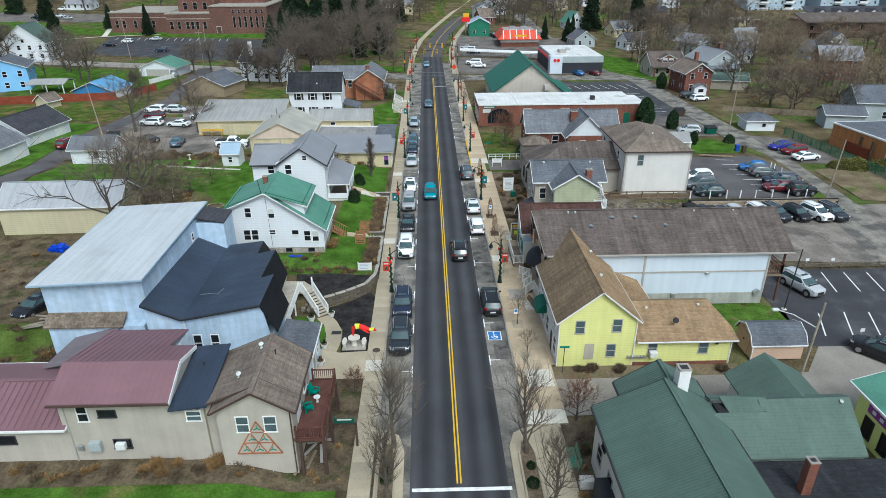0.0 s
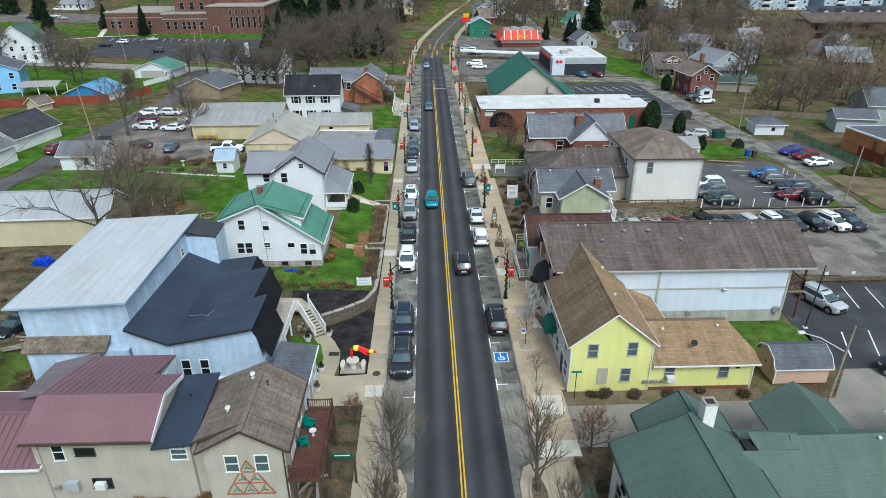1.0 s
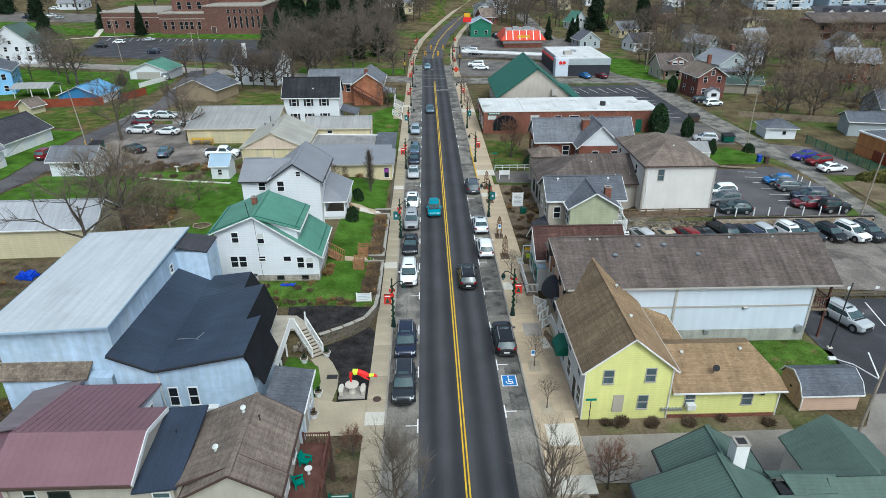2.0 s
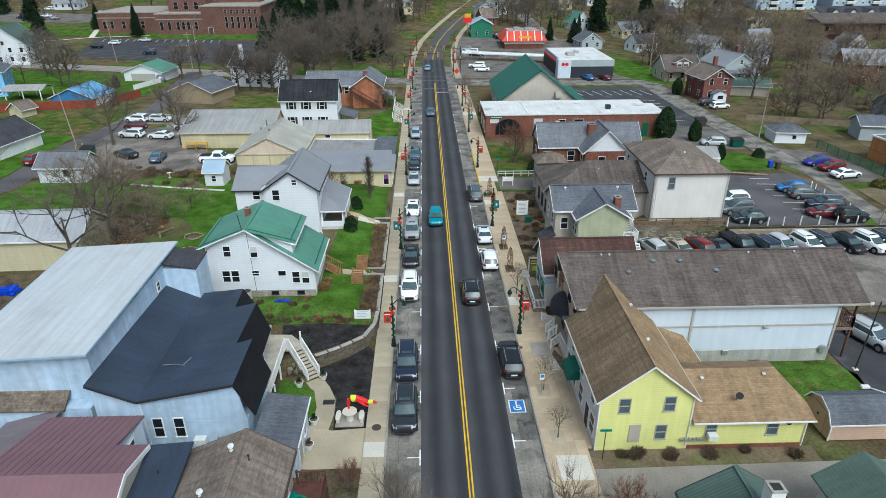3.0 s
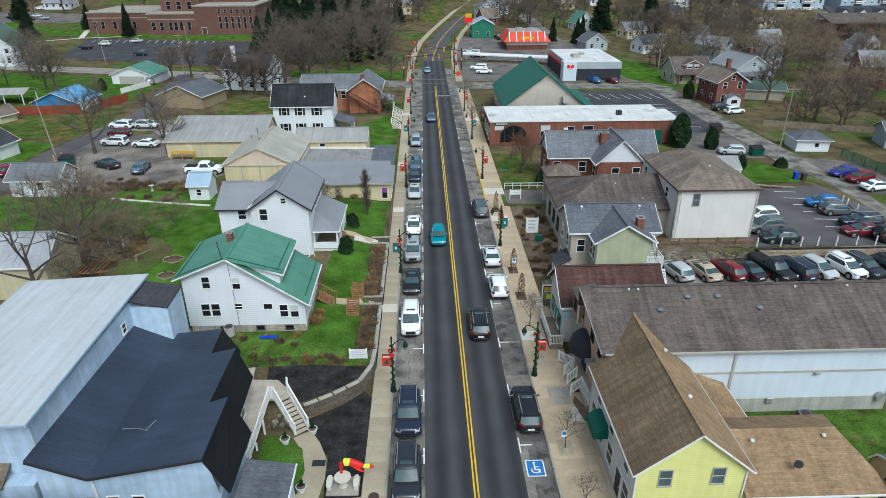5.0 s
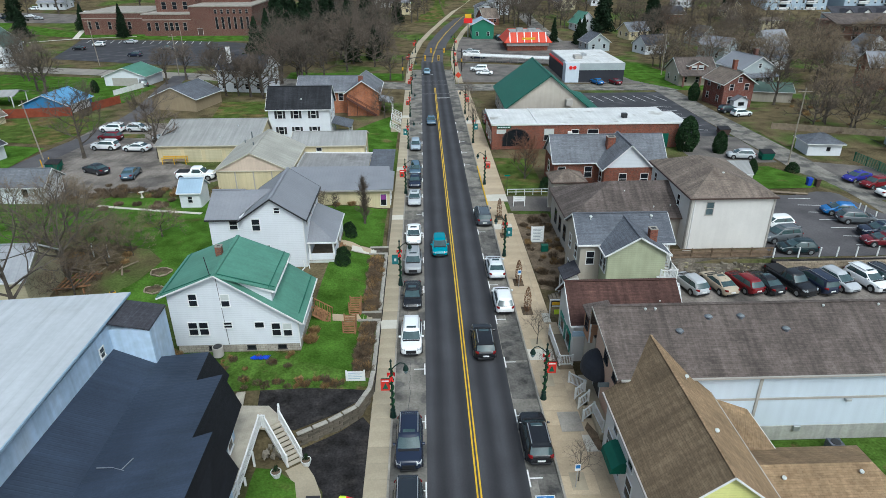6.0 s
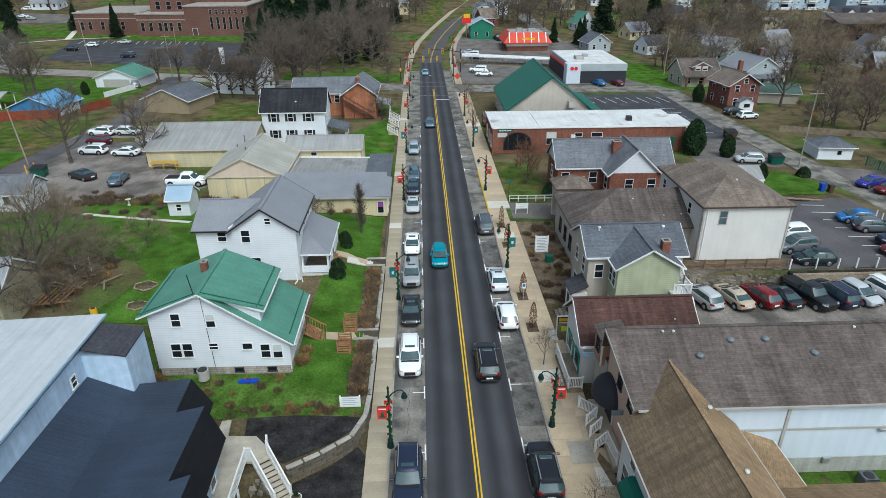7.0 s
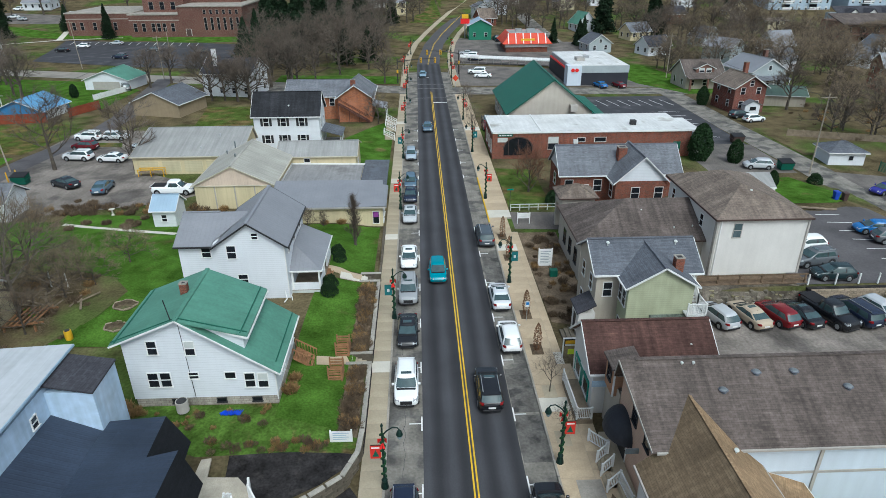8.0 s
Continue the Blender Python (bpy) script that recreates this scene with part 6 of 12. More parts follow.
def cream_complex():
    s = thing("cream_hall", -24, 104, 0.9, "cream painted hall with a pale gabled roof", "building")
    gable_wall(s, -31.5, -21.6, 100.2, 112, 0.2, 4.1, 6.5, "y", "cream", ridge=-26.6)
    gable_roof(s, -31.5, -21.6, 100.2, 112, 4.1, 6.5, "y", "roof_cream", over=0.3, ridge=-26.6, trim="cream_trim")
    for x in (-29, -26.5, -24):
        part("pilaster", box(B(), x - 0.08, x + 0.08, 100.13, 100.2, 0.6, 4.3), "grey_trim", s)
    bm = B()
    prism(bm, [(-31.45, 4.05), (-21.65, 4.05), (-26.6, 6.42)], 100.1, 100.16)
    part("gable_panel", bm, "gable_pink", s, "pinkish upper panel of the gable")
    part("gable_trim", box(B(), -31.5, -21.6, 100.05, 100.14, 3.98, 4.1), "cream_trim", s)
    for x, y, z in ((-27.2, 104.8, 6.2), (-30.1, 111.1, 4.8)):
        part("flue_pipe", tube(B(), [(x, y, z - 0.3), (x, y, z + 0.55), (x, y, z + 0.58)], [0.09, 0.09, 0.16], 8), "steel_dull", s)
    s = thing("cream_shop", -13, 97.5, 0.4, "low cream shop with a grey metal roof and purple window", "building")
    block(s, -20.9, -7.7, 94.6, 100.4, 0, 3.1, "cream")
    lean(s, [(-21.3, 94.2, 3.25), (-7.3, 94.2, 3.25), (-7.9, 100.7, 4.3), (-21.3, 100.7, 4.4)], "roof_steel", 0.16)
    lean(s, [(-9.0, 94.2, 3.3), (-7.2, 94.2, 3.3), (-7.2, 100.6, 3.6), (-9.0, 100.6, 3.9)], "roof_steel", 0.2)
    part("fascia", beam(B(), (-21.3, 94.15, 3.12), (-7.2, 94.15, 3.12), 0.08, 0.2), "grey_trim", s)
    window(s, -8.5, 94.59, 1.7, 0.7, 1.5, "S", "o")
    part("poster", box(B(), -8.8, -8.2, 94.5, 94.56, 1.75, 2.35), "purple", s, "purple poster in the window")
    for y in (95.8, 98):
        window(s, -7.69, y, 1.6, 1.4, 1.6, "E", "o")
    s = thing("flat_shop", -14, 105, 0.4, "low shop with a flat grey sheet roof", "building")
    block(s, -20.9, -8.2, 100.8, 111.5, 0, 2.45, "cream")
    block(s, -11.2, -8.2, 111.5, 114.5, 0, 2.3, "cream")
    lean(s, [(-21.5, 100.75, 3.0), (-11.2, 100.75, 2.85), (-11.2, 112.15, 2.7), (-21.5, 112.15, 2.9)], "roof_sheet", 0.16)
    part("parapet", beam(B(), (-21.4, 112.1, 2.98), (-11.0, 112.1, 2.78), 0.16, 0.16), "white_trim", s)
    part("parapet", beam(B(), (-21.45, 100.9, 3.1), (-21.45, 112.0, 3.0), 0.14, 0.3), "white_trim", s)
    lean(s, [(-11.15, 100.75, 2.65), (-7.6, 100.75, 2.6), (-7.6, 114.8, 2.5), (-11.15, 114.8, 2.55)], "roof_slate", 0.16)
    for y in (103, 107, 110):
        window(s, -8.19, y, 1.35, 1.6, 1.4, "E", "o")
    s = thing("cream_annex", -17, 114, 0.5, "narrow cream annex with a grey roof", "building")
    gable_wall(s, -23.5, -12.3, 112.2, 119, 0.2, 4.0, 5.2, "x", "cream")
    gable_roof(s, -23.5, -12.3, 112.2, 119, 4.0, 5.2, "x", "roof_lightsteel", over=0.25, trim="cream_trim")
    window(s, -19.3, 112.19, 3.4, 0.8, 0.5, "S", "o")
    window(s, -12.29, 115, 2.2, 0.8, 1.1, "E")
    s = thing("warehouse", -38, 119, 0.8, "long cream warehouse with a weathered metal roof", "building")
    gable_wall(s, -45, -29.5, 114.5, 124.8, 0.2, 3.6, 5.6, "x", "cream", ridge=123)
    gable_roof(s, -45, -29.5, 114.5, 124.8, 3.6, 5.6, "x", "roof_lightsteel", over=0.3, ridge=123, trim="cream_trim")
    part("flue_pipe", tube(B(), [(-30.2, 115.6, 3.6), (-30.2, 115.6, 5.4), (-30.2, 115.6, 5.46)], [0.1, 0.1, 0.18], 8), "steel_dull", s)
    roof_vent(s, -33.5, 120, 5.2, 0.18, "steel")
    roof_vent(s, -35.5, 116.3, 4.3, 0.18, "steel")
    for k in range(4):
        part("panel", box(B(), -44 + k * 3.2, -41.4 + k * 3.2, 114.44, 114.5, 1.2, 2.9), "tan_wall", s)


cream_complex()


def dark_roof_house():
    s = thing("white_farmhouse", -24, 130, 0.6, "white two-storey house with a black roof and shutters", "house")
    gable_wall(s, -30.0, -19.4, 126.7, 133.5, 0, 6.5, 9.5, "x", "white_lap")
    gable_roof(s, -30.0, -19.4, 126.7, 133.5, 6.5, 9.5, "x", "roof_darkflat", over=0.35)
    for x in (-28, -25.2, -22.2):
        window(s, x, 126.69, 5.4, 0.8, 1.3, "S", "s")
        window(s, x, 126.69, 2.6, 0.8, 1.3, "S", "s")
    for z in (1.9, 4.7):
        for y in (128.5, 131.8):
            window(s, -19.39, y, z, 0.7, 1.3, "E")
    window(s, -19.39, 130.1, 7.9, 0.6, 0.9, "E")
    roof_vent(s, -24.3, 127.9, 7.7, 0.2)
    block(s, -19.4, -16.4, 128.5, 133.2, 0, 1.0, "foundation", "porch_floor")
    lean(s, [(-19.4, 128.1, 3.6), (-16.0, 128.1, 2.7), (-16.0, 133.5, 2.7), (-19.4, 133.5, 3.6)], "roof_slate", 0.14)
    for y in (128.6, 131, 133):
        part("post", box(B(), -16.45, -16.28, y, y + 0.16, 0.9, 2.75), "white_trim", s)


dark_roof_house()


def brick_house():
    s = thing("brick_house", -16, 150, 0.5, "orange brick house with a grey roof and white trim", "house")
    gable_wall(s, -18.6, -12.1, 146, 157.5, 0, 5.2, 7.4, "y", "brick_orange")
    gable_roof(s, -18.6, -12.1, 146, 157.5, 5.2, 7.4, "y", "roof_grey", over=0.45)
    gable_wall(s, -28.8, -18.5, 148.5, 157.5, 0, 5.0, 7.2, "x", "brick_orange")
    gable_roof(s, -28.8, -15.6, 148.5, 157.5, 5.0, 7.2, "x", "roof_grey", over=0.4)
    chimney(s, -15.6, 147.2, 6.8, 8.3, 0.9, "brick_red")
    window(s, -20, 148.49, 3.8, 0.9, 1.4, "S")
    for y in (148, 151, 154):
        window(s, -12.09, y, 3.9, 0.9, 1.5, "E")
    lean(s, [(-12.1, 147.5, 3.3), (-9.4, 147.5, 2.7), (-9.4, 153, 2.7), (-12.1, 153, 3.3)], "roof_steel", 0.12, "porch_roof")
    for y in (147.8, 150.2, 152.7):
        part("post", box(B(), -9.6, -9.45, y, y + 0.15, 0, 2.75), "white_trim", s)
    for y in (144.95, 145.85):
        part("stringer", beam(B(), (-18.5, y, 4.2), (-12.6, y, 0.6), 0.07, 0.26), "wood_deck", s)
        part("handrail", beam(B(), (-18.5, y, 5.1), (-12.6, y, 1.5), 0.06, 0.08), "wood_deck", s)
    for k in range(19):
        part("tread", box(B(), -18.4 + k * 0.31, -18.12 + k * 0.31, 144.98, 145.82, 4.1 - k * 0.19, 4.15 - k * 0.19), "wood_deck", s)
    for x, z in ((-18.4, 4.2), (-16.4, 2.98), (-14.5, 1.8)):
        part("stair_post", box(B(), x - 0.06, x + 0.06, 144.9, 145.02, 0, z + 0.9), "wood_deck", s)
    for y0 in (133.5, 139.5, 144.2):
        st = thing("stairs", -9, y0, 0.4, "white railed concrete stairs up from the pavement", "stairs", "stairs up from the pavement")
        for k in range(6):
            part("step", box(B(), -7.7 - k * 0.3, -7.4 - k * 0.3, y0, y0 + 1.4, -0.1, 0.2 + k * 0.17), "concrete", st)
        for y in (y0, y0 + 1.4):
            railing(st, [(-7.5, y, 0.2), (-9.3, y, 1.2)], 0.8, 0.3)


brick_house()

# ---- east side of the street ----
def yellow_house():
    s = thing("yellow_house", 14, 45, 0, "yellow sided corner house with brown shingle roofs", "house")
    gable_wall(s, 8.95, 15.4, 40.75, 50.6, 0, 4.65, 7.3, "y", "yellow_lap", ridge=12.2)
    part("street_wall", box(B(), 8.9, 8.95, 40.78, 50.6, 0, 4.6), "offwhite_stucco", s, "pale grey shop front towards the street")
    # one shingle roof: the west slope's shade is put into a browner colour
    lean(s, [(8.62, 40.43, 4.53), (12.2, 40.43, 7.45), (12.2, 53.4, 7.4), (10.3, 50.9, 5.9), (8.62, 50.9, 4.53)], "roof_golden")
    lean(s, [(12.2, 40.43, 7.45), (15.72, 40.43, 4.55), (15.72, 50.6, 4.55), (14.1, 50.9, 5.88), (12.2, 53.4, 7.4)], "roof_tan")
    part("ridge_cap", beam(B(), (12.2, 40.4, 7.455), (12.2, 53.2, 7.42), 0.16, 0.03), "roof_tan", s)
    for a, b in (((8.62, 40.41, 4.42), (12.2, 40.41, 7.34)), ((12.2, 40.41, 7.34), (15.72, 40.41, 4.44))):
        part("rake_board", beam(B(), a, b, 0.05, 0.1), "white_trim", s)
    part("gutter", beam(B(), (8.57, 40.43, 4.45), (8.57, 50.9, 4.45), 0.1, 0.13), "grey_trim", s)
    part("gutter", beam(B(), (15.77, 40.43, 4.46), (15.77, 50.6, 4.46), 0.08, 0.1), "grey_trim", s)
    bm = B()
    prism(bm, [(40.75, 0), (46.6, 0), (46.6, 2.55), (44.2, 4.15), (40.75, 2.6)], 15.4, 22.5)
    for v in bm.verts:
        v.co = (v.co.y, v.co.x, v.co.z)
    bmesh.ops.recalc_face_normals(bm, faces=bm.faces)
    part("wall", bm, "yellow_lap", s)
    block(s, 22.5, 23.7, 40.75, 46.6, 0, 2.5, "yellow_lap")
    lean(s, [(15.5, 40.35, 2.62), (24.05, 40.35, 2.62), (23.9, 41.6, 3.2), (22.6, 44.2, 4.35), (15.5, 44.2, 4.35)], "roof_tan", 0.14)
    lean(s, [(22.6, 44.2, 4.35), (23.9, 41.6, 3.2), (24.05, 44.2, 2.9), (24.05, 47.2, 2.75)], "roof_tan", 0.12)
    lean(s, [(15.5, 44.2, 4.35), (22.6, 44.2, 4.35), (24.05, 47.2, 2.75), (15.5, 47.2, 2.75)], "roof_tan", 0.14)
    lean(s, [(15.4, 46.8, 3.2), (18.6, 46.8, 2.9), (18.6, 50.7, 2.9), (15.4, 50.7, 4.2)], "roof_tan", 0.14)
    block(s, 15.4, 18.3, 46.6, 50.5, 0, 2.8, "yellow_lap")
    bm = B()
    beam(bm, (15.5, 40.3, 2.57), (24.05, 40.3, 2.57), 0.09, 0.1)
    part("gutter", bm, "white_trim", s)
    part("rake_board", beam(B(), (15.4, 50.75, 4.1), (18.6, 50.75, 2.8), 0.06, 0.11), "white_trim", s)
    part("gutter", beam(B(), (18.63, 46.8, 2.82), (18.63, 50.7, 2.82), 0.08, 0.1), "white_trim", s)
    part("foundation", box(B(), 15.45, 23.6, 40.69, 40.74, 0, 0.35), "brick_red", s)
    window(s, 10.65, 40.74, 3.95, 0.7, 1.15, "S", "gp")
    window(s, 13.75, 40.74, 4.05, 0.7, 1.15, "S", "gp")
    window(s, 13.45, 40.74, 1.6, 0.7, 1.2, "S", "gp")
    part("boarded_window", box(B(), 11.2, 12.0, 40.68, 40.74, 0.75, 2.3), "taupe_wall", s, "tan boarded-over opening")
    window(s, 17.0, 40.74, 1.75, 0.7, 1.1, "S", "gp")
    window(s, 21.35, 40.74, 1.75, 0.75, 1.15, "S", "gp")
    part("air_conditioner", box(B(), 16.7, 17.35, 40.2, 40.7, 1.1, 1.55, 0.03), "ac_white", s)
    for k in range(6):
        part("meter", tube(B(), [(15.0 + k * 0.28, 40.73, 0.95), (15.0 + k * 0.28, 40.5, 0.95)], [0.12, 0.12], 8), "steel", s)
    part("wall_lamp", box(B(), 22.25, 22.5, 40.55, 40.73, 2.1, 2.25), "dark_trim", s)
    downpipe(s, 15.38, 40.7, 0.1, 4.5)
    downpipe(s, 23.7, 40.7, 0.1, 2.5)
    downpipe(s, 8.92, 40.7, 0.1, 4.5)
    for x, y, z in ((13.0, 44.3, 6.9), (13.4, 49.6, 6.6), (17.0, 43.4, 4.1), (21.6, 43.6, 4.2)):
        roof_vent(s, x, y, z - 0.08, 0.17)
    # satellite dish
    dish = part("satellite_dish", tube(B(), [(19.0, 41.9, 3.3), (19.0, 41.9, 3.85)], [0.03, 0.03], 6), "dark_trim", s)
    part("reflector", tube(B(), [(19.05, 41.8, 3.8), (18.95, 41.55, 3.95), (18.93, 41.5, 3.97)], [0.08, 0.24, 0.26], 14), "dark_trim", dish)
    # shop front to the street: door, windows and a green awning
    door(s, 8.89, 43.2, 0.1, facing="W", material="dark_trim")
    for y in (41.8, 45.2, 47.4, 49.3):
        window(s, 8.89, y, 1.6, 1.0, 1.5, "W")
    for y in (42.2, 45.4, 48.4):
        window(s, 8.89, y, 3.7, 0.8, 1.1, "W")
    bm = B()
    prism(bm, [(8.88, 2.2), (7.9, 2.2), (8.0, 2.55), (8.4, 2.95), (8.88, 3.1)], 45.9, 48.0)
    part("awning", bm, "green_paint", s, "dark green fabric awning")


yellow_house()


def long_building():
    s = thing("long_white_building", 20, 56, 0, "long white sided building with a brown shingle roof", "building")
    gable_wall(s, 9.9, 31.4, 50.85, 57.4, 0, 5.85, 8.35, "x", "white_panel", ridge=55.4)
    gable_roof(s, 9.9, 33.2, 50.85, 57.4, 5.85, 8.35, "x", "roof_brown_dark", over=0.35, ridge=55.4, trim="grey_trim", rake=False)
    for y0, z0 in ((50.5, 5.82), (57.75, 5.6)):
        lean(s, [(9.56, y0, z0), (9.56, 55.4, 8.5), (8.6, 55.4, 8.5), (9.3, y0, z0)] if y0 < 55 else [(9.56, 55.4, 8.5), (9.56, y0, z0), (9.3, y0, z0), (8.6, 55.4, 8.5)], "roof_brown_dark", 0.14)
        part("rake_board", beam(B(), (9.29, y0, z0 - 0.08), (8.58, 55.4, 8.4), 0.05, 0.14), "grey_trim", s)
    part("link", box(B(), 9.9, 17.0, 57.45, 60.3, 0, 4.2), "taupe_wall", s)
    part("link_roof", box(B(), 9.8, 17.1, 57.8, 60.4, 4.2, 4.32), "roof_brown_dark", s)
    part("foundation", box(B(), 18.6, 31.45, 50.78, 50.85, 0, 1.25), "foundation_plain", s)
    bm = B()
    box(bm, 19.1, 19.3, 50.77, 50.84, 1.25, 5.7)
    box(bm, 15.3, 31.4, 50.79, 50.84, 3.55, 3.72)
    box(bm, 31.3, 31.48, 50.77, 50.84, 1.25, 5.7)
    part("corner_board", bm, "grey_trim", s)
    part("air_vent", box(B(), 22.2, 22.7, 50.6, 50.78, 0.9, 1.35, 0.02), "steel", s)
    part("wall_lamp", box(B(), 25.3, 25.7, 50.6, 50.78, 3.4, 3.6, 0.02), "steel", s)
    part("meter", tube(B(), [(30.8, 50.78, 1.3), (30.8, 50.5, 1.3)], [0.35, 0.35], 12), "steel", s)
    for x, y, w in ((14.27, 53.5, 0), (16.57, 54.43, 0), (18.86, 54.43, 0), (21.72, 53.5, 0)):
        z = 5.85 + (y - 50.85) * 0.55 + 0.14
        bm = B()
        tube(bm, [(x, y, z - 0.3), (x, y, z + 0.02), (x, y, z + 0.1), (x, y, z + 0.14)], [0.2, 0.2, 0.29, 0.24], 14)
        rv = part("roof_vent", bm, "roof_slate", s)
        part("vent_cap", tube(B(), [(x, y, z + 0.14), (x, y, z + 0.19), (x, y, z + 0.21)], [0.22, 0.17, 0.05], 14), "steel_dull", rv)
    for x in (12.25, 12.95, 25.0, 29.0):
        roof_vent(s, x, 55.0, 8.3, 0.12)
    # the covered rear porch with its posts, beams and stair
    for x, y in ((33.1, 51.2), (33.1, 54.2), (33.1, 57.1)):
        part("post", box(B(), x - 0.08, x + 0.08, y - 0.08, y + 0.08, 0, 5.7), "wood_deck", s)
    part("balcony", box(B(), 31.4, 33.2, 51, 57.3, 2.9, 3.1), "wood_old", s)
    railing(s, [(33.1, 51.1, 3.1), (33.1, 57.1, 3.1)], 1.0, 0.2, "wood_deck")
    railing(s, [(31.5, 51.1, 3.1), (33.1, 51.1, 3.1)], 1.0, 0.2, "wood_deck")
    window(s, 31.41, 54, 4.4, 0.9, 1.2, "E")
    door(s, 31.41, 56.5, 3.1, facing="E")
    # shop front: a taller pink gable front, dormer and black dome awning
    gable_wall(s, 9.8, 9.9, 50.9, 57.35, 0, 5.8, 8.28, "x", "pink_wall", ridge=55.4, name="front_wall")
    part("shop_front", box(B(), 9.72, 9.8, 57.35, 60.2, 0, 4.2), "taupe_wall", s)
    for y in (52.4, 54.6):
        window(s, 9.79, y, 4.9, 0.8, 1.3, "W", "d")
    part("dormer_wall", box(B(), 9.4, 11.0, 58.0, 59.7, 3.6, 5.85), "dormer_pink", s, "faded orange dormer box over the shop front")
    lean(s, [(9.2, 57.8, 5.92), (11.2, 57.8, 6.3), (11.2, 59.95, 6.3), (9.2, 59.95, 5.92)], "roof_brown_dark", 0.12)
    part("dormer_trim", box(B(), 9.37, 9.5, 57.96, 58.0, 3.6, 5.8), "white_trim", s)
    window(s, 9.39, 58.85, 5.0, 0.7, 1.1, "W", "d")
    dome = B()
    n, m = 14, 7
    rows = []
    for i in range(m + 1):
        a = radians(90 * i / m)
        rows.append([dome.verts.new((9.78 - 1.35 * math.cos(a) * math.sin(math.pi * k / n), 56.0 - 1.7 * math.cos(a) * math.cos(math.pi * k / n), 2.5 + 1.6 * math.sin(a))) for k in range(n + 1)])
    for a, b in zip(rows, rows[1:]):
        for k in range(n):
            dome.faces.new((a[k], a[k + 1], b[k + 1], b[k]))
    bmesh.ops.remove_doubles(dome, verts=dome.verts, dist=0.001)
    bmesh.ops.recalc_face_normals(dome, faces=dome.faces)
    part("dome_awning", dome, "dark_wall", s, "black domed fabric awning")
    door(s, 9.79, 56.0, 0.5, w=1.6, facing="W", material="dark_trim")
    part("sign_board", box(B(), 9.0, 9.8, 53.3, 53.4, 3.0, 3.35), "glass_pale", s, "pale blue hanging sign board")
    part("sign_board", box(B(), 8.6, 9.7, 59.8, 59.9, 3.0, 3.45), "roof_bluegrey", s, "pale blue hanging sign board")


long_building()


def white_entry_stairs():
    d = thing("entry_ramp", 8.6, 55, 0, "white railed concrete entry steps and ramp", "stairs")
    part("landing", box(B(), 8.85, 9.75, 51.2, 58.0, 0, 0.55), "concrete", d)
    for y0 in (53.4, 54.8):
        for k in range(3):
            part("step", box(B(), 8.1 + k * 0.26, 8.85, y0, y0 + 0.95, 0.12, 0.26 + k * 0.14), "concrete", d)
    for a, b in (((8.1, 55.55, 0.15), (8.9, 55.95, 0.55)), ((8.1, 54.4, 0.15), (8.9, 54.8, 0.55)), ((8.1, 53.05, 0.15), (8.95, 53.45, 0.55)), ((8.05, 57.6, 0.15), (8.85, 56.05, 0.55)), ((8.95, 53.4, 0.55), (9.1, 51.4, 0.55))):
        railing(d, [a, b], 0.95, 0.14)
    bed = thing("planting_bed", 8.2, 51, 0.1, "small brown mulched bed by the shop steps", "planting bed", kind="structure")
    bm = B()
    slab(bm, [(8.5, 50.1, 0.2), (8.84, 49.9, 0.2), (8.86, 51.7, 0.2), (8.4, 52.9, 0.2), (8.1, 52.3, 0.2)], 0.1)
    part("mulch", bm, "dry_brown", bed)


white_entry_stairs()


def maroon_shop():
    s = thing("maroon_roofed_shop", 13, 63.2, 0, "small cream shop with a maroon shingle roof", "building")
    gable_wall(s, 8.9, 17.6, 60.6, 66.0, 0, 3.9, 5.9, "x", "offwhite_stucco", ridge=63.6)
    gable_roof(s, 8.9, 17.6, 60.6, 66.0, 3.9, 5.9, "x", "roof_maroonsh", over=0.4, ridge=63.6)
    roof_vent(s, 16.2, 61.9, 4.8, 0.09)
    bm = B()
    box(bm, 8.82, 8.9, 61.3, 65.3, 1.9, 2.2)
    box(bm, 8.82, 8.9, 61.3, 61.5, 0.4, 1.9)
    box(bm, 8.82, 8.9, 65.1, 65.3, 0.4, 1.9)
    part("shop_front_trim", bm, "chair_teal", s, "teal painted shop-front trim")
    for y in (62.2, 64.4):
        window(s, 8.89, y, 1.3, 1.3, 1.3, "W", "o")
    door(s, 8.89, 63.3, 0.1, facing="W", material="chair_teal")
    d = thing("shop_deck", 8.0, 61.5, 0, "small shop deck with white railing", "deck")
    part("floor", box(B(), 7.6, 8.8, 59.3, 64.0, 0.1, 0.5), "wood_old", d)
    railing(d, [(7.65, 63.9, 0.5), (7.65, 59.4, 0.5), (8.7, 59.4, 0.5)], 0.95, 0.13)
    # free-standing small sign by the walk: green and white board on posts
    g = thing("shop_sign", 8.9, 67.4, 0, "small yellow, green and white sign boards on white posts", "sign")
    for x in (8.35, 9.45):
        part("post", box(B(), x - 0.05, x + 0.05, 67.35, 67.45, 0, 1.95), "white_trim", g)
    part("board", box(B(), 8.42, 9.38, 67.36, 67.42, 1.25, 1.9), "dark_trim", g)
    part("stripe", box(B(), 8.5, 9.3, 67.335, 67.358, 1.5, 1.8), "signal_yellow", g)
    part("stripe", box(B(), 8.5, 9.3, 67.335, 67.358, 1.3, 1.42), "white_trim", g)
    part("hanging_board", box(B(), 8.7, 9.95, 67.1, 67.16, 0.62, 1.1), "lime_plain", g, "lime green hanging board")
    part("cap_rail", box(B(), 8.3, 9.5, 67.34, 67.46, 1.95, 2.02), "white_trim", g)


maroon_shop()


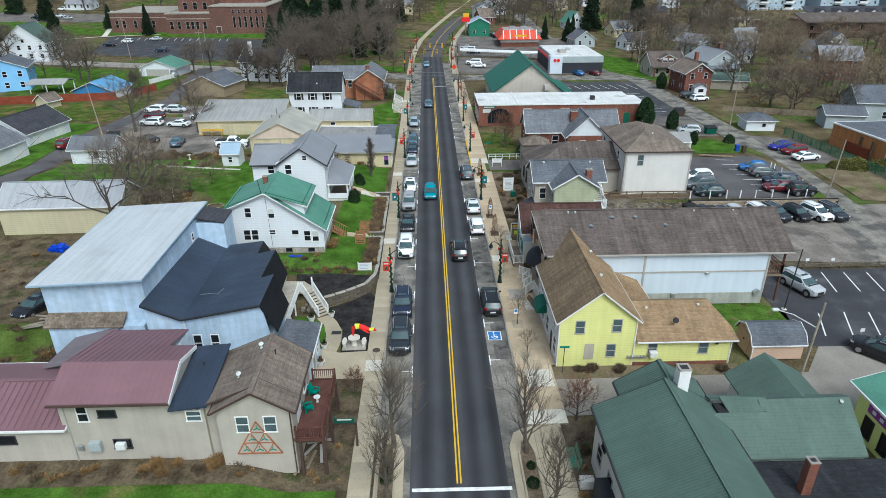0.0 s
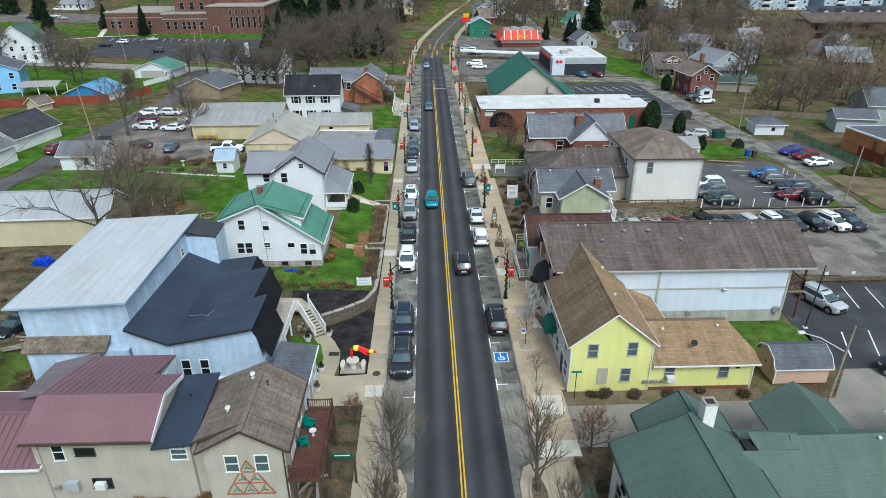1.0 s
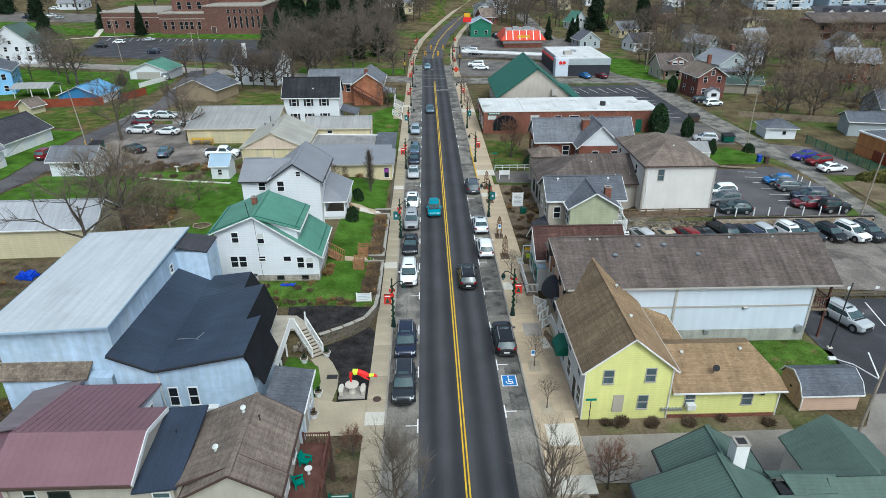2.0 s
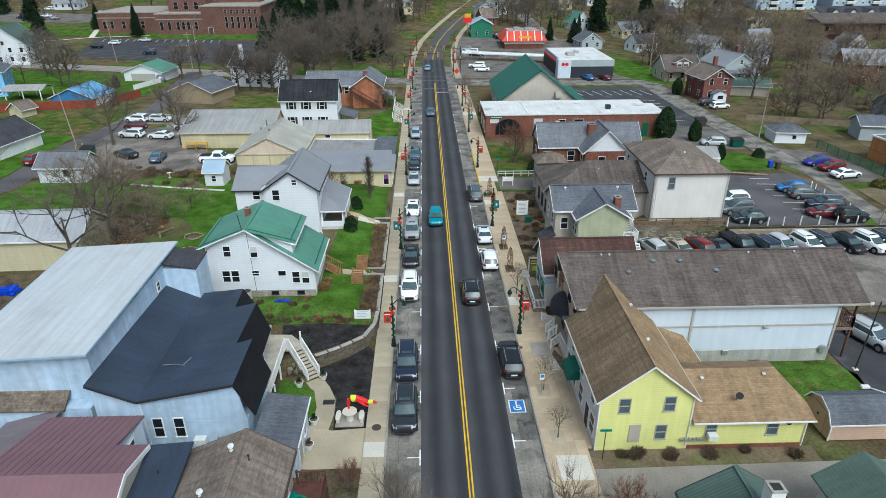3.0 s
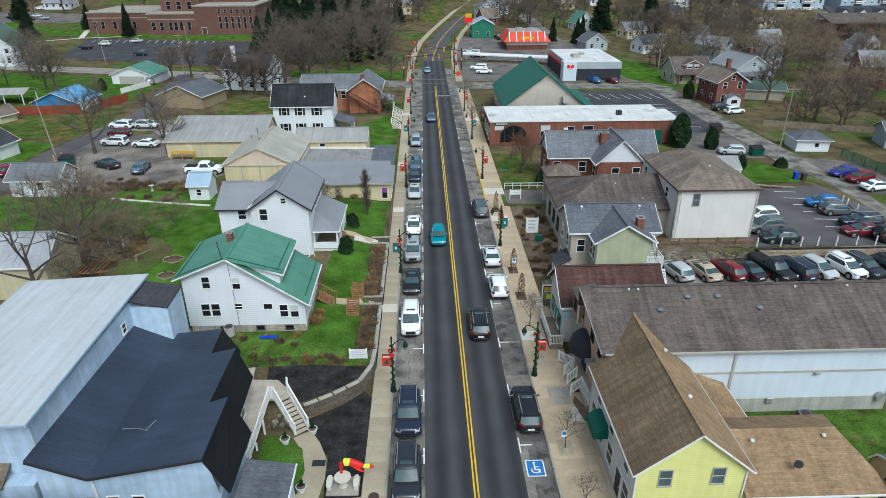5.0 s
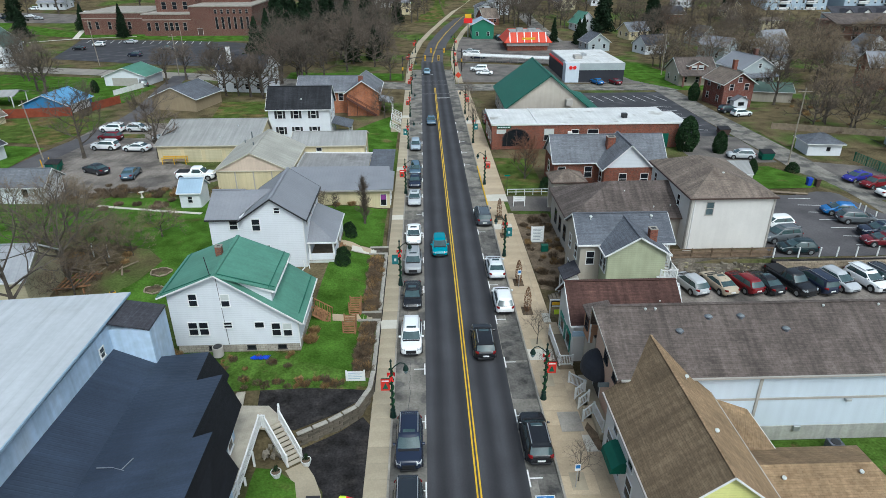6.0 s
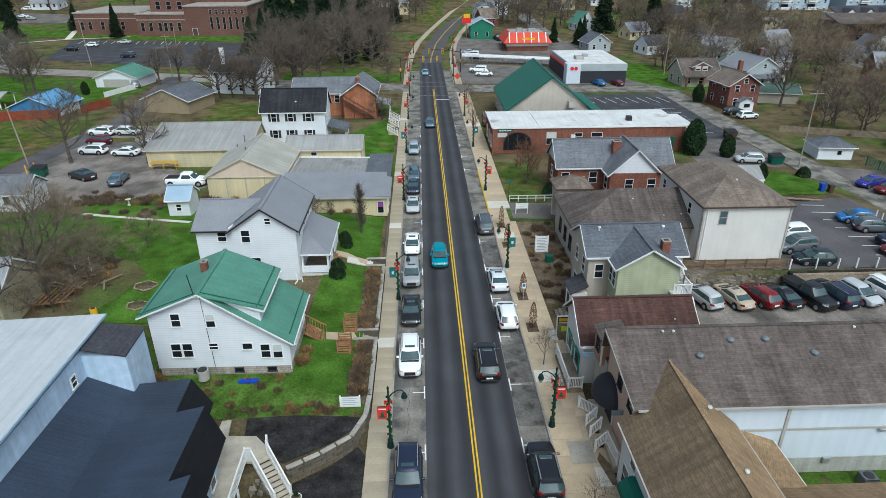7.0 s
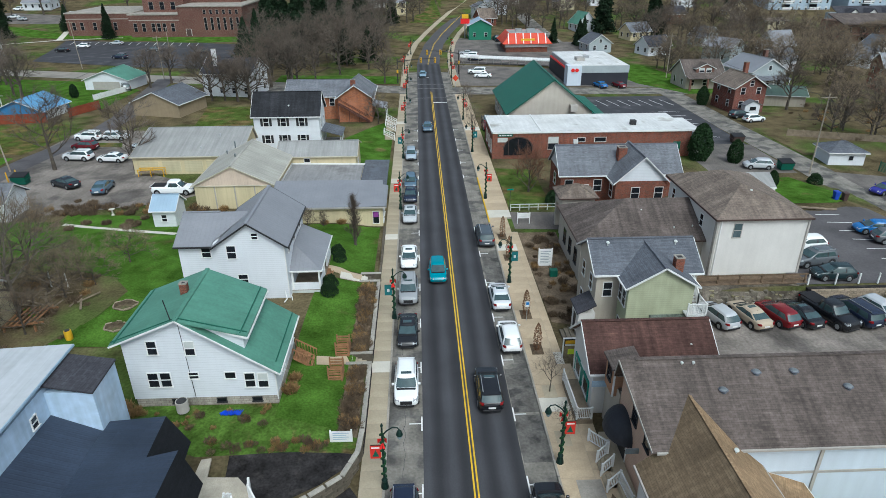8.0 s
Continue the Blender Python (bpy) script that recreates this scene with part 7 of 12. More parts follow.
def grey_house():
    s = thing("sage_gabled_house", 16, 72, 0, "taupe and sage house with slate grey cross-gabled roof", "house")
    gable_wall(s, 11.6, 20.2, 70.8, 76.4, 0, 6.2, 7.9, "x", "taupe_wall")
    gable_roof(s, 11.6, 20.2, 70.8, 76.4, 6.2, 7.9, "x", "roof_slate", over=0.35)
    gable_wall(s, 13.6, 19.0, 68.5, 71.5, 0, 6.1, 7.7, "y", "sage_shake")
    gable_roof(s, 13.6, 19.0, 68.5, 73.4, 6.1, 7.72, "y", "roof_slate", over=0.35)
    chimney(s, 18.0, 70.0, 6.2, 7.9, 0.7, "brick_red")
    for y in (69.3, 70.3):
        window(s, 13.59, y, 4.6, 0.7, 1.4, "W")
    window(s, 13.59, 69.8, 1.6, 1.0, 1.4, "W")
    for z in (1.7, 4.6):
        for y in (72.3, 74.8):
            window(s, 11.59, y, z, 0.8, 1.4, "W")
    window(s, 12.6, 70.79, 4.6, 0.7, 1.3, "S")
    lean(s, [(15.6, 66.9, 2.9), (19.0, 66.9, 2.9), (19.0, 68.6, 3.4), (15.6, 68.6, 3.4)], "roof_mossy", 0.12)
    block(s, 15.8, 18.9, 67.2, 68.5, 0, 2.9, "taupe_wall")
    roof_vent(s, 12.9, 73.0, 7.8, 0.2)
    roof_vent(s, 18.8, 73.0, 7.8, 0.2)
    # entry porch to the west
    block(s, 10.2, 11.6, 70.2, 72.4, 0, 2.6, "offwhite_stucco")
    lean(s, [(10.0, 70.0, 2.7), (11.6, 70.0, 3.5), (11.6, 72.6, 3.5), (10.0, 72.6, 2.7)], "roof_charcoal", 0.12)
    door(s, 10.19, 71.3, 0.1, facing="W", material="dark_trim")
    # white outside stair on the east side
    d = thing("white_balcony_stair", 19.55, 68.5, 0, "white painted outside stair and landing", "stairs")
    part("landing", box(B(), 18.35, 19.85, 67.6, 69.2, 3.6, 3.72), "white_trim", d)
    railing(d, [(18.35, 67.6, 3.72), (19.85, 67.6, 3.72), (19.85, 69.2, 3.72)], 1.05, 0.14)
    railing(d, [(19.85, 69.2, 3.72), (19.85, 70.7, 4.75)], 1.05, 0.14)
    for k in range(6):
        part("step", box(B(), 19.5, 20.25, 69.2 + k * 0.25, 69.46 + k * 0.25, 3.78 + k * 0.17, 3.84 + k * 0.17), "white_trim", d)
    for x, y in ((19.8, 67.65), (19.8, 69.15), (18.45, 67.65)):
        part("post", box(B(), x - 0.07, x + 0.07, y - 0.07, y + 0.07, 0, 3.6), "white_trim", d)
    for k in range(15):
        part("step", box(B(), 19.25, 20.15, 67.35 - k * 0.2, 67.6 - k * 0.2, 3.4 - k * 0.23, 3.46 - k * 0.23), "white_trim", d)
    for x in (19.25, 20.15):
        part("stringer", beam(B(), (x, 67.6, 3.45), (x, 64.5, 0.1), 0.06, 0.25), "white_trim", d)
    st = thing("stone_steps", 9.6, 70.5, 0, "short stone steps to the grey house", "stairs")
    for k in range(3):
        part("step", box(B(), 9.0 + k * 0.35, 9.36 + k * 0.35, 70.0, 71.6, 0, 0.15 + k * 0.13), "stone_grey", st)


grey_house()


def white_block():
    s = thing("offwhite_apartments", 29.5, 85.5, 1.45, "off-white stuccoed two-storey block with a brown hip roof", "building")
    block(s, 25.2, 34.3, 78.75, 91.0, 0.5, 7.35, "offwhite_stucco")
    x0, x1, y0, y1 = 24.9, 34.4, 78.4, 91.7
    bm = B()
    a, b = (29.0, 82.9, 9.4), (29.0, 87.2, 9.4)
    for f in ([(x0, y0, 7.4), (x1, y0, 7.4), a], [(x1, y0, 7.4), (x1, y1, 7.4), b, a], [(x1, y1, 7.4), (x0, y1, 7.4), b], [(x0, y1, 7.4), (x0, y0, 7.4), a, b]):
        slab(bm, [(p[0], p[1], p[2] + 0.12) for p in f], 0.12)
    part("roof", bm, "roof_brown", s)
    part("soffit", box(B(), x0 + 0.05, x1 - 0.05, y0 + 0.05, y1 - 0.05, 7.3, 7.395), "offwhite_stucco", s)
    bm = B()
    for p, q in (((x0, y0), (x1, y0)), ((x1, y0), (x1, y1)), ((x1, y1), (x0, y1)), ((x0, y1), (x0, y0))):
        beam(bm, (*p, 7.42), (*q, 7.42), 0.1, 0.16)
    part("gutter", bm, "brown_trim", s)
    for x in (25.27, 34.2):
        part("corner_board", box(B(), x - 0.1, x + 0.1, 78.67, 78.75, 1.4, 7.3), "grey_trim", s)
    part("corner_board", box(B(), 25.12, 25.2, 78.85, 79.05, 1.4, 7.3), "grey_trim", s)
    window(s, 27.3, 78.74, 6.2, 0.75, 1.4, "S", "gp")
    for z in (3.0, 6.0):
        for y in (82, 86, 89.5):
            window(s, 34.31, y, z, 0.9, 1.3, "E")
            window(s, 25.19, y, z, 0.7, 1.2, "W")
    roof_vent(s, 29.6, 81.9, 9.0, 0.16)
    downpipe(s, 25.6, 78.7, 1.5, 7.3)
    w = thing("brown_roofed_wing", 18.5, 85, 0.5, "low beige wing with a brown hipped roof", "building")
    block(w, 12.8, 25.5, 80.8, 90.2, 0, 4.4, "beige_stucco")
    bm = B()
    a, b = (18.4, 85.7, 6.9), (25.5, 85.7, 6.9)
    for f in ([(12.4, 80.3, 4.4), (25.55, 80.3, 4.4), b, a], [(12.4, 90.6, 4.4), (12.4, 80.3, 4.4), a], [(25.55, 90.6, 4.4), (12.4, 90.6, 4.4), a, b]):
        slab(bm, [(p[0], p[1], p[2] + 0.12) for p in f], 0.12)
    part("roof", bm, "roof_brown_dark", w)
    bm = B()
    beam(bm, (12.4, 80.28, 4.43), (25.55, 80.28, 4.43), 0.1, 0.14)
    beam(bm, (12.38, 80.3, 4.43), (12.38, 90.6, 4.43), 0.1, 0.14)
    part("gutter", bm, "brown_trim", w)
    for y in (82.5, 85, 87.5):
        window(w, 12.79, y, 2.0, 1.0, 1.6, "W", "d")
    for x, y, z in ((19.7, 84.2, 6.2), (22.4, 81.8, 5.2), (24.3, 81.9, 5.3)):
        roof_vent(w, x, y, z, 0.1)
    # square entry pavilion
    p = thing("entry_pavilion", 15.2, 94, 0, "square beige entry pavilion with a brown hip roof", "pavilion")
    for x, y in ((13.6, 92.6), (16.9, 92.6), (13.6, 95.4), (16.9, 95.4)):
        part("pillar", box(B(), x - 0.28, x + 0.28, y - 0.28, y + 0.28, 0, 3.3, 0.03), "beige_stucco", p)
    part("lintel", box(B(), 13.3, 17.2, 92.3, 95.7, 3.3, 4.55), "beige_stucco", p)
    hip_roof(p, 13.3, 17.2, 92.3, 95.7, 4.55, 5.6, "roof_brown", over=0.35, trim="brown_trim")
    # timber barrier and ledge in front of the block
    f = thing("timber_barrier", 27.5, 77.2, 1.4, "brown timber walkway and guard rail above the stone bank", "fence")
    part("ledge", box(B(), 20.6, 34.2, 76.6, 78.2, 1.2, 1.5), "wood_walk", f)
    for k in range(7):
        x = 21.0 + k * 2.15
        part("post", box(B(), x - 0.07, x + 0.07, 76.7, 76.84, 1.4, 2.45), "wood_walk", f)
    for z in (1.9, 2.35):
        part("rail", box(B(), 20.9, 34.1, 76.74, 76.8, z - 0.07, z + 0.07), "wood_walk", f)


white_block()


def cottage():
    s = thing("brick_cottage", 23, 104, 0.4, "red brick cottage with grey roof and white gables", "house")
    gable_wall(s, 15.3, 31.0, 102.0, 108.6, 0, 4.2, 7.0, "x", "brick_red")
    gable_roof(s, 15.3, 31.0, 102.0, 108.6, 4.2, 7.0, "x", "roof_grey", over=0.35)
    gable_wall(s, 21.6, 28.2, 98.8, 103, 0, 4.2, 4.25, "y", "brick_red")
    bm = B()
    prism(bm, [(21.6, 4.22), (28.2, 4.22), (24.9, 7.3)], 98.78, 103)
    part("gable", bm, "white_lap", s)
    bm = B()
    prism(bm, [(101.95, 4.22), (108.65, 4.22), (105.3, 6.98)], 15.24, 15.3)
    for v in bm.verts:
        v.co = (v.co.y, v.co.x, v.co.z)
    bmesh.ops.recalc_face_normals(bm, faces=bm.faces)
    part("gable", bm, "white_lap", s)
    gable_roof(s, 21.6, 28.2, 98.8, 105.3, 4.2, 7.3, "y", "roof_grey", over=0.4)
    chimney(s, 23.4, 103.4, 5.3, 7.3, 1.1, "brick_red")
    window(s, 24.2, 98.77, 2.6, 1.0, 1.5, "S")
    window(s, 27.2, 98.77, 2.6, 1.0, 1.5, "S")
    window(s, 21.59, 100.5, 2.4, 1.2, 1.6, "W")
    for x in (16.4, 20.2):
        window(s, x, 101.99, 2.6, 1.0, 1.5, "S")
    door(s, 18.3, 101.98, 0.6, w=1.4, facing="S", material="brown_trim")
    window(s, 15.23, 105.3, 2.6, 1.1, 1.5, "W")


cottage()


def brick_shop():
    s = thing("brick_flat_shop", 25, 127, 0, "long red brick shop with a white flat roof", "building")
    block(s, 8.6, 40.8, 122.2, 133.4, 0, 4.3, "brick_red")
    slab_pts = [(8.5, 122.1, 4.42), (42.2, 122.0, 4.42), (42.2, 130, 4.42), (40.6, 130.0, 4.42), (40.6, 133.6, 4.42), (8.7, 133.5, 4.42)]
    part("roof", slab(B(), slab_pts, 0.12), "roof_membrane", s, "white membrane roof with grey puddle stains")
    bm = B()
    box(bm, 8.45, 42.2, 122.0, 122.15, 4.2, 4.5)
    box(bm, 8.42, 8.6, 122.0, 133.5, 4.2, 4.5)
    box(bm, 16.3, 16.5, 122.1, 133.4, 4.42, 4.56)
    part("parapet", bm, "white_trim", s)
    part("roof_unit", box(B(), 31.8, 32.7, 125.4, 126.3, 4.42, 5.2, 0.04), "dark_trim", s)
    # arched shop window
    bm = B()
    n = 14
    pts = [(12.75 - 2.3, 0.6), (12.75 + 2.3, 0.6)] + [(12.75 + 2.3 * math.cos(math.pi * k / n), 1.6 + 1.9 * math.sin(math.pi * k / n)) for k in range(n + 1)]
    prism(bm, pts, 122.14, 122.19)
    part("arched_window", bm, "glass", s)
    bm = B()
    for k in range(n):
        a0, a1 = math.pi * k / n, math.pi * (k + 1) / n
        beam(bm, (12.75 + 2.4 * math.cos(a0), 122.1, 1.6 + 2.0 * math.sin(a0)), (12.75 + 2.4 * math.cos(a1), 122.1, 1.6 + 2.0 * math.sin(a1)), 0.12, 0.18)
    for x in (11.2, 12.75, 14.3):
        box(bm, x - 0.04, x + 0.04, 122.08, 122.13, 0.6, 3.3)
    part("arch_frame", bm, "brown_trim", s)
    window(s, 18.4, 122.19, 2.5, 1.6, 2.0, "S", "bg")
    window(s, 22.9, 122.19, 3.0, 1.2, 0.6, "S", "o")
    window(s, 26, 122.19, 3.0, 1.8, 0.7, "S", "o")
    part("air_conditioner", box(B(), 21.6, 22.3, 121.7, 122.18, 2.5, 3.1, 0.03), "ac_white", s)
    part("green_door", box(B(), 38.0, 39.2, 122.12, 122.2, 0, 2.5), "green_paint", s, "green metal door")
    sg = part("sign_board", box(B(), 9.4, 11.8, 122.05, 122.15, 3.7, 4.1), "green_paint", s, "green shop sign with white lettering")
    for k in range(5):
        part("letter_bar", box(B(), 9.6 + k * 0.42, 9.92 + k * 0.42, 122.03, 122.05, 3.82, 3.98), "white_trim", sg)
    part("sign_board", box(B(), 9.4, 11.0, 122.05, 122.15, 2.8, 3.5), "blind", s, "pale sign board")
    for y in (124, 127, 130.5):
        window(s, 8.59, y, 1.8, 1.6, 1.9, "W", "o")
    # the tan hall with the green gable roof
    h = thing("green_gabled_hall", 20.5, 145, 0, "tan hall with a steep dark green gable roof", "building")
    gable_wall(h, 13.1, 28.2, 136.4, 157.5, 0, 4.1, 9.8, "y", "beige_stucco", ridge=20.9)
    gable_roof(h, 13.1, 28.2, 136.4, 157.5, 4.1, 9.8, "y", "roof_greendark", over=0.5, ridge=20.9, trim="green_paint")
    part("roof_unit", box(B(), 24.0, 25.2, 135.2, 136.3, 4.4, 5.6, 0.04), "grey_trim", h)
    lean(h, [(28.2, 138, 3.6), (31.5, 138, 2.9), (31.5, 155, 2.9), (28.2, 155, 3.6)], "roof_greendark", 0.14)
    for y in (139, 143, 147, 151, 155):
        window(h, 13.09, y, 2.0, 1.2, 1.6, "W")
    # dark store with a white roof
    k = thing("dark_store", 42, 190, 0, "dark grey and red-fronted store with a white roof", "building")
    block(k, 34.5, 49, 181.5, 205, 0, 3.0, "dark_wall")
    part("upper_band", box(B(), 34.4, 49.1, 181.4, 205.1, 3.0, 4.7), "grey_wall", k, "pale grey upper wall panels")
    part("roof", box(B(), 34.6, 48.9, 181.6, 204.9, 4.7, 4.78), "roof_membrane", k)
    part("roof_unit", box(B(), 37.5, 39.5, 188, 191, 4.78, 5.6, 0.05), "grey_trim", k)
    part("roof_unit", box(B(), 40.5, 41.8, 193, 194.5, 4.78, 5.4, 0.05), "steel", k)
    part("front", box(B(), 34.0, 34.4, 184.5, 205, 0, 3.4), "dark_wall", k)
    part("stripe", box(B(), 33.95, 34.39, 184.6, 205, 3.4, 3.8), "red_plain", k)
    part("tower", box(B(), 33.7, 37.2, 181.1, 184.5, 0, 4.75), "white_panel", k)
    part("logo_disc", tube(B(), [(36.0, 181.09, 3.7), (36.0, 180.95, 3.7)], [0.45, 0.45], 16), "red_plain", k)
    part("logo_disc", tube(B(), [(35.0, 181.09, 3.7), (35.0, 180.95, 3.7)], [0.45, 0.45], 16), "red_plain", k)
    # low white canopy wall
    c = thing("low_canopy", 22.5, 211, 0, "long low white canopy along the lot edge", "canopy")
    bm = B()
    slab(bm, [(9.6, 216, 1.9), (36, 207, 1.9), (36, 209, 2.3), (9.6, 218.2, 2.3)], 0.25)
    part("roof", bm, "roof_membrane", c)
    for j in range(12):
        x = 10.5 + j * 2.2
        part("post", box(B(), x - 0.08, x + 0.08, 217 - j * 0.75 - 0.08, 217 - j * 0.75 + 0.08, 0, 2.0), "grey_trim", c)
    # red-roofed restaurant
    r = thing("red_roofed_restaurant", 32, 238, 0.5, "restaurant with a bright red mansard roof and pale stripes", "restaurant")
    block(r, 25.5, 39, 234.5, 248, 0, 3.3, "brick_red")
    part("band", box(B(), 25.2, 39.3, 234.2, 234.5, 2.0, 3.0), "white_trim", r)
    bm = B()
    x0, x1, y0, y1, i = 24.3, 40.2, 233, 249, 2.4
    for f in ([(x0, y0, 3.2), (x1, y0, 3.2), (x1 - i, y0 + i, 6.2), (x0 + i, y0 + i, 6.2)], [(x1, y0, 3.2), (x1, y1, 3.2), (x1 - i, y1 - i, 6.2), (x1 - i, y0 + i, 6.2)], [(x0, y1, 3.2), (x0, y0, 3.2), (x0 + i, y0 + i, 6.2), (x0 + i, y1 - i, 6.2)], [(x1, y1, 3.2), (x0, y1, 3.2), (x0 + i, y1 - i, 6.2), (x1 - i, y1 - i, 6.2)]):
        slab(bm, f, 0.15)
    part("mansard", bm, "roof_orange", r)
    part("roof", box(B(), x0 + i, x1 - i, y0 + i, y1 - i, 5.9, 6.1), "roof_lightsteel", r)
    for j in range(6):
        x = 26.2 + j * 2.4
        part("roof_stripe", beam(B(), (x, 232.95, 3.3), (x, 235.35, 6.25), 0.3, 0.16), "white_trim", r)
    part("roof_unit", box(B(), 29, 31, 238, 240, 6.1, 7.2), "steel", r)
    part("roof_unit", box(B(), 33, 35.5, 239, 241, 6.1, 7.0), "steel", r)
    part("logo_band", box(B(), 30.2, 34.6, 233.6, 233.9, 4.0, 4.7), "signal_yellow", r)
    # green clapboard house
    simple_house("green_house", 19.3, 262, 8, 9, 1.7, 4.6, 6.6, "y", "green_wall", "roof_bluegrey", "dark green house with a pale roof", rot=0)
    # pole sign of two plain panels
    q = thing("pole_sign", 14.2, 262, 1.5, "tall pole sign with red and yellow shapes", "sign")
    part("pole", tube(B(), [(14.2, 262, 1), (14.2, 262, 8)], [0.2, 0.2], 8), "steel", q)
    part("board", box(B(), 12.6, 15.8, 261.8, 262.2, 6.5, 8.2), "red_plain", q)
    part("panel", box(B(), 13.0, 15.4, 261.85, 262.15, 8.25, 9.7, 0.1), "signal_yellow", q)


brick_shop()


def near_green_complex():
    s = thing("green_roofed_building", 18, 28, 0, "white building with old ribbed green metal roofs", "building")
    gable_wall(s, 9.25, 16.9, 8, 29.6, 0, 4.7, 6.7, "y", "offwhite_stucco", ridge=13.6)
    gable_roof(s, 9.25, 16.9, 8, 29.6, 4.7, 6.72, "y", "roof_greenold", over=0.32, ridge=13.6, trim="dark_trim")
    gable_wall(s, 11.5, 16.8, 29.6, 32.5, 0, 4.5, 6.1, "y", "offwhite_stucco", ridge=14.2)
    gable_roof(s, 11.5, 16.8, 29.9, 32.5, 4.5, 6.15, "y", "roof_greenold", over=0.3, ridge=14.2, trim="dark_trim")
    block(s, 16.9, 25.4, 26.2, 29.0, 0, 3.6, "offwhite_stucco")
    lean(s, [(19.6, 29.2, 5.6), (25.7, 29.2, 5.6), (25.4, 25.9, 3.65), (19.6, 25.9, 3.65)], "roof_greenlap", 0.14)
    lean(s, [(16.3, 28.4, 5.2), (19.6, 28.4, 5.2), (19.6, 25.9, 3.65), (17.3, 25.9, 3.65)], "roof_greenlap", 0.14)
    lean(s, [(17.5, 28.45, 5.12), (19.9, 28.45, 5.22), (20.2, 29.4, 5.6), (17.2, 29.6, 5.55)], "roof_greenlap", 0.1)
    lean(s, [(16.6, 29.5, 5.45), (25.7, 29.2, 5.6), (25.7, 29.9, 5.3), (16.6, 30.2, 5.2)], "roof_greenold", 0.14)
    part("valley", box(B(), 16.8, 19.6, 28.4, 29.5, 4.6, 5.1), "roof_darkflat", s)
    gable_wall(s, 20.3, 25.1, 29.0, 33.9, 0, 3.9, 5.3, "y", "offwhite_stucco", ridge=22.65)
    lean(s, [(19.9, 34.3, 3.9), (22.65, 34.45, 5.55), (22.65, 29.3, 5.6), (19.9, 29.4, 3.9)], "roof_greenlap", 0.12)
    lean(s, [(22.65, 34.45, 5.55), (25.5, 34.3, 3.9), (25.5, 29.4, 3.9), (22.65, 29.3, 5.6)], "roof_greenold", 0.12)
    block(s, 17.0, 28.0, 10, 25.8, 0, 3.3, "offwhite_stucco")
    part("flat_roof", box(B(), 16.95, 28.3, 9.6, 25.85, 3.3, 3.5), "roof_darkflat", s)
    chimney(s, 14.65, 29.9, 5.2, 7.7, 0.75, "white_trim")
    chimney(s, 19.9, 23.4, 3.3, 5.9, 0.55, "brick_red")
    roof_vent(s, 25.0, 28.9, 5.4, 0.16)
    for y in (28.0, 25.6, 23.2):
        window(s, 9.24, y, 2.2, 0.9, 1.3, "W", "g")
    window(s, 9.24, 27.4, 3.7, 0.6, 0.8, "W", "d")
    block(s, 8.4, 9.25, 24.2, 26.0, 0, 2.3, "dark_wall", "entry_hood")
    # lime shop at the east edge
    l = thing("lime_shop", 33, 28, 0, "lime green shop with a purple banner and green roof", "building")
    gable_wall(l, 29.3, 38.5, 18, 32.6, 0, 3.9, 5.4, "y", "lime_wall")
    gable_roof(l, 29.3, 38.5, 18, 32.6, 3.9, 5.4, "y", "roof_green", over=0.55)
    ban = part("banner", box(B(), 29.2, 29.26, 25.6, 31.4, 2.5, 3.7), "purple", l, "purple shop banner with white lettering")
    for k in range(7):
        for r, w in ((3.3, 0.5), (2.85, 0.35)):
            part("letter_bar", box(B(), 29.17, 29.2, 25.9 + k * 0.78, 25.9 + k * 0.78 + w, r - 0.13, r + 0.13), "white_trim", ban)
    for y in (31.0, 29.2, 26.6):
        window(l, 29.29, y, 1.3, 0.9, 1.5, "W", "od")


near_green_complex()


def gambrel_shed():
    s = thing("barn_shed", 28, 42, 0, "tan barn-shaped shed with a charcoal roof and white trim", "shed")
    pts = [(41.1, 0.1), (44.2, 0.1), (44.2, 1.6), (43.7, 2.3), (42.65, 2.75), (41.6, 2.3), (41.1, 1.6)]
    bm = B()
    prism(bm, pts, 25.9, 30.3)
    for v in bm.verts:
        v.co = (v.co.y, v.co.x, v.co.z)
    bmesh.ops.recalc_face_normals(bm, faces=bm.faces)
    part("wall", bm, "pink_wall", s)
    prof = [(40.95, 1.55), (41.55, 2.4), (42.65, 2.87), (43.75, 2.4), (44.35, 1.55)]
    for a, b in zip(prof, prof[1:]):
        lean(s, [(25.7, a[0], a[1]), (30.5, a[0], a[1]), (30.5, b[0], b[1]), (25.7, b[0], b[1])], "roof_slate", 0.07)
    bm = B()
    for x in (25.68, 30.52):
        for a, b in zip(prof, prof[1:]):
            beam(bm, (x, a[0], a[1] - 0.06), (x, b[0], b[1] - 0.06), 0.05, 0.12)
    beam(bm, (25.7, 40.93, 1.52), (30.5, 40.93, 1.52), 0.06, 0.1)
    box(bm, 25.84, 25.92, 41.05, 41.15, 0.1, 1.6)
    part("trim", bm, "white_trim", s)
    part("door", box(B(), 25.84, 25.9, 41.9, 43.4, 0.1, 2.0), "pink_wall", s)
    part("latch", box(B(), 25.78, 25.84, 42.6, 42.75, 1.2, 1.35), "dark_trim", s)


gambrel_shed()


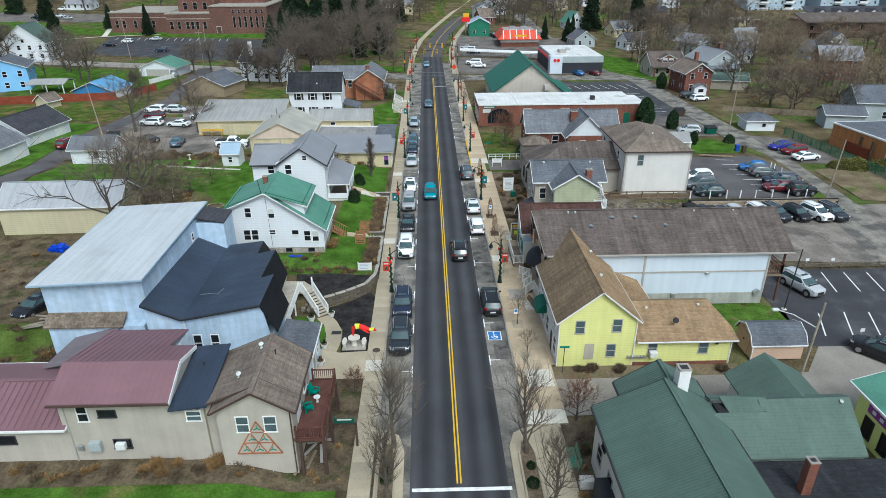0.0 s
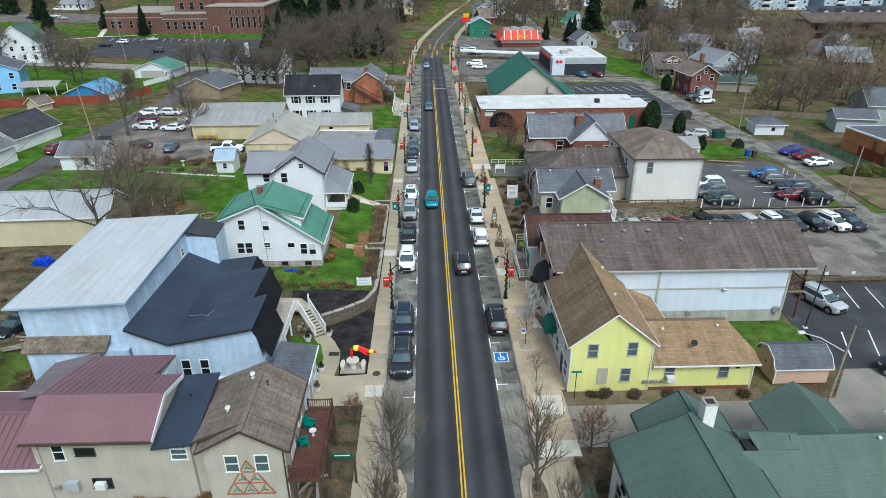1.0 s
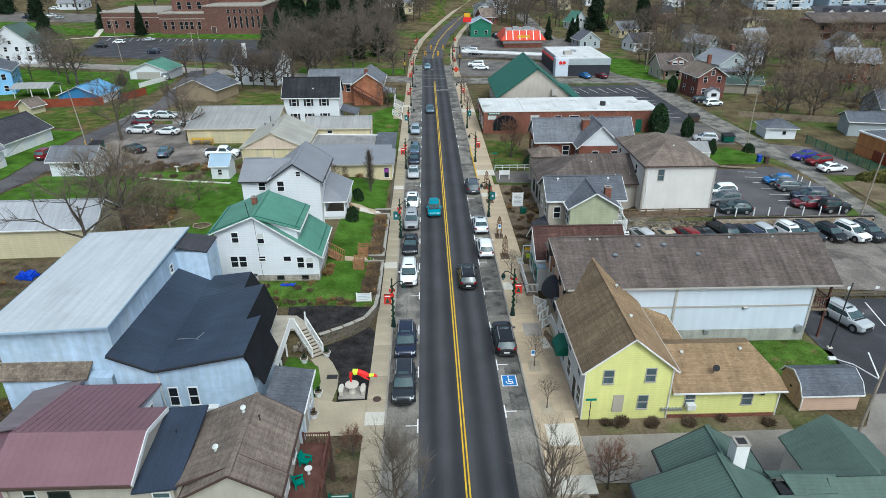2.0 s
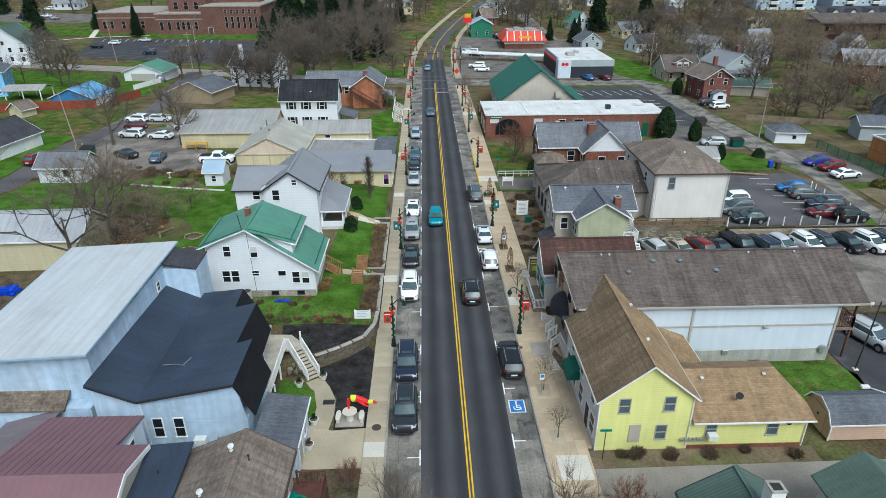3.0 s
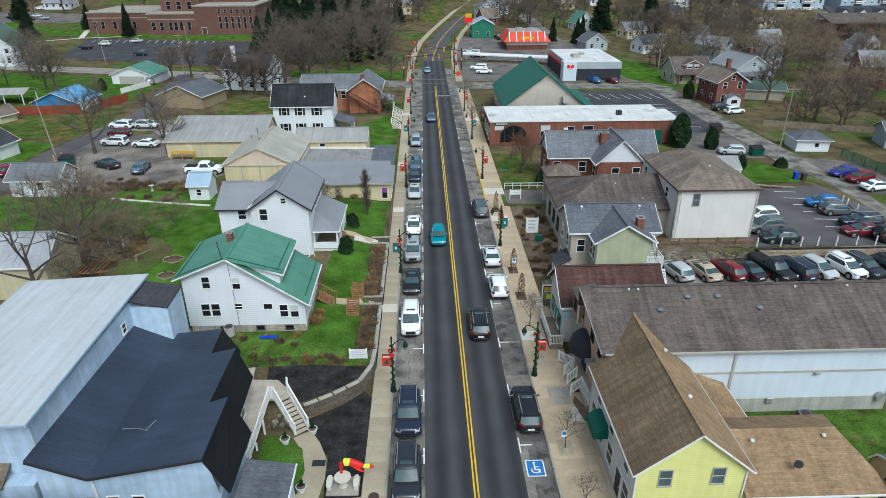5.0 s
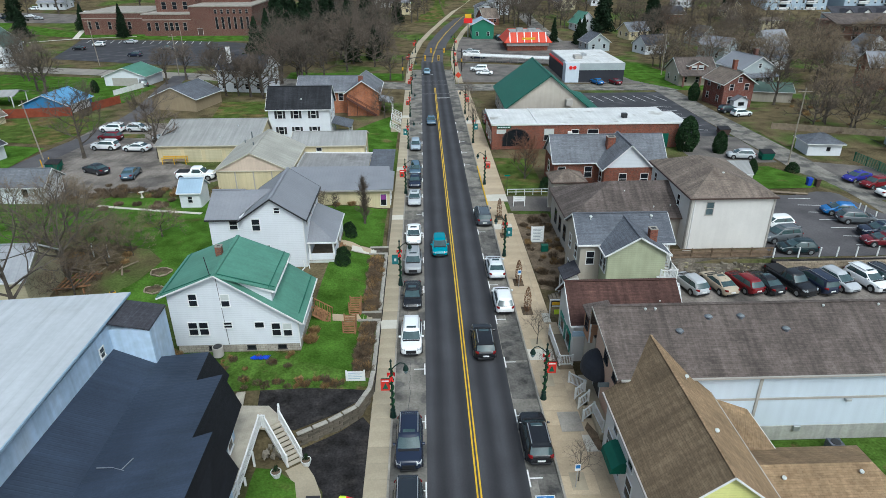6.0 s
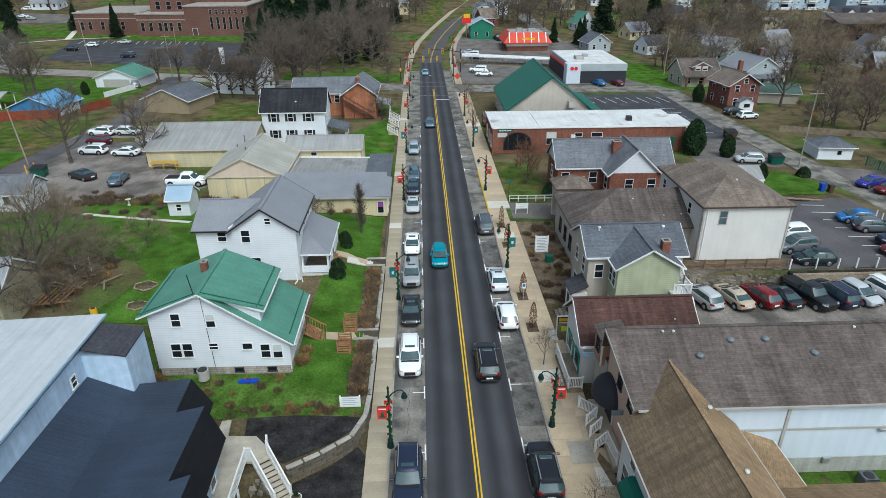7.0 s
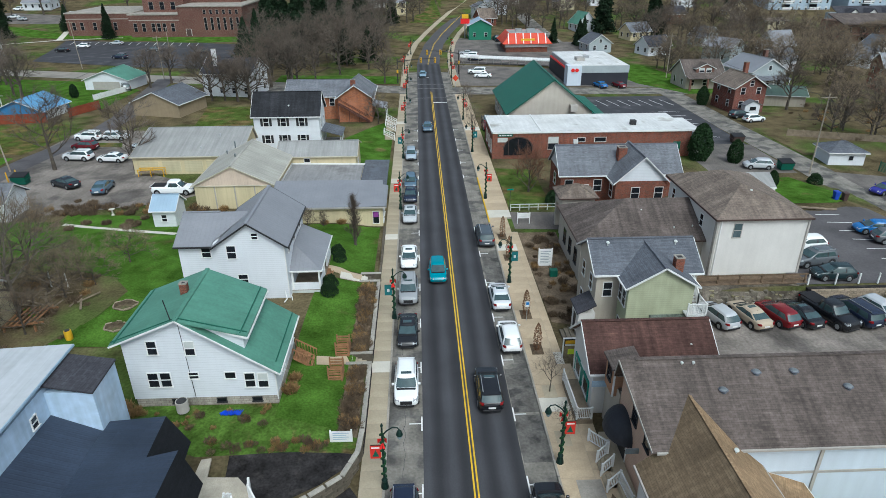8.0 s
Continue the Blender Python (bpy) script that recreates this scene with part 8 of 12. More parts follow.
# ---- farther houses and sheds ----
def lean_to():
    ob = thing("lean_to", 39.5, 101.8, 0.6, "low pale shed with a sloping grey metal roof", "shed")
    part("wall", box(B(), 35.0, 43.4, 100.4, 103.6, 0, 2.5), "offwhite_stucco", ob)
    lean(ob, [(34.4, 99.9, 2.62), (43.2, 99.9, 2.62), (44.1, 103.8, 3.4), (34.4, 103.8, 3.4)], "roof_lightsteel", 0.14)
    part("fascia", beam(B(), (34.4, 99.86, 2.54), (43.2, 99.86, 2.54), 0.06, 0.16), "white_trim", ob)


lean_to()
simple_house("long_garage", -45.9, 70.4, 14.0, 6.2, 2.0, 3.0, 5.0, "x", "tan_wall", "roof_garage", "long pale tan garage with a weathered metal roof", rot=2, wins=False, category="garage", over=0.25)


def garage_door(ob, x0, x1, y0, y1):
    for k in range(2):
        c = y0 + (k + 0.5) * (y1 - y0) / 2
        d = part("garage_door", box(B(), x1 + 0.002, x1 + 0.04, c - 1.3, c + 1.3, 0, 2.2), "white_trim", ob)
        for j in range(4):
            part("panel", box(B(), x1 + 0.04, x1 + 0.055, c - 1.25, c + 1.25, 0.06 + j * 0.54, 0.54 + j * 0.54), "white_trim", d)


simple_house("white_shed", -56.5, 99.3, 6.6, 4.8, 1.0, 2.5, 4.0, "x", "white_lap", "roof_grey", "low white shed with a grey roof", wins=False, category="shed",
             extra=lambda ob, x0, x1, y0, y1: window(ob, 0.8, y0 - 0.002, 1.5, 0.6, 0.9, "S", "d"))
simple_house("double_garage", -76.0, 113.5, 8.5, 11, 0.95, 2.4, 4.9, "y", "white_lap", "roof_charcoal", "white double garage with a dark roof", rot=-10, wins=False, category="garage", extra=garage_door)
simple_house("double_garage", -75, 99, 9, 8.5, 1.0, 2.8, 5.0, "y", "white_lap", "roof_grey", "white garage with a grey roof and panelled doors", rot=-8, wins=False, category="garage", extra=garage_door)
simple_house("hip_garage", -54.6, 157.3, 10.4, 9.8, 0.4, 2.7, 4.8, "y", "garage_tan", "roof_slate", "tan garage with a slate blue gabled roof", rot=-15, wins=False, category="garage")
simple_house("green_roofed_shed", -77.6, 185.4, 10.6, 9.2, 0.2, 2.5, 4.5, "y", "white_lap", "roof_green", "white shed with a faded green roof", rot=-5, wins=False, category="shed", extra=lambda ob, x0, x1, y0, y1: part("garage_door", box(B(), x0 + 2, x1 - 2, y0 - 0.04, y0, 0, 2.1), "grey_trim", ob))
simple_house("blue_shed", -81.4, 155.0, 9.8, 8.8, 0.4, 1.95, 3.9, "y", "blue_dark_wall", "roof_blue", "blue shed with a bright blue metal roof", rot=-5, wins=False, category="shed",
             extra=lambda ob, x0, x1, y0, y1: part("garage_door", box(B(), x1, x1 + 0.05, y0 + 1, y1 - 1, -0.1, 1.8), "white_trim", ob))
simple_house("blue_house", -110, 166, 10, 12, 0.5, 5.6, 7.6, "y", "blue_wall", "roof_slate", "bright blue two-storey house", rot=22)
simple_house("white_gabled_house", -133, 218, 13, 13, 0.3, 5.6, 11, "y", "white_lap", "roof_greenold", "white two-storey house with a green roof", rot=8)
simple_house("old_white_house", -45.5, 175.2, 11.8, 8.6, 0.4, 5.2, 8.0, "x", "white_lap", "roof_charcoal", "old white two-storey house among bare trees", rot=-12,
             extra=lambda ob, x0, x1, y0, y1: chimney(ob, -3.2, -2.5, 6.5, 10.2, 0.8, "white_trim"))
cp = thing("carport", -96.5, 160, 0.5, "open carport with a pale grey roof on posts", "carport")
lean(cp, [(-101, 156.5, 2.8), (-92, 157.5, 2.8), (-92, 160.5, 3.7), (-101, 159.8, 3.7)], "roof_lightsteel", 0.14)
lean(cp, [(-101, 159.8, 3.7), (-92, 160.5, 3.7), (-92, 163.5, 2.8), (-101, 163, 2.8)], "roof_lightsteel", 0.14)
for px in (-100.6, -96.5, -92.4):
    for py in (157.4, 162.8):
        part("post", box(B(), px - 0.09, px + 0.09, py - 0.09, py + 0.09, 0.3, 2.8), "white_trim", cp)
simple_house("little_barn", -88.0, 142.2, 3.6, 3.4, 0.5, 1.7, 3.0, "y", "tan_wall", "roof_brown", "little tan garden barn", rot=-20, wins=False, category="shed")

def board_fence(label, pts, h, material, step=2.4):
    """Board panels between posts along a line."""
    f = thing("board_fence", pts[0][0], pts[0][1], land(*pts[0]), label, "fence")
    line = along(pts, step)
    for (xa, ya), (xb, yb) in zip(line, line[1:]):
        z = land(xa, ya)
        part("panel", beam(B(), (xa, ya, z + h / 2), (xb, yb, z + h / 2), 0.06, h), material, f)
        part("post", box(B(), xa - 0.06, xa + 0.06, ya - 0.06, ya + 0.06, z - 0.1, z + h + 0.1), material, f)
    return f


board_fence("long red-stained board fence", [(-104, 144), (-88, 147.0), (-75.6, 148.8)], 1.8, "fence_red")
board_fence("red-stained board fence beside the alley", [(-73.4, 153.0), (-70.6, 160.4)], 1.7, "fence_red")
board_fence("weathered grey board fence of the east yard", [(63.4, 133.4), (75, 129.2), (90, 124)], 1.2, "wood_old")
board_fence("white board fence along the alley", [(-75.6, 168.4), (-72.0, 180.0)], 1.2, "white_trim")


def school():
    s = thing("brick_school", -95, 285, 2.5, "large red brick school with rows of tall windows", "school")
    for x0, x1, y0, y1, z0, z in ((-131, -107, 272, 302, 0, 9.9), (-107, -89, 268.5, 302, 0, 9.6), (-89, -66, 268, 306, 0, 12.3), (-104, -89, 276, 306, 9, 26), (-89, -70, 284, 306, 12, 20)):
        block(s, x0, x1, y0, y1, z0, z, "brick_school")
        part("coping", box(B(), x0 - 0.25, x1 + 0.25, y0 - 0.25, y1 + 0.25, z, z + 0.4), "kerb", s)
        if z < 11:
            part("stone_band", box(B(), x0, x1, y0 - 0.06, y0, z - 1.9, z - 1.6), "kerb", s)
    for x in (-128.5, -125.6, -121, -116.5, -113.6):
        window(s, x, 271.98, 5.6, 1.2, 2.6, "S", "gf")
    for x in (-105, -102, -98.6, -96.6, -94.6, -91.6):
        window(s, x, 268.48, 5.4, 1.2, 2.8, "S", "gf")
    for k in range(6):
        window(s, -79.5 + k * 2.3, 267.98, 6.6, 0.9, 4.2, "S", "gf")
        window(s, -79.5 + k * 2.3, 267.98, 10.6, 0.9, 1.4, "S", "gf")
    for x in (-101, -97, -93):
        window(s, x, 275.98, 12.2, 1.6, 2.6, "S", "gf")
    door(s, -86, 267.98, 2.4, 1.8, 2.4, "S", "brown_trim")


school()
simple_house("red_brick_house", 64.2, 155.2, 6.8, 8.2, 0.2, 5.0, 7.1, "y", "brick_dark", "roof_brown", "red brick house with a white front gable and garage", rot=6, over=0.5,
             extra=lambda ob, x0, x1, y0, y1: (part("porch", prism(B(), [(-1.5, -0.6), (1.7, -0.6), (1.7, 1.7), (0.1, 2.5), (-1.5, 1.7)], y0 - 1.5, y0), "white_lap", ob), lean(ob, [(-1.8, y0 - 1.8, 1.68), (0.1, y0 - 1.8, 2.66), (0.1, y0, 2.66), (-1.8, y0, 1.68)], "roof_grey", 0.1, "porch_roof"), lean(ob, [(0.1, y0 - 1.8, 2.66), (2.0, y0 - 1.8, 1.68), (2.0, y0, 1.68), (0.1, y0, 2.66)], "roof_grey", 0.1, "porch_roof"), window(ob, 0.2, y0 - 1.51, 0.9, 1.2, 0.7, "S", "df"), chimney(ob, 1.6, 1.5, 6, 9, 0.8, "brick_red")))


def dormer(ob, x0, x1, y0, y1):
    gable_wall(ob, -2.2, 2.2, y0 + 0.6, y0 + 3.5, 3.4, 4.7, 5.7, "y", "brown_wall")
    gable_roof(ob, -2.2, 2.2, y0 + 0.6, y0 + 4.2, 4.7, 5.7, "y", "roof_brown_dark", over=0.3)
    window(ob, -0.9, y0 + 0.59, 4.3, 1.2, 0.9, "S", "b")
    window(ob, 0.9, y0 + 0.59, 4.3, 1.2, 0.9, "S", "b")
    for x in (x0 + 0.4, 0, x1 - 0.4):
        part("post", box(B(), x - 0.2, x + 0.2, y0 - 1.8, y0 - 1.4, 0, 2.7), "brown_wall", ob)
    lean(ob, [(x0 - 0.3, y0 - 2, 2.8), (x1 + 0.3, y0 - 2, 2.8), (x1 + 0.3, y0, 3.3), (x0 - 0.3, y0, 3.3)], "roof_brown_dark", 0.14)


simple_house("brown_bungalow", 65.6, 179.6, 9.4, 8.4, 0, 3.2, 6.2, "x", "taupe_wall", "roof_brown_dark", "brown-roofed bungalow with a dormer and porch", rot=3, extra=dormer)
simple_house("pale_blue_house", 88.5, 216, 7, 9.5, 0.2, 4.2, 6.4, "y", "grey_wall", "roof_steel", "pale blue-grey house with a metal roof", rot=30)
simple_house("grey_gabled_house", 79.6, 179.5, 9.5, 10.5, 0, 4.2, 6.9, "y", "grey_wall", "roof_steel", "grey house with a pale metal roof and porch", rot=12,
             extra=lambda ob, x0, x1, y0, y1: (chimney(ob, 0.6, -2.0, 5, 8.6, 0.9, "brick_school"), lean(ob, [(x0, y0 - 2.2, 2.5), (x1, y0 - 2.2, 2.5), (x1, y0, 3.1), (x0, y0, 3.1)], "roof_grey", 0.14, "porch_roof"), [part("post", box(B(), px - 0.1, px + 0.1, y0 - 2.1, y0 - 1.9, -0.3, 2.4), "white_trim", ob) for px in (x0 + 0.3, 0, x1 - 0.3)]))
simple_house("white_cottage", 63.7, 118.6, 5.4, 4.6, 0, 1.9, 3.1, "x", "white_lap", "roof_slate", "small white hipped outbuilding", rot=-6, hip=True, wins=False, category="shed",
             extra=lambda ob, x0, x1, y0, y1: window(ob, 0.6, y0 - 0.002, 1.1, 0.5, 0.5, "S", "d"))
simple_house("pale_garage", 75.6, 159.5, 9, 6.4, 0, 2.3, 3.6, "x", "taupe_wall", "roof_greenold", "low taupe garage behind bare trees", rot=-14, wins=False, category="garage")
simple_house("grey_gambrel_house", 92.5, 126, 11, 9, 0, 4.0, 6.6, "x", "grey_wall", "roof_slate", "grey house with dormer windows and pale trim", rot=-12)
simple_house("grey_annex", 81, 119.5, 7, 5, 0, 2.8, 4.0, "x", "grey_wall", "roof_slate", "low grey annex of the eastern house", rot=-12, wins=False)
simple_house("brick_foursquare", 111, 172, 10, 9, 0, 5.4, 8.2, "x", "brick_red", "roof_steel", "brick house with white porch and grey roof", rot=-15)


def orange_shop():
    s = thing("orange_brick_shop", 80, 104, 0, "orange-brown flat-roofed building beside the alley", "building")
    bm = B()
    slab(bm, [(71.7, 107, 3.7), (73.0, 95.5, 3.7), (73.6, 84, 3.7), (97, 84, 3.7), (97, 108, 3.7)], 4.0)
    part("wall", bm, "orange_wall", s)
    bm = B()
    slab(bm, [(71.5, 107.2, 3.95), (72.8, 95.4, 3.95), (73.4, 83.8, 3.95), (97.2, 83.8, 3.95), (97.2, 108.2, 3.95)], 0.25)
    part("coping", bm, "white_trim", s)
    bm = B()
    slab(bm, [(71.9, 106.8, 3.98), (73.2, 95.5, 3.98), (73.8, 84.2, 3.98), (96.8, 84.2, 3.98), (96.8, 107.8, 3.98)], 0.05)
    part("roof", bm, "roof_slate", s)
    part("painted_base", box(B(), 72.1, 72.4, 97, 103, 0, 1.7), "fence_red", s, "dark red painted patch on the brick")
    for y in (99.5, 96.4):
        part("vine", box(B(), 72.2, 72.5, y, y + 0.35, 0, 3.2), "dry_brown", s)
    door(s, 72.9, 93.0, 0, w=1.6, facing="W", material="white_trim")


orange_shop()


def motel():
    s = thing("brown_lodge", 165, 252, 1, "long dark brown two-storey lodge with balconies", "building")
    block(s, 145, 215, 248, 262, 0, 7.2, "brown_wall")
    lean(s, [(143, 245.5, 7.0), (217, 245.5, 7.0), (217, 256, 9.6), (143, 256, 9.6)], "roof_brown_dark", 0.3)
    for z in (3.2, 6.2):
        part("balcony", box(B(), 144, 216, 246, 248, z - 0.2, z), "brown_trim", s)
        part("rail", box(B(), 144, 216, 246, 246.1, z + 0.8, z + 1.0), "brown_trim", s)
    for k in range(14):
        part("post", box(B(), 145 + k * 5.2, 145.3 + k * 5.2, 246, 246.3, 0, 7), "brown_trim", s)
        window(s, 147 + k * 5, 247.98, 1.6, 1.6, 1.6, "S", "of")
        window(s, 147 + k * 5, 247.98, 4.8, 1.6, 1.6, "S", "of")
    for i in range(3):
        a = thing("apartment_block", 170 + i * 36, 318, 5, "pale blue multi-storey apartment block with balconies", "apartment building", "pale apartment blocks")
        x0 = 152 + i * 34
        yf = 314 - i * 3
        block(a, x0, x0 + 28, yf, 328, 3, 19, "apartment_wall")
        for c in (x0 + 7.9, x0 + 20.1):
            for r in range(5):
                z = 6.0 + r * 2.7
                part("balcony", box(B(), c - 2.2, c + 2.2, yf - 1.5, yf, z - 0.2, z), "white_trim", a)
                # dark slab added for the shade in the recess behind each balcony
                part("balcony_door", box(B(), c - 1.7, c + 1.7, yf - 0.06, yf + 0.02, z, z + 2.1), "glass", a)
                part("rail", box(B(), c - 2.2, c + 2.2, yf - 1.5, yf - 1.42, z + 0.3, z + 1.0), "white_trim", a)
        hip_roof(a, x0, x0 + 28, 314 - i * 3, 328, 19, 22, "roof_grey", over=0.6)
        for r in range(5):
            for k in (0, 1, 3, 4, 5, 7, 8):
                window(a, x0 + 1.8 + k * 3.05, 313.98 - i * 3, 6.5 + r * 2.7, 0.85, 1.2, "S", "bf" if (k + r) % 3 else "gf")
        for k in range(5):
            part("gable", prism(B(), [(x0 + 2 + k * 5.2, 18.2), (x0 + 6 + k * 5.2, 18.2), (x0 + 4 + k * 5.2, 20.4)], 312.8 - i * 3, 316), "white_trim", a)
    t = thing("terrace_row", 202, 288, 0, "row of dark-roofed terraced homes with white gables", "building")
    block(t, 166, 240, 284, 294, 0, 6.6, "grey_wall")
    lean(t, [(165, 283, 6.5), (241, 283, 6.5), (241, 290, 9.3), (165, 290, 9.3)], "roof_charcoal", 0.25)
    for k in range(9):
        c = 170 + k * 7.6
        part("gable", prism(B(), [(c - 2.8, 6.3), (c + 2.8, 6.3), (c, 8.6)], 281.6, 284.5), "white_trim", t)
        for side in (-1, 1):
            lean(t, [(c + side * 3.1, 281.2, 6.25), (c, 281.2, 8.8), (c, 287.5, 8.8), (c + side * 3.1, 287.5, 6.25)], "roof_charcoal", 0.15, "gable_roof")


motel()
random.seed(5)
for x, y, w, d, ax, wl, rf, rot in ((-22, 330, 12, 10, "x", "offwhite_stucco", "roof_grey", 5), (-12, 312, 10, 9, "x", "cream", "roof_steel", 0), (24, 300, 9, 9, "y", "white_lap", "roof_grey", 10), (31, 312, 9, 11, "y", "white_lap", "roof_steel", 10),
                                    (24, 288, 8, 8, "x", "brick_red", "roof_brown", 20), (60, 275, 9, 9, "y", "white_lap", "roof_green", 15), (75, 258, 10, 8, "x", "cream", "roof_grey", 20), (95, 245, 9, 9, "y", "grey_wall", "roof_slate", 20),
                                    (62, 320, 9, 9, "y", "tan_wall", "roof_grey", 10), (80, 330, 10, 9, "x", "white_lap", "roof_brown", 0), (112, 230, 10, 9, "x", "white_lap", "roof_steel", 15), (125, 205, 9, 10, "y", "white_lap", "roof_grey", 20),
                                    (128, 265, 10, 9, "x", "tan_wall", "roof_brown", 10)):
    simple_house("far_house", x, y, w * 0.85, d * 0.85, land(x, y), random.choice((2.8, 3.4, 4.8)), random.choice((5.4, 6.0, 6.6)), ax, wl, rf, "distant house among bare trees", rot=rot, group="distant houses")
for x, y, w, d, ax, wl, rf, rot in ((100, 290, 10, 9, "x", "brick_red", "roof_charcoal", 10), (140, 222, 9, 9, "y", "white_lap", "roof_slate", 0), (150, 190, 10, 9, "x", "white_lap", "roof_slate", 0), (40, 335, 9, 9, "y", "offwhite_stucco", "roof_charcoal", 0),
                                    (118, 325, 10, 9, "x", "white_lap", "roof_grey", 0), (-170, 330, 14, 10, "x", "white_lap", "roof_steel", 0), (-140, 215, 11, 10, "y", "white_lap", "roof_charcoal", 0), (55, 236, 9, 9, "y", "grey_wall", "roof_slate", 10),
                                    (72, 230, 10, 8, "x", "white_lap", "roof_charcoal", 20), (96, 200, 9, 9, "x", "white_lap", "roof_grey", 20), (130, 300, 9, 9, "y", "cream", "roof_brown", 0), (-38, 300, 12, 10, "x", "cream", "roof_grey", 0)):
    simple_house("far_house", x, y, w * 0.85, d * 0.85, land(x, y), random.choice((2.8, 3.4, 4.8)), random.choice((5.4, 6.0, 6.6)), ax, wl, rf, "distant house among bare trees", rot=rot, group="distant houses")

# ---- cars ----
KINDS = {  # length, width, height, hood height, cabin foot and roof from rear to front, tail height
    "sedan": (4.75, 1.84, 1.46, 0.95, (-1.85, -0.98, 0.3, 1.3), 1.03),
    "suv": (4.7, 1.9, 1.7, 1.1, (-2.24, -1.9, 0.38, 1.22), 1.12),
    "hatch": (4.45, 1.82, 1.6, 1.0, (-2.1, -1.62, 0.3, 1.22), 1.06),
    "compact": (4.1, 1.76, 1.52, 0.97, (-1.94, -1.45, 0.22, 1.1), 1.03),
    "pickup": (5.7, 1.98, 1.88, 1.18, (-0.72, -0.5, 0.85, 1.5), 1.2),
    "jeep": (3.9, 1.76, 1.84, 1.12, (-1.86, -1.78, 0.3, 0.55), 1.14),
    "van": (5.05, 1.96, 1.76, 1.1, (-2.4, -2.15, 0.5, 1.5), 1.14),
}
CARS = {}


def loft(bm, rings, caps=True):
    vs = [[bm.verts.new(p) for p in r] for r in rings]
    n = len(vs[0])
    for a, b in zip(vs, vs[1:]):
        for k in range(n):
            j = (k + 1) % n
            bm.faces.new((a[k], a[j], b[j], b[k]))
    if caps:
        bm.faces.new(vs[0])
        bm.faces.new(vs[-1][::-1])
    bmesh.ops.recalc_face_normals(bm, faces=bm.faces)
    return bm


def rounded(ob):
    """Round a part's mesh by one smooth subdivision, kept as plain mesh."""
    mod = ob.modifiers.new("round", "SUBSURF")
    mod.levels = 1
    dg = bpy.context.evaluated_depsgraph_get()
    dg.update()
    me = bpy.data.meshes.new_from_object(ob.evaluated_get(dg))
    me.name = ob.data.name
    ob.modifiers.remove(mod)
    ob.data = me
    me.shade_smooth()
    return ob


def profile(y, pts):
    """Straight lines between (y, z) points."""
    for (a, p), (b, q) in zip(pts, pts[1:]):
        if y <= b:
            return p + (q - p) * max(0.0, (y - a) / (b - a))
    return pts[-1][1]


def car_body(L, h, hood, ra, fa, tail, boxy):
    """The lower shell: plan outlines stacked up the sides, and a crowned deck across the top."""
    e = L / 2
    ends = ((0, 0.6), (0.05, 0.78), (0.16, 0.9), (0.4, 0.965), (0.85, 0.99), (1.3, 1.0))
    st = [(-e + d, k) for d, k in ends] + [(-0.35, 1.0), (0.35, 1.0)] + [(e - d, k * (1 if d > 0.2 else 0.97)) for d, k in reversed(ends)]
    top = [(-e, tail - 0.2), (-e + 0.12, tail - 0.05), (-e + 0.4, tail), (ra + 0.2, tail + 0.01), (0.3, hood + 0.05), (fa, hood + 0.03), (e - 0.5, hood - 0.07), (e - 0.15, hood - 0.17 + boxy), (e, hood - 0.32 + boxy)]
    bm = B()
    rows = []
    for y, k in st:
        near = max(0.0, abs(y) - e + 0.4) / 0.4
        z0, zt = 0.2 + 0.14 * near, profile(y, top)
        w = h * k
        side = []
        for f, kw, pull in ((0.0, 0.9, 0.94), (0.16, 0.985, 0.995), (0.5, 1.0, 1.0), (0.76, 0.975, 0.995), (0.93, 0.93, 0.985), (1.0, 0.84, 0.97)):
            side.append((w * kw, y * (1 - (1 - pull) * near), z0 + (zt - z0) * f))
        x, yy, _ = side[-1]
        side.append((x * 0.5, yy, zt + 0.035))
        rows.append(side)
    R = [[bm.verts.new(p) for p in r] for r in rows]
    L_ = [[bm.verts.new((-p[0], p[1], p[2])) for p in r] for r in rows]
    n = len(rows[0])
    for i in range(len(rows) - 1):
        for j in range(n - 1):
            bm.faces.new((R[i][j], R[i + 1][j], R[i + 1][j + 1], R[i][j + 1]))
            bm.faces.new((L_[i + 1][j], L_[i][j], L_[i][j + 1], L_[i + 1][j + 1]))
        bm.faces.new((R[i][-1], R[i + 1][-1], L_[i + 1][-1], L_[i][-1]))
        bm.faces.new((R[i + 1][0], R[i][0], L_[i][0], L_[i + 1][0]))
    for i in (0, -1):
        for j in range(n - 1):
            bm.faces.new((L_[i][j], R[i][j], R[i][j + 1], L_[i][j + 1]))
    bmesh.ops.recalc_face_normals(bm, faces=bm.faces)
    return bm


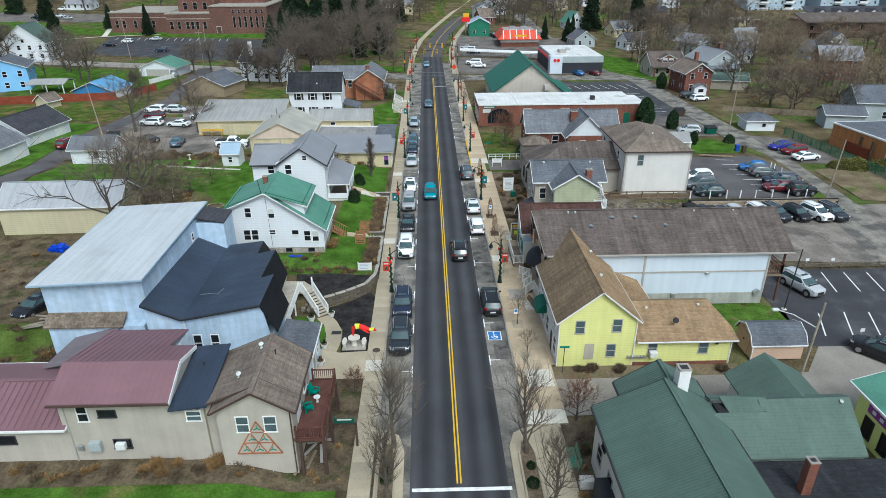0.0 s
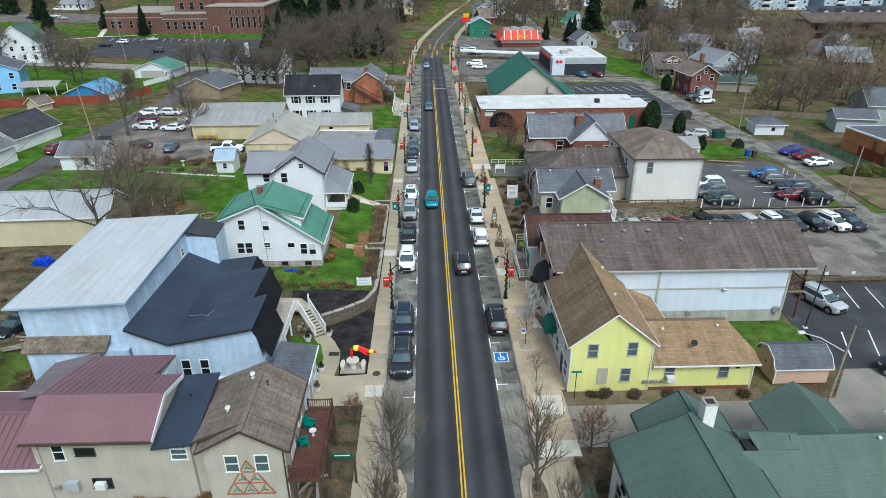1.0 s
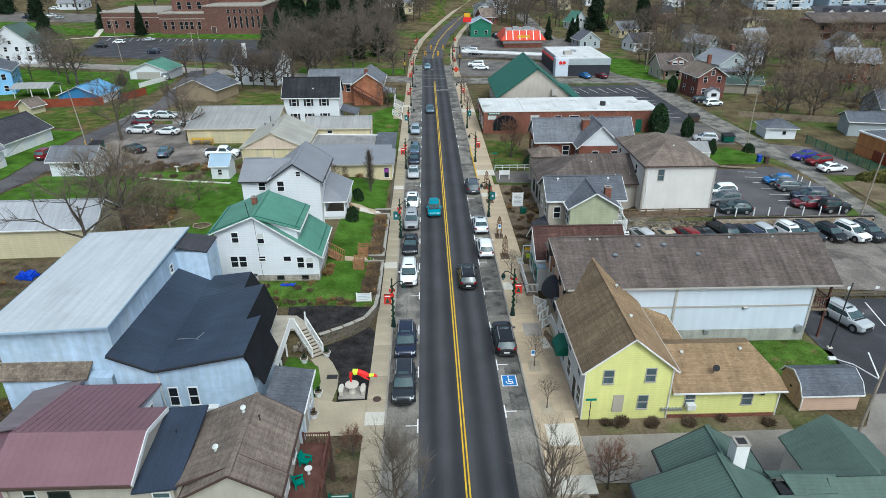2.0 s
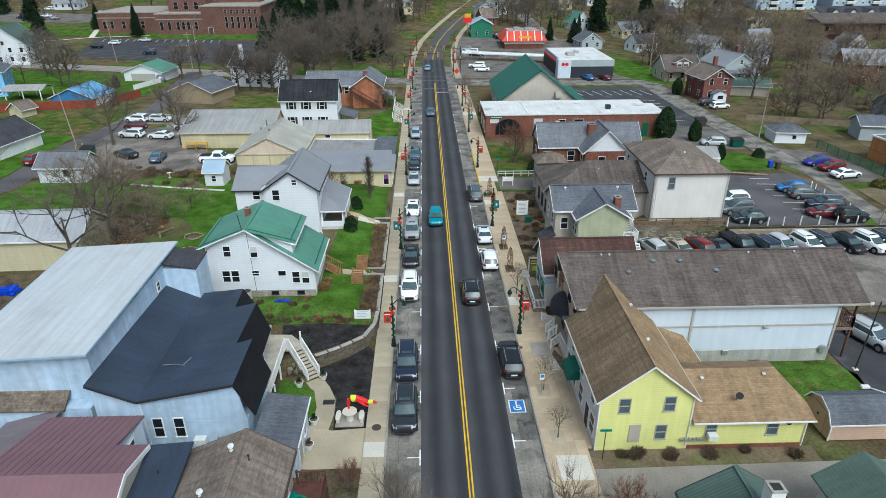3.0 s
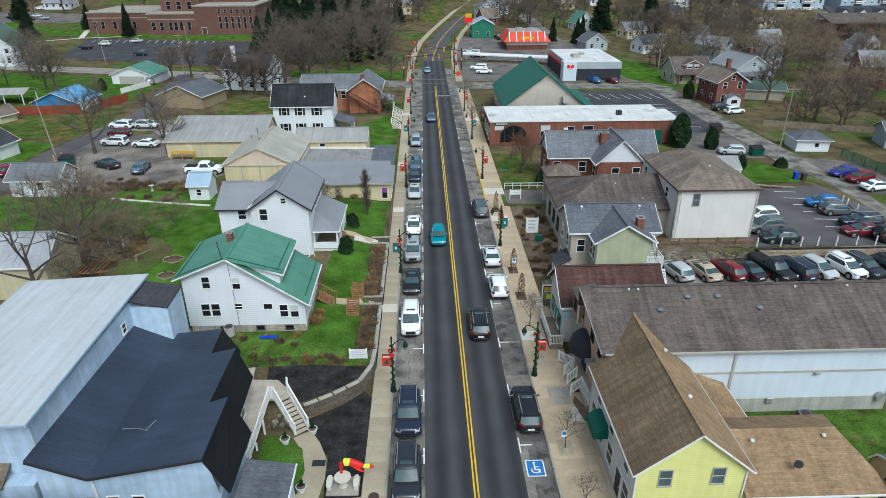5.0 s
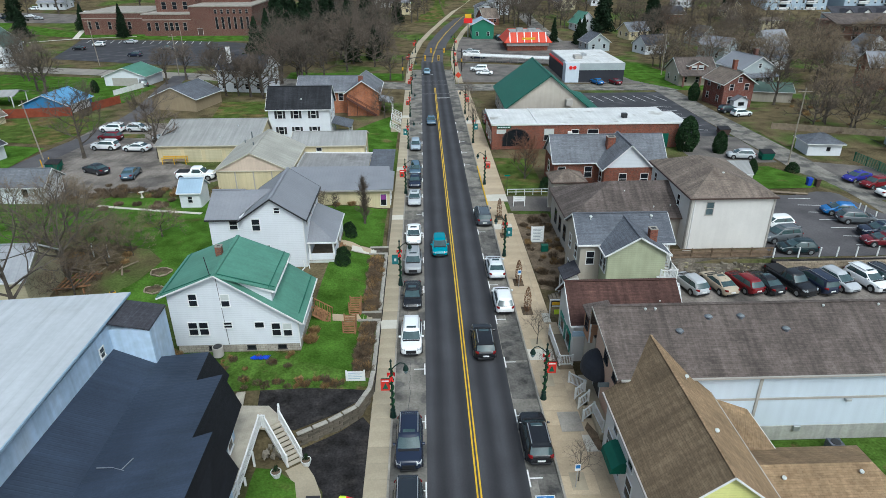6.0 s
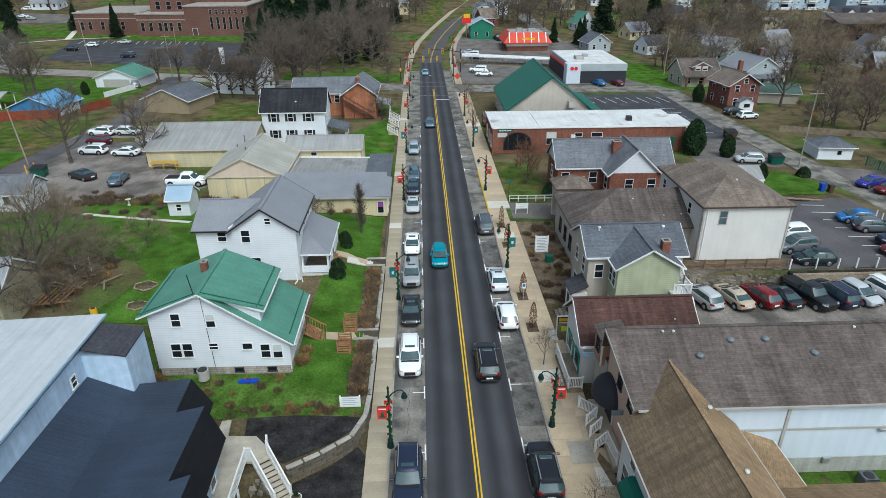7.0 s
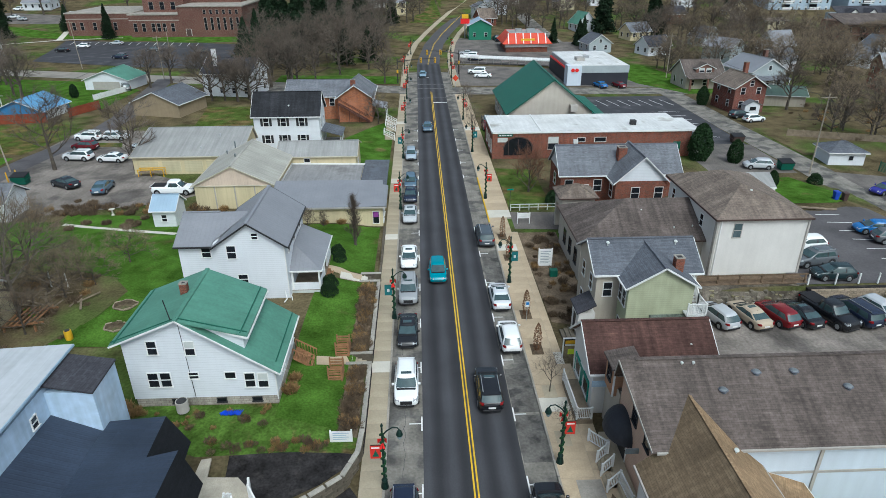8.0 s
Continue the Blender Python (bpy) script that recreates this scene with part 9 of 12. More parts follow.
def car_model(kind):
    """A car round the origin, its nose to +y."""
    L, W, H, hood, (ra, rb, fb, fa), tail = KINDS[kind]
    ob = thing("car", 0, 0, 0, "parked car", "car")
    h, e = W / 2, L / 2
    tall = kind in ("suv", "van", "pickup", "jeep")
    body = part("body", car_body(L, h, hood, ra, fa, tail, 0.1 if tall else 0.0), "car_paint", ob)
    rounded(body)
    # the cabin: plan outlines stacked from the belt to the roof edge
    q, r = h * 0.9, h * (0.74 if tall else 0.7)
    post = (rb + fb) / 2 - 0.1
    back = 0.34 if tall else 0.26
    levels = []
    for f, bow in ((0.0, 0.0), (0.45, 0.025), (0.86, 0.02), (1.0, 0.0)):
        yr, yf = ra + (rb - ra) * f, fa + (fb - fa) * f
        w = q + (r - q) * f + bow
        zr, zf = tail - 0.03 + (H - 0.07 - tail) * f, hood - 0.02 + (H - 0.07 - hood) * f
        half = [(0.0, yf + 0.06), (0.55 * w, yf + 0.03), (0.9 * w, yf - 0.07), (0.985 * w, yf - 0.19), (w, post + 0.07), (w, post - 0.07), (0.985 * w, yr + back), (0.9 * w, yr + 0.07), (0.55 * w, yr - 0.01), (0.0, yr - 0.03)]
        ring = [(x, y, zr + (zf - zr) * (y - yr) / (yf - yr)) for x, y in half]
        levels.append(ring + [(-x, y, z) for x, y, z in ring[-2:0:-1]])
    n = len(levels[0])
    glass, shell, dark, dark_r = B(), B(), B(), B()
    for j in range(3):
        for i in range(n):
            k = (i + 1) % n
            s = min(i, n - 1 - i)
            to = shell if j == 2 or s in (2, 6) else (dark if i == 4 else dark_r) if s == 4 else glass
            to.faces.new([to.verts.new(p) for p in (levels[j][i], levels[j][k], levels[j + 1][k], levels[j + 1][i])])
    mid = (rb + fb) / 2
    rings = [levels[3]]
    for k, z in ((0.93, H - 0.03), (0.7, H - 0.005), (0.3, H + 0.008)):
        rings.append([(x * k, mid + (y - mid) * k, z) for x, y, _ in levels[3]])
    for a, b in zip(rings, rings[1:]):
        for i in range(n):
            k = (i + 1) % n
            shell.faces.new([shell.verts.new(p) for p in (a[i], a[k], b[k], b[i])])
    shell.faces.new([shell.verts.new(p) for p in rings[-1]])
    for bm in (glass, shell, dark, dark_r):
        bmesh.ops.remove_doubles(bm, verts=bm.verts, dist=1e-4)
        bmesh.ops.recalc_face_normals(bm, faces=bm.faces)
    for nm, bm, mt, lab in (("glasshouse", glass, "car_glass", "dark wrap-round car glass"), ("roof_panel", shell, "car_paint", ""), ("door_post", dark, "car_dark", ""), ("door_post", dark_r, "car_dark", "")):
        c = mid * 0.6
        for f in bm.faces:
            m = f.calc_center_median()
            if f.normal.dot(m - Vector((0, c, H * 0.6))) < 0:
                f.normal_flip()
        part(nm, bm, mt, ob, lab, smooth=True)
    rr = 0.34 if kind in ("sedan", "hatch", "compact") else 0.38
    clad = B()
    for s in (-1, 1):
        part("mirror", box(B(), s * (h + 0.04) - 0.1, s * (h + 0.04) + 0.1, fa - 0.5, fa - 0.36, hood + 0.03, hood + 0.2, 0.03), "car_paint", ob)
        part("headlight", slab(B(), [(s * h * 0.9, e - 0.42, hood - 0.19), (s * h * 0.86, e - 0.16, hood - 0.25), (s * h * 0.5, e - 0.03, hood - 0.3), (s * h * 0.5, e - 0.2, hood - 0.16)] if not tall else [(s * h * 0.92, e - 0.4, hood - 0.14), (s * h * 0.86, e - 0.14, hood - 0.2), (s * h * 0.55, e - 0.02, hood - 0.24), (s * h * 0.55, e - 0.16, hood - 0.1)], 0.13), "head_lamp", ob)
        part("taillight", slab(B(), [(s * h * 0.93, -e + 0.28, tail - 0.06), (s * h * 0.84, -e + 0.08, tail - 0.1), (s * h * 0.62, -e + 0.0, tail - 0.12), (s * h * 0.62, -e + 0.1, tail - 0.06)], 0.13), "tail_lamp", ob)
        for y in (e - 0.9, -e + 0.92):
            wh = part("wheel", tube(B(), [(s * (h - 0.22), y, rr), (s * (h - 0.02), y, rr), (s * (h + 0.02), y, rr)], [rr, rr, rr * 0.88], 16), "tyre", ob)
            part("rim", tube(B(), [(s * (h + 0.012), y, rr), (s * (h + 0.03), y, rr)], [rr * 0.66, rr * 0.6], 12), "rim", wh)
    outline = [(-e + 0.92 - rr * 1.14, 0.2)]
    for y in (-e + 0.92, e - 0.9):
        outline += [(y - rr * 1.14 * math.cos(a), rr + 0.045 + rr * 1.14 * math.sin(a)) for a in (radians(d) for d in range(-15, 196, 15))] + [(y + rr * 1.12, 0.36 if tall else 0.3)]
    outline[-1] = (e - 0.9 + rr * 1.14, 0.2)
    prism(clad, outline, -h - 0.006, h + 0.006)
    for v in clad.verts:
        v.co = (v.co.y, v.co.x, v.co.z)
    bmesh.ops.recalc_face_normals(clad, faces=clad.faces)
    part("cladding", clad, "car_dark", ob, "dark sills and wheel arches")
    part("grille", box(B(), -h * 0.46, h * 0.46, e - 0.06, e + 0.005, 0.5, hood - (0.3 if tall else 0.42)), "car_dark", ob)
    part("bumper", box(B(), -h * 0.62, h * 0.62, e - 0.08, e + 0.015, 0.3, 0.42, 0.02), "car_dark", ob)
    part("bumper", box(B(), -h * 0.7, h * 0.7, -e - 0.015, -e + 0.1, 0.32, 0.5, 0.03), "car_dark", ob)
    part("number_plate", box(B(), -0.26, 0.26, -e - 0.025, -e - 0.005, 0.6, 0.74), "white_trim", ob)
    part("wiper_well", slab(B(), [(-q * 0.8, fa + 0.17, hood + 0.045), (q * 0.8, fa + 0.17, hood + 0.045), (q * 0.86, fa - 0.02, hood + 0.06), (-q * 0.86, fa - 0.02, hood + 0.06)], 0.05), "car_dark", ob)
    if kind in ("suv", "van"):
        for s in (-1, 1):
            part("roof_rail", beam(B(), (s * r * 0.88, rb + 0.12, H + 0.02), (s * r * 0.88, fb - 0.2, H + 0.02), 0.05, 0.06), "steel", ob)
        part("spoiler", slab(B(), [(-r * 0.9, rb - 0.14, H - 0.08), (r * 0.9, rb - 0.14, H - 0.08), (r * 0.92, rb + 0.12, H - 0.03), (-r * 0.92, rb + 0.12, H - 0.03)], 0.05), "car_paint", ob)
    if kind in ("suv", "sedan"):
        part("sunroof", box(B(), -r * 0.58, r * 0.58, -0.1 if kind == "suv" else -0.3, fb - 0.2, H - 0.01, H + 0.016, 0.004), "car_glass", ob)
    if kind == "sedan":
        part("aerial_fin", prism(B(), [(-0.03, H - 0.02), (0.03, H - 0.02), (0.0, H + 0.06)], rb + 0.05, rb + 0.22), "car_paint", ob)
    if kind == "jeep":
        sp = part("spare_wheel", tube(B(), [(0, -e - 0.02, 0.98), (0, -e - 0.22, 0.98), (0, -e - 0.25, 0.98)], [0.37, 0.37, 0.3], 16), "tyre", ob)
        part("rim", tube(B(), [(0, -e - 0.24, 0.98), (0, -e - 0.27, 0.98)], [0.22, 0.19], 12), "rim", sp)
        for q2 in (-1, 1):
            part("fender_flare", box(B(), q2 * (h + 0.06) - 0.09, q2 * (h + 0.06) + 0.09, e - 1.3, e - 0.42, 0.76, 0.82, 0.02), "car_dark", ob)
    if kind == "pickup":
        bed = part("bed_cover", box(B(), -h * 0.8, h * 0.8, -e + 0.12, ra - 0.12, tail + 0.0, tail + 0.05), "car_dark", ob)
        part("tailgate_cap", box(B(), -h * 0.82, h * 0.82, -e + 0.02, -e + 0.12, tail - 0.1, tail + 0.06), "car_paint", ob)
    return ob


def car(kind, x, y, z, heading, colour, label):
    """heading: degrees that its nose is turned to the left of +y."""
    m = pose(x, y, z, 0, 0, heading)
    if kind not in CARS:
        ob = car_model(kind)
        ob.matrix_basis = m
        CARS[kind] = ob
    else:
        ob = copy_thing(CARS[kind], m)
    tagged(ob, label, "car")
    for c in ob.children:
        if c.name.split(".")[0] in ("body", "roof_panel", "mirror", "spoiler", "tailgate_cap", "aerial_fin"):
            c.color = (*colour, 1)
    return ob


BLACK, DARK, GREY, SILVER, WHITE, RED, MAROON, BLUE, TAN = (0.012, 0.013, 0.016), (0.022, 0.027, 0.034), (0.1, 0.11, 0.12), (0.42, 0.44, 0.46), (0.78, 0.79, 0.79), (0.15, 0.008, 0.012), (0.12, 0.01, 0.016), (0.02, 0.13, 0.36), (0.42, 0.35, 0.26)
NAVY, TEAL, STEELB = (0.015, 0.022, 0.045), (0.005, 0.2, 0.26), (0.08, 0.13, 0.18)
# along the west kerb, noses to the south
for kind, yf, col, lab in (("suv", 42.5, DARK, "dark grey utility car at the kerb"), ("suv", 48.5, NAVY, "dark blue utility car at the kerb"), ("suv", 61.5, WHITE, "white utility car at the kerb"), ("sedan", 69.0, BLACK, "black sedan at the kerb"), ("suv", 76.2, (0.3, 0.31, 0.32), "silver utility car at the kerb"),
                           ("sedan", 83.6, WHITE, "white sedan at the kerb"), ("sedan", 95.8, SILVER, "silver sedan at the kerb"), ("sedan", 102.8, NAVY, "dark blue sedan at the kerb"), ("hatch", 108.2, STEELB, "blue-grey hatchback at the kerb"), ("hatch", 121.5, (0.3, 0.36, 0.42), "pale blue hatchback at the kerb")):
    car(kind, -4.5, yf + KINDS[kind][0] / 2, 0, 180, col, lab)
# along the east kerb, noses to the north
for kind, yr, col, lab in (("suv", 48.7, BLACK, "black utility car at the kerb"), ("hatch", 67.9, WHITE, "white hatchback at the kerb"), ("sedan", 74.7, (0.6, 0.62, 0.64), "white sedan at the kerb"), ("van", 88.7, (0.07, 0.085, 0.1), "dark grey van at the kerb")):
    car(kind, 4.3, yr + KINDS[kind][0] / 2, 0, 0, col, lab)
# on the carriageway
car("suv", 1.75, 63.0, 0, 0, BLACK, "black car in the northbound lane")
car("hatch", -1.5, 82.6, 0, 180, TEAL, "bright teal small car in the southbound lane")
car("sedan", -1.5, 141, 0, 180, STEELB, "blue-grey sedan in the southbound lane")
car("sedan", -1.8, 196, 0, 180, (0.2, 0.3, 0.38), "pale blue sedan waiting at the signals")
# lower lot, a row with noses south
for k, (kind, x, col, lab) in enumerate((("hatch", 24.0, SILVER, "silver hatchback"), ("sedan", 26.9, TAN, "tan sedan"), ("hatch", 29.5, RED, "red hatchback"), ("sedan", 31.6, BLACK, "black sedan"), ("pickup", 34.3, BLACK, "black pickup"), ("van", 36.8, NAVY, "dark blue van"), ("hatch", 39.3, SILVER, "silver hatchback"),
                                     ("suv", 42.3, WHITE, "white utility car"), ("suv", 44.3, DARK, "dark utility car"), ("hatch", 47.2, BLACK, "black hatchback"), ("suv", 49.8, WHITE, "white utility car"), ("suv", 51.9, DARK, "dark grey utility car"))):
    car(kind, x - 0.3, 72.6, 0.02, (12 if k % 2 else 15) + (0 if k in (0, 1, 2, 3, 5) else 180), col, lab + " parked in the lower lot")
# upper lot
for kind, x, y, hd, col, lab in (("suv", 36.9, 80.6, 100, GREY, "grey utility car"), ("compact", 37.1, 77.5, 86, (0.015, 0.03, 0.034), "dark green compact car"), ("hatch", 38.0, 84.0, 95, WHITE, "white hatchback"), ("compact", 48.1, 87.9, 82, BLUE, "blue compact car"), ("hatch", 48.6, 85.2, -98, GREY, "grey hatchback"),
                               ("suv", 48.9, 81.3, 84, NAVY, "dark blue sedan"), ("sedan", 47.7, 78.9, 84, MAROON, "dark red sedan"), ("jeep", 49.9, 77.3, -88, BLACK, "black off-road car with a spare wheel")):
    car(kind, x, y, land(x, y) + 0.02, hd, col, lab + " parked in the upper lot")
for kind, x, y, hd, col, lab in (("suv", 37.0, 53.4, 200, SILVER, "silver utility car parked in the dark lot"), ("suv", 37.4, 41.3, 40, BLACK, "black car parked beside the dark lot"), ("sedan", 61.1, 103.9, 110, (0.03, 0.03, 0.25), "dark blue sedan beside the alley"), ("hatch", 61.9, 101.0, 105, RED, "red hatchback beside the alley"), ("sedan", 62.0, 97.4, -80, WHITE, "white coupe beside the alley"),
                               ("hatch", 49.0, 115.4, 80, SILVER, "silver hatchback by the green bank"), ("hatch", 62.3, 143.6, -78, WHITE, "white hatchback by the red brick house"), ("hatch", 61.2, 147.2, -78, DARK, "dark sedan by the red brick house"),
                               ("sedan", -39.3, 49.6, 165, BLACK, "black sedan in the muddy yard"), ("suv", -65.8, 107.0, -4, RED, "red utility car on the alley"), ("hatch", -59, 129, 80, MAROON, "dark red hatchback in the rear lot"), ("suv", -57.0, 122.6, 84, WHITE, "white utility car in the rear lot"), ("sedan", -51.2, 121.4, 82, WHITE, "white sedan in the rear lot"),
                               ("hatch", -56.6, 135.4, -95, (0.55, 0.57, 0.58), "silver hatchback in the rear lot"), ("suv", -61.3, 135.2, 82, WHITE, "white utility car in the rear lot"), ("sedan", -49.0, 128.4, 85, (0.5, 0.55, 0.58), "silver sedan in the rear lot"), ("pickup", -36.4, 106.0, -92, WHITE, "white pickup in the rear lot"), ("sedan", -46.5, 107.5, 5, STEELB, "blue car in the rear lot"), ("sedan", -52.5, 109.5, 60, DARK, "dark car in the rear lot")):
    car(kind, x, y, land(x, y) + 0.03, hd, col, lab)
for kind, x, y, hd, col, lab in (("van", -73.5, 180.5, 30, GREY, "grey van by the green-roofed shed"), ("suv", -1.8 + 66, 186, 70, BLACK, "black car by the bungalow"), ("sedan", 38.5, 193, 10, RED, "red car by the dark store"), ("sedan", 41.5, 178.9, 15, BLUE, "blue car by the dark store"), ("sedan", 46, 178.5, 15, MAROON, "dark red car by the dark store"),
                               ("sedan", 12.5, 231, 80, SILVER, "silver car by the restaurant"), ("suv", 13.5, 226, 80, WHITE, "white car by the restaurant"), ("sedan", 14.5, 221, 80, NAVY, "dark car by the restaurant"), ("pickup", 25, 256, 10, NAVY, "dark pickup by the green house"), ("suv", 52, 226, 30, WHITE, "white car by the store"),
                               ("van", 13.0, 199, 85, WHITE, "white service van on the lot"), ("sedan", 14.0, 193, 85, WHITE, "white car on the lot"), ("sedan", 9.8, 141, 0, MAROON, "dark red car by the hall"), ("sedan", 10.2, 146, 0, GREY, "grey car by the hall"),
                               ("suv", -95.6, 230, 84, NAVY, "dark blue car in the school lot"), ("sedan", -90, 243, 85, GREY, "grey car in the school lot"), ("sedan", -72, 238, 95, NAVY, "dark blue car in the school lot"), ("sedan", -107, 255, 90, SILVER, "silver car in the school lot"), ("sedan", -119.5, 243, 88, BLACK, "black car in the school lot"), ("hatch", -116, 250, 88, WHITE, "white car in the school lot"), ("suv", -60, 240, 80, BLACK, "black car in the school lot"),
                               ("van", -149, 314, 5, WHITE, "white box van by the school"), ("sedan", -171, 309, 90, WHITE, "white car by the school"), ("sedan", -180, 306, 90, NAVY, "blue car by the school"), ("sedan", -165, 304, 70, SILVER, "silver car by the school"), ("suv", -178, 326, 80, WHITE, "white car by the school")):
    car(kind, x, y, land(x, y) + 0.03, hd, col, lab)


# ---- street furniture ----
def lamp_post(banner):
    """A green iron lamp post with one arm, wound with a garland, with a banner."""
    ob = thing("street_lamp", 0, 0, 0, "green iron street lamp wound with a dark garland", "street lamp", "street lamps")
    part("base", tube(B(), [(0, 0, 0), (0, 0, 0.12), (0, 0, 0.5), (0, 0, 0.62), (0, 0, 0.8)], [0.26, 0.24, 0.17, 0.2, 0.1], 10), "iron_green", ob)
    part("pole", tube(B(), [(0, 0, 0.7), (0, 0, 4.85)], [0.09, 0.06], 8), "iron_green", ob)
    part("finial", tube(B(), [(0, 0, 4.85), (0, 0, 4.95), (0, 0, 5.15)], [0.06, 0.1, 0.01], 8), "iron_green", ob)
    arm = [(0, 0, 4.2), (0.3, 0, 4.55), (0.65, 0, 4.8), (0.95, 0, 4.75), (1.05, 0, 4.55)]
    part("arm", tube(B(), arm, [0.05, 0.045, 0.04, 0.04, 0.05], 6), "iron_green", ob)
    sh = part("shade", tube(B(), [(1.05, 0, 4.6), (1.05, 0, 4.5), (1.05, 0, 4.25), (1.05, 0, 4.18)], [0.05, 0.14, 0.22, 0.2], 12), "iron_green", ob)
    part("globe", tube(B(), [(1.05, 0, 4.2), (1.05, 0, 4.02), (1.05, 0, 3.88)], [0.16, 0.15, 0.06], 12), "glass_pale", sh)
    bm = B()
    tube(bm, [(0.12 * math.cos(k * 0.62), 0.12 * math.sin(k * 0.62), 0.8 + k * 0.062) for k in range(60)], [0.06 + 0.03 * (k % 2) for k in range(60)], 6)
    part("garland", bm, "garland", ob)
    bm = B()
    for s in (-1, 1):
        slab(bm, [(0, 0, 3.95), (0.28 * s, -0.16, 4.1), (0.28 * s, -0.16, 3.75)], 0.05)
        slab(bm, [(0, -0.1, 3.9), (0.18 * s, -0.18, 3.3), (0.02 * s, -0.18, 3.35)], 0.04)
    part("bow", bm, "red_plain", ob)
    part("bracket", beam(B(), (-0.05, 0, 3.45), (-0.75, 0, 3.45), 0.04, 0.04), "iron_green", ob)
    bn = part("banner", box(B(), -0.78, -0.12, -0.02, 0.02, 2.4, 3.42), banner, ob)
    if banner == "banner_red":
        for y in (-0.03, 0.021):
            part("letter_bar", box(B(), -0.7, -0.2, y, y + 0.009, 3.2, 3.3), "white_trim", bn)
            part("tree_shape", prism(B(), [(-0.66, 2.55), (-0.24, 2.55), (-0.45, 3.1)], y, y + 0.009), "green_paint", bn)
    else:
        for y in (-0.03, 0.021):
            part("letter_bar", box(B(), -0.56, -0.34, y, y + 0.009, 2.75, 3.05), "blind", bn)
    return ob


LAMPS = {}
for side, rows_y in ((-1, ((54.1, "r"), (74.2, "t"), (101, "r"), (123, "t"), (146, "r"), (168, "r"), (186, "r"), (205, "r"), (232, "r"))), (1, ((55.7, "r"), (80.5, "t"), (104.3, "r"), (126, "t"), (148, "r"), (192, "r"), (212, "r"), (236, "r")))):
    for y, b in rows_y:
        m = pose(side * 5.75 if side < 0 else 5.7, y, 0.15, 0, 0, 0 if side < 0 else 180)
        if y > 200:
            m = pose(side * 6.4 + (y - 212) * 0.06, y, land(0, y), 0, 0, 0 if side < 0 else 180)
        if b in LAMPS:
            ob = copy_thing(LAMPS[b], m)
        else:
            ob = LAMPS[b] = lamp_post("banner_red" if b == "r" else "banner_teal")
            ob.matrix_basis = m
        tagged(ob, "green iron street lamp with garland and " + ("red" if b == "r" else "teal") + " banner")


def signal_mast(x, y, reach, heads):
    s = thing("traffic_signal", x, y, 0, "dark signal mast with yellow three-lamp heads", "traffic light", "signals at the crossing")
    part("pole", tube(B(), [(x, y, 0), (x, y, 6.2)], [0.16, 0.12], 8), "dark_trim", s)
    part("arm", tube(B(), [(x, y, 5.4), (x + reach * 0.5, y, 6.0), (x + reach, y, 6.2)], [0.11, 0.09, 0.06], 8), "dark_trim", s)
    for t in heads:
        hx = x + reach * t
        hd = part("signal_head", box(B(), hx - 0.25, hx + 0.25, y - 0.35, y - 0.1, 5.1, 6.4, 0.03), "signal_yellow", s)
        for k in range(3):
            part("lens", tube(B(), [(hx, y - 0.34, 5.35 + k * 0.4), (hx, y - 0.42, 5.35 + k * 0.4)], [0.14, 0.15], 10), "dark_trim", hd)
    part("walk_box", box(B(), x - 0.2, x + 0.2, y - 0.4, y - 0.15, 2.7, 3.5, 0.02), "signal_yellow", s)


signal_mast(-8.2, 186, 9.5, (0.62, 0.99))
signal_mast(8.0, 199, -9.0, (0.55, 0.95))
ws = thing("warning_sign", 6.1, 181, 0, "orange diamond warning sign on a stand", "sign")
part("post", box(B(), 6.06, 6.14, 180.96, 181.04, 0, 1.6), "steel", ws)
part("plate", tube(B(), [(6.1, 180.94, 2.2), (6.1, 180.9, 2.2)], [0.8, 0.8], 4), "roof_orange", ws)


def utility_pole(x, y, z, h, lean_x=0.0, arms=1, lamp=None):
    p = thing("utility_pole", x, y, z, "weathered timber utility pole with cables", "utility pole", "utility poles")
    part("pole", tube(B(), [(x, y, z - 0.3), (x + lean_x, y, z + h)], [0.12, 0.075], 8), "wood_pole", p)
    for k in range(arms):
        part("crossarm", box(B(), x + lean_x - 1.1, x + lean_x + 1.1, y - 0.06, y + 0.06, z + h - 0.6 - k * 0.9, z + h - 0.48 - k * 0.9), "wood_pole", p)
    if lamp:
        part("lamp_arm", tube(B(), [(x + lean_x, y, z + h - 2.4), (x + lean_x + lamp[0] * 0.6, y + lamp[1] * 0.6, z + h - 1.5), (x + lean_x + lamp[0], y + lamp[1], z + h - 1.3)], [0.05, 0.04, 0.04], 6), "steel", p)
        part("lamp_head", box(B(), x + lean_x + lamp[0] - 0.35, x + lean_x + lamp[0] + 0.2, y + lamp[1] - 0.15, y + lamp[1] + 0.15, z + h - 1.4, z + h - 1.2, 0.04), "ac_white", p)
    return p


utility_pole(28.9, 38.6, 0, 7.2, 0.3, 0, (-3.0, 1.2))
utility_pole(55.3, 112.2, 0, 12)
utility_pole(53.2, 76.8, 0, 9.3, 0.6, 0)
lp = thing("light_pole", 33.2, 49.4, 0, "slim dark metal pole at the lot's corner", "pole")
part("pole", tube(B(), [(33.2, 49.4, 0), (33.2 + 0.3, 49.4, 6.6)], [0.07, 0.05], 8), "dark_trim", lp)
part("foot", box(B(), 33.2 - 0.2, 33.2 + 0.2, 49.4 - 0.2, 49.4 + 0.2, 0, 0.12, 0.02), "concrete_new", lp)
utility_pole(-64.4, 116.9, 0.9, 9.5, -0.8, 0)
utility_pole(-70, 196, 0, 11, 0, 1)
utility_pole(-99.7, 214, 0.1, 13, -0.6)
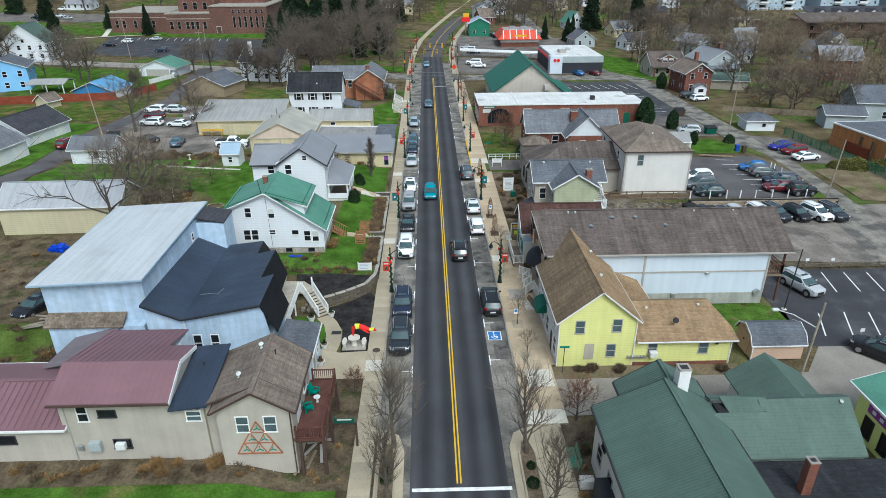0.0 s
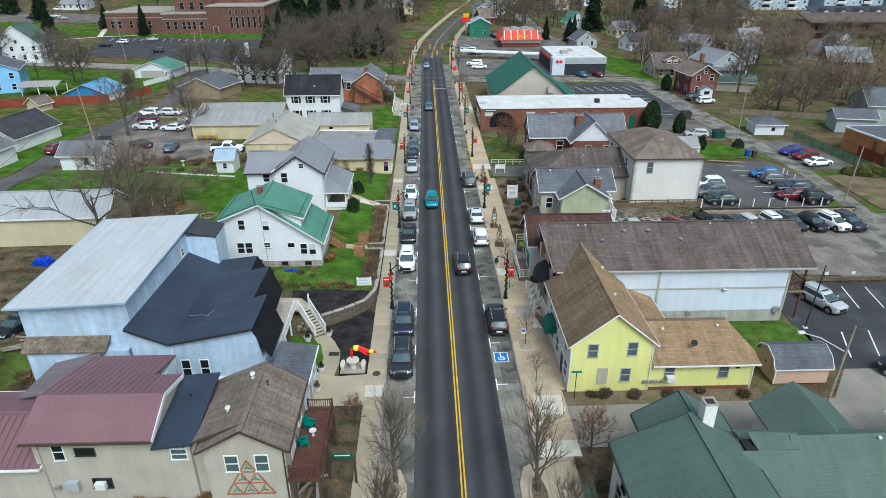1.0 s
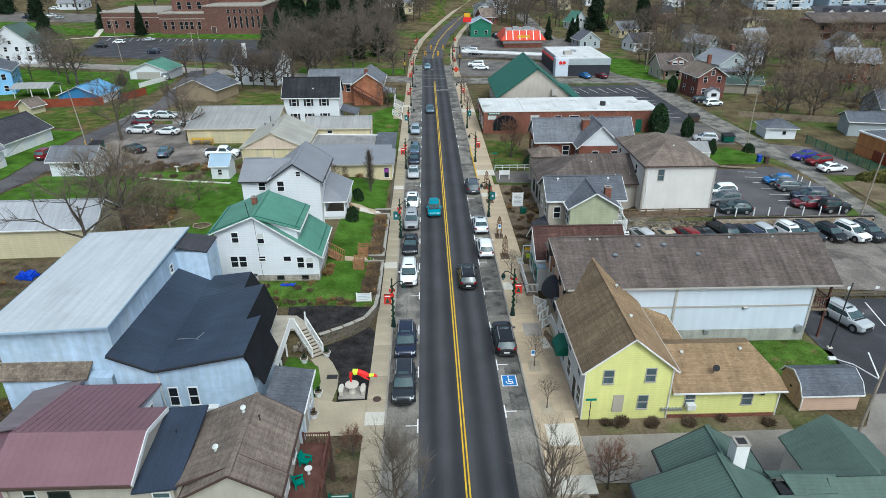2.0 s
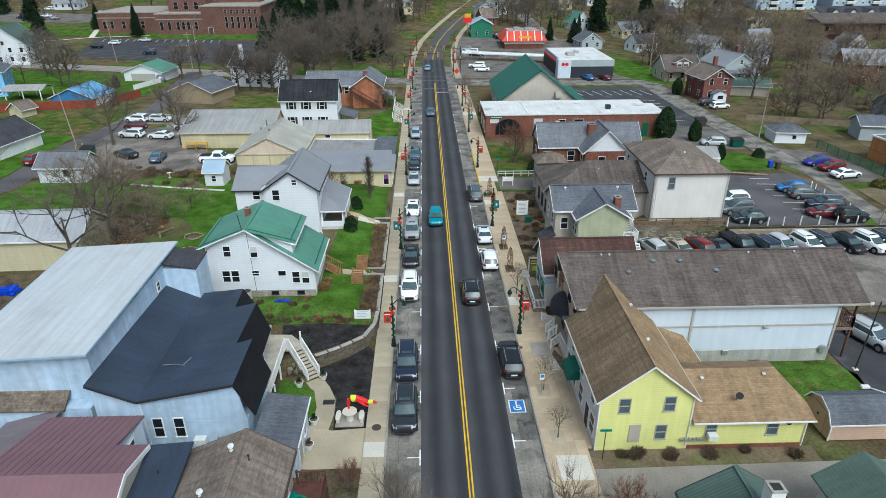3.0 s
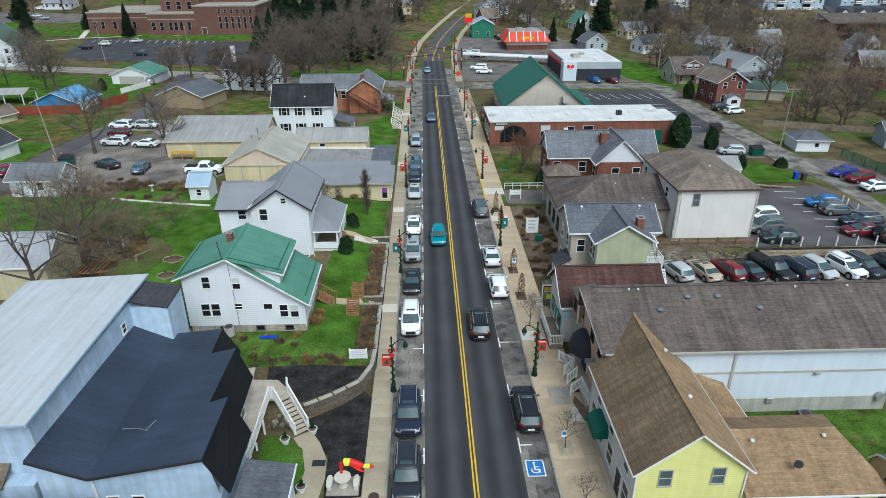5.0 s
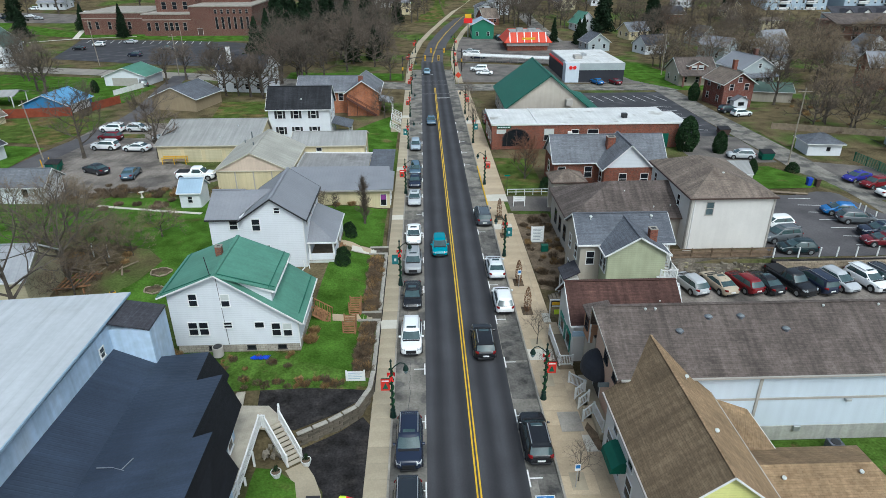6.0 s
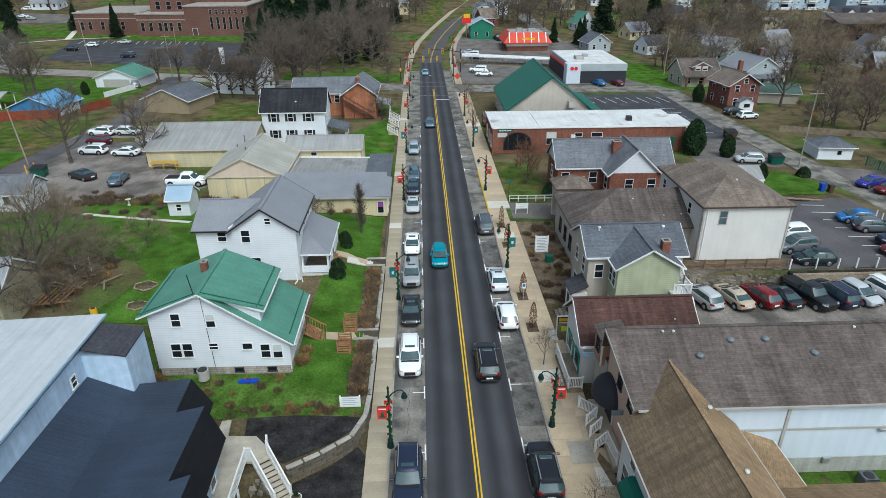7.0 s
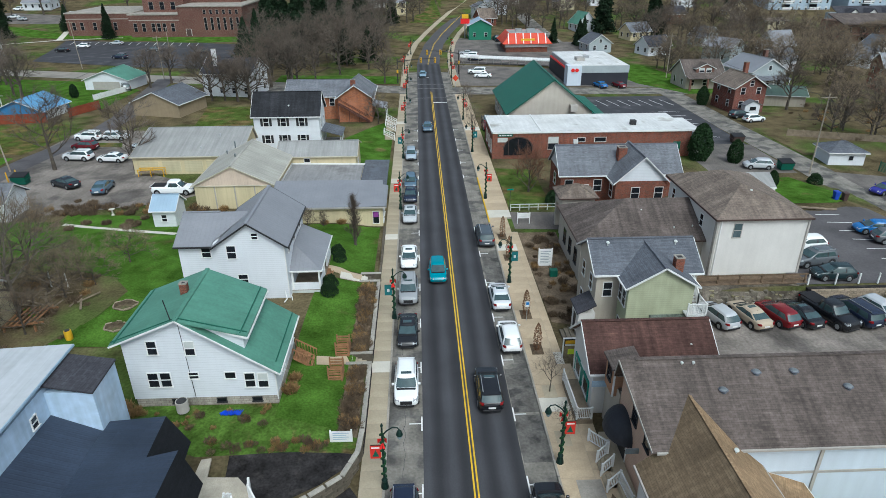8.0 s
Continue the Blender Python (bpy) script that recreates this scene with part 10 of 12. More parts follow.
utility_pole(-77, 222, 0.2, 10, 0, 0)
utility_pole(100, 215, 0, 12)
utility_pole(114, 262, land(114, 262), 11)
utility_pole(134, 261, land(134, 261), 11)
utility_pole(62, 190, 0, 11)
utility_pole(130, 235, 0.5, 12)
for pts in (((55.3, 112.2, 11.3), (53.8, 76.8, 9.1)), ((55.3, 112.2, 11.5), (62, 190, 10.5)), ((55.3, 112.2, 11.2), (64, 118, 3)), ((-65.2, 116.9, 10.2), (-52, 60, 8)), ((-65.2, 116.9, 10.2), (-70, 196, 10.6)), ((29.2, 38.6, 7.2), (60, 36, 6.5)), ((62, 190, 10.4), (100, 215, 11.5)), ((100, 215, 11.5), (130, 235, 12))):
    a, b = Vector(pts[0]), Vector(pts[1])
    line = [tuple(a.lerp(b, k / 10) - Vector((0, 0, 1.2 * math.sin(math.pi * k / 10)))) for k in range(11)]
    single("overhead_cable", tube(B(), line, [0.025] * 11, 4), "dark_trim", "thin dark overhead cable between poles", "cable", group="overhead cables")

for x, y in [(v, 76.2) for v in (33.9, 36.6, 38.9, 40.8, 42.9, 45.2, 47.4, 49.9)] + [(51.5, 89.0), (51.6, 88.1), (51.7, 86.2), (52.0, 81.0), (52.2, 78.7)]:
    z = land(x, y)
    p = thing("white_post", x, y, z, "white painted post at the edge of the upper lot", "bollard", "white posts along the upper lot")
    part("post", box(B(), x - 0.06, x + 0.06, y - 0.06, y + 0.06, z, z + 1.15, 0.01), "white_trim", p)
logs = thing("log_pile", 45.6, 94.6, land(45.6, 94.6), "old pale logs and rubble lying at the lot's edge", "logs")
for k in range(5):
    x, y = 43.6 + k * 0.95, 95.6 - 0.25 * k
    z = land(x, y) + 0.14
    part("log", tube(B(), [(x - 0.7, y + 0.1, z), (x, y, z + 0.03), (x + 0.75, y - 0.14 * (k % 2), z)], [0.13, 0.15, 0.12], 7), "wood_old", logs)
for x, col, nm in ((50.6, "bin_blue", "blue"), (51.8, "brown_trim", "brown")):
    y = 98.7
    b = thing("wheelie_bin", x, y, land(x, y), nm + " plastic wheelie bin beside the lot", "bin")
    z = land(x, y)
    part("bin_body", loft(B(), [[(x - 0.24, y - 0.28, z), (x + 0.24, y - 0.28, z), (x + 0.24, y + 0.24, z), (x - 0.24, y + 0.24, z)], [(x - 0.31, y - 0.36, z + 1.0), (x + 0.31, y - 0.36, z + 1.0), (x + 0.31, y + 0.33, z + 1.0), (x - 0.31, y + 0.33, z + 1.0)]]), col, b)
    part("lid", slab(B(), [(x - 0.33, y - 0.39, z + 1.06), (x + 0.33, y - 0.39, z + 1.06), (x + 0.33, y + 0.36, z + 1.1), (x - 0.33, y + 0.36, z + 1.1)], 0.07), col, b)
    for s in (-1, 1):
        part("wheel", tube(B(), [(x + s * 0.25, y + 0.28, z + 0.12), (x + s * 0.3, y + 0.28, z + 0.12)], [0.12, 0.12], 8), "tyre", b)


def dumpster(x, y, col, label):
    z = land(x, y)
    d = thing("dumpster", x, y, z, label, "dumpster")
    part("hull", loft(B(), [[(x - 0.9, y - 0.6, z + 0.1), (x + 0.9, y - 0.6, z + 0.1), (x + 0.9, y + 0.6, z + 0.1), (x - 0.9, y + 0.6, z + 0.1)], [(x - 1.0, y - 0.8, z + 1.2), (x + 1.0, y - 0.8, z + 1.2), (x + 1.0, y + 0.7, z + 1.5), (x - 1.0, y + 0.7, z + 1.5)]]), col, d)
    part("lid", slab(B(), [(x - 1.05, y - 0.85, z + 1.27), (x + 1.05, y - 0.85, z + 1.27), (x + 1.05, y + 0.75, z + 1.58), (x - 1.05, y + 0.75, z + 1.58)], 0.06), "car_dark", d)
    for s in (-1, 1):
        part("sleeve", box(B(), x + s * 1.05 - 0.08, x + s * 1.05 + 0.08, y - 0.6, y + 0.6, z + 0.7, z + 0.85), col, d)


dumpster(52.3, 129.5, "brown_trim", "dark brown steel dumpster in the lot")
dumpster(52.8, 114.6, "green_paint", "green steel dumpster by the alley")

# the picnic table on its slab, and the wind-blown red and yellow figure over it
single("table_slab", box(B(), -9.7, -7.6, 43.75, 45.3, -0.05, 0.1, 0.01), "kerb", "pale concrete slab under the picnic table", "slab", at=(-8.6, 44.5, 0))
t = thing("picnic_table", -8.65, 44.55, 0.1, "round pale concrete picnic table with curved benches", "table")
part("tabletop", tube(B(), [(-8.65, 44.55, 0.78), (-8.65, 44.55, 0.86)], [0.53, 0.55], 18), "concrete_new", t)
part("pedestal", tube(B(), [(-8.65, 44.55, 0.1), (-8.65, 44.55, 0.78)], [0.3, 0.22], 10), "concrete_new", t)
for bx in (-9.52, -7.78):
    b = part("bench", slab(B(), [(bx + 0.2 * math.copysign(abs(math.cos(a)) ** 0.7, math.cos(a)), 44.5 + 0.55 * math.sin(a), 0.54) for a in [math.pi * k / 9 for k in range(18)]], 0.11), "concrete_new", t)
    for by in (44.2, 44.8):
        part("foot", box(B(), bx - 0.12, bx + 0.12, by - 0.09, by + 0.09, 0.1, 0.43), "concrete_new", b)
bm = B()
tube(bm, [(-8.75, 44.9, 0.86), (-8.75, 44.9, 1.3), (-8.7, 44.85, 1.75)], [0.1, 0.14, 0.12], 8)
tube(bm, [(-8.6, 44.85, 1.72), (-8.45, 44.82, 1.84), (-8.15, 44.8, 1.86), (-7.7, 44.77, 1.7), (-7.25, 44.72, 1.56), (-6.85, 44.68, 1.6), (-6.6, 44.65, 1.5)], [0.12, 0.27, 0.25, 0.24, 0.15, 0.16, 0.05], 10)
tube(bm, [(-7.9, 44.6, 1.7), (-7.5, 44.45, 1.5), (-7.15, 44.4, 1.35)], [0.09, 0.08, 0.03], 6)
for f in bm.faces:
    c = f.calc_center_median()
    f.material_index = 1 if (-8.52 < c.x < -8.2 or -7.3 < c.x < -6.9) else 0
single("inflated_figure", bm, ["red_plain", "lime_plain"], "red and yellow wind-blown inflated figure above the table", "decoration", at=(-8.7, 44.9, 0.86))
single("manhole_cover", tube(B(), [(-6.6, 43.5, 0.15), (-6.6, 43.5, 0.165)], [0.35, 0.35], 16), "brown_trim", "round iron cover in the pavement", "manhole cover", at=(-6.6, 43.5, 0.15))


def board_sign(name, x, y, z, w, h, foot, label, rows_n, dark="green_paint", board="white_trim", turn=0):
    s = thing(name, 0, 0, 0, label, "sign")
    for sx in (-w / 2 + 0.05, w / 2 - 0.05):
        part("post", box(B(), sx - 0.05, sx + 0.05, -0.03, 0.07, 0, foot + h + 0.05), board, s)
    b = part("board", box(B(), -w / 2, w / 2, -0.06, -0.03, foot, foot + h), board, s)
    for k in range(rows_n):
        zz = foot + h * (0.85 - 0.75 * k / max(1, rows_n))
        part("letter_bar", box(B(), -w * 0.36, w * (0.36 - 0.12 * (k % 2)), -0.07, -0.06, zz - h * 0.22 / rows_n, zz), dark, b)
    s.matrix_basis = pose(x, y, z, 0, 0, turn)
    return s


board_sign("garden_sign", -8.75, 57.3, land(-8.75, 57.3), 1.5, 0.9, 0.06, "white sign board with blue-grey lettering on the terrace", 4, "roof_bluegrey", "white_trim")
board_sign("yard_sign", 10.0, 84.0, 0, 1.5, 2.0, 0.15, "tall white framed sign board in the brown yard", 8, "glass_pale")
board_sign("low_sign", 9.55, 95.7, 0, 1.6, 0.7, 0.75, "low white post sign beside the drive", 2, "blind")
board_sign("deck_sign", -7.9, 31.6, 2.2, 1.4, 0.4, 0.1, "small green and white hanging sign by the deck", 1, "white_trim", "green_paint")
st = thing("sign_bracket", -8.2, 31.6, 0, "timber post carrying the small shop sign", "post")
part("post", box(B(), -7.2, -7.05, 31.55, 31.7, 0, 2.2), "brown_trim", st)
part("arm", box(B(), -8.7, -7.05, 31.58, 31.68, 2.1, 2.2), "brown_trim", st)
for x, y, lab, c in ((8.55, 100.9, "green street name sign on a post", "chair_teal"), (9.3, 39.9, "green street name sign on a post", "chair_teal")):
    s = thing("street_sign", x, y, 0, lab, "sign")
    part("post", tube(B(), [(x, y, 0), (x, y, 2.5)], [0.035, 0.035], 6), "dark_trim", s)
    part("plate", box(B(), x - 0.4, x + 0.4, y - 0.02, y + 0.02, 2.5, 2.68), c, s)
for x, y in ((6.2, 46.9), (6.3, 73.2)):
    s = thing("parking_sign", x, y, 0.15, "small white and blue parking sign on a slim post", "sign")
    part("post", tube(B(), [(x, y, 0.15), (x, y, 2.1)], [0.03, 0.03], 6), "steel", s)
    part("plate", box(B(), x - 0.18, x + 0.18, y - 0.04, y - 0.02, 1.6, 2.15), "white_trim", s)
    part("badge", box(B(), x - 0.13, x + 0.13, y - 0.05, y - 0.04, 1.8, 2.08), "paint_blue", s)
single("utility_box", box(B(), 10.1, 10.9, 81.6, 82.2, 0, 0.8, 0.04), "green_paint", "green metal utility box in the yard", "utility box", at=(10.5, 81.9, 0))
fn = thing("picket_rail", 11.5, 100, 0, "low pale green rail fence beside the lawn", "fence")
for k in range(6):
    part("post", box(B(), 8.5 + k * 1.2, 8.6 + k * 1.2, 100.0, 100.1, 0, 0.9), "blind", fn)
for z in (0.45, 0.85):
    part("rail", box(B(), 8.5, 14.6, 100.03, 100.07, z - 0.05, z + 0.05), "blind", fn)
for x, y in ((-9.7, 67.6), (-9.9, 64.4)):
    p = thing("timber_planter", x, y, land(x, y), "raw timber trellis planter on the lawn", "planter", "timber planters on the lawn")
    z = land(x, y)
    for sx in (-0.5, 0.5):
        for sy in (-0.6, 0.6):
            part("post", box(B(), x + sx - 0.05, x + sx + 0.05, y + sy - 0.05, y + sy + 0.05, z - 0.1, z + 1.3), "wood_new", p)
    for k in range(5):
        part("slat", box(B(), x - 0.55, x + 0.55, y - 0.64, y - 0.6, z + 0.05 + k * 0.24, z + 0.2 + k * 0.24), "wood_new", p)
        part("slat", box(B(), x - 0.55, x + 0.55, y + 0.6, y + 0.64, z + 0.05 + k * 0.24, z + 0.2 + k * 0.24), "wood_new", p)
        part("slat", box(B(), x + 0.55, x + 0.59, y - 0.6, y + 0.6, z + 0.05 + k * 0.24, z + 0.2 + k * 0.24), "wood_new", p)
for x, y in ((-11.4, 49.6), (-13.1, 48.3), (-11.3, 44.2), (-11.25, 41.6)):
    z = land(x, y) + 0.02
    p = thing("flower_pot", x, y, z, "pale round flower pot with a withered plant", "flower pot", "flower pots by the patio")
    part("pot", tube(B(), [(x, y, z), (x, y, z + 0.42), (x, y, z + 0.47)], [0.22, 0.34, 0.36], 12), "ac_white", p)
    part("soil", tube(B(), [(x, y, z + 0.4), (x, y, z + 0.475)], [0.3, 0.3], 12), "bed", p)
    bm = B()
    for k in range(40):
        a, q = k * 2.4, 0.06 + 0.2 * (k % 7) / 7
        c, t = math.cos(a), math.sin(a)
        poly(bm, [(x + 0.05 * c, y + 0.05 * t, z + 0.45), (x + q * c - 0.03 * t, y + q * t + 0.03 * c, z + 0.62 + 0.05 * (k % 3)), (x + q * 1.5 * c, y + q * 1.5 * t, z + 0.95 - q * 0.6), (x + q * c + 0.03 * t, y + q * t - 0.03 * c, z + 0.6)])
    part("plant", bm, "hedge" if y > 44 else "dry_brown", p)
random.seed(9)
for k in range(16):
    x, y = -13.6 + random.uniform(-0.7, 0.6), 50.3 + random.uniform(-0.5, 0.5)
    z = land(x, y)
    r = random.uniform(0.15, 0.35)
    bm = B()
    bmesh.ops.create_icosphere(bm, subdivisions=1, radius=r)
    for v in bm.verts:
        v.co *= random.uniform(0.75, 1.15)
        v.co.z *= 0.7
        v.co += Vector((x, y, z + r * 0.4 + random.uniform(0, 0.5)))
    single("boulder", bm, "stone", "rounded brown boulder under the stairs", "boulder", at=(x, y, z), group="boulders under the stairs")
# crumpled blue slabs added in place of blue barrels
bm = B()
for k in range(30):
    a = random.uniform(0, 6.28)
    slab(bm, [(-43.9 + random.uniform(-0.9, 0.9) + 0.3 * math.cos(a + j * 2.1), 62.3 + random.uniform(-0.6, 0.6) + 0.3 * math.sin(a + j * 2.1), land(-43.9, 62.3) + random.uniform(0.2, 0.7)) for j in range(3)], 0.3)
single("covered_heap", bm, "tarp", "crumpled bright blue heap put in place of barrels", "tarpaulin", at=(-43.9, 62.3, 1.9))
for k in range(14):
    x, y = -36 + random.uniform(-3, 3), 74.5 + random.uniform(-2, 2)
    z = land(x, y)
    a = random.uniform(0, 3.1)
    single("plank", beam(B(), (x, y, z + 0.1 + 0.03 * k), (x + 2.2 * math.cos(a), y + 2.2 * math.sin(a), z + 0.1 + 0.03 * k), 0.18, 0.05), "wood_old", "loose weathered plank in the back yard", "plank", at=(x, y, z), group="loose planks")
mesh_f = thing("wire_fence", 64, 104, 0, "green mesh fence along the alley yard", "fence")
for k in range(14):
    x, y = 66.5 + k * 0.25, 113 - k * 2.6
    part("post", box(B(), x - 0.05, x + 0.05, y - 0.05, y + 0.05, 0, 1.6), "green_paint", mesh_f)
    bm = B()
    for j in range(9):
        beam(bm, (x, y, 0.15 + j * 0.17), (x + 0.25, y - 2.6, 0.15 + j * 0.17), 0.02, 0.09)
    part("mesh", bm, "green_mesh", mesh_f)
gr = thing("guard_rail", 42, 58, 0, "weathered timber and stone edging between the two lots", "fence")
for k in range(9):
    x = 33.6 + k * 2.1
    part("post", box(B(), x - 0.08, x + 0.08, 57.95, 58.11, 0, 0.75), "stone_grey", gr)
for z in (0.35, 0.65):
    part("rail", box(B(), 33.5, 50.6, 57.9, 57.95, z - 0.09, z + 0.09), "stone_grey", gr)
for x, y in ((37.6, 44.3), (40.3, 44.2), (43.4, 58.6), (40.5, 58.6)):
    s = thing("lot_sign", x, y, 0, "small white stall sign on a short post", "sign")
    part("post", box(B(), x - 0.03, x + 0.03, y - 0.03, y + 0.03, 0, 0.9), "steel", s)
    part("plate", box(B(), x - 0.2, x + 0.2, y - 0.05, y - 0.03, 0.65, 1.0), "white_trim", s)

# utility boxes in the east corner bed and weathered lumber below the deck
bench = thing("garden_bench", 8.05, 29.7, 0, "green slatted metal bench in the corner bed", "bench")
for k in range(4):
    part("slat", box(B(), 7.72 + k * 0.13, 7.82 + k * 0.13, 28.75, 30.65, 0.44, 0.48, 0.01), "green_bench", bench)
for k in range(3):
    part("slat", box(B(), 8.3 + k * 0.03, 8.33 + k * 0.03, 28.75, 30.65, 0.56 + k * 0.14, 0.66 + k * 0.14, 0.01), "green_bench", bench)
for y in (28.85, 30.5):
    for x in (7.76, 8.22):
        part("leg", box(B(), x - 0.03, x + 0.03, y - 0.03, y + 0.03, 0, 0.44), "green_bench", bench)
    part("bracket", beam(B(), (8.24, y, 0.44), (8.42, y, 0.98), 0.05, 0.05), "green_bench", bench)
single("concrete_block", box(B(), 7.95, 8.9, 27.2, 27.8, 0, 0.7, 0.02), "offwhite_stucco", "pale concrete block beside the green-roofed building", "block", at=(8.4, 27.5, 0))
for k, (x, y, r) in enumerate(((-10.6, 31.2, 60), (-10.2, 30.4, 80), (-9.9, 32.2, 10), (-10.9, 29.8, 75), (-9.6, 30.9, 100))):
    lb = single("plank", box(B(), -0.9, 0.9, -0.1, 0.1, 0, 0.08), "wood_old" if k % 2 else "grey_trim", "weathered loose plank below the deck", "plank", group="loose planks below the deck")
    lb.matrix_basis = pose(x, y, land(x, y) + 0.06 + 0.02 * k, 0, 0, r)

single("drain_grate", box(B(), -11.0, -10.1, 46.35, 46.9, land(-10.55, 46.6) + 0.03, land(-10.55, 46.6) + 0.07), "dark_trim", "dark iron drain grate in the curved path", "drain grate", at=(-10.55, 46.6, land(-10.55, 46.6)), kind="structure")
for x, y, w, h, lab in ((24.7, 49.6, 0.48, 0.8, "dark grey cooling unit on the grass by the long building"),):
    z = land(x, y)
    cu = thing("cooling_unit", x, y, z, lab, "air conditioner")
    part("casing", box(B(), x - w, x + w, y - 0.42, y + 0.42, z, z + h, 0.04), "roof_slate", cu)
    part("fan_grille", tube(B(), [(x, y, z + h), (x, y, z + h + 0.04)], [0.34, 0.3], 14), "dark_trim", cu)
    for k in range(4):
        part("louvre", box(B(), x - w + 0.06, x + w - 0.06, y - 0.44, y - 0.415, z + 0.12 + k * 0.2, z + 0.22 + k * 0.2), "dark_trim", cu)


# ---- plants ----
def tree_meshes(seed, h, spread, n_limbs, n_twigs, twig_len, twig_w, start=0.25, up=0.5, fan=0.0, wood_name="bark"):
    """Trunk with limbs, and twigs, for a bare tree h metres high."""
    rnd = random.Random(seed)
    tips = []
    bm = B()
    r0 = h * 0.02 + 0.04
    lean_v = Vector((rnd.uniform(-0.06, 0.06), rnd.uniform(-0.06, 0.06), 0)) * h
    trunk = [Vector((0, 0, -0.3)), Vector((0, 0, h * 0.12)) + lean_v * 0.15, Vector((0, 0, h * start)) + lean_v * 0.35, Vector((0, 0, h * 0.55)) + lean_v * 0.7, Vector((0, 0, h * 0.85)) + lean_v]
    tube(bm, [tuple(p) for p in trunk], [r0 * 1.35, r0, r0 * 0.85, r0 * 0.5, r0 * 0.12], 7)

    def limb(p, d, length, r, level):
        pts, q, dd = [p], p, d.copy()
        for k in range(4):
            w = 0.28 - 0.15 * fan
            dd = (dd + Vector((rnd.uniform(-w, w), rnd.uniform(-w, w), rnd.uniform(-0.05, 0.22)))).normalized()
            q = q + dd * length / 4
            pts.append(q)
        tube(bm, [tuple(c) for c in pts], [r, r * 0.8, r * 0.6, r * 0.42, r * 0.2], 5 if level < 2 else 3, cap=False)
        for c in pts[1:]:
            tips.append((c, dd))
        if level < 2:
            for k in range(3 if level == 0 else 2):
                i = rnd.choice((1, 2, 3))
                a = rnd.uniform(0, 6.28)
                side = (dd.orthogonal().normalized() * math.cos(a) + dd.cross(dd.orthogonal()).normalized() * math.sin(a))
                limb(pts[i], (dd * 0.7 + side * 0.75 + Vector((0, 0, 0.15))).normalized(), length * rnd.uniform(0.5, 0.7), r * 0.5, level + 1)

    for k in range(n_limbs):
        t = start + (0.9 - start) * (k / n_limbs) ** 0.9
        z = h * t
        p = Vector((0, 0, z)) + lean_v * t
        a = k * 2.4 + rnd.uniform(-0.4, 0.4)
        d = Vector((math.cos(a), math.sin(a), up + 0.5 * t)).normalized()
        limb(p, d, spread * (1.05 - 0.6 * t) * rnd.uniform(0.8, 1.15), r0 * 0.48 * (1.1 - 0.7 * t), 0)
    wood = mesh_of("trunk", bm, wood_name)
    vs, fs = [], []
    for k in range(n_twigs):
        c, d = rnd.choice(tips)
        w = 0.9 - 0.45 * fan
        dd = (d + Vector((rnd.uniform(-w, w), rnd.uniform(-w, w), rnd.uniform(-0.35, 0.8) + 0.3 * fan))).normalized()
        ln = twig_len * rnd.uniform(0.5, 1.3)
        s = dd.orthogonal().normalized() * twig_w
        s2 = dd.cross(s).normalized() * twig_w
        b = len(vs)
        e = c + dd * ln
        vs += [tuple(c + s), tuple(c - s * 0.6 + s2), tuple(c - s * 0.6 - s2), tuple(e)]
        fs += [(b, b + 1, b + 3), (b + 1, b + 2, b + 3), (b + 2, b, b + 3)]
    me = bpy.data.meshes.new("twigs")
    me.from_pydata(vs, [], fs)
    return wood, me


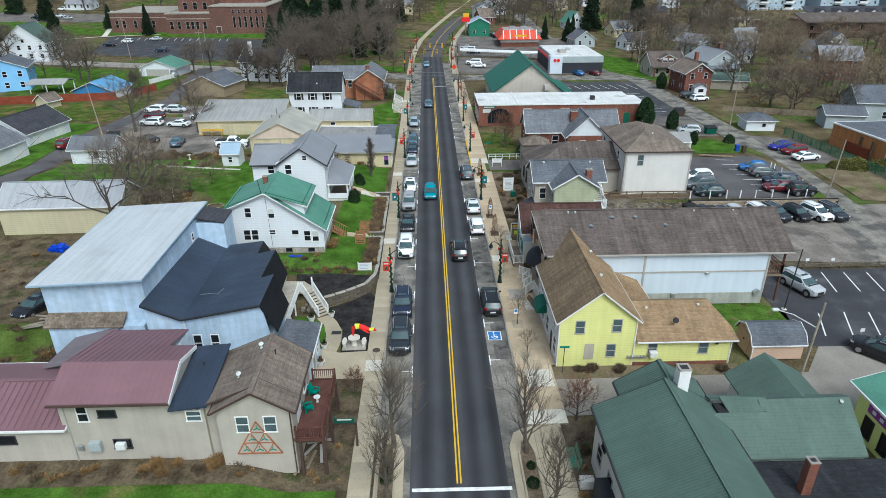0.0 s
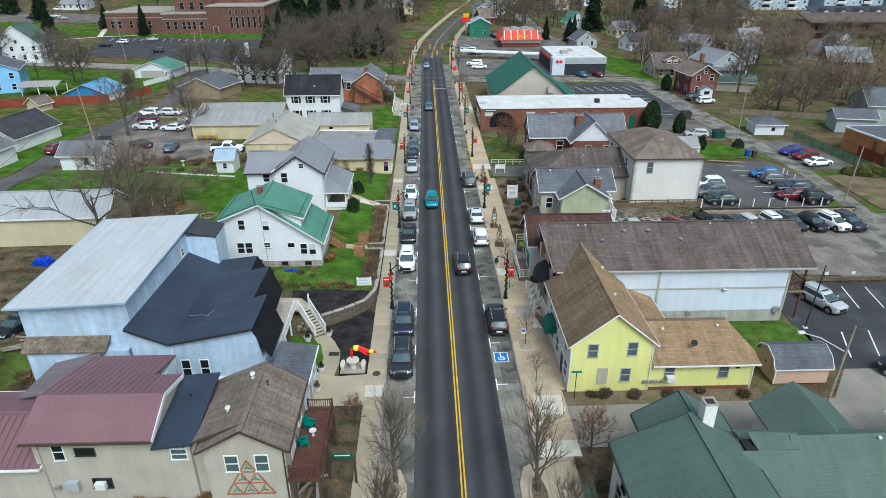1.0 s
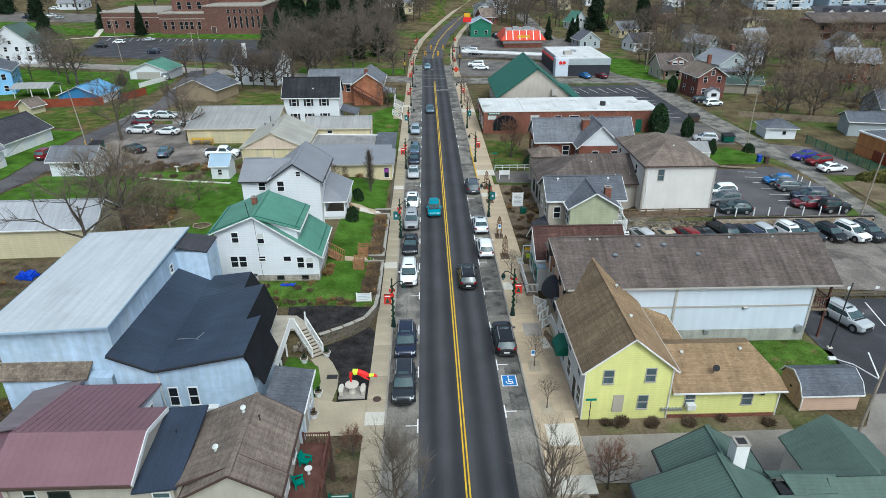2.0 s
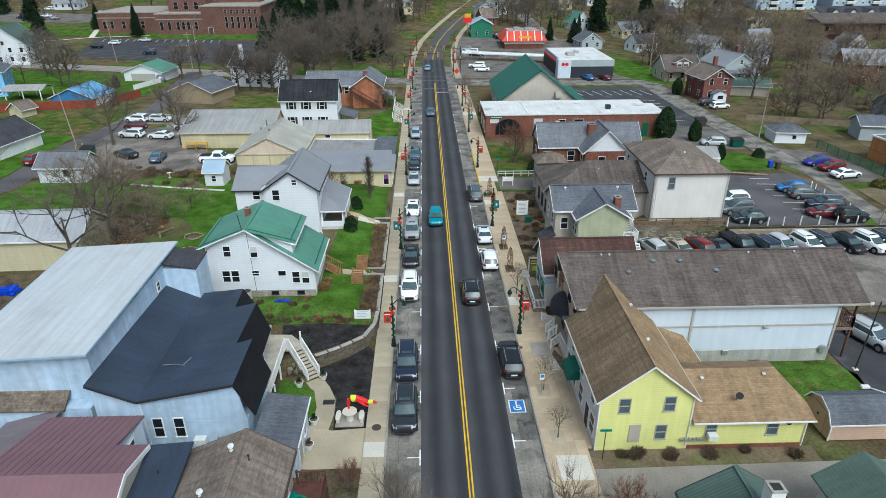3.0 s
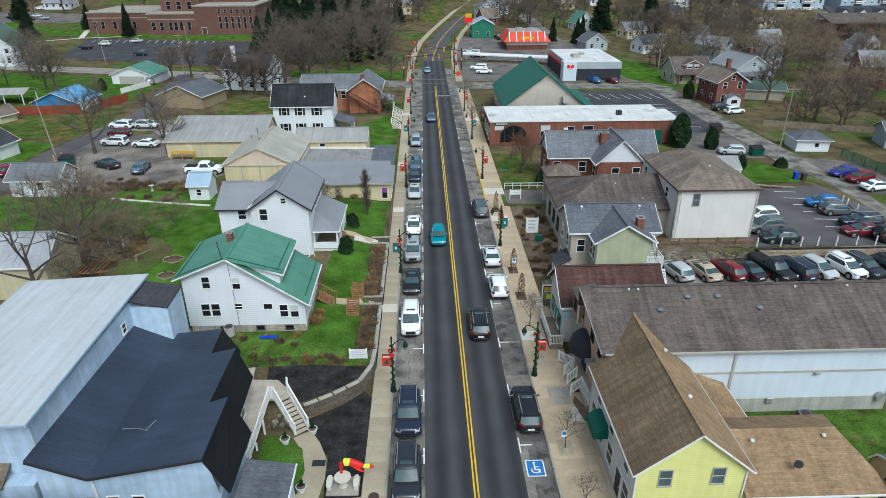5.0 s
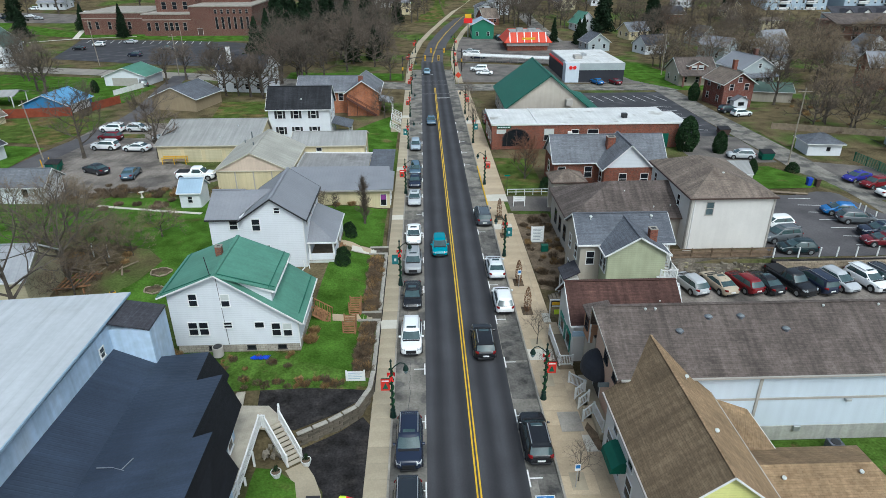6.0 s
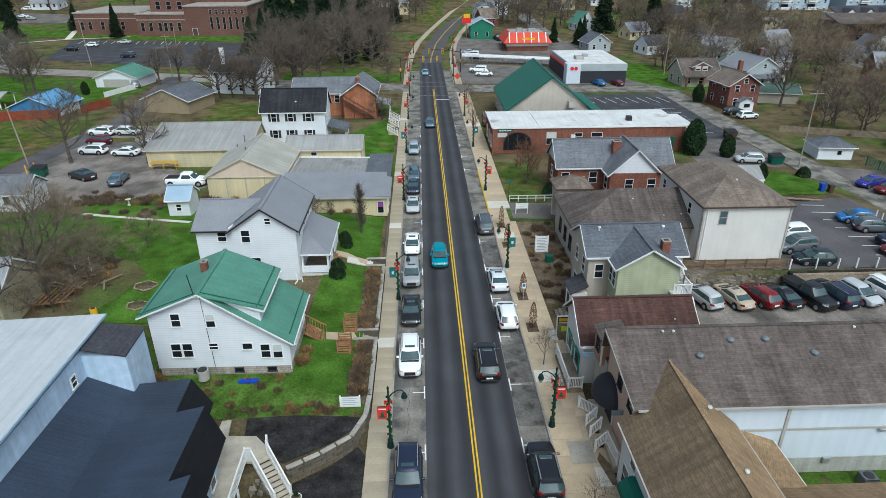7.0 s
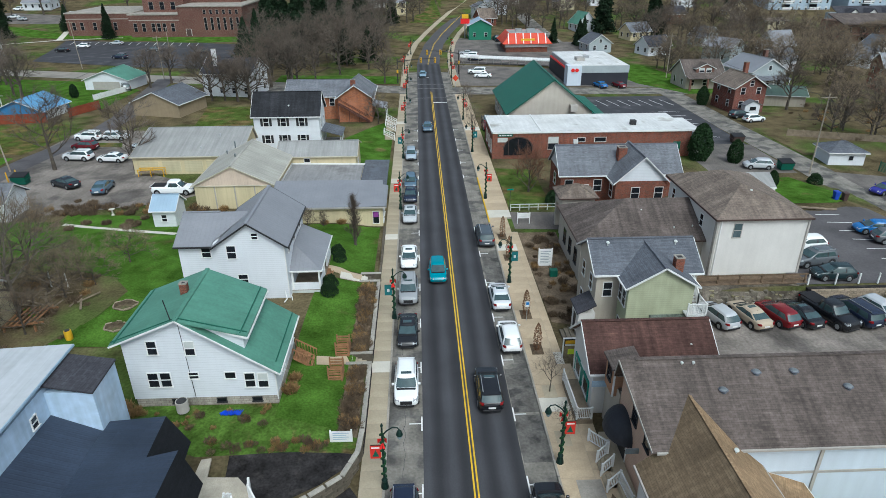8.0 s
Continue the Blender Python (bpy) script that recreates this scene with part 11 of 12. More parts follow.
def broom_tree(seed, h, spread, forks, n_twigs, twig_len, twig_w, up=0.75, wood_name="bark", girth=1.0):
    """A bare tree of forking limbs that end in sprays of fine twigs, h metres high, with a rounded crown."""
    rnd = random.Random(seed)
    bm, vs, fs = B(), [], []
    r0 = (h * 0.022 + 0.03) * girth
    foot = h * rnd.uniform(0.16, 0.24)
    tube(bm, [(0, 0, -0.3), (0, 0, foot * 0.5), (rnd.uniform(-0.1, 0.1), rnd.uniform(-0.1, 0.1), foot), (0, 0, h * 0.62)], [r0 * 1.3, r0, r0 * 0.9, r0 * 0.25], 5, cap=False)

    def grow(p, d, ln, r, level):
        bend = Vector((rnd.uniform(-0.25, 0.25), rnd.uniform(-0.25, 0.25), rnd.uniform(-0.05, 0.25)))
        m = p + d * ln * 0.5
        e = m + (d + bend).normalized() * ln * 0.5
        if level < 2:
            tube(bm, [tuple(p), tuple(m), tuple(e)], [r, r * 0.75, r * 0.5], 3, cap=False)
        else:
            tube(bm, [tuple(p), tuple(e)], [r, r * 0.35], 3, cap=False)
            for k in range(n_twigs):
                c = p.lerp(e, rnd.uniform(0.15, 1.0))
                t = (d + Vector((rnd.uniform(-1, 1), rnd.uniform(-1, 1), rnd.uniform(-0.6, 0.9)))).normalized()
                s = t.orthogonal().normalized()
                s.rotate(Matrix.Rotation(rnd.uniform(0, 3.1), 3, t))
                s *= twig_w
                b = len(vs)
                vs.extend((tuple(c - s), tuple(c + s), tuple(c + t * twig_len * rnd.uniform(0.5, 1.3))))
                fs.append((b, b + 1, b + 2))
            return
        for k in range(forks[level + 1]):
            a = k * 6.283 / forks[level + 1] + rnd.uniform(-0.5, 0.5)
            o = d.orthogonal().normalized()
            side = o * math.cos(a) + d.cross(o) * math.sin(a)
            nd = (d * 0.8 + side * rnd.uniform(0.5, 0.85) + Vector((0, 0, 0.12))).normalized()
            grow(m.lerp(e, rnd.uniform(0.2, 1.0)), nd, ln * rnd.uniform(0.55, 0.75), r * 0.5, level + 1)

    for k in range(forks[0]):
        a = k * 2.4 + rnd.uniform(-0.4, 0.4)
        t = k / forks[0]
        d = Vector((math.cos(a), math.sin(a), up + 1.6 * t * t)).normalized()
        grow(Vector((0, 0, foot + (h * 0.55 - foot) * t)), d, spread * rnd.uniform(0.85, 1.1) * (1.0 - 0.25 * t), r0 * (0.6 - 0.25 * t), 0)
    wood = mesh_of("trunk", bm, wood_name)
    me = bpy.data.meshes.new("twigs")
    me.from_pydata(vs, [], fs)
    return wood, me


TREES = {}


def bare_tree(key, x, y, h, rot, label="bare brown winter tree", group="bare trees", z=None):
    """Copies of a few models, scaled to their height."""
    models(key)
    wood, me = TREES[key]
    ob = thing("tree", x, y, land(x, y) if z is None else z, label, "tree", group)
    k = h / 9
    ob.matrix_basis = pose(x, y, land(x, y) if z is None else z, 0, 0, rot) @ Matrix.Diagonal((k, k, k, 1))
    t = new("trunk", wood)
    t.parent = ob
    c = new("crown", me)
    c.parent = ob
    return ob


BROOMS = {"far": (21, 9, 2.7, (7, 3, 4), 14, 1.1, 0.013, 0.75, "bark", 0.8), "far2": (22, 9, 3.1, (7, 3, 4), 14, 1.2, 0.013, 0.55, "bark", 0.8), "far3": (23, 9, 2.3, (7, 3, 4), 13, 1.0, 0.013, 1.1, "bark", 0.8),
          "oak": (51, 9, 3.2, (9, 4, 4), 22, 1.0, 0.011, 0.45), "tall": (52, 9, 2.4, (9, 4, 4), 18, 0.9, 0.011, 0.95), "young": (54, 9, 2.4, (8, 4, 3), 6, 0.9, 0.012, 1.5, "bark", 0.42), "sparse": (56, 9, 4.2, (6, 3, 4), 7, 1.0, 0.0105, 0.55, "bark", 0.9), "arch": (55, 9, 4.3, (10, 5, 4), 24, 1.15, 0.0105, 0.3, "bark_pale", 0.85), "tangle": (53, 9, 4.6, (9, 4, 4), 22, 1.5, 0.014, 0.35)}


def models(key):
    if key in BROOMS and key not in TREES:
        wood, me = broom_tree(*BROOMS[key])
        me.materials.append(M["twig_warm" if key in ("arch", "tangle") else "twig"])
        TREES[key] = (wood, me)
    if key not in TREES:
        args = {"near": (3, 9, 4.2, 15, 1500, 1.7, 0.008, 0.14, 1.2), "near2": (8, 9, 4.0, 14, 1500, 1.7, 0.008, 0.12, 1.3), "cone": (35, 9, 1.9, 26, 2600, 1.1, 0.01, 0.1, 2.2), "redbush": (33, 9, 6.0, 14, 2200, 1.8, 0.014, 0.03, 0.6), "wide": (11, 9, 5.4, 11, 1500, 1.3, 0.018, 0.22, 0.35),
                "bush": (31, 9, 6.0, 12, 1600, 1.8, 0.022, 0.03, 0.5)}[key]
        wood, me = tree_meshes(*args, fan=1.0 if key.startswith("near") or key == "cone" else 0.0, wood_name="bark_pale" if key in ("near", "near2") else "bark")
        me.materials.append(M["twig_red" if key == "redbush" else "twig_pale" if key in ("near", "near2") else "twig"])
        TREES[key] = (wood, me)


def leafy(name, seed, shape, n, size, material, label, category, at, flat=1.0):
    """A plant of many small leaf clumps spread through a shape(u, v, w) -> point; material on each clump's faces."""
    rnd = random.Random(seed)
    vs, fs = [], []
    for k in range(n):
        p = shape(rnd)
        d = Vector((rnd.uniform(-1, 1), rnd.uniform(-1, 1), rnd.uniform(-0.4, 1) * flat)).normalized()
        s = d.orthogonal().normalized() * size * rnd.uniform(0.5, 1.1)
        t = d.cross(s).normalized() * size * rnd.uniform(0.3, 0.8)
        b = len(vs)
        vs += [tuple(p + s), tuple(p + t), tuple(p - s), tuple(p - t)]
        fs.append((b, b + 1, b + 2, b + 3))
    me = bpy.data.meshes.new("crown")
    me.from_pydata(vs, [], fs)
    me.materials.append(M[material])
    return me


def fir_shape(h, r):
    def f(rnd):
        t = rnd.random() ** 0.75
        z = h * (0.06 + 0.94 * (1 - t))
        tier = 0.72 + 0.28 * ((z * 1.6) % 1.0)
        rr = r * (t ** 0.85) * tier * rnd.uniform(0.45, 1.0)
        a = rnd.uniform(0, 6.283)
        rr *= 0.85 + 0.3 * math.sin(a * 3 + z)
        return Vector((rr * math.cos(a), rr * math.sin(a), z - rr * 0.16))
    return f


def column_shape(h, r):
    def f(rnd):
        z = h * rnd.random()
        t = z / h
        rr = r * (math.sin(math.pi * min(1, 0.18 + 0.82 * t)) ** 0.6 if t > 0.05 else 0.7) * rnd.uniform(0.8, 1.04)
        a = rnd.uniform(0, 6.283)
        rr *= 1 + 0.08 * math.sin(a * 4 + z * 2)
        return Vector((rr * math.cos(a), rr * math.sin(a), z))
    return f


def mound_shape(h, r):
    def f(rnd):
        a, c = rnd.uniform(0, 6.283), rnd.random()
        k = rnd.uniform(0.78, 1.02) * (1 + 0.06 * math.sin(a * 3 + c * 5))
        s = math.sqrt(1 - c * c)
        return Vector((r * k * s * math.cos(a), r * k * s * math.sin(a), h * k * c))
    return f


def stalks(seed, h, r, n, w, material):
    """A clump of thin dry stems that spread upward."""
    rnd = random.Random(seed)
    vs, fs = [], []
    for k in range(n):
        a, q = rnd.uniform(0, 6.283), r * math.sqrt(rnd.random()) * 0.7
        p = Vector((q * math.cos(a), q * math.sin(a), rnd.uniform(0, 0.35) * h))
        d = Vector((math.cos(a) * rnd.uniform(0, 0.9), math.sin(a) * rnd.uniform(0, 0.9), rnd.uniform(0.5, 1.2))).normalized()
        d = (d + Vector((rnd.uniform(-0.5, 0.5), rnd.uniform(-0.5, 0.5), 0))).normalized()
        ln = h * rnd.uniform(0.35, 0.8)
        s = d.orthogonal().normalized() * w
        s.rotate(Matrix.Rotation(rnd.uniform(0, 3.1), 3, d))
        b = len(vs)
        vs += [tuple(p + s), tuple(p - s), tuple(p + d * ln * 0.6 - s * 1.4), tuple(p + d * ln), tuple(p + d * ln * 0.6 + s * 1.4)]
        fs.append((b, b + 1, b + 2, b + 3, b + 4))
    me = bpy.data.meshes.new("foliage")
    me.from_pydata(vs, [], fs)
    me.materials.append(M[material])
    return me


PLANTS = {}


def plant(key, x, y, k, rot, label, category="tree", group="", z=None):
    if key not in PLANTS:
        PLANTS[key] = {
            "fir": lambda: leafy("fir", 1, fir_shape(14, 3.6), 3600, 0.42, "needle", "", "", None),
            "fir2": lambda: leafy("fir", 2, fir_shape(12, 4.4), 3400, 0.45, "needle", "", "", None),
            "column": lambda: leafy("column", 3, column_shape(5, 1.5), 4200, 0.2, "hedge", "", "", None),
            "ball": lambda: leafy("ball", 4, mound_shape(1.15, 0.8), 2200, 0.075, "hedge", "", "", None),
            "rust": lambda: leafy("rust", 8, column_shape(2.6, 0.34), 620, 0.075, "rust_leaf", "", "", None),
            "gold": lambda: leafy("gold", 7, mound_shape(1.2, 1.1), 1300, 0.13, "hedge_yellow", "", "", None),
            "dry": lambda: stalks(5, 1.1, 1.0, 420, 0.022, "dry_plant"),
            "brush": lambda: stalks(6, 1.1, 1.2, 420, 0.022, "dry_brown")}[key]()
    z = land(x, y) if z is None else z
    ob = thing({"fir": "conifer", "fir2": "conifer", "column": "evergreen", "rust": "tree", "ball": "shrub", "gold": "shrub", "dry": "shrub", "brush": "shrub"}[key], x, y, z, label, category, group)
    ob.matrix_basis = pose(x, y, z, 0, 0, rot) @ Matrix.Diagonal((k, k, k, 1))
    c = new("crown" if "fir" in key or key in ("column", "rust") else "foliage", PLANTS[key])
    c.parent = ob
    if "fir" in key:
        if "trunk_fir" not in TREES:
            TREES["trunk_fir"] = mesh_of("trunk", tube(B(), [(0, 0, -0.3), (0, 0, 5), (0, 0, 13)], [0.3, 0.22, 0.03], 7), "bark")
        t = new("trunk", TREES["trunk_fir"])
        t.parent = ob
    elif key in ("column", "rust"):
        t = new("trunk", mesh_of("trunk", tube(B(), [(0, 0, -0.2), (0, 0, 2)], [0.15, 0.08] if key == "column" else [0.03, 0.02], 6), "bark"))
        t.parent = ob
    return ob


STALKS = {}


def thicket(n, x0, x1, y0, y1, k0, k1, label, category="brush", keys=("brush", "dry")):
    """A bed of dry growth that nobody could count, joined."""
    vs, fs, mi, base = [], [], [], 0
    for k in range(n):
        x, y, key = random.uniform(x0, x1), random.uniform(y0, y1), keys[0] if k % 3 else keys[-1]
        q, a = random.uniform(k0, k1), random.uniform(0, 6.283)
        if key not in STALKS:
            STALKS[key] = stalks(5, 1.1, 1.0, 150, 0.024, "dry_plant") if key == "dry" else stalks(6, 1.1, 1.2, 150, 0.024, "dry_brown")
        me = STALKS[key]
        co = np.empty(len(me.vertices) * 3)
        me.vertices.foreach_get("co", co)
        c, t = math.cos(a) * q, math.sin(a) * q
        co = co.reshape(-1, 3) @ np.array(((c, -t, 0), (t, c, 0), (0, 0, q))).T + (x, y, land(x, y))
        vs += co.tolist()
        fs += [[v + base for v in p.vertices] for p in me.polygons]
        mi += [0 if key == keys[0] else 1] * len(me.polygons)
        base += len(co)
    me = bpy.data.meshes.new(category)
    me.from_pydata(vs, [], fs)
    for key in (keys[0], keys[-1]):
        me.materials.append(M["dry_plant" if key == "dry" else "dry_brown"])
    me.polygons.foreach_set("material_index", mi)
    return tagged(new(category, me), label, category, kind="stuff")


# street trees at the near corners
bare_tree("near", -4.5, 31.6, 6.6, 20, "bare grey street tree in the corner bed", "street trees", z=0.15)
bare_tree("near2", -4.7, 26.6, 5.8, 140, "bare grey street tree in the corner bed", "street trees", z=0.15)
bare_tree("near2", 4.9, 30.6, 6.8, 60, "bare grey street tree in the corner bed", "street trees", z=0.15)
bare_tree("near", 5.9, 25.4, 5.6, 250, "bare grey street tree in the corner bed", "street trees", z=0.15)
for x, y, h in ((6.5, 47.4, 3.8), (6.6, 42.0, 3.4), (6.45, 63.0, 4.2), (6.4, 57.9, 3.4)):
    bare_tree("young", x, y, h, y * 37, "slender bare young street tree", "young street trees", z=0.15)
for x, y in ((6.45, 68.6), (6.4, 74.2), (6.4, 86.1), (6.4, 91.6)):
    plant("rust", x, y, 1.0, x * y, "thin rust-brown columnar young tree", "tree", "young columnar trees", z=0.16)
for x, y, h in ((6.6, 133, 6), (6.7, 140, 6), (6.6, 150, 6.5), (6.8, 158, 6.5), (-7.2, 196, 6), (7.6, 190, 6.5)):
    bare_tree("young", x, y, h, y * 31, "bare street tree along the pavement", "street trees")
bare_tree("cone", -10.4, 87.6, 6.2, 10, "narrow bare reddish tree on the lawn", z=0.8)
bare_tree("redbush", 12.0, 106.8, 5.4, 0, "bushy bare reddish tree on the lawn")
bare_tree("redbush", 9.2, 34.0, 3.2, 40, "bare reddish ornamental tree by the side street")
bare_tree("bush", 8.6, 31.4, 1.6, 190, "tangled bare shrub by the side street")
# big trees of the west yards
bare_tree("sparse", -38.6, 65.2, 11.0, 80, "large bare spreading yard tree", "yard trees")
bare_tree("arch", -40.9, 75.8, 9.0, 200, "bushy bare tree hung with brown vines", "yard trees")
bare_tree("sparse", -37.9, 72.6, 10.0, 140, "large bare spreading yard tree", "yard trees")
bare_tree("wide", -58.1, 117.4, 10.5, 30, "bare tree in the rear lot", "yard trees")
bare_tree("wide", -45.8, 116.6, 9.5, 260, "bare tree in the rear lot", "yard trees")
bare_tree("tangle", -32.9, 83.2, 3.4, 0, "small bare fruit tree on the lawn", "yard trees")
for k, (x, y) in enumerate(((-39.5, 69.5), (-36.5, 70.5), (-35.8, 76.0), (-34.2, 78.4), (-38.0, 77.2), (-39.6, 74.4), (-42.5, 70.5), (-36.2, 79.8))):
    bare_tree("tangle", x, y, 3.0 + (k % 3) * 0.6, k * 70, "tangled bare brush in the back yard", "yard brush")

bare_tree("arch", -42.4, 82.0, 6.6, 90, "bushy bare tree hung with brown vines", "yard trees")

# woods, by stretches of the plan: x0, x1, y0, y1, count, height
random.seed(21)
WOODS_WEST = [(-52, -12, 206, 262, 40, 14), (-60, -25, 262, 330, 20, 16), (-30, -8, 262, 420, 24, 14), (-48, -28, 178, 200, 7, 12), (-112, -90, 172, 200, 4, 10),
         (-112, -95, 118, 142, 6, 9), (-160, -112, 175, 225, 16, 12), (-220, -60, 312, 460, 54, 15), (-10, 30, 360, 520, 26, 13), (-14, 8, 286, 400, 20, 12), (16, 60, 330, 420, 16, 12)]
WOODS_EAST = [(74, 100, 130, 152, 12, 10), (84, 120, 160, 215, 24, 11), (96, 165, 130, 200, 24, 10), (66, 135, 225, 300, 30, 11), (135, 215, 195, 225, 16, 8), (28, 58, 272, 300, 10, 12), (30, 150, 300, 420, 70, 13),
         (215, 300, 262, 312, 14, 13)]
WOODS_FAR = [(98, 125, 108, 122, 4, 8), (150, 330, 330, 480, 30, 14), (60, 100, 190, 225, 16, 9), (75, 140, 225, 300, 40, 10), (112, 165, 200, 240, 20, 9), (120, 150, 264, 306, 8, 8), (40, 72, 272, 330, 16, 10),
         (150, 215, 215, 235, 8, 6), (96, 126, 136, 158, 8, 9), (100, 140, 240, 262, 10, 9)]
# single large trees among the houses
for key, x, y, h, lab in (("oak", -24.3, 200.2, 16, "broad bare oak on the green verge"), ("oak", -33, 184, 14, "broad bare tree behind the dark-roofed house"), ("tall", -39, 182, 14, "tall bare tree behind the dark-roofed house"), ("tall", -52.8, 175, 12, "tall bare tree by the old white house"), ("oak", -41.0, 167.6, 12, "bare tree by the old white house"),
                          ("tall", -91.7, 169.6, 14, "tall bare tree on the green yard"), ("tall", -68.6, 183.2, 11, "slender bare tree by the green-roofed shed"), ("tall", -66, 190, 11, "slender bare tree by the side street"), ("oak", -17, 208, 13, "bare tree on the green verge"), ("tall", -11.5, 186, 9, "bare tree at the crossing"),
                          ("tall", 74.3, 153.5, 11, "tall bare tree by the taupe garage"), ("oak", 70.5, 132, 9, "bare brown tree in the east yard"), ("oak", 78, 131, 10, "bare brown tree in the east yard"), ("oak", 84, 126, 9, "bare brown tree in the east yard"), ("oak", -10.9, 144.6, 6, "bare dark tree before the brick house"), ("oak", -49, 166.8, 12, "bare tree before the old white house"), ("oak", -39.5, 163, 11, "bare tree before the old white house"), ("oak", -46, 166.4, 10, "bare tree before the old white house"), ("tall", -43, 165.6, 11, "bare tree before the old white house"), ("oak", 66, 198, 9, "bare tree behind the bungalow"), ("oak", 41, 284, 13, "broad bare reddish tree behind the restaurant"), ("oak", 33, 290, 13, "broad bare reddish tree behind the restaurant")):
    bare_tree(key, x, y, h, x * 17, lab, "large bare trees")
random.seed(22)


def grove(x0, x1, y0, y1, n, h):
    """Distant woods of one stretch, joined: nobody could count them."""
    vs, fs, mi, base = [], [], [], 0
    for k in range(n):
        x, y = random.uniform(x0, x1), random.uniform(y0, y1)
        hh, a, key = h * random.uniform(0.65, 1.25), random.uniform(0, 6.283), random.choice(("far", "far2", "far3"))
        if abs(x - profile(y, [(q, p) for p, q in STREET])) < 9 or any(math.hypot(x - a0, y - b0) < r0 for a0, b0, r0 in BUILT):
            continue
        models(key)
        z = land(x, y)
        c, s = math.cos(a) * hh / 9, math.sin(a) * hh / 9
        turn = np.array(((c * 1.2, -s * 1.2, 0), (s * 1.2, c * 1.2, 0), (0, 0, hh / 9)))
        for i, me in enumerate(TREES[key]):
            co = np.empty(len(me.vertices) * 3)
            me.vertices.foreach_get("co", co)
            co = co.reshape(-1, 3) @ turn.T + (x, y, z)
            vs += co.tolist()
            fs += [[v + base for v in p.vertices] for p in me.polygons]
            mi += [i] * len(me.polygons)
            base += len(co)
    me = bpy.data.meshes.new("woods")
    me.from_pydata(vs, [], fs)
    me.materials.append(M["bark"])
    me.materials.append(M["twig_warm" if x0 > 50 and n % 4 < 2 else "twig_dark" if x0 < 0 else "twig"])
    me.polygons.foreach_set("material_index", mi)
    tagged(new("woods", me), "dense bare brown woods in the distance", "woods", kind="stuff")


for stretch in (WOODS_WEST, WOODS_EAST, WOODS_FAR):
    for w in stretch:
        grove(*w)
for x, y, k, key in ((-44, 256, 1.4, "fir"), (-50, 262, 1.3, "fir2"), (-38, 270, 1.5, "fir"), (-30, 262, 1.2, "fir2"), (-22, 270, 1.1, "fir"), (-114, 266, 0.85, "fir"), (-136, 282, 0.8, "fir2"),
                     (-13, 290, 1.0, "fir"), (-196, 280, 1.2, "fir"), (-190, 272, 1.1, "fir2"), (-42, 238, 1.5, "fir2"), (-35, 244, 1.6, "fir"), (-28, 240, 1.3, "fir2"), (-50, 246, 1.5, "fir"),
                     (-56, 262, 1.5, "fir2"), (-23, 252, 1.3, "fir"), (-47, 280, 1.6, "fir2"), (-33, 286, 1.6, "fir"), (-152, 268, 0.9, "fir2")):
    plant(key, x, y, k, x * 7, "dark green conifer among bare trees", "tree", "dark conifers")
for x, y, k, key in ((82, 262, 1.2, "fir"), (86, 268, 1.1, "fir2"), (44, 250, 0.6, "fir"), (52, 246, 0.7, "fir2"), (-125, 185, 0.9, "fir"), (104, 128, 0.7, "fir2"), (-18, 248, 0.9, "fir2"),
                     (56, 256, 0.6, "fir"), (130, 305, 1.0, "fir"), (-60, 300, 1.3, "fir2"), (-52, 320, 1.4, "fir"), (-55, 224, 1.05, "fir2"), (-50, 219, 1.1, "fir"), (-44, 222, 1.15, "fir2"),
                     (-24, 216, 0.9, "fir"), (-18, 222, 0.85, "fir2"), (-165, 250, 0.9, "fir"), (-172, 300, 1.3, "fir"), (-196, 318, 1.3, "fir2"), (66, 268, 1.5, "fir")):
    plant(key, x, y, k, x * 7, "dark green conifer among bare trees", "tree", "dark conifers")
plant("column", 41.8, 120.4, 1.17, 0, "dense dark green egg-shaped evergreen", "tree", "evergreens by the brick shop")
plant("column", 46.8, 118.6, 0.75, 70, "dense dark green egg-shaped evergreen", "tree", "evergreens by the brick shop")
plant("column", 58.4, 158.8, 0.8, 30, "dark evergreen shrub by the red brick house", "tree")
plant("column", 45.9, 105.6, 0.5, 10, "round dark shrub on the bank", "shrub")
for x, y, k in ((-11.9, 84.4, 0.95), (-11.6, 83.0, 0.9), (-11.9, 77.6, 1.0), (-11.8, 76.0, 1.05), (11.0, 68.4, 1.6), (13.0, 67.4, 1.9), (14.7, 102.6, 1.5), (16.3, 101, 1.0), (53.6, 108, 1.3)):
    plant("ball", x, y, k, x * 31, "round clipped dark green shrub", "shrub", "clipped shrubs")
random.seed(4)
thicket(70, -8.9, -7.85, 58.2, 65.6, 0.22, 0.5, "withered brown bedding plants along the garden wall", "weeds", ("brush", "dry"))
thicket(90, -8.9, -7.85, 67.8, 78.8, 0.25, 0.6, "withered brown bedding plants along the garden wall", "weeds", ("brush", "dry"))
for k in range(14):
    plant("dry", random.uniform(-25, -15.6), random.uniform(28.8, 29.6), random.uniform(0.3, 0.55), k * 50, "dry straw-coloured ornamental grass", "shrub", "dry grasses by the beige shop")
for k in range(12):
    plant("brush", random.uniform(9.2, 23.5), random.uniform(39.7, 40.4), random.uniform(0.3, 0.6), k * 50, "low brown brush along the yellow house", "shrub", "brush along the yellow house")
for x, y, k in ((-12.9, 62.0, 1.0), (-12.8, 63.4, 0.8), (-23.3, 59.9, 0.9), (-24.2, 60.6, 0.8), (-12.6, 94.0, 0.9), (-14.6, 93.8, 0.8), (-28, 99.5, 0.9)):
    plant("dry", x, y, k * 0.7, x * 40, "dry golden shrub among the houses", "shrub", "dry shrubs")
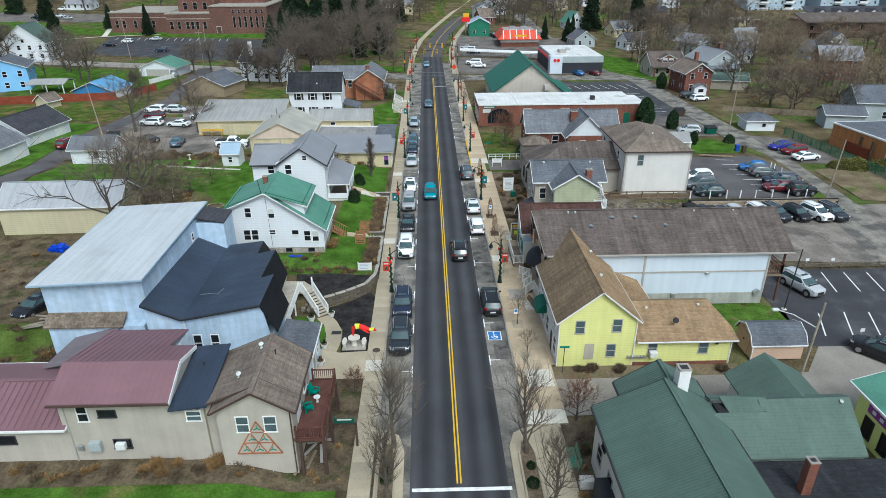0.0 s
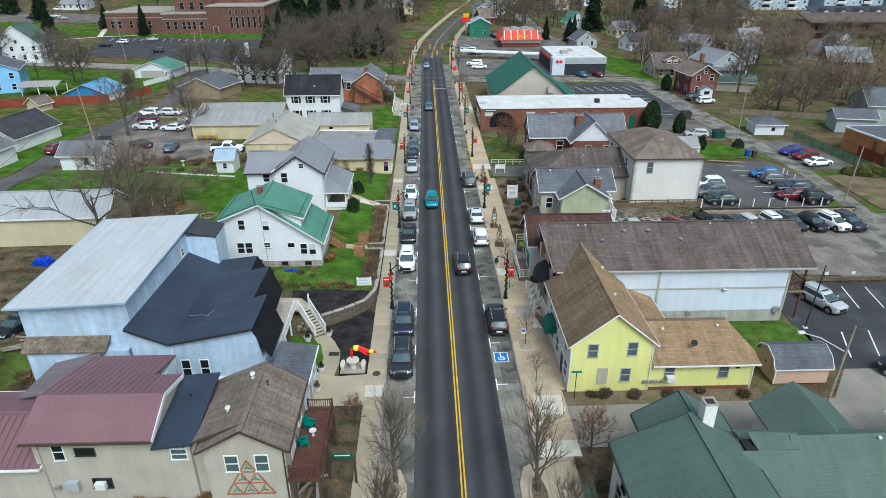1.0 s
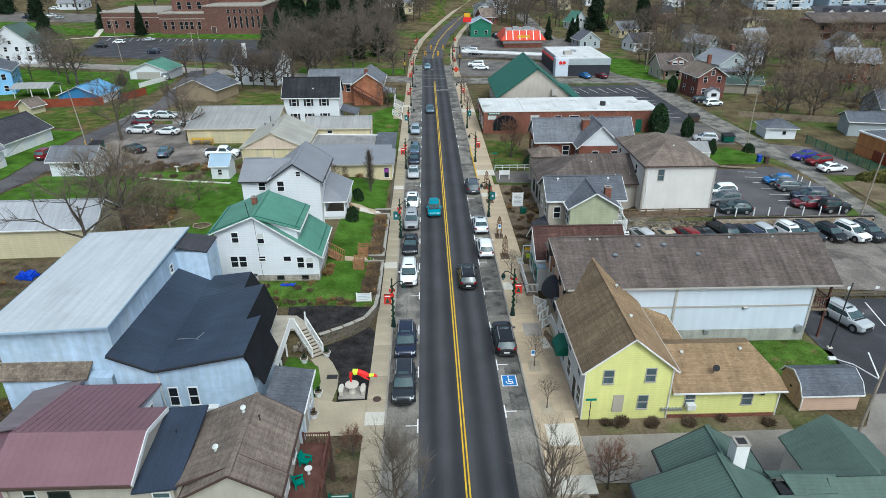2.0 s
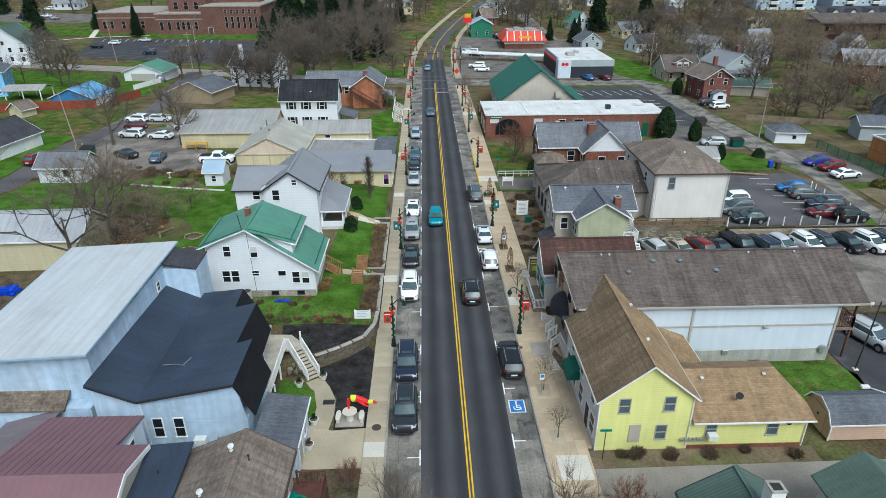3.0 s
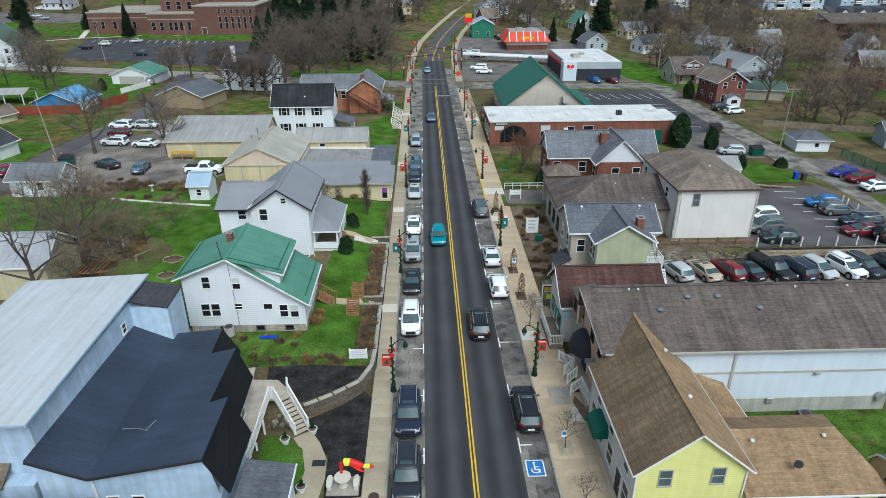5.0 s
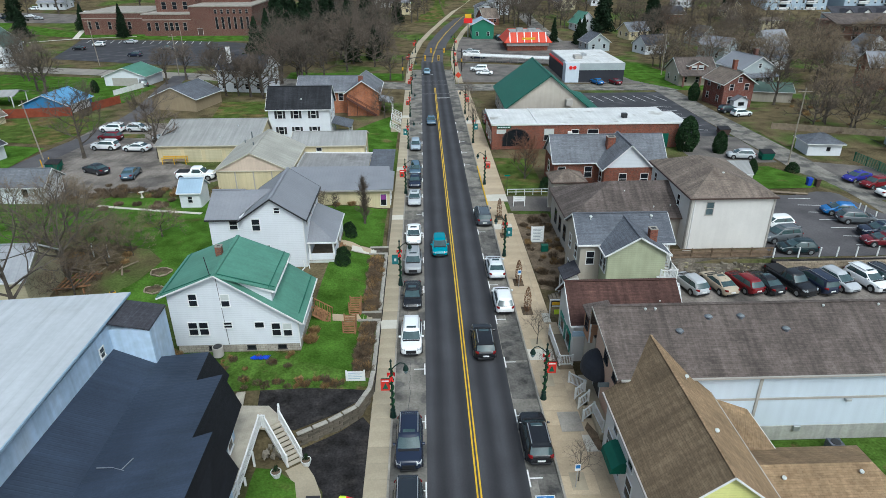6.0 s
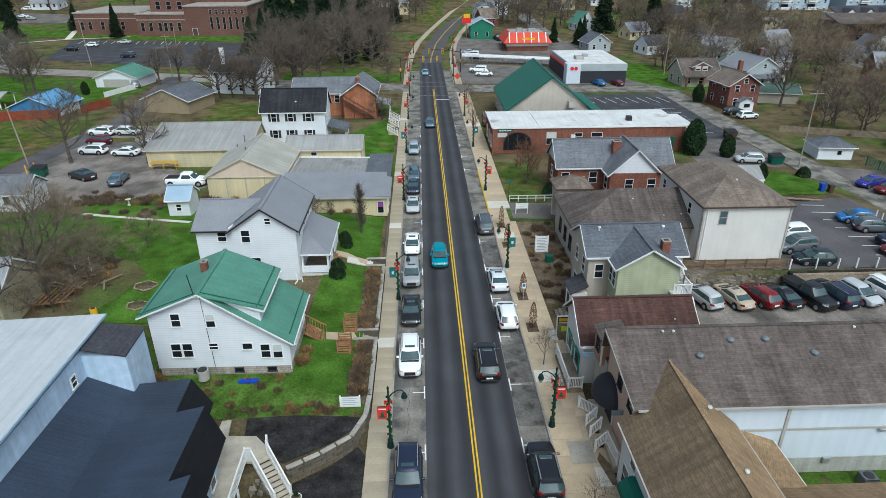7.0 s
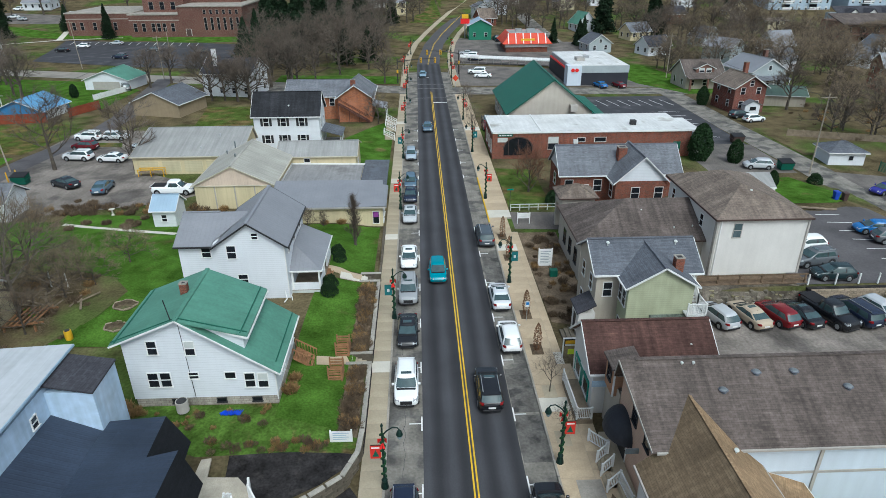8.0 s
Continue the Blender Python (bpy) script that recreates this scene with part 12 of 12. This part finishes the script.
thicket(26, -23, -13, 57.8, 60.2, 0.2, 0.4, "low withered weeds in the side yard", "weeds", ("dry", "brush"))
thicket(34, -17.5, -9.5, 56.2, 57.2, 0.2, 0.42, "withered brown weeds above the mulched terrace", "weeds", ("brush", "dry"))
for k in range(30):
    x, y = random.uniform(-56, -36), random.uniform(38, 66)
    plant("brush" if k % 3 else "dry", x, y, random.uniform(0.25, 0.6), k * 33, "low withered weeds in the muddy yard", "shrub", "weeds in the muddy yard")
for k in range(40):
    x, y = random.uniform(-52, -36), random.uniform(92, 104) if k % 2 else random.uniform(66, 80)
    plant("brush", x, y, random.uniform(0.35, 0.7), k * 33, "brown brush along the rear lot", "shrub", "brush along the rear lot")
for k in range(20):
    x, y = random.uniform(8.7, 12.6), random.uniform(74, 92)
    plant("brush" if k % 2 else "dry", x, y, random.uniform(0.2, 0.45), k * 33, "low withered plants in the brown yard", "shrub", "plants in the brown yard")

# withered growth in the two corner beds
random.seed(44)
thicket(16, -10.2, -7.6, 28, 38.9, 0.15, 0.35, "withered low weeds in the corner bed beside the deck", "weeds", ("dry", "brush"))
bare_tree("redbush", -7.9, 37.6, 2.0, 30, "rust-red bare shrub in the corner bed", "", 0.1)
thicket(18, 7.9, 9.1, 24, 33.6, 0.25, 0.5, "low brown weeds in the corner bed", "weeds")
thicket(60, -52, -29, 98.6, 101.8, 0.35, 0.8, "brown tangled brush along the rear lot")
thicket(26, -44, -32.5, 69, 80, 0.3, 0.8, "brown tangled brush in the back yard")
thicket(50, 72, 100, 128, 158, 0.4, 1.0, "brown leafless brush in the east yard")
thicket(40, 9, 12.6, 73, 92.5, 0.25, 0.5, "low brown growth in the shop yard", "weeds")
thicket(30, -30, -13.5, 28, 29.6, 0.2, 0.55, "straw-coloured weeds along the beige shop", "weeds", ("dry", "brush"))
thicket(24, -40, -34.2, 38.5, 47, 0.3, 0.75, "brown weeds round the old lumber behind the beige shop", "weeds", ("brush", "dry"))
thicket(30, -36, -33.2, 40, 58, 0.3, 0.8, "brown weeds behind the blue hall", "weeds")
for x, y, k in ((-4.9, 28.2, 0.5), (-4.8, 29.0, 0.4), (4.9, 27.6, 0.55), (5.0, 29.2, 0.4), (4.8, 24.5, 0.6)):
    plant("ball", x, y, k, x * 31, "low dark green shrub in the street bed", "shrub", "low shrubs in the street beds", z=0.16)
for x, y, k in ((11.2, 69.2, 0.9), (10.6, 71.0, 0.7), (9.3, 76.4, 0.6), (11.5, 87.5, 0.8), (10.6, 90.6, 0.7), (12.2, 78.5, 0.7), (9.2, 89.0, 0.5)):
    plant("brush", x, y, k, x * 31, "brown leafless shrub in the shop yard", "shrub", "brown shrubs in the shop yard")

for k in range(7):
    plant("gold", 64.5 + k * 1.5, 93.0 - k * 0.3, 1.1 + 0.25 * (k % 3), k * 50, "yellow-green leafy hedge shrub before the brick building", "shrub", "yellow-green hedge")
for x, y, h in ((-16.4, 92.8, 1.9), (-14.6, 93.0, 1.5), (-18.2, 93.1, 1.4)):
    bare_tree("bush", x, y, h, x * 40, "bare brown shrub below the cream shop", "bare shrubs")


# odds and ends of the back yard
yr = thing("loading_rack", -42.2, 113.6, land(-42, 113.6), "yellow steel loading rack before the warehouse", "rack")
z = land(-42, 113.6)
for x in (-44.0, -42.2, -40.4):
    for y in (113.2, 114.1):
        part("leg", box(B(), x - 0.05, x + 0.05, y - 0.05, y + 0.05, z, z + 1.1), "signal_yellow", yr)
for y in (113.2, 114.1):
    part("rail", box(B(), -44.1, -40.3, y - 0.05, y + 0.05, z + 1.0, z + 1.12), "signal_yellow", yr)
part("shelf", box(B(), -44.0, -40.4, 113.2, 114.1, z + 0.55, z + 0.62), "wood_old", yr)
for x, y in ((-61.0, 112.8), (-61.6, 111.6)):
    q = thing("yellow_post", x, y, land(x, y), "yellow painted steel post beside the rear lot", "bollard", "yellow posts by the rear lot")
    part("post", tube(B(), [(x, y, land(x, y)), (x - 0.05, y, land(x, y) + 1.5), (x - 0.05, y, land(x, y) + 1.54)], [0.09, 0.09, 0.04], 8), "signal_yellow", q)
dumpster(-59.4, 111.0, "green_paint", "dark green steel dumpster by the rear lot")
plant("column", -81.5, 172, 0.6, 40, "dense green shrub by the white fence", "shrub")
lp = thing("lumber_pile", -36.1, 46.0, land(-36.1, 46), "loose pile of weathered boards behind the blue hall", "lumber")
rl = random.Random(9)
for k in range(9):
    x, y, a = -36.1 + rl.uniform(-0.9, 0.9), 46.0 + rl.uniform(-1.0, 1.0), rl.uniform(-0.5, 0.9)
    z = land(x, y) + 0.06 + 0.05 * k
    c, d = 1.3 * math.cos(a), 1.3 * math.sin(a)
    part("board", beam(B(), (x - c, y - d, z), (x + c, y + d, z + rl.uniform(0, 0.15)), 0.2, 0.05), "wood_grey", lp)
def raised_bed(x, y, r, label):
    z = land(x, y)
    ob = thing("garden_bed", x, y, z, label, "garden bed")
    bm = B()
    ring = [(x + r * (1 + 0.12 * math.sin(k * 2.3)) * math.cos(k * 0.449), y + 0.8 * r * (1 + 0.1 * math.cos(k * 1.7)) * math.sin(k * 0.449)) for k in range(14)]
    loft(bm, [[(a, b, z - 0.1) for a, b in ring], [(a, b, z + 0.12) for a, b in ring], [(x + (a - x) * 0.6, y + (b - y) * 0.6, z + 0.22) for a, b in ring]])
    part("soil", bm, "bed_dark", ob)
    for k in range(14):
        a, b = ring[k]
        c, d = ring[(k + 1) % 14]
        part("edging", beam(B(), (a, b, z + 0.1), (c, d, z + 0.06 + 0.06 * (k % 2)), 0.07 + 0.05 * (k % 3), 0.1), "stone_block", ob)


raised_bed(-29.4, 71.3, 0.95, "small earth bed edged with pale stones")
raised_bed(-29.8, 74.4, 1.05, "low earth bed heaped with straw and stones")
for x, y in ((-38.2, 78.2), (-36.5, 77.9)):
    p = thing("garden_post", x, y, land(x, y), "white plastic garden post in the grass", "post")
    part("post", tube(B(), [(x, y, land(x, y) - 0.1), (x + 0.1, y - 0.15, land(x, y) + 1.7)], [0.07, 0.07], 8), "white_trim", p)
z = land(-38.6, 72.0)
tf = thing("lumber_stack", -37.4, 72.0, z, "rough orange-brown timber frame of planks in the yard", "lumber")
for k in range(6):
    part("plank", beam(B(), (-38.4 + k * 0.45, 70.6 + 0.1 * k, z + 0.5), (-38.0 + k * 0.45, 73.4 + 0.1 * k, z + 0.75), 0.16, 0.06), "wood_new", tf)
for y in (70.8, 73.2):
    part("bearer", beam(B(), (-38.7, y, z + 0.42), (-35.3, y + 0.6, z + 0.55), 0.12, 0.14), "wood_new", tf)
    for x in (-38.4, -35.8):
        part("leg", box(B(), x - 0.06, x + 0.06, y - 0.02, y + 0.16, z - 0.1, z + 0.48), "wood_new", tf)
z = land(-41.4, 98.5)
bb = thing("bird_bath", -41.4, 98.5, z, "pale stone bird bath on the back lawn", "bird bath")
part("pedestal", tube(B(), [(-41.4, 98.5, z), (-41.4, 98.5, z + 0.12), (-41.4, 98.5, z + 0.2), (-41.4, 98.5, z + 0.75)], [0.22, 0.2, 0.1, 0.1], 10), "concrete_new", bb)
part("basin", tube(B(), [(-41.4, 98.5, z + 0.72), (-41.4, 98.5, z + 0.84), (-41.4, 98.5, z + 0.86)], [0.14, 0.36, 0.3], 14), "concrete_new", bb)
z = land(-32.5, 69.7)
br = thing("barrel", -32.5, 69.7, z, "yellow plastic barrel behind the house", "barrel")
part("barrel_body", tube(B(), [(-32.5, 69.7, z), (-32.5, 69.7, z + 0.1), (-32.5, 69.7, z + 0.45), (-32.5, 69.7, z + 0.8), (-32.5, 69.7, z + 0.9)], [0.26, 0.29, 0.31, 0.29, 0.26], 14), "signal_yellow", br)
part("lid", tube(B(), [(-32.5, 69.7, z + 0.9), (-32.5, 69.7, z + 0.94)], [0.22, 0.2], 12), "dark_trim", br)


# ---- walls of separate stones, and the pavement's slabs ----
def stone_mesh(name, w, d, h, material, seed):
    rnd = random.Random(seed)
    bm = B()
    box(bm, -w / 2, w / 2, -d / 2, d / 2, 0, h, min(w, d, h) * 0.12)
    for v in bm.verts:
        v.co += Vector((rnd.uniform(-1, 1), rnd.uniform(-1, 1), rnd.uniform(-1, 1))) * min(w, d, h) * 0.06
    return mesh_of(name, bm, material)


wall_w = thing("garden_wall", -7.4, 75, 0, "low grey stone garden wall with a paler cap", "wall", kind="structure")
stones = [stone_mesh("stone", 0.6, 0.26, 0.28, "stone_grey", k) for k in range(4)]
caps = [stone_mesh("cap_stone", 0.95, 0.34, 0.1, "stone_cap", 10 + k) for k in range(3)]
line = along([(-12.3, 51.3), (-9.6, 53.0), (-8.4, 54.1), (-7.7, 55.4), (-7.45, 57), (-7.45, 79.6)], 0.64)


def set_piece(me, name, parent, x, y, z, rot):
    ob = new(name, me)
    ob.parent = parent
    ob.matrix_basis = Matrix.Translation(Vector((x, y, z)) - ORIGIN[parent.name]) @ Matrix.Rotation(rot, 4, "Z")
    return ob


for i, (a, b) in enumerate(zip(line, line[1:])):
    r = math.atan2(b[1] - a[1], b[0] - a[0])
    x, y = (a[0] + b[0]) / 2, (a[1] + b[1]) / 2
    if 65.8 < y < 67.5:
        continue
    for c in range(4 if y < 58 else 3):
        if i < 22 or c > 0:
            piece = set_piece(stones[(i + c) % 4], "stone", wall_w, x + 0.3 * (c % 2) * math.cos(r), y + 0.3 * (c % 2) * math.sin(r), -0.02 + c * 0.29 + (0 if y < 58 else 0.1), r)
            piece.scale = (math.hypot(b[0] - a[0], b[1] - a[1]) / 0.6, 1, 1)
for i, (a, b) in enumerate(zip(line[::3], line[3::3])):
    r = math.atan2(b[1] - a[1], b[0] - a[0])
    for t in (0.25, 0.75):
        x, y = a[0] + (b[0] - a[0]) * t, a[1] + (b[1] - a[1]) * t
        if 65.7 < y < 67.6:
            continue
        set_piece(caps[i % 3], "cap_stone", wall_w, x, y, 1.13 if y < 58 else 0.96, r).scale = (1.12, 1, 1)
bm = B()
box(bm, -7.62, -7.3, 57, 65.95, -0.1, 0.9)
box(bm, -7.62, -7.3, 67.45, 79.6, -0.1, 0.9)
part("core", bm, "mulch", wall_w)
north = thing("garden_wall", -7.5, 88, 0, "low grey stone garden wall beside the lawn", "wall", kind="structure")
for k in range(20):
    for c in range(2):
        set_piece(stones[(k + c) % 4], "stone", north, -7.5, 81.6 + k * 0.64 + 0.3 * c, 0.05 + c * 0.29, math.pi / 2)
part("core", box(B(), -7.62, -7.38, 81.3, 94.2, -0.1, 0.6), "stone_grey", north)



def garden_steps(y0, y1, top, label):
    """Concrete steps through the garden wall, between two stone cheeks."""
    g = thing("garden_steps", -8.2, (y0 + y1) / 2, 0, label, "steps", kind="structure")
    n = 5
    for k in range(n):
        x1 = -7.45 - k * 0.36
        z = 0.15 + (k + 1) * (top - 0.15) / n
        part("step", box(B(), x1 - 0.37, x1, y0 + 0.06, y1 - 0.06, z - 0.4, z, 0.012), "concrete_new" if k == n - 1 else "concrete", g)
    for y in (y0, y1):
        part("cheek", box(B(), -9.3, -7.3, y - 0.13, y + 0.13, -0.1, top + 0.12, 0.02), "stone_grey", g)
        part("cap_stone", box(B(), -9.34, -7.28, y - 0.17, y + 0.17, top + 0.12, top + 0.2, 0.015), "stone_cap", g)


garden_steps(79.75, 81.35, 0.92, "worn concrete steps between stone cheeks below the white house")
garden_steps(66.0, 67.4, 0.95, "worn concrete steps between stone cheeks below the green-roofed house")
for nm, pts, w in (("garden_path", [(-13.6, 81.2), (-11.4, 80.9), (-10.4, 80.5), (-9.2, 80.5)], 0.5), ("garden_path", [(-11.6, 66.0), (-10.2, 66.2), (-9.2, 66.6)], 0.55)):
    bm = B()
    ribbon(bm, pts, -w, w, 0.06, 0.7, 0.1)
    single(nm, bm, "concrete_warm", "short pale concrete path from the porch to the garden steps", "pavement", kind="structure")
block_w = thing("block_wall", 43, 75.6, 0, "tan block retaining wall between the two lots", "wall", kind="structure")
blocks = [stone_mesh("block", 0.62, 0.34, 0.22, "stone_block", 30 + k) for k in range(4)]
for c in range(6):
    for k in range(32):
        set_piece(blocks[(k + c) % 4], "block", block_w, 33.9 + k * 0.63 + 0.31 * (c % 2), 75.42 + 0.02 * c, 0.0 + c * 0.23, 0)
part("core", box(B(), 33.6, 54.2, 75.5, 75.95, -0.1, 1.42), "mulch", block_w)
bank = thing("rubble_bank", 27, 75.4, 0, "rough rubble stone bank below the off-white block", "wall", kind="structure")
part("core", loft(B(), [[(20.5, 74.6, -0.1), (33.6, 74.6, -0.1), (33.6, 76.8, -0.1), (20.5, 76.8, -0.1)], [(20.5, 75.4, 0.8), (33.6, 75.5, 0.8), (33.6, 76.8, 0.8), (20.5, 76.8, 0.8)], [(20.5, 76.2, 1.4), (33.6, 76.2, 1.4), (33.6, 76.8, 1.4), (20.5, 76.8, 1.4)]]), "bank_earth", bank)
random.seed(12)
rub = [stone_mesh("stone", 0.75, 0.5, 0.55, "stone_moss" if k % 2 else "stone", 50 + k) for k in range(6)]
for k in range(68):
    t = 0.3 + 0.65 * random.random()
    ob = set_piece(random.choice(rub), "stone", bank, random.uniform(20.7, 33.4), 74.75 + t * 1.35, -0.15 + t * 1.15, random.uniform(0, 3))
    q = random.uniform(0.22, 0.8)
    ob.scale = (q * 1.2, q, q * random.uniform(0.7, 1.2))
flat = [stone_mesh("stone", 0.6, 0.3, 0.16, "stone", 60 + k) for k in range(3)]
for c in range(2):
    for k in range(24):
        set_piece(flat[(k + c) % 3], "stone", bank, 20.8 + k * 0.53 + 0.25 * c, 74.55 + 0.05 * c + random.uniform(-0.05, 0.05), 0.0 + c * 0.16, random.uniform(-0.12, 0.12))

# pavement slabs, alike ones on one mesh
def pavement(name, x0, x1, y0, y1, cols, step, label, material="concrete"):
    p = thing(name, (x0 + x1) / 2, (y0 + y1) / 2, 0, label, "pavement", kind="structure")
    w = (x1 - x0) / cols
    bm = B()
    box(bm, -w / 2 + 0.008, w / 2 - 0.008, -step / 2 + 0.008, step / 2 - 0.008, 0, 0.16, 0.008)
    me = mesh_of("paving_slab", bm, material)
    pale = mesh_of("paving_slab", box(B(), -w / 2 + 0.008, w / 2 - 0.008, -step / 2 + 0.008, step / 2 - 0.008, 0, 0.162), "concrete_new")
    n = int(round((y1 - y0) / step))
    for k in range(n):
        for c in range(cols):
            y = y0 + (k + 0.5) * step
            set_piece(pale if (k * 7 + c * 3) % 17 == 0 else me, "paving_slab", p, x0 + (c + 0.5) * w, y, -0.012, 0)
    part("bed", box(B(), x0, x1, y0, y1, -0.1, 0.13), "kerb", p)
    return p


pavement("pavement_west", -7.4, -5.9, 15, 111, 1, 1.5, "tan concrete pavement with joints and paler patches")
pavement("pavement_west", -7.4, -5.9, 111, 173, 1, 2.0, "tan concrete pavement with joints")
pavement("pavement_east", 5.45, 7.7, 33.5, 97.5, 1, 1.6, "tan concrete pavement with joints and tree pits", "concrete_warm")
pavement("pavement_east", 5.72, 7.84, 15, 33.5, 1, 1.85, "tan concrete pavement beside the corner bed")
pavement("pavement_east", 7.7, 8.5, 33.5, 50, 1, 1.65, "tan concrete pavement with joints", "concrete_warm")
pavement("pavement_east", 7.7, 8.85, 50, 66.5, 1, 1.65, "tan concrete pavement before the shop steps", "concrete_warm")
pavement("pavement_east", 5.45, 8.3, 97.5, 172, 1, 2.48, "tan concrete pavement with joints", "concrete_warm")
pavement("pavement_east", 7.7, 8.4, 66.5, 93, 1, 1.65, "tan concrete pavement with joints", "concrete_warm")
bm = B()
ribbon(bm, [(-6.6, 182), (-6.6, 212), (-5.6, 232), (-3.6, 252), (0.2, 272), (5, 292), (12, 318), (22, 350)], -0.9, 0.9, 0.12, 3, 0.2)
ribbon(bm, [(6.6, 182), (6.6, 212), (7.4, 232), (9.4, 252), (13, 272), (18, 292), (25, 318), (35, 350)], -0.9, 0.9, 0.12, 3, 0.2)
single("pavement_far", bm, "concrete", "pale pavements along the far bend", "pavement", kind="structure")
for x, y in ((6.45, 68.6), (6.4, 74.2), (6.4, 86.1), (6.4, 91.6), (6.5, 47.4), (6.6, 42.0), (6.45, 63.0), (6.4, 57.9)):
    single("tree_pit", box(B(), x - 0.5, x + 0.5, y - 0.75, y + 0.75, 0.1, 0.166), "dry_brown" if y > 65 else "concrete", "square mulched tree pit in the pavement", "tree pit", at=(x, y, 0.1), group="tree pits in the pavement", kind="structure")
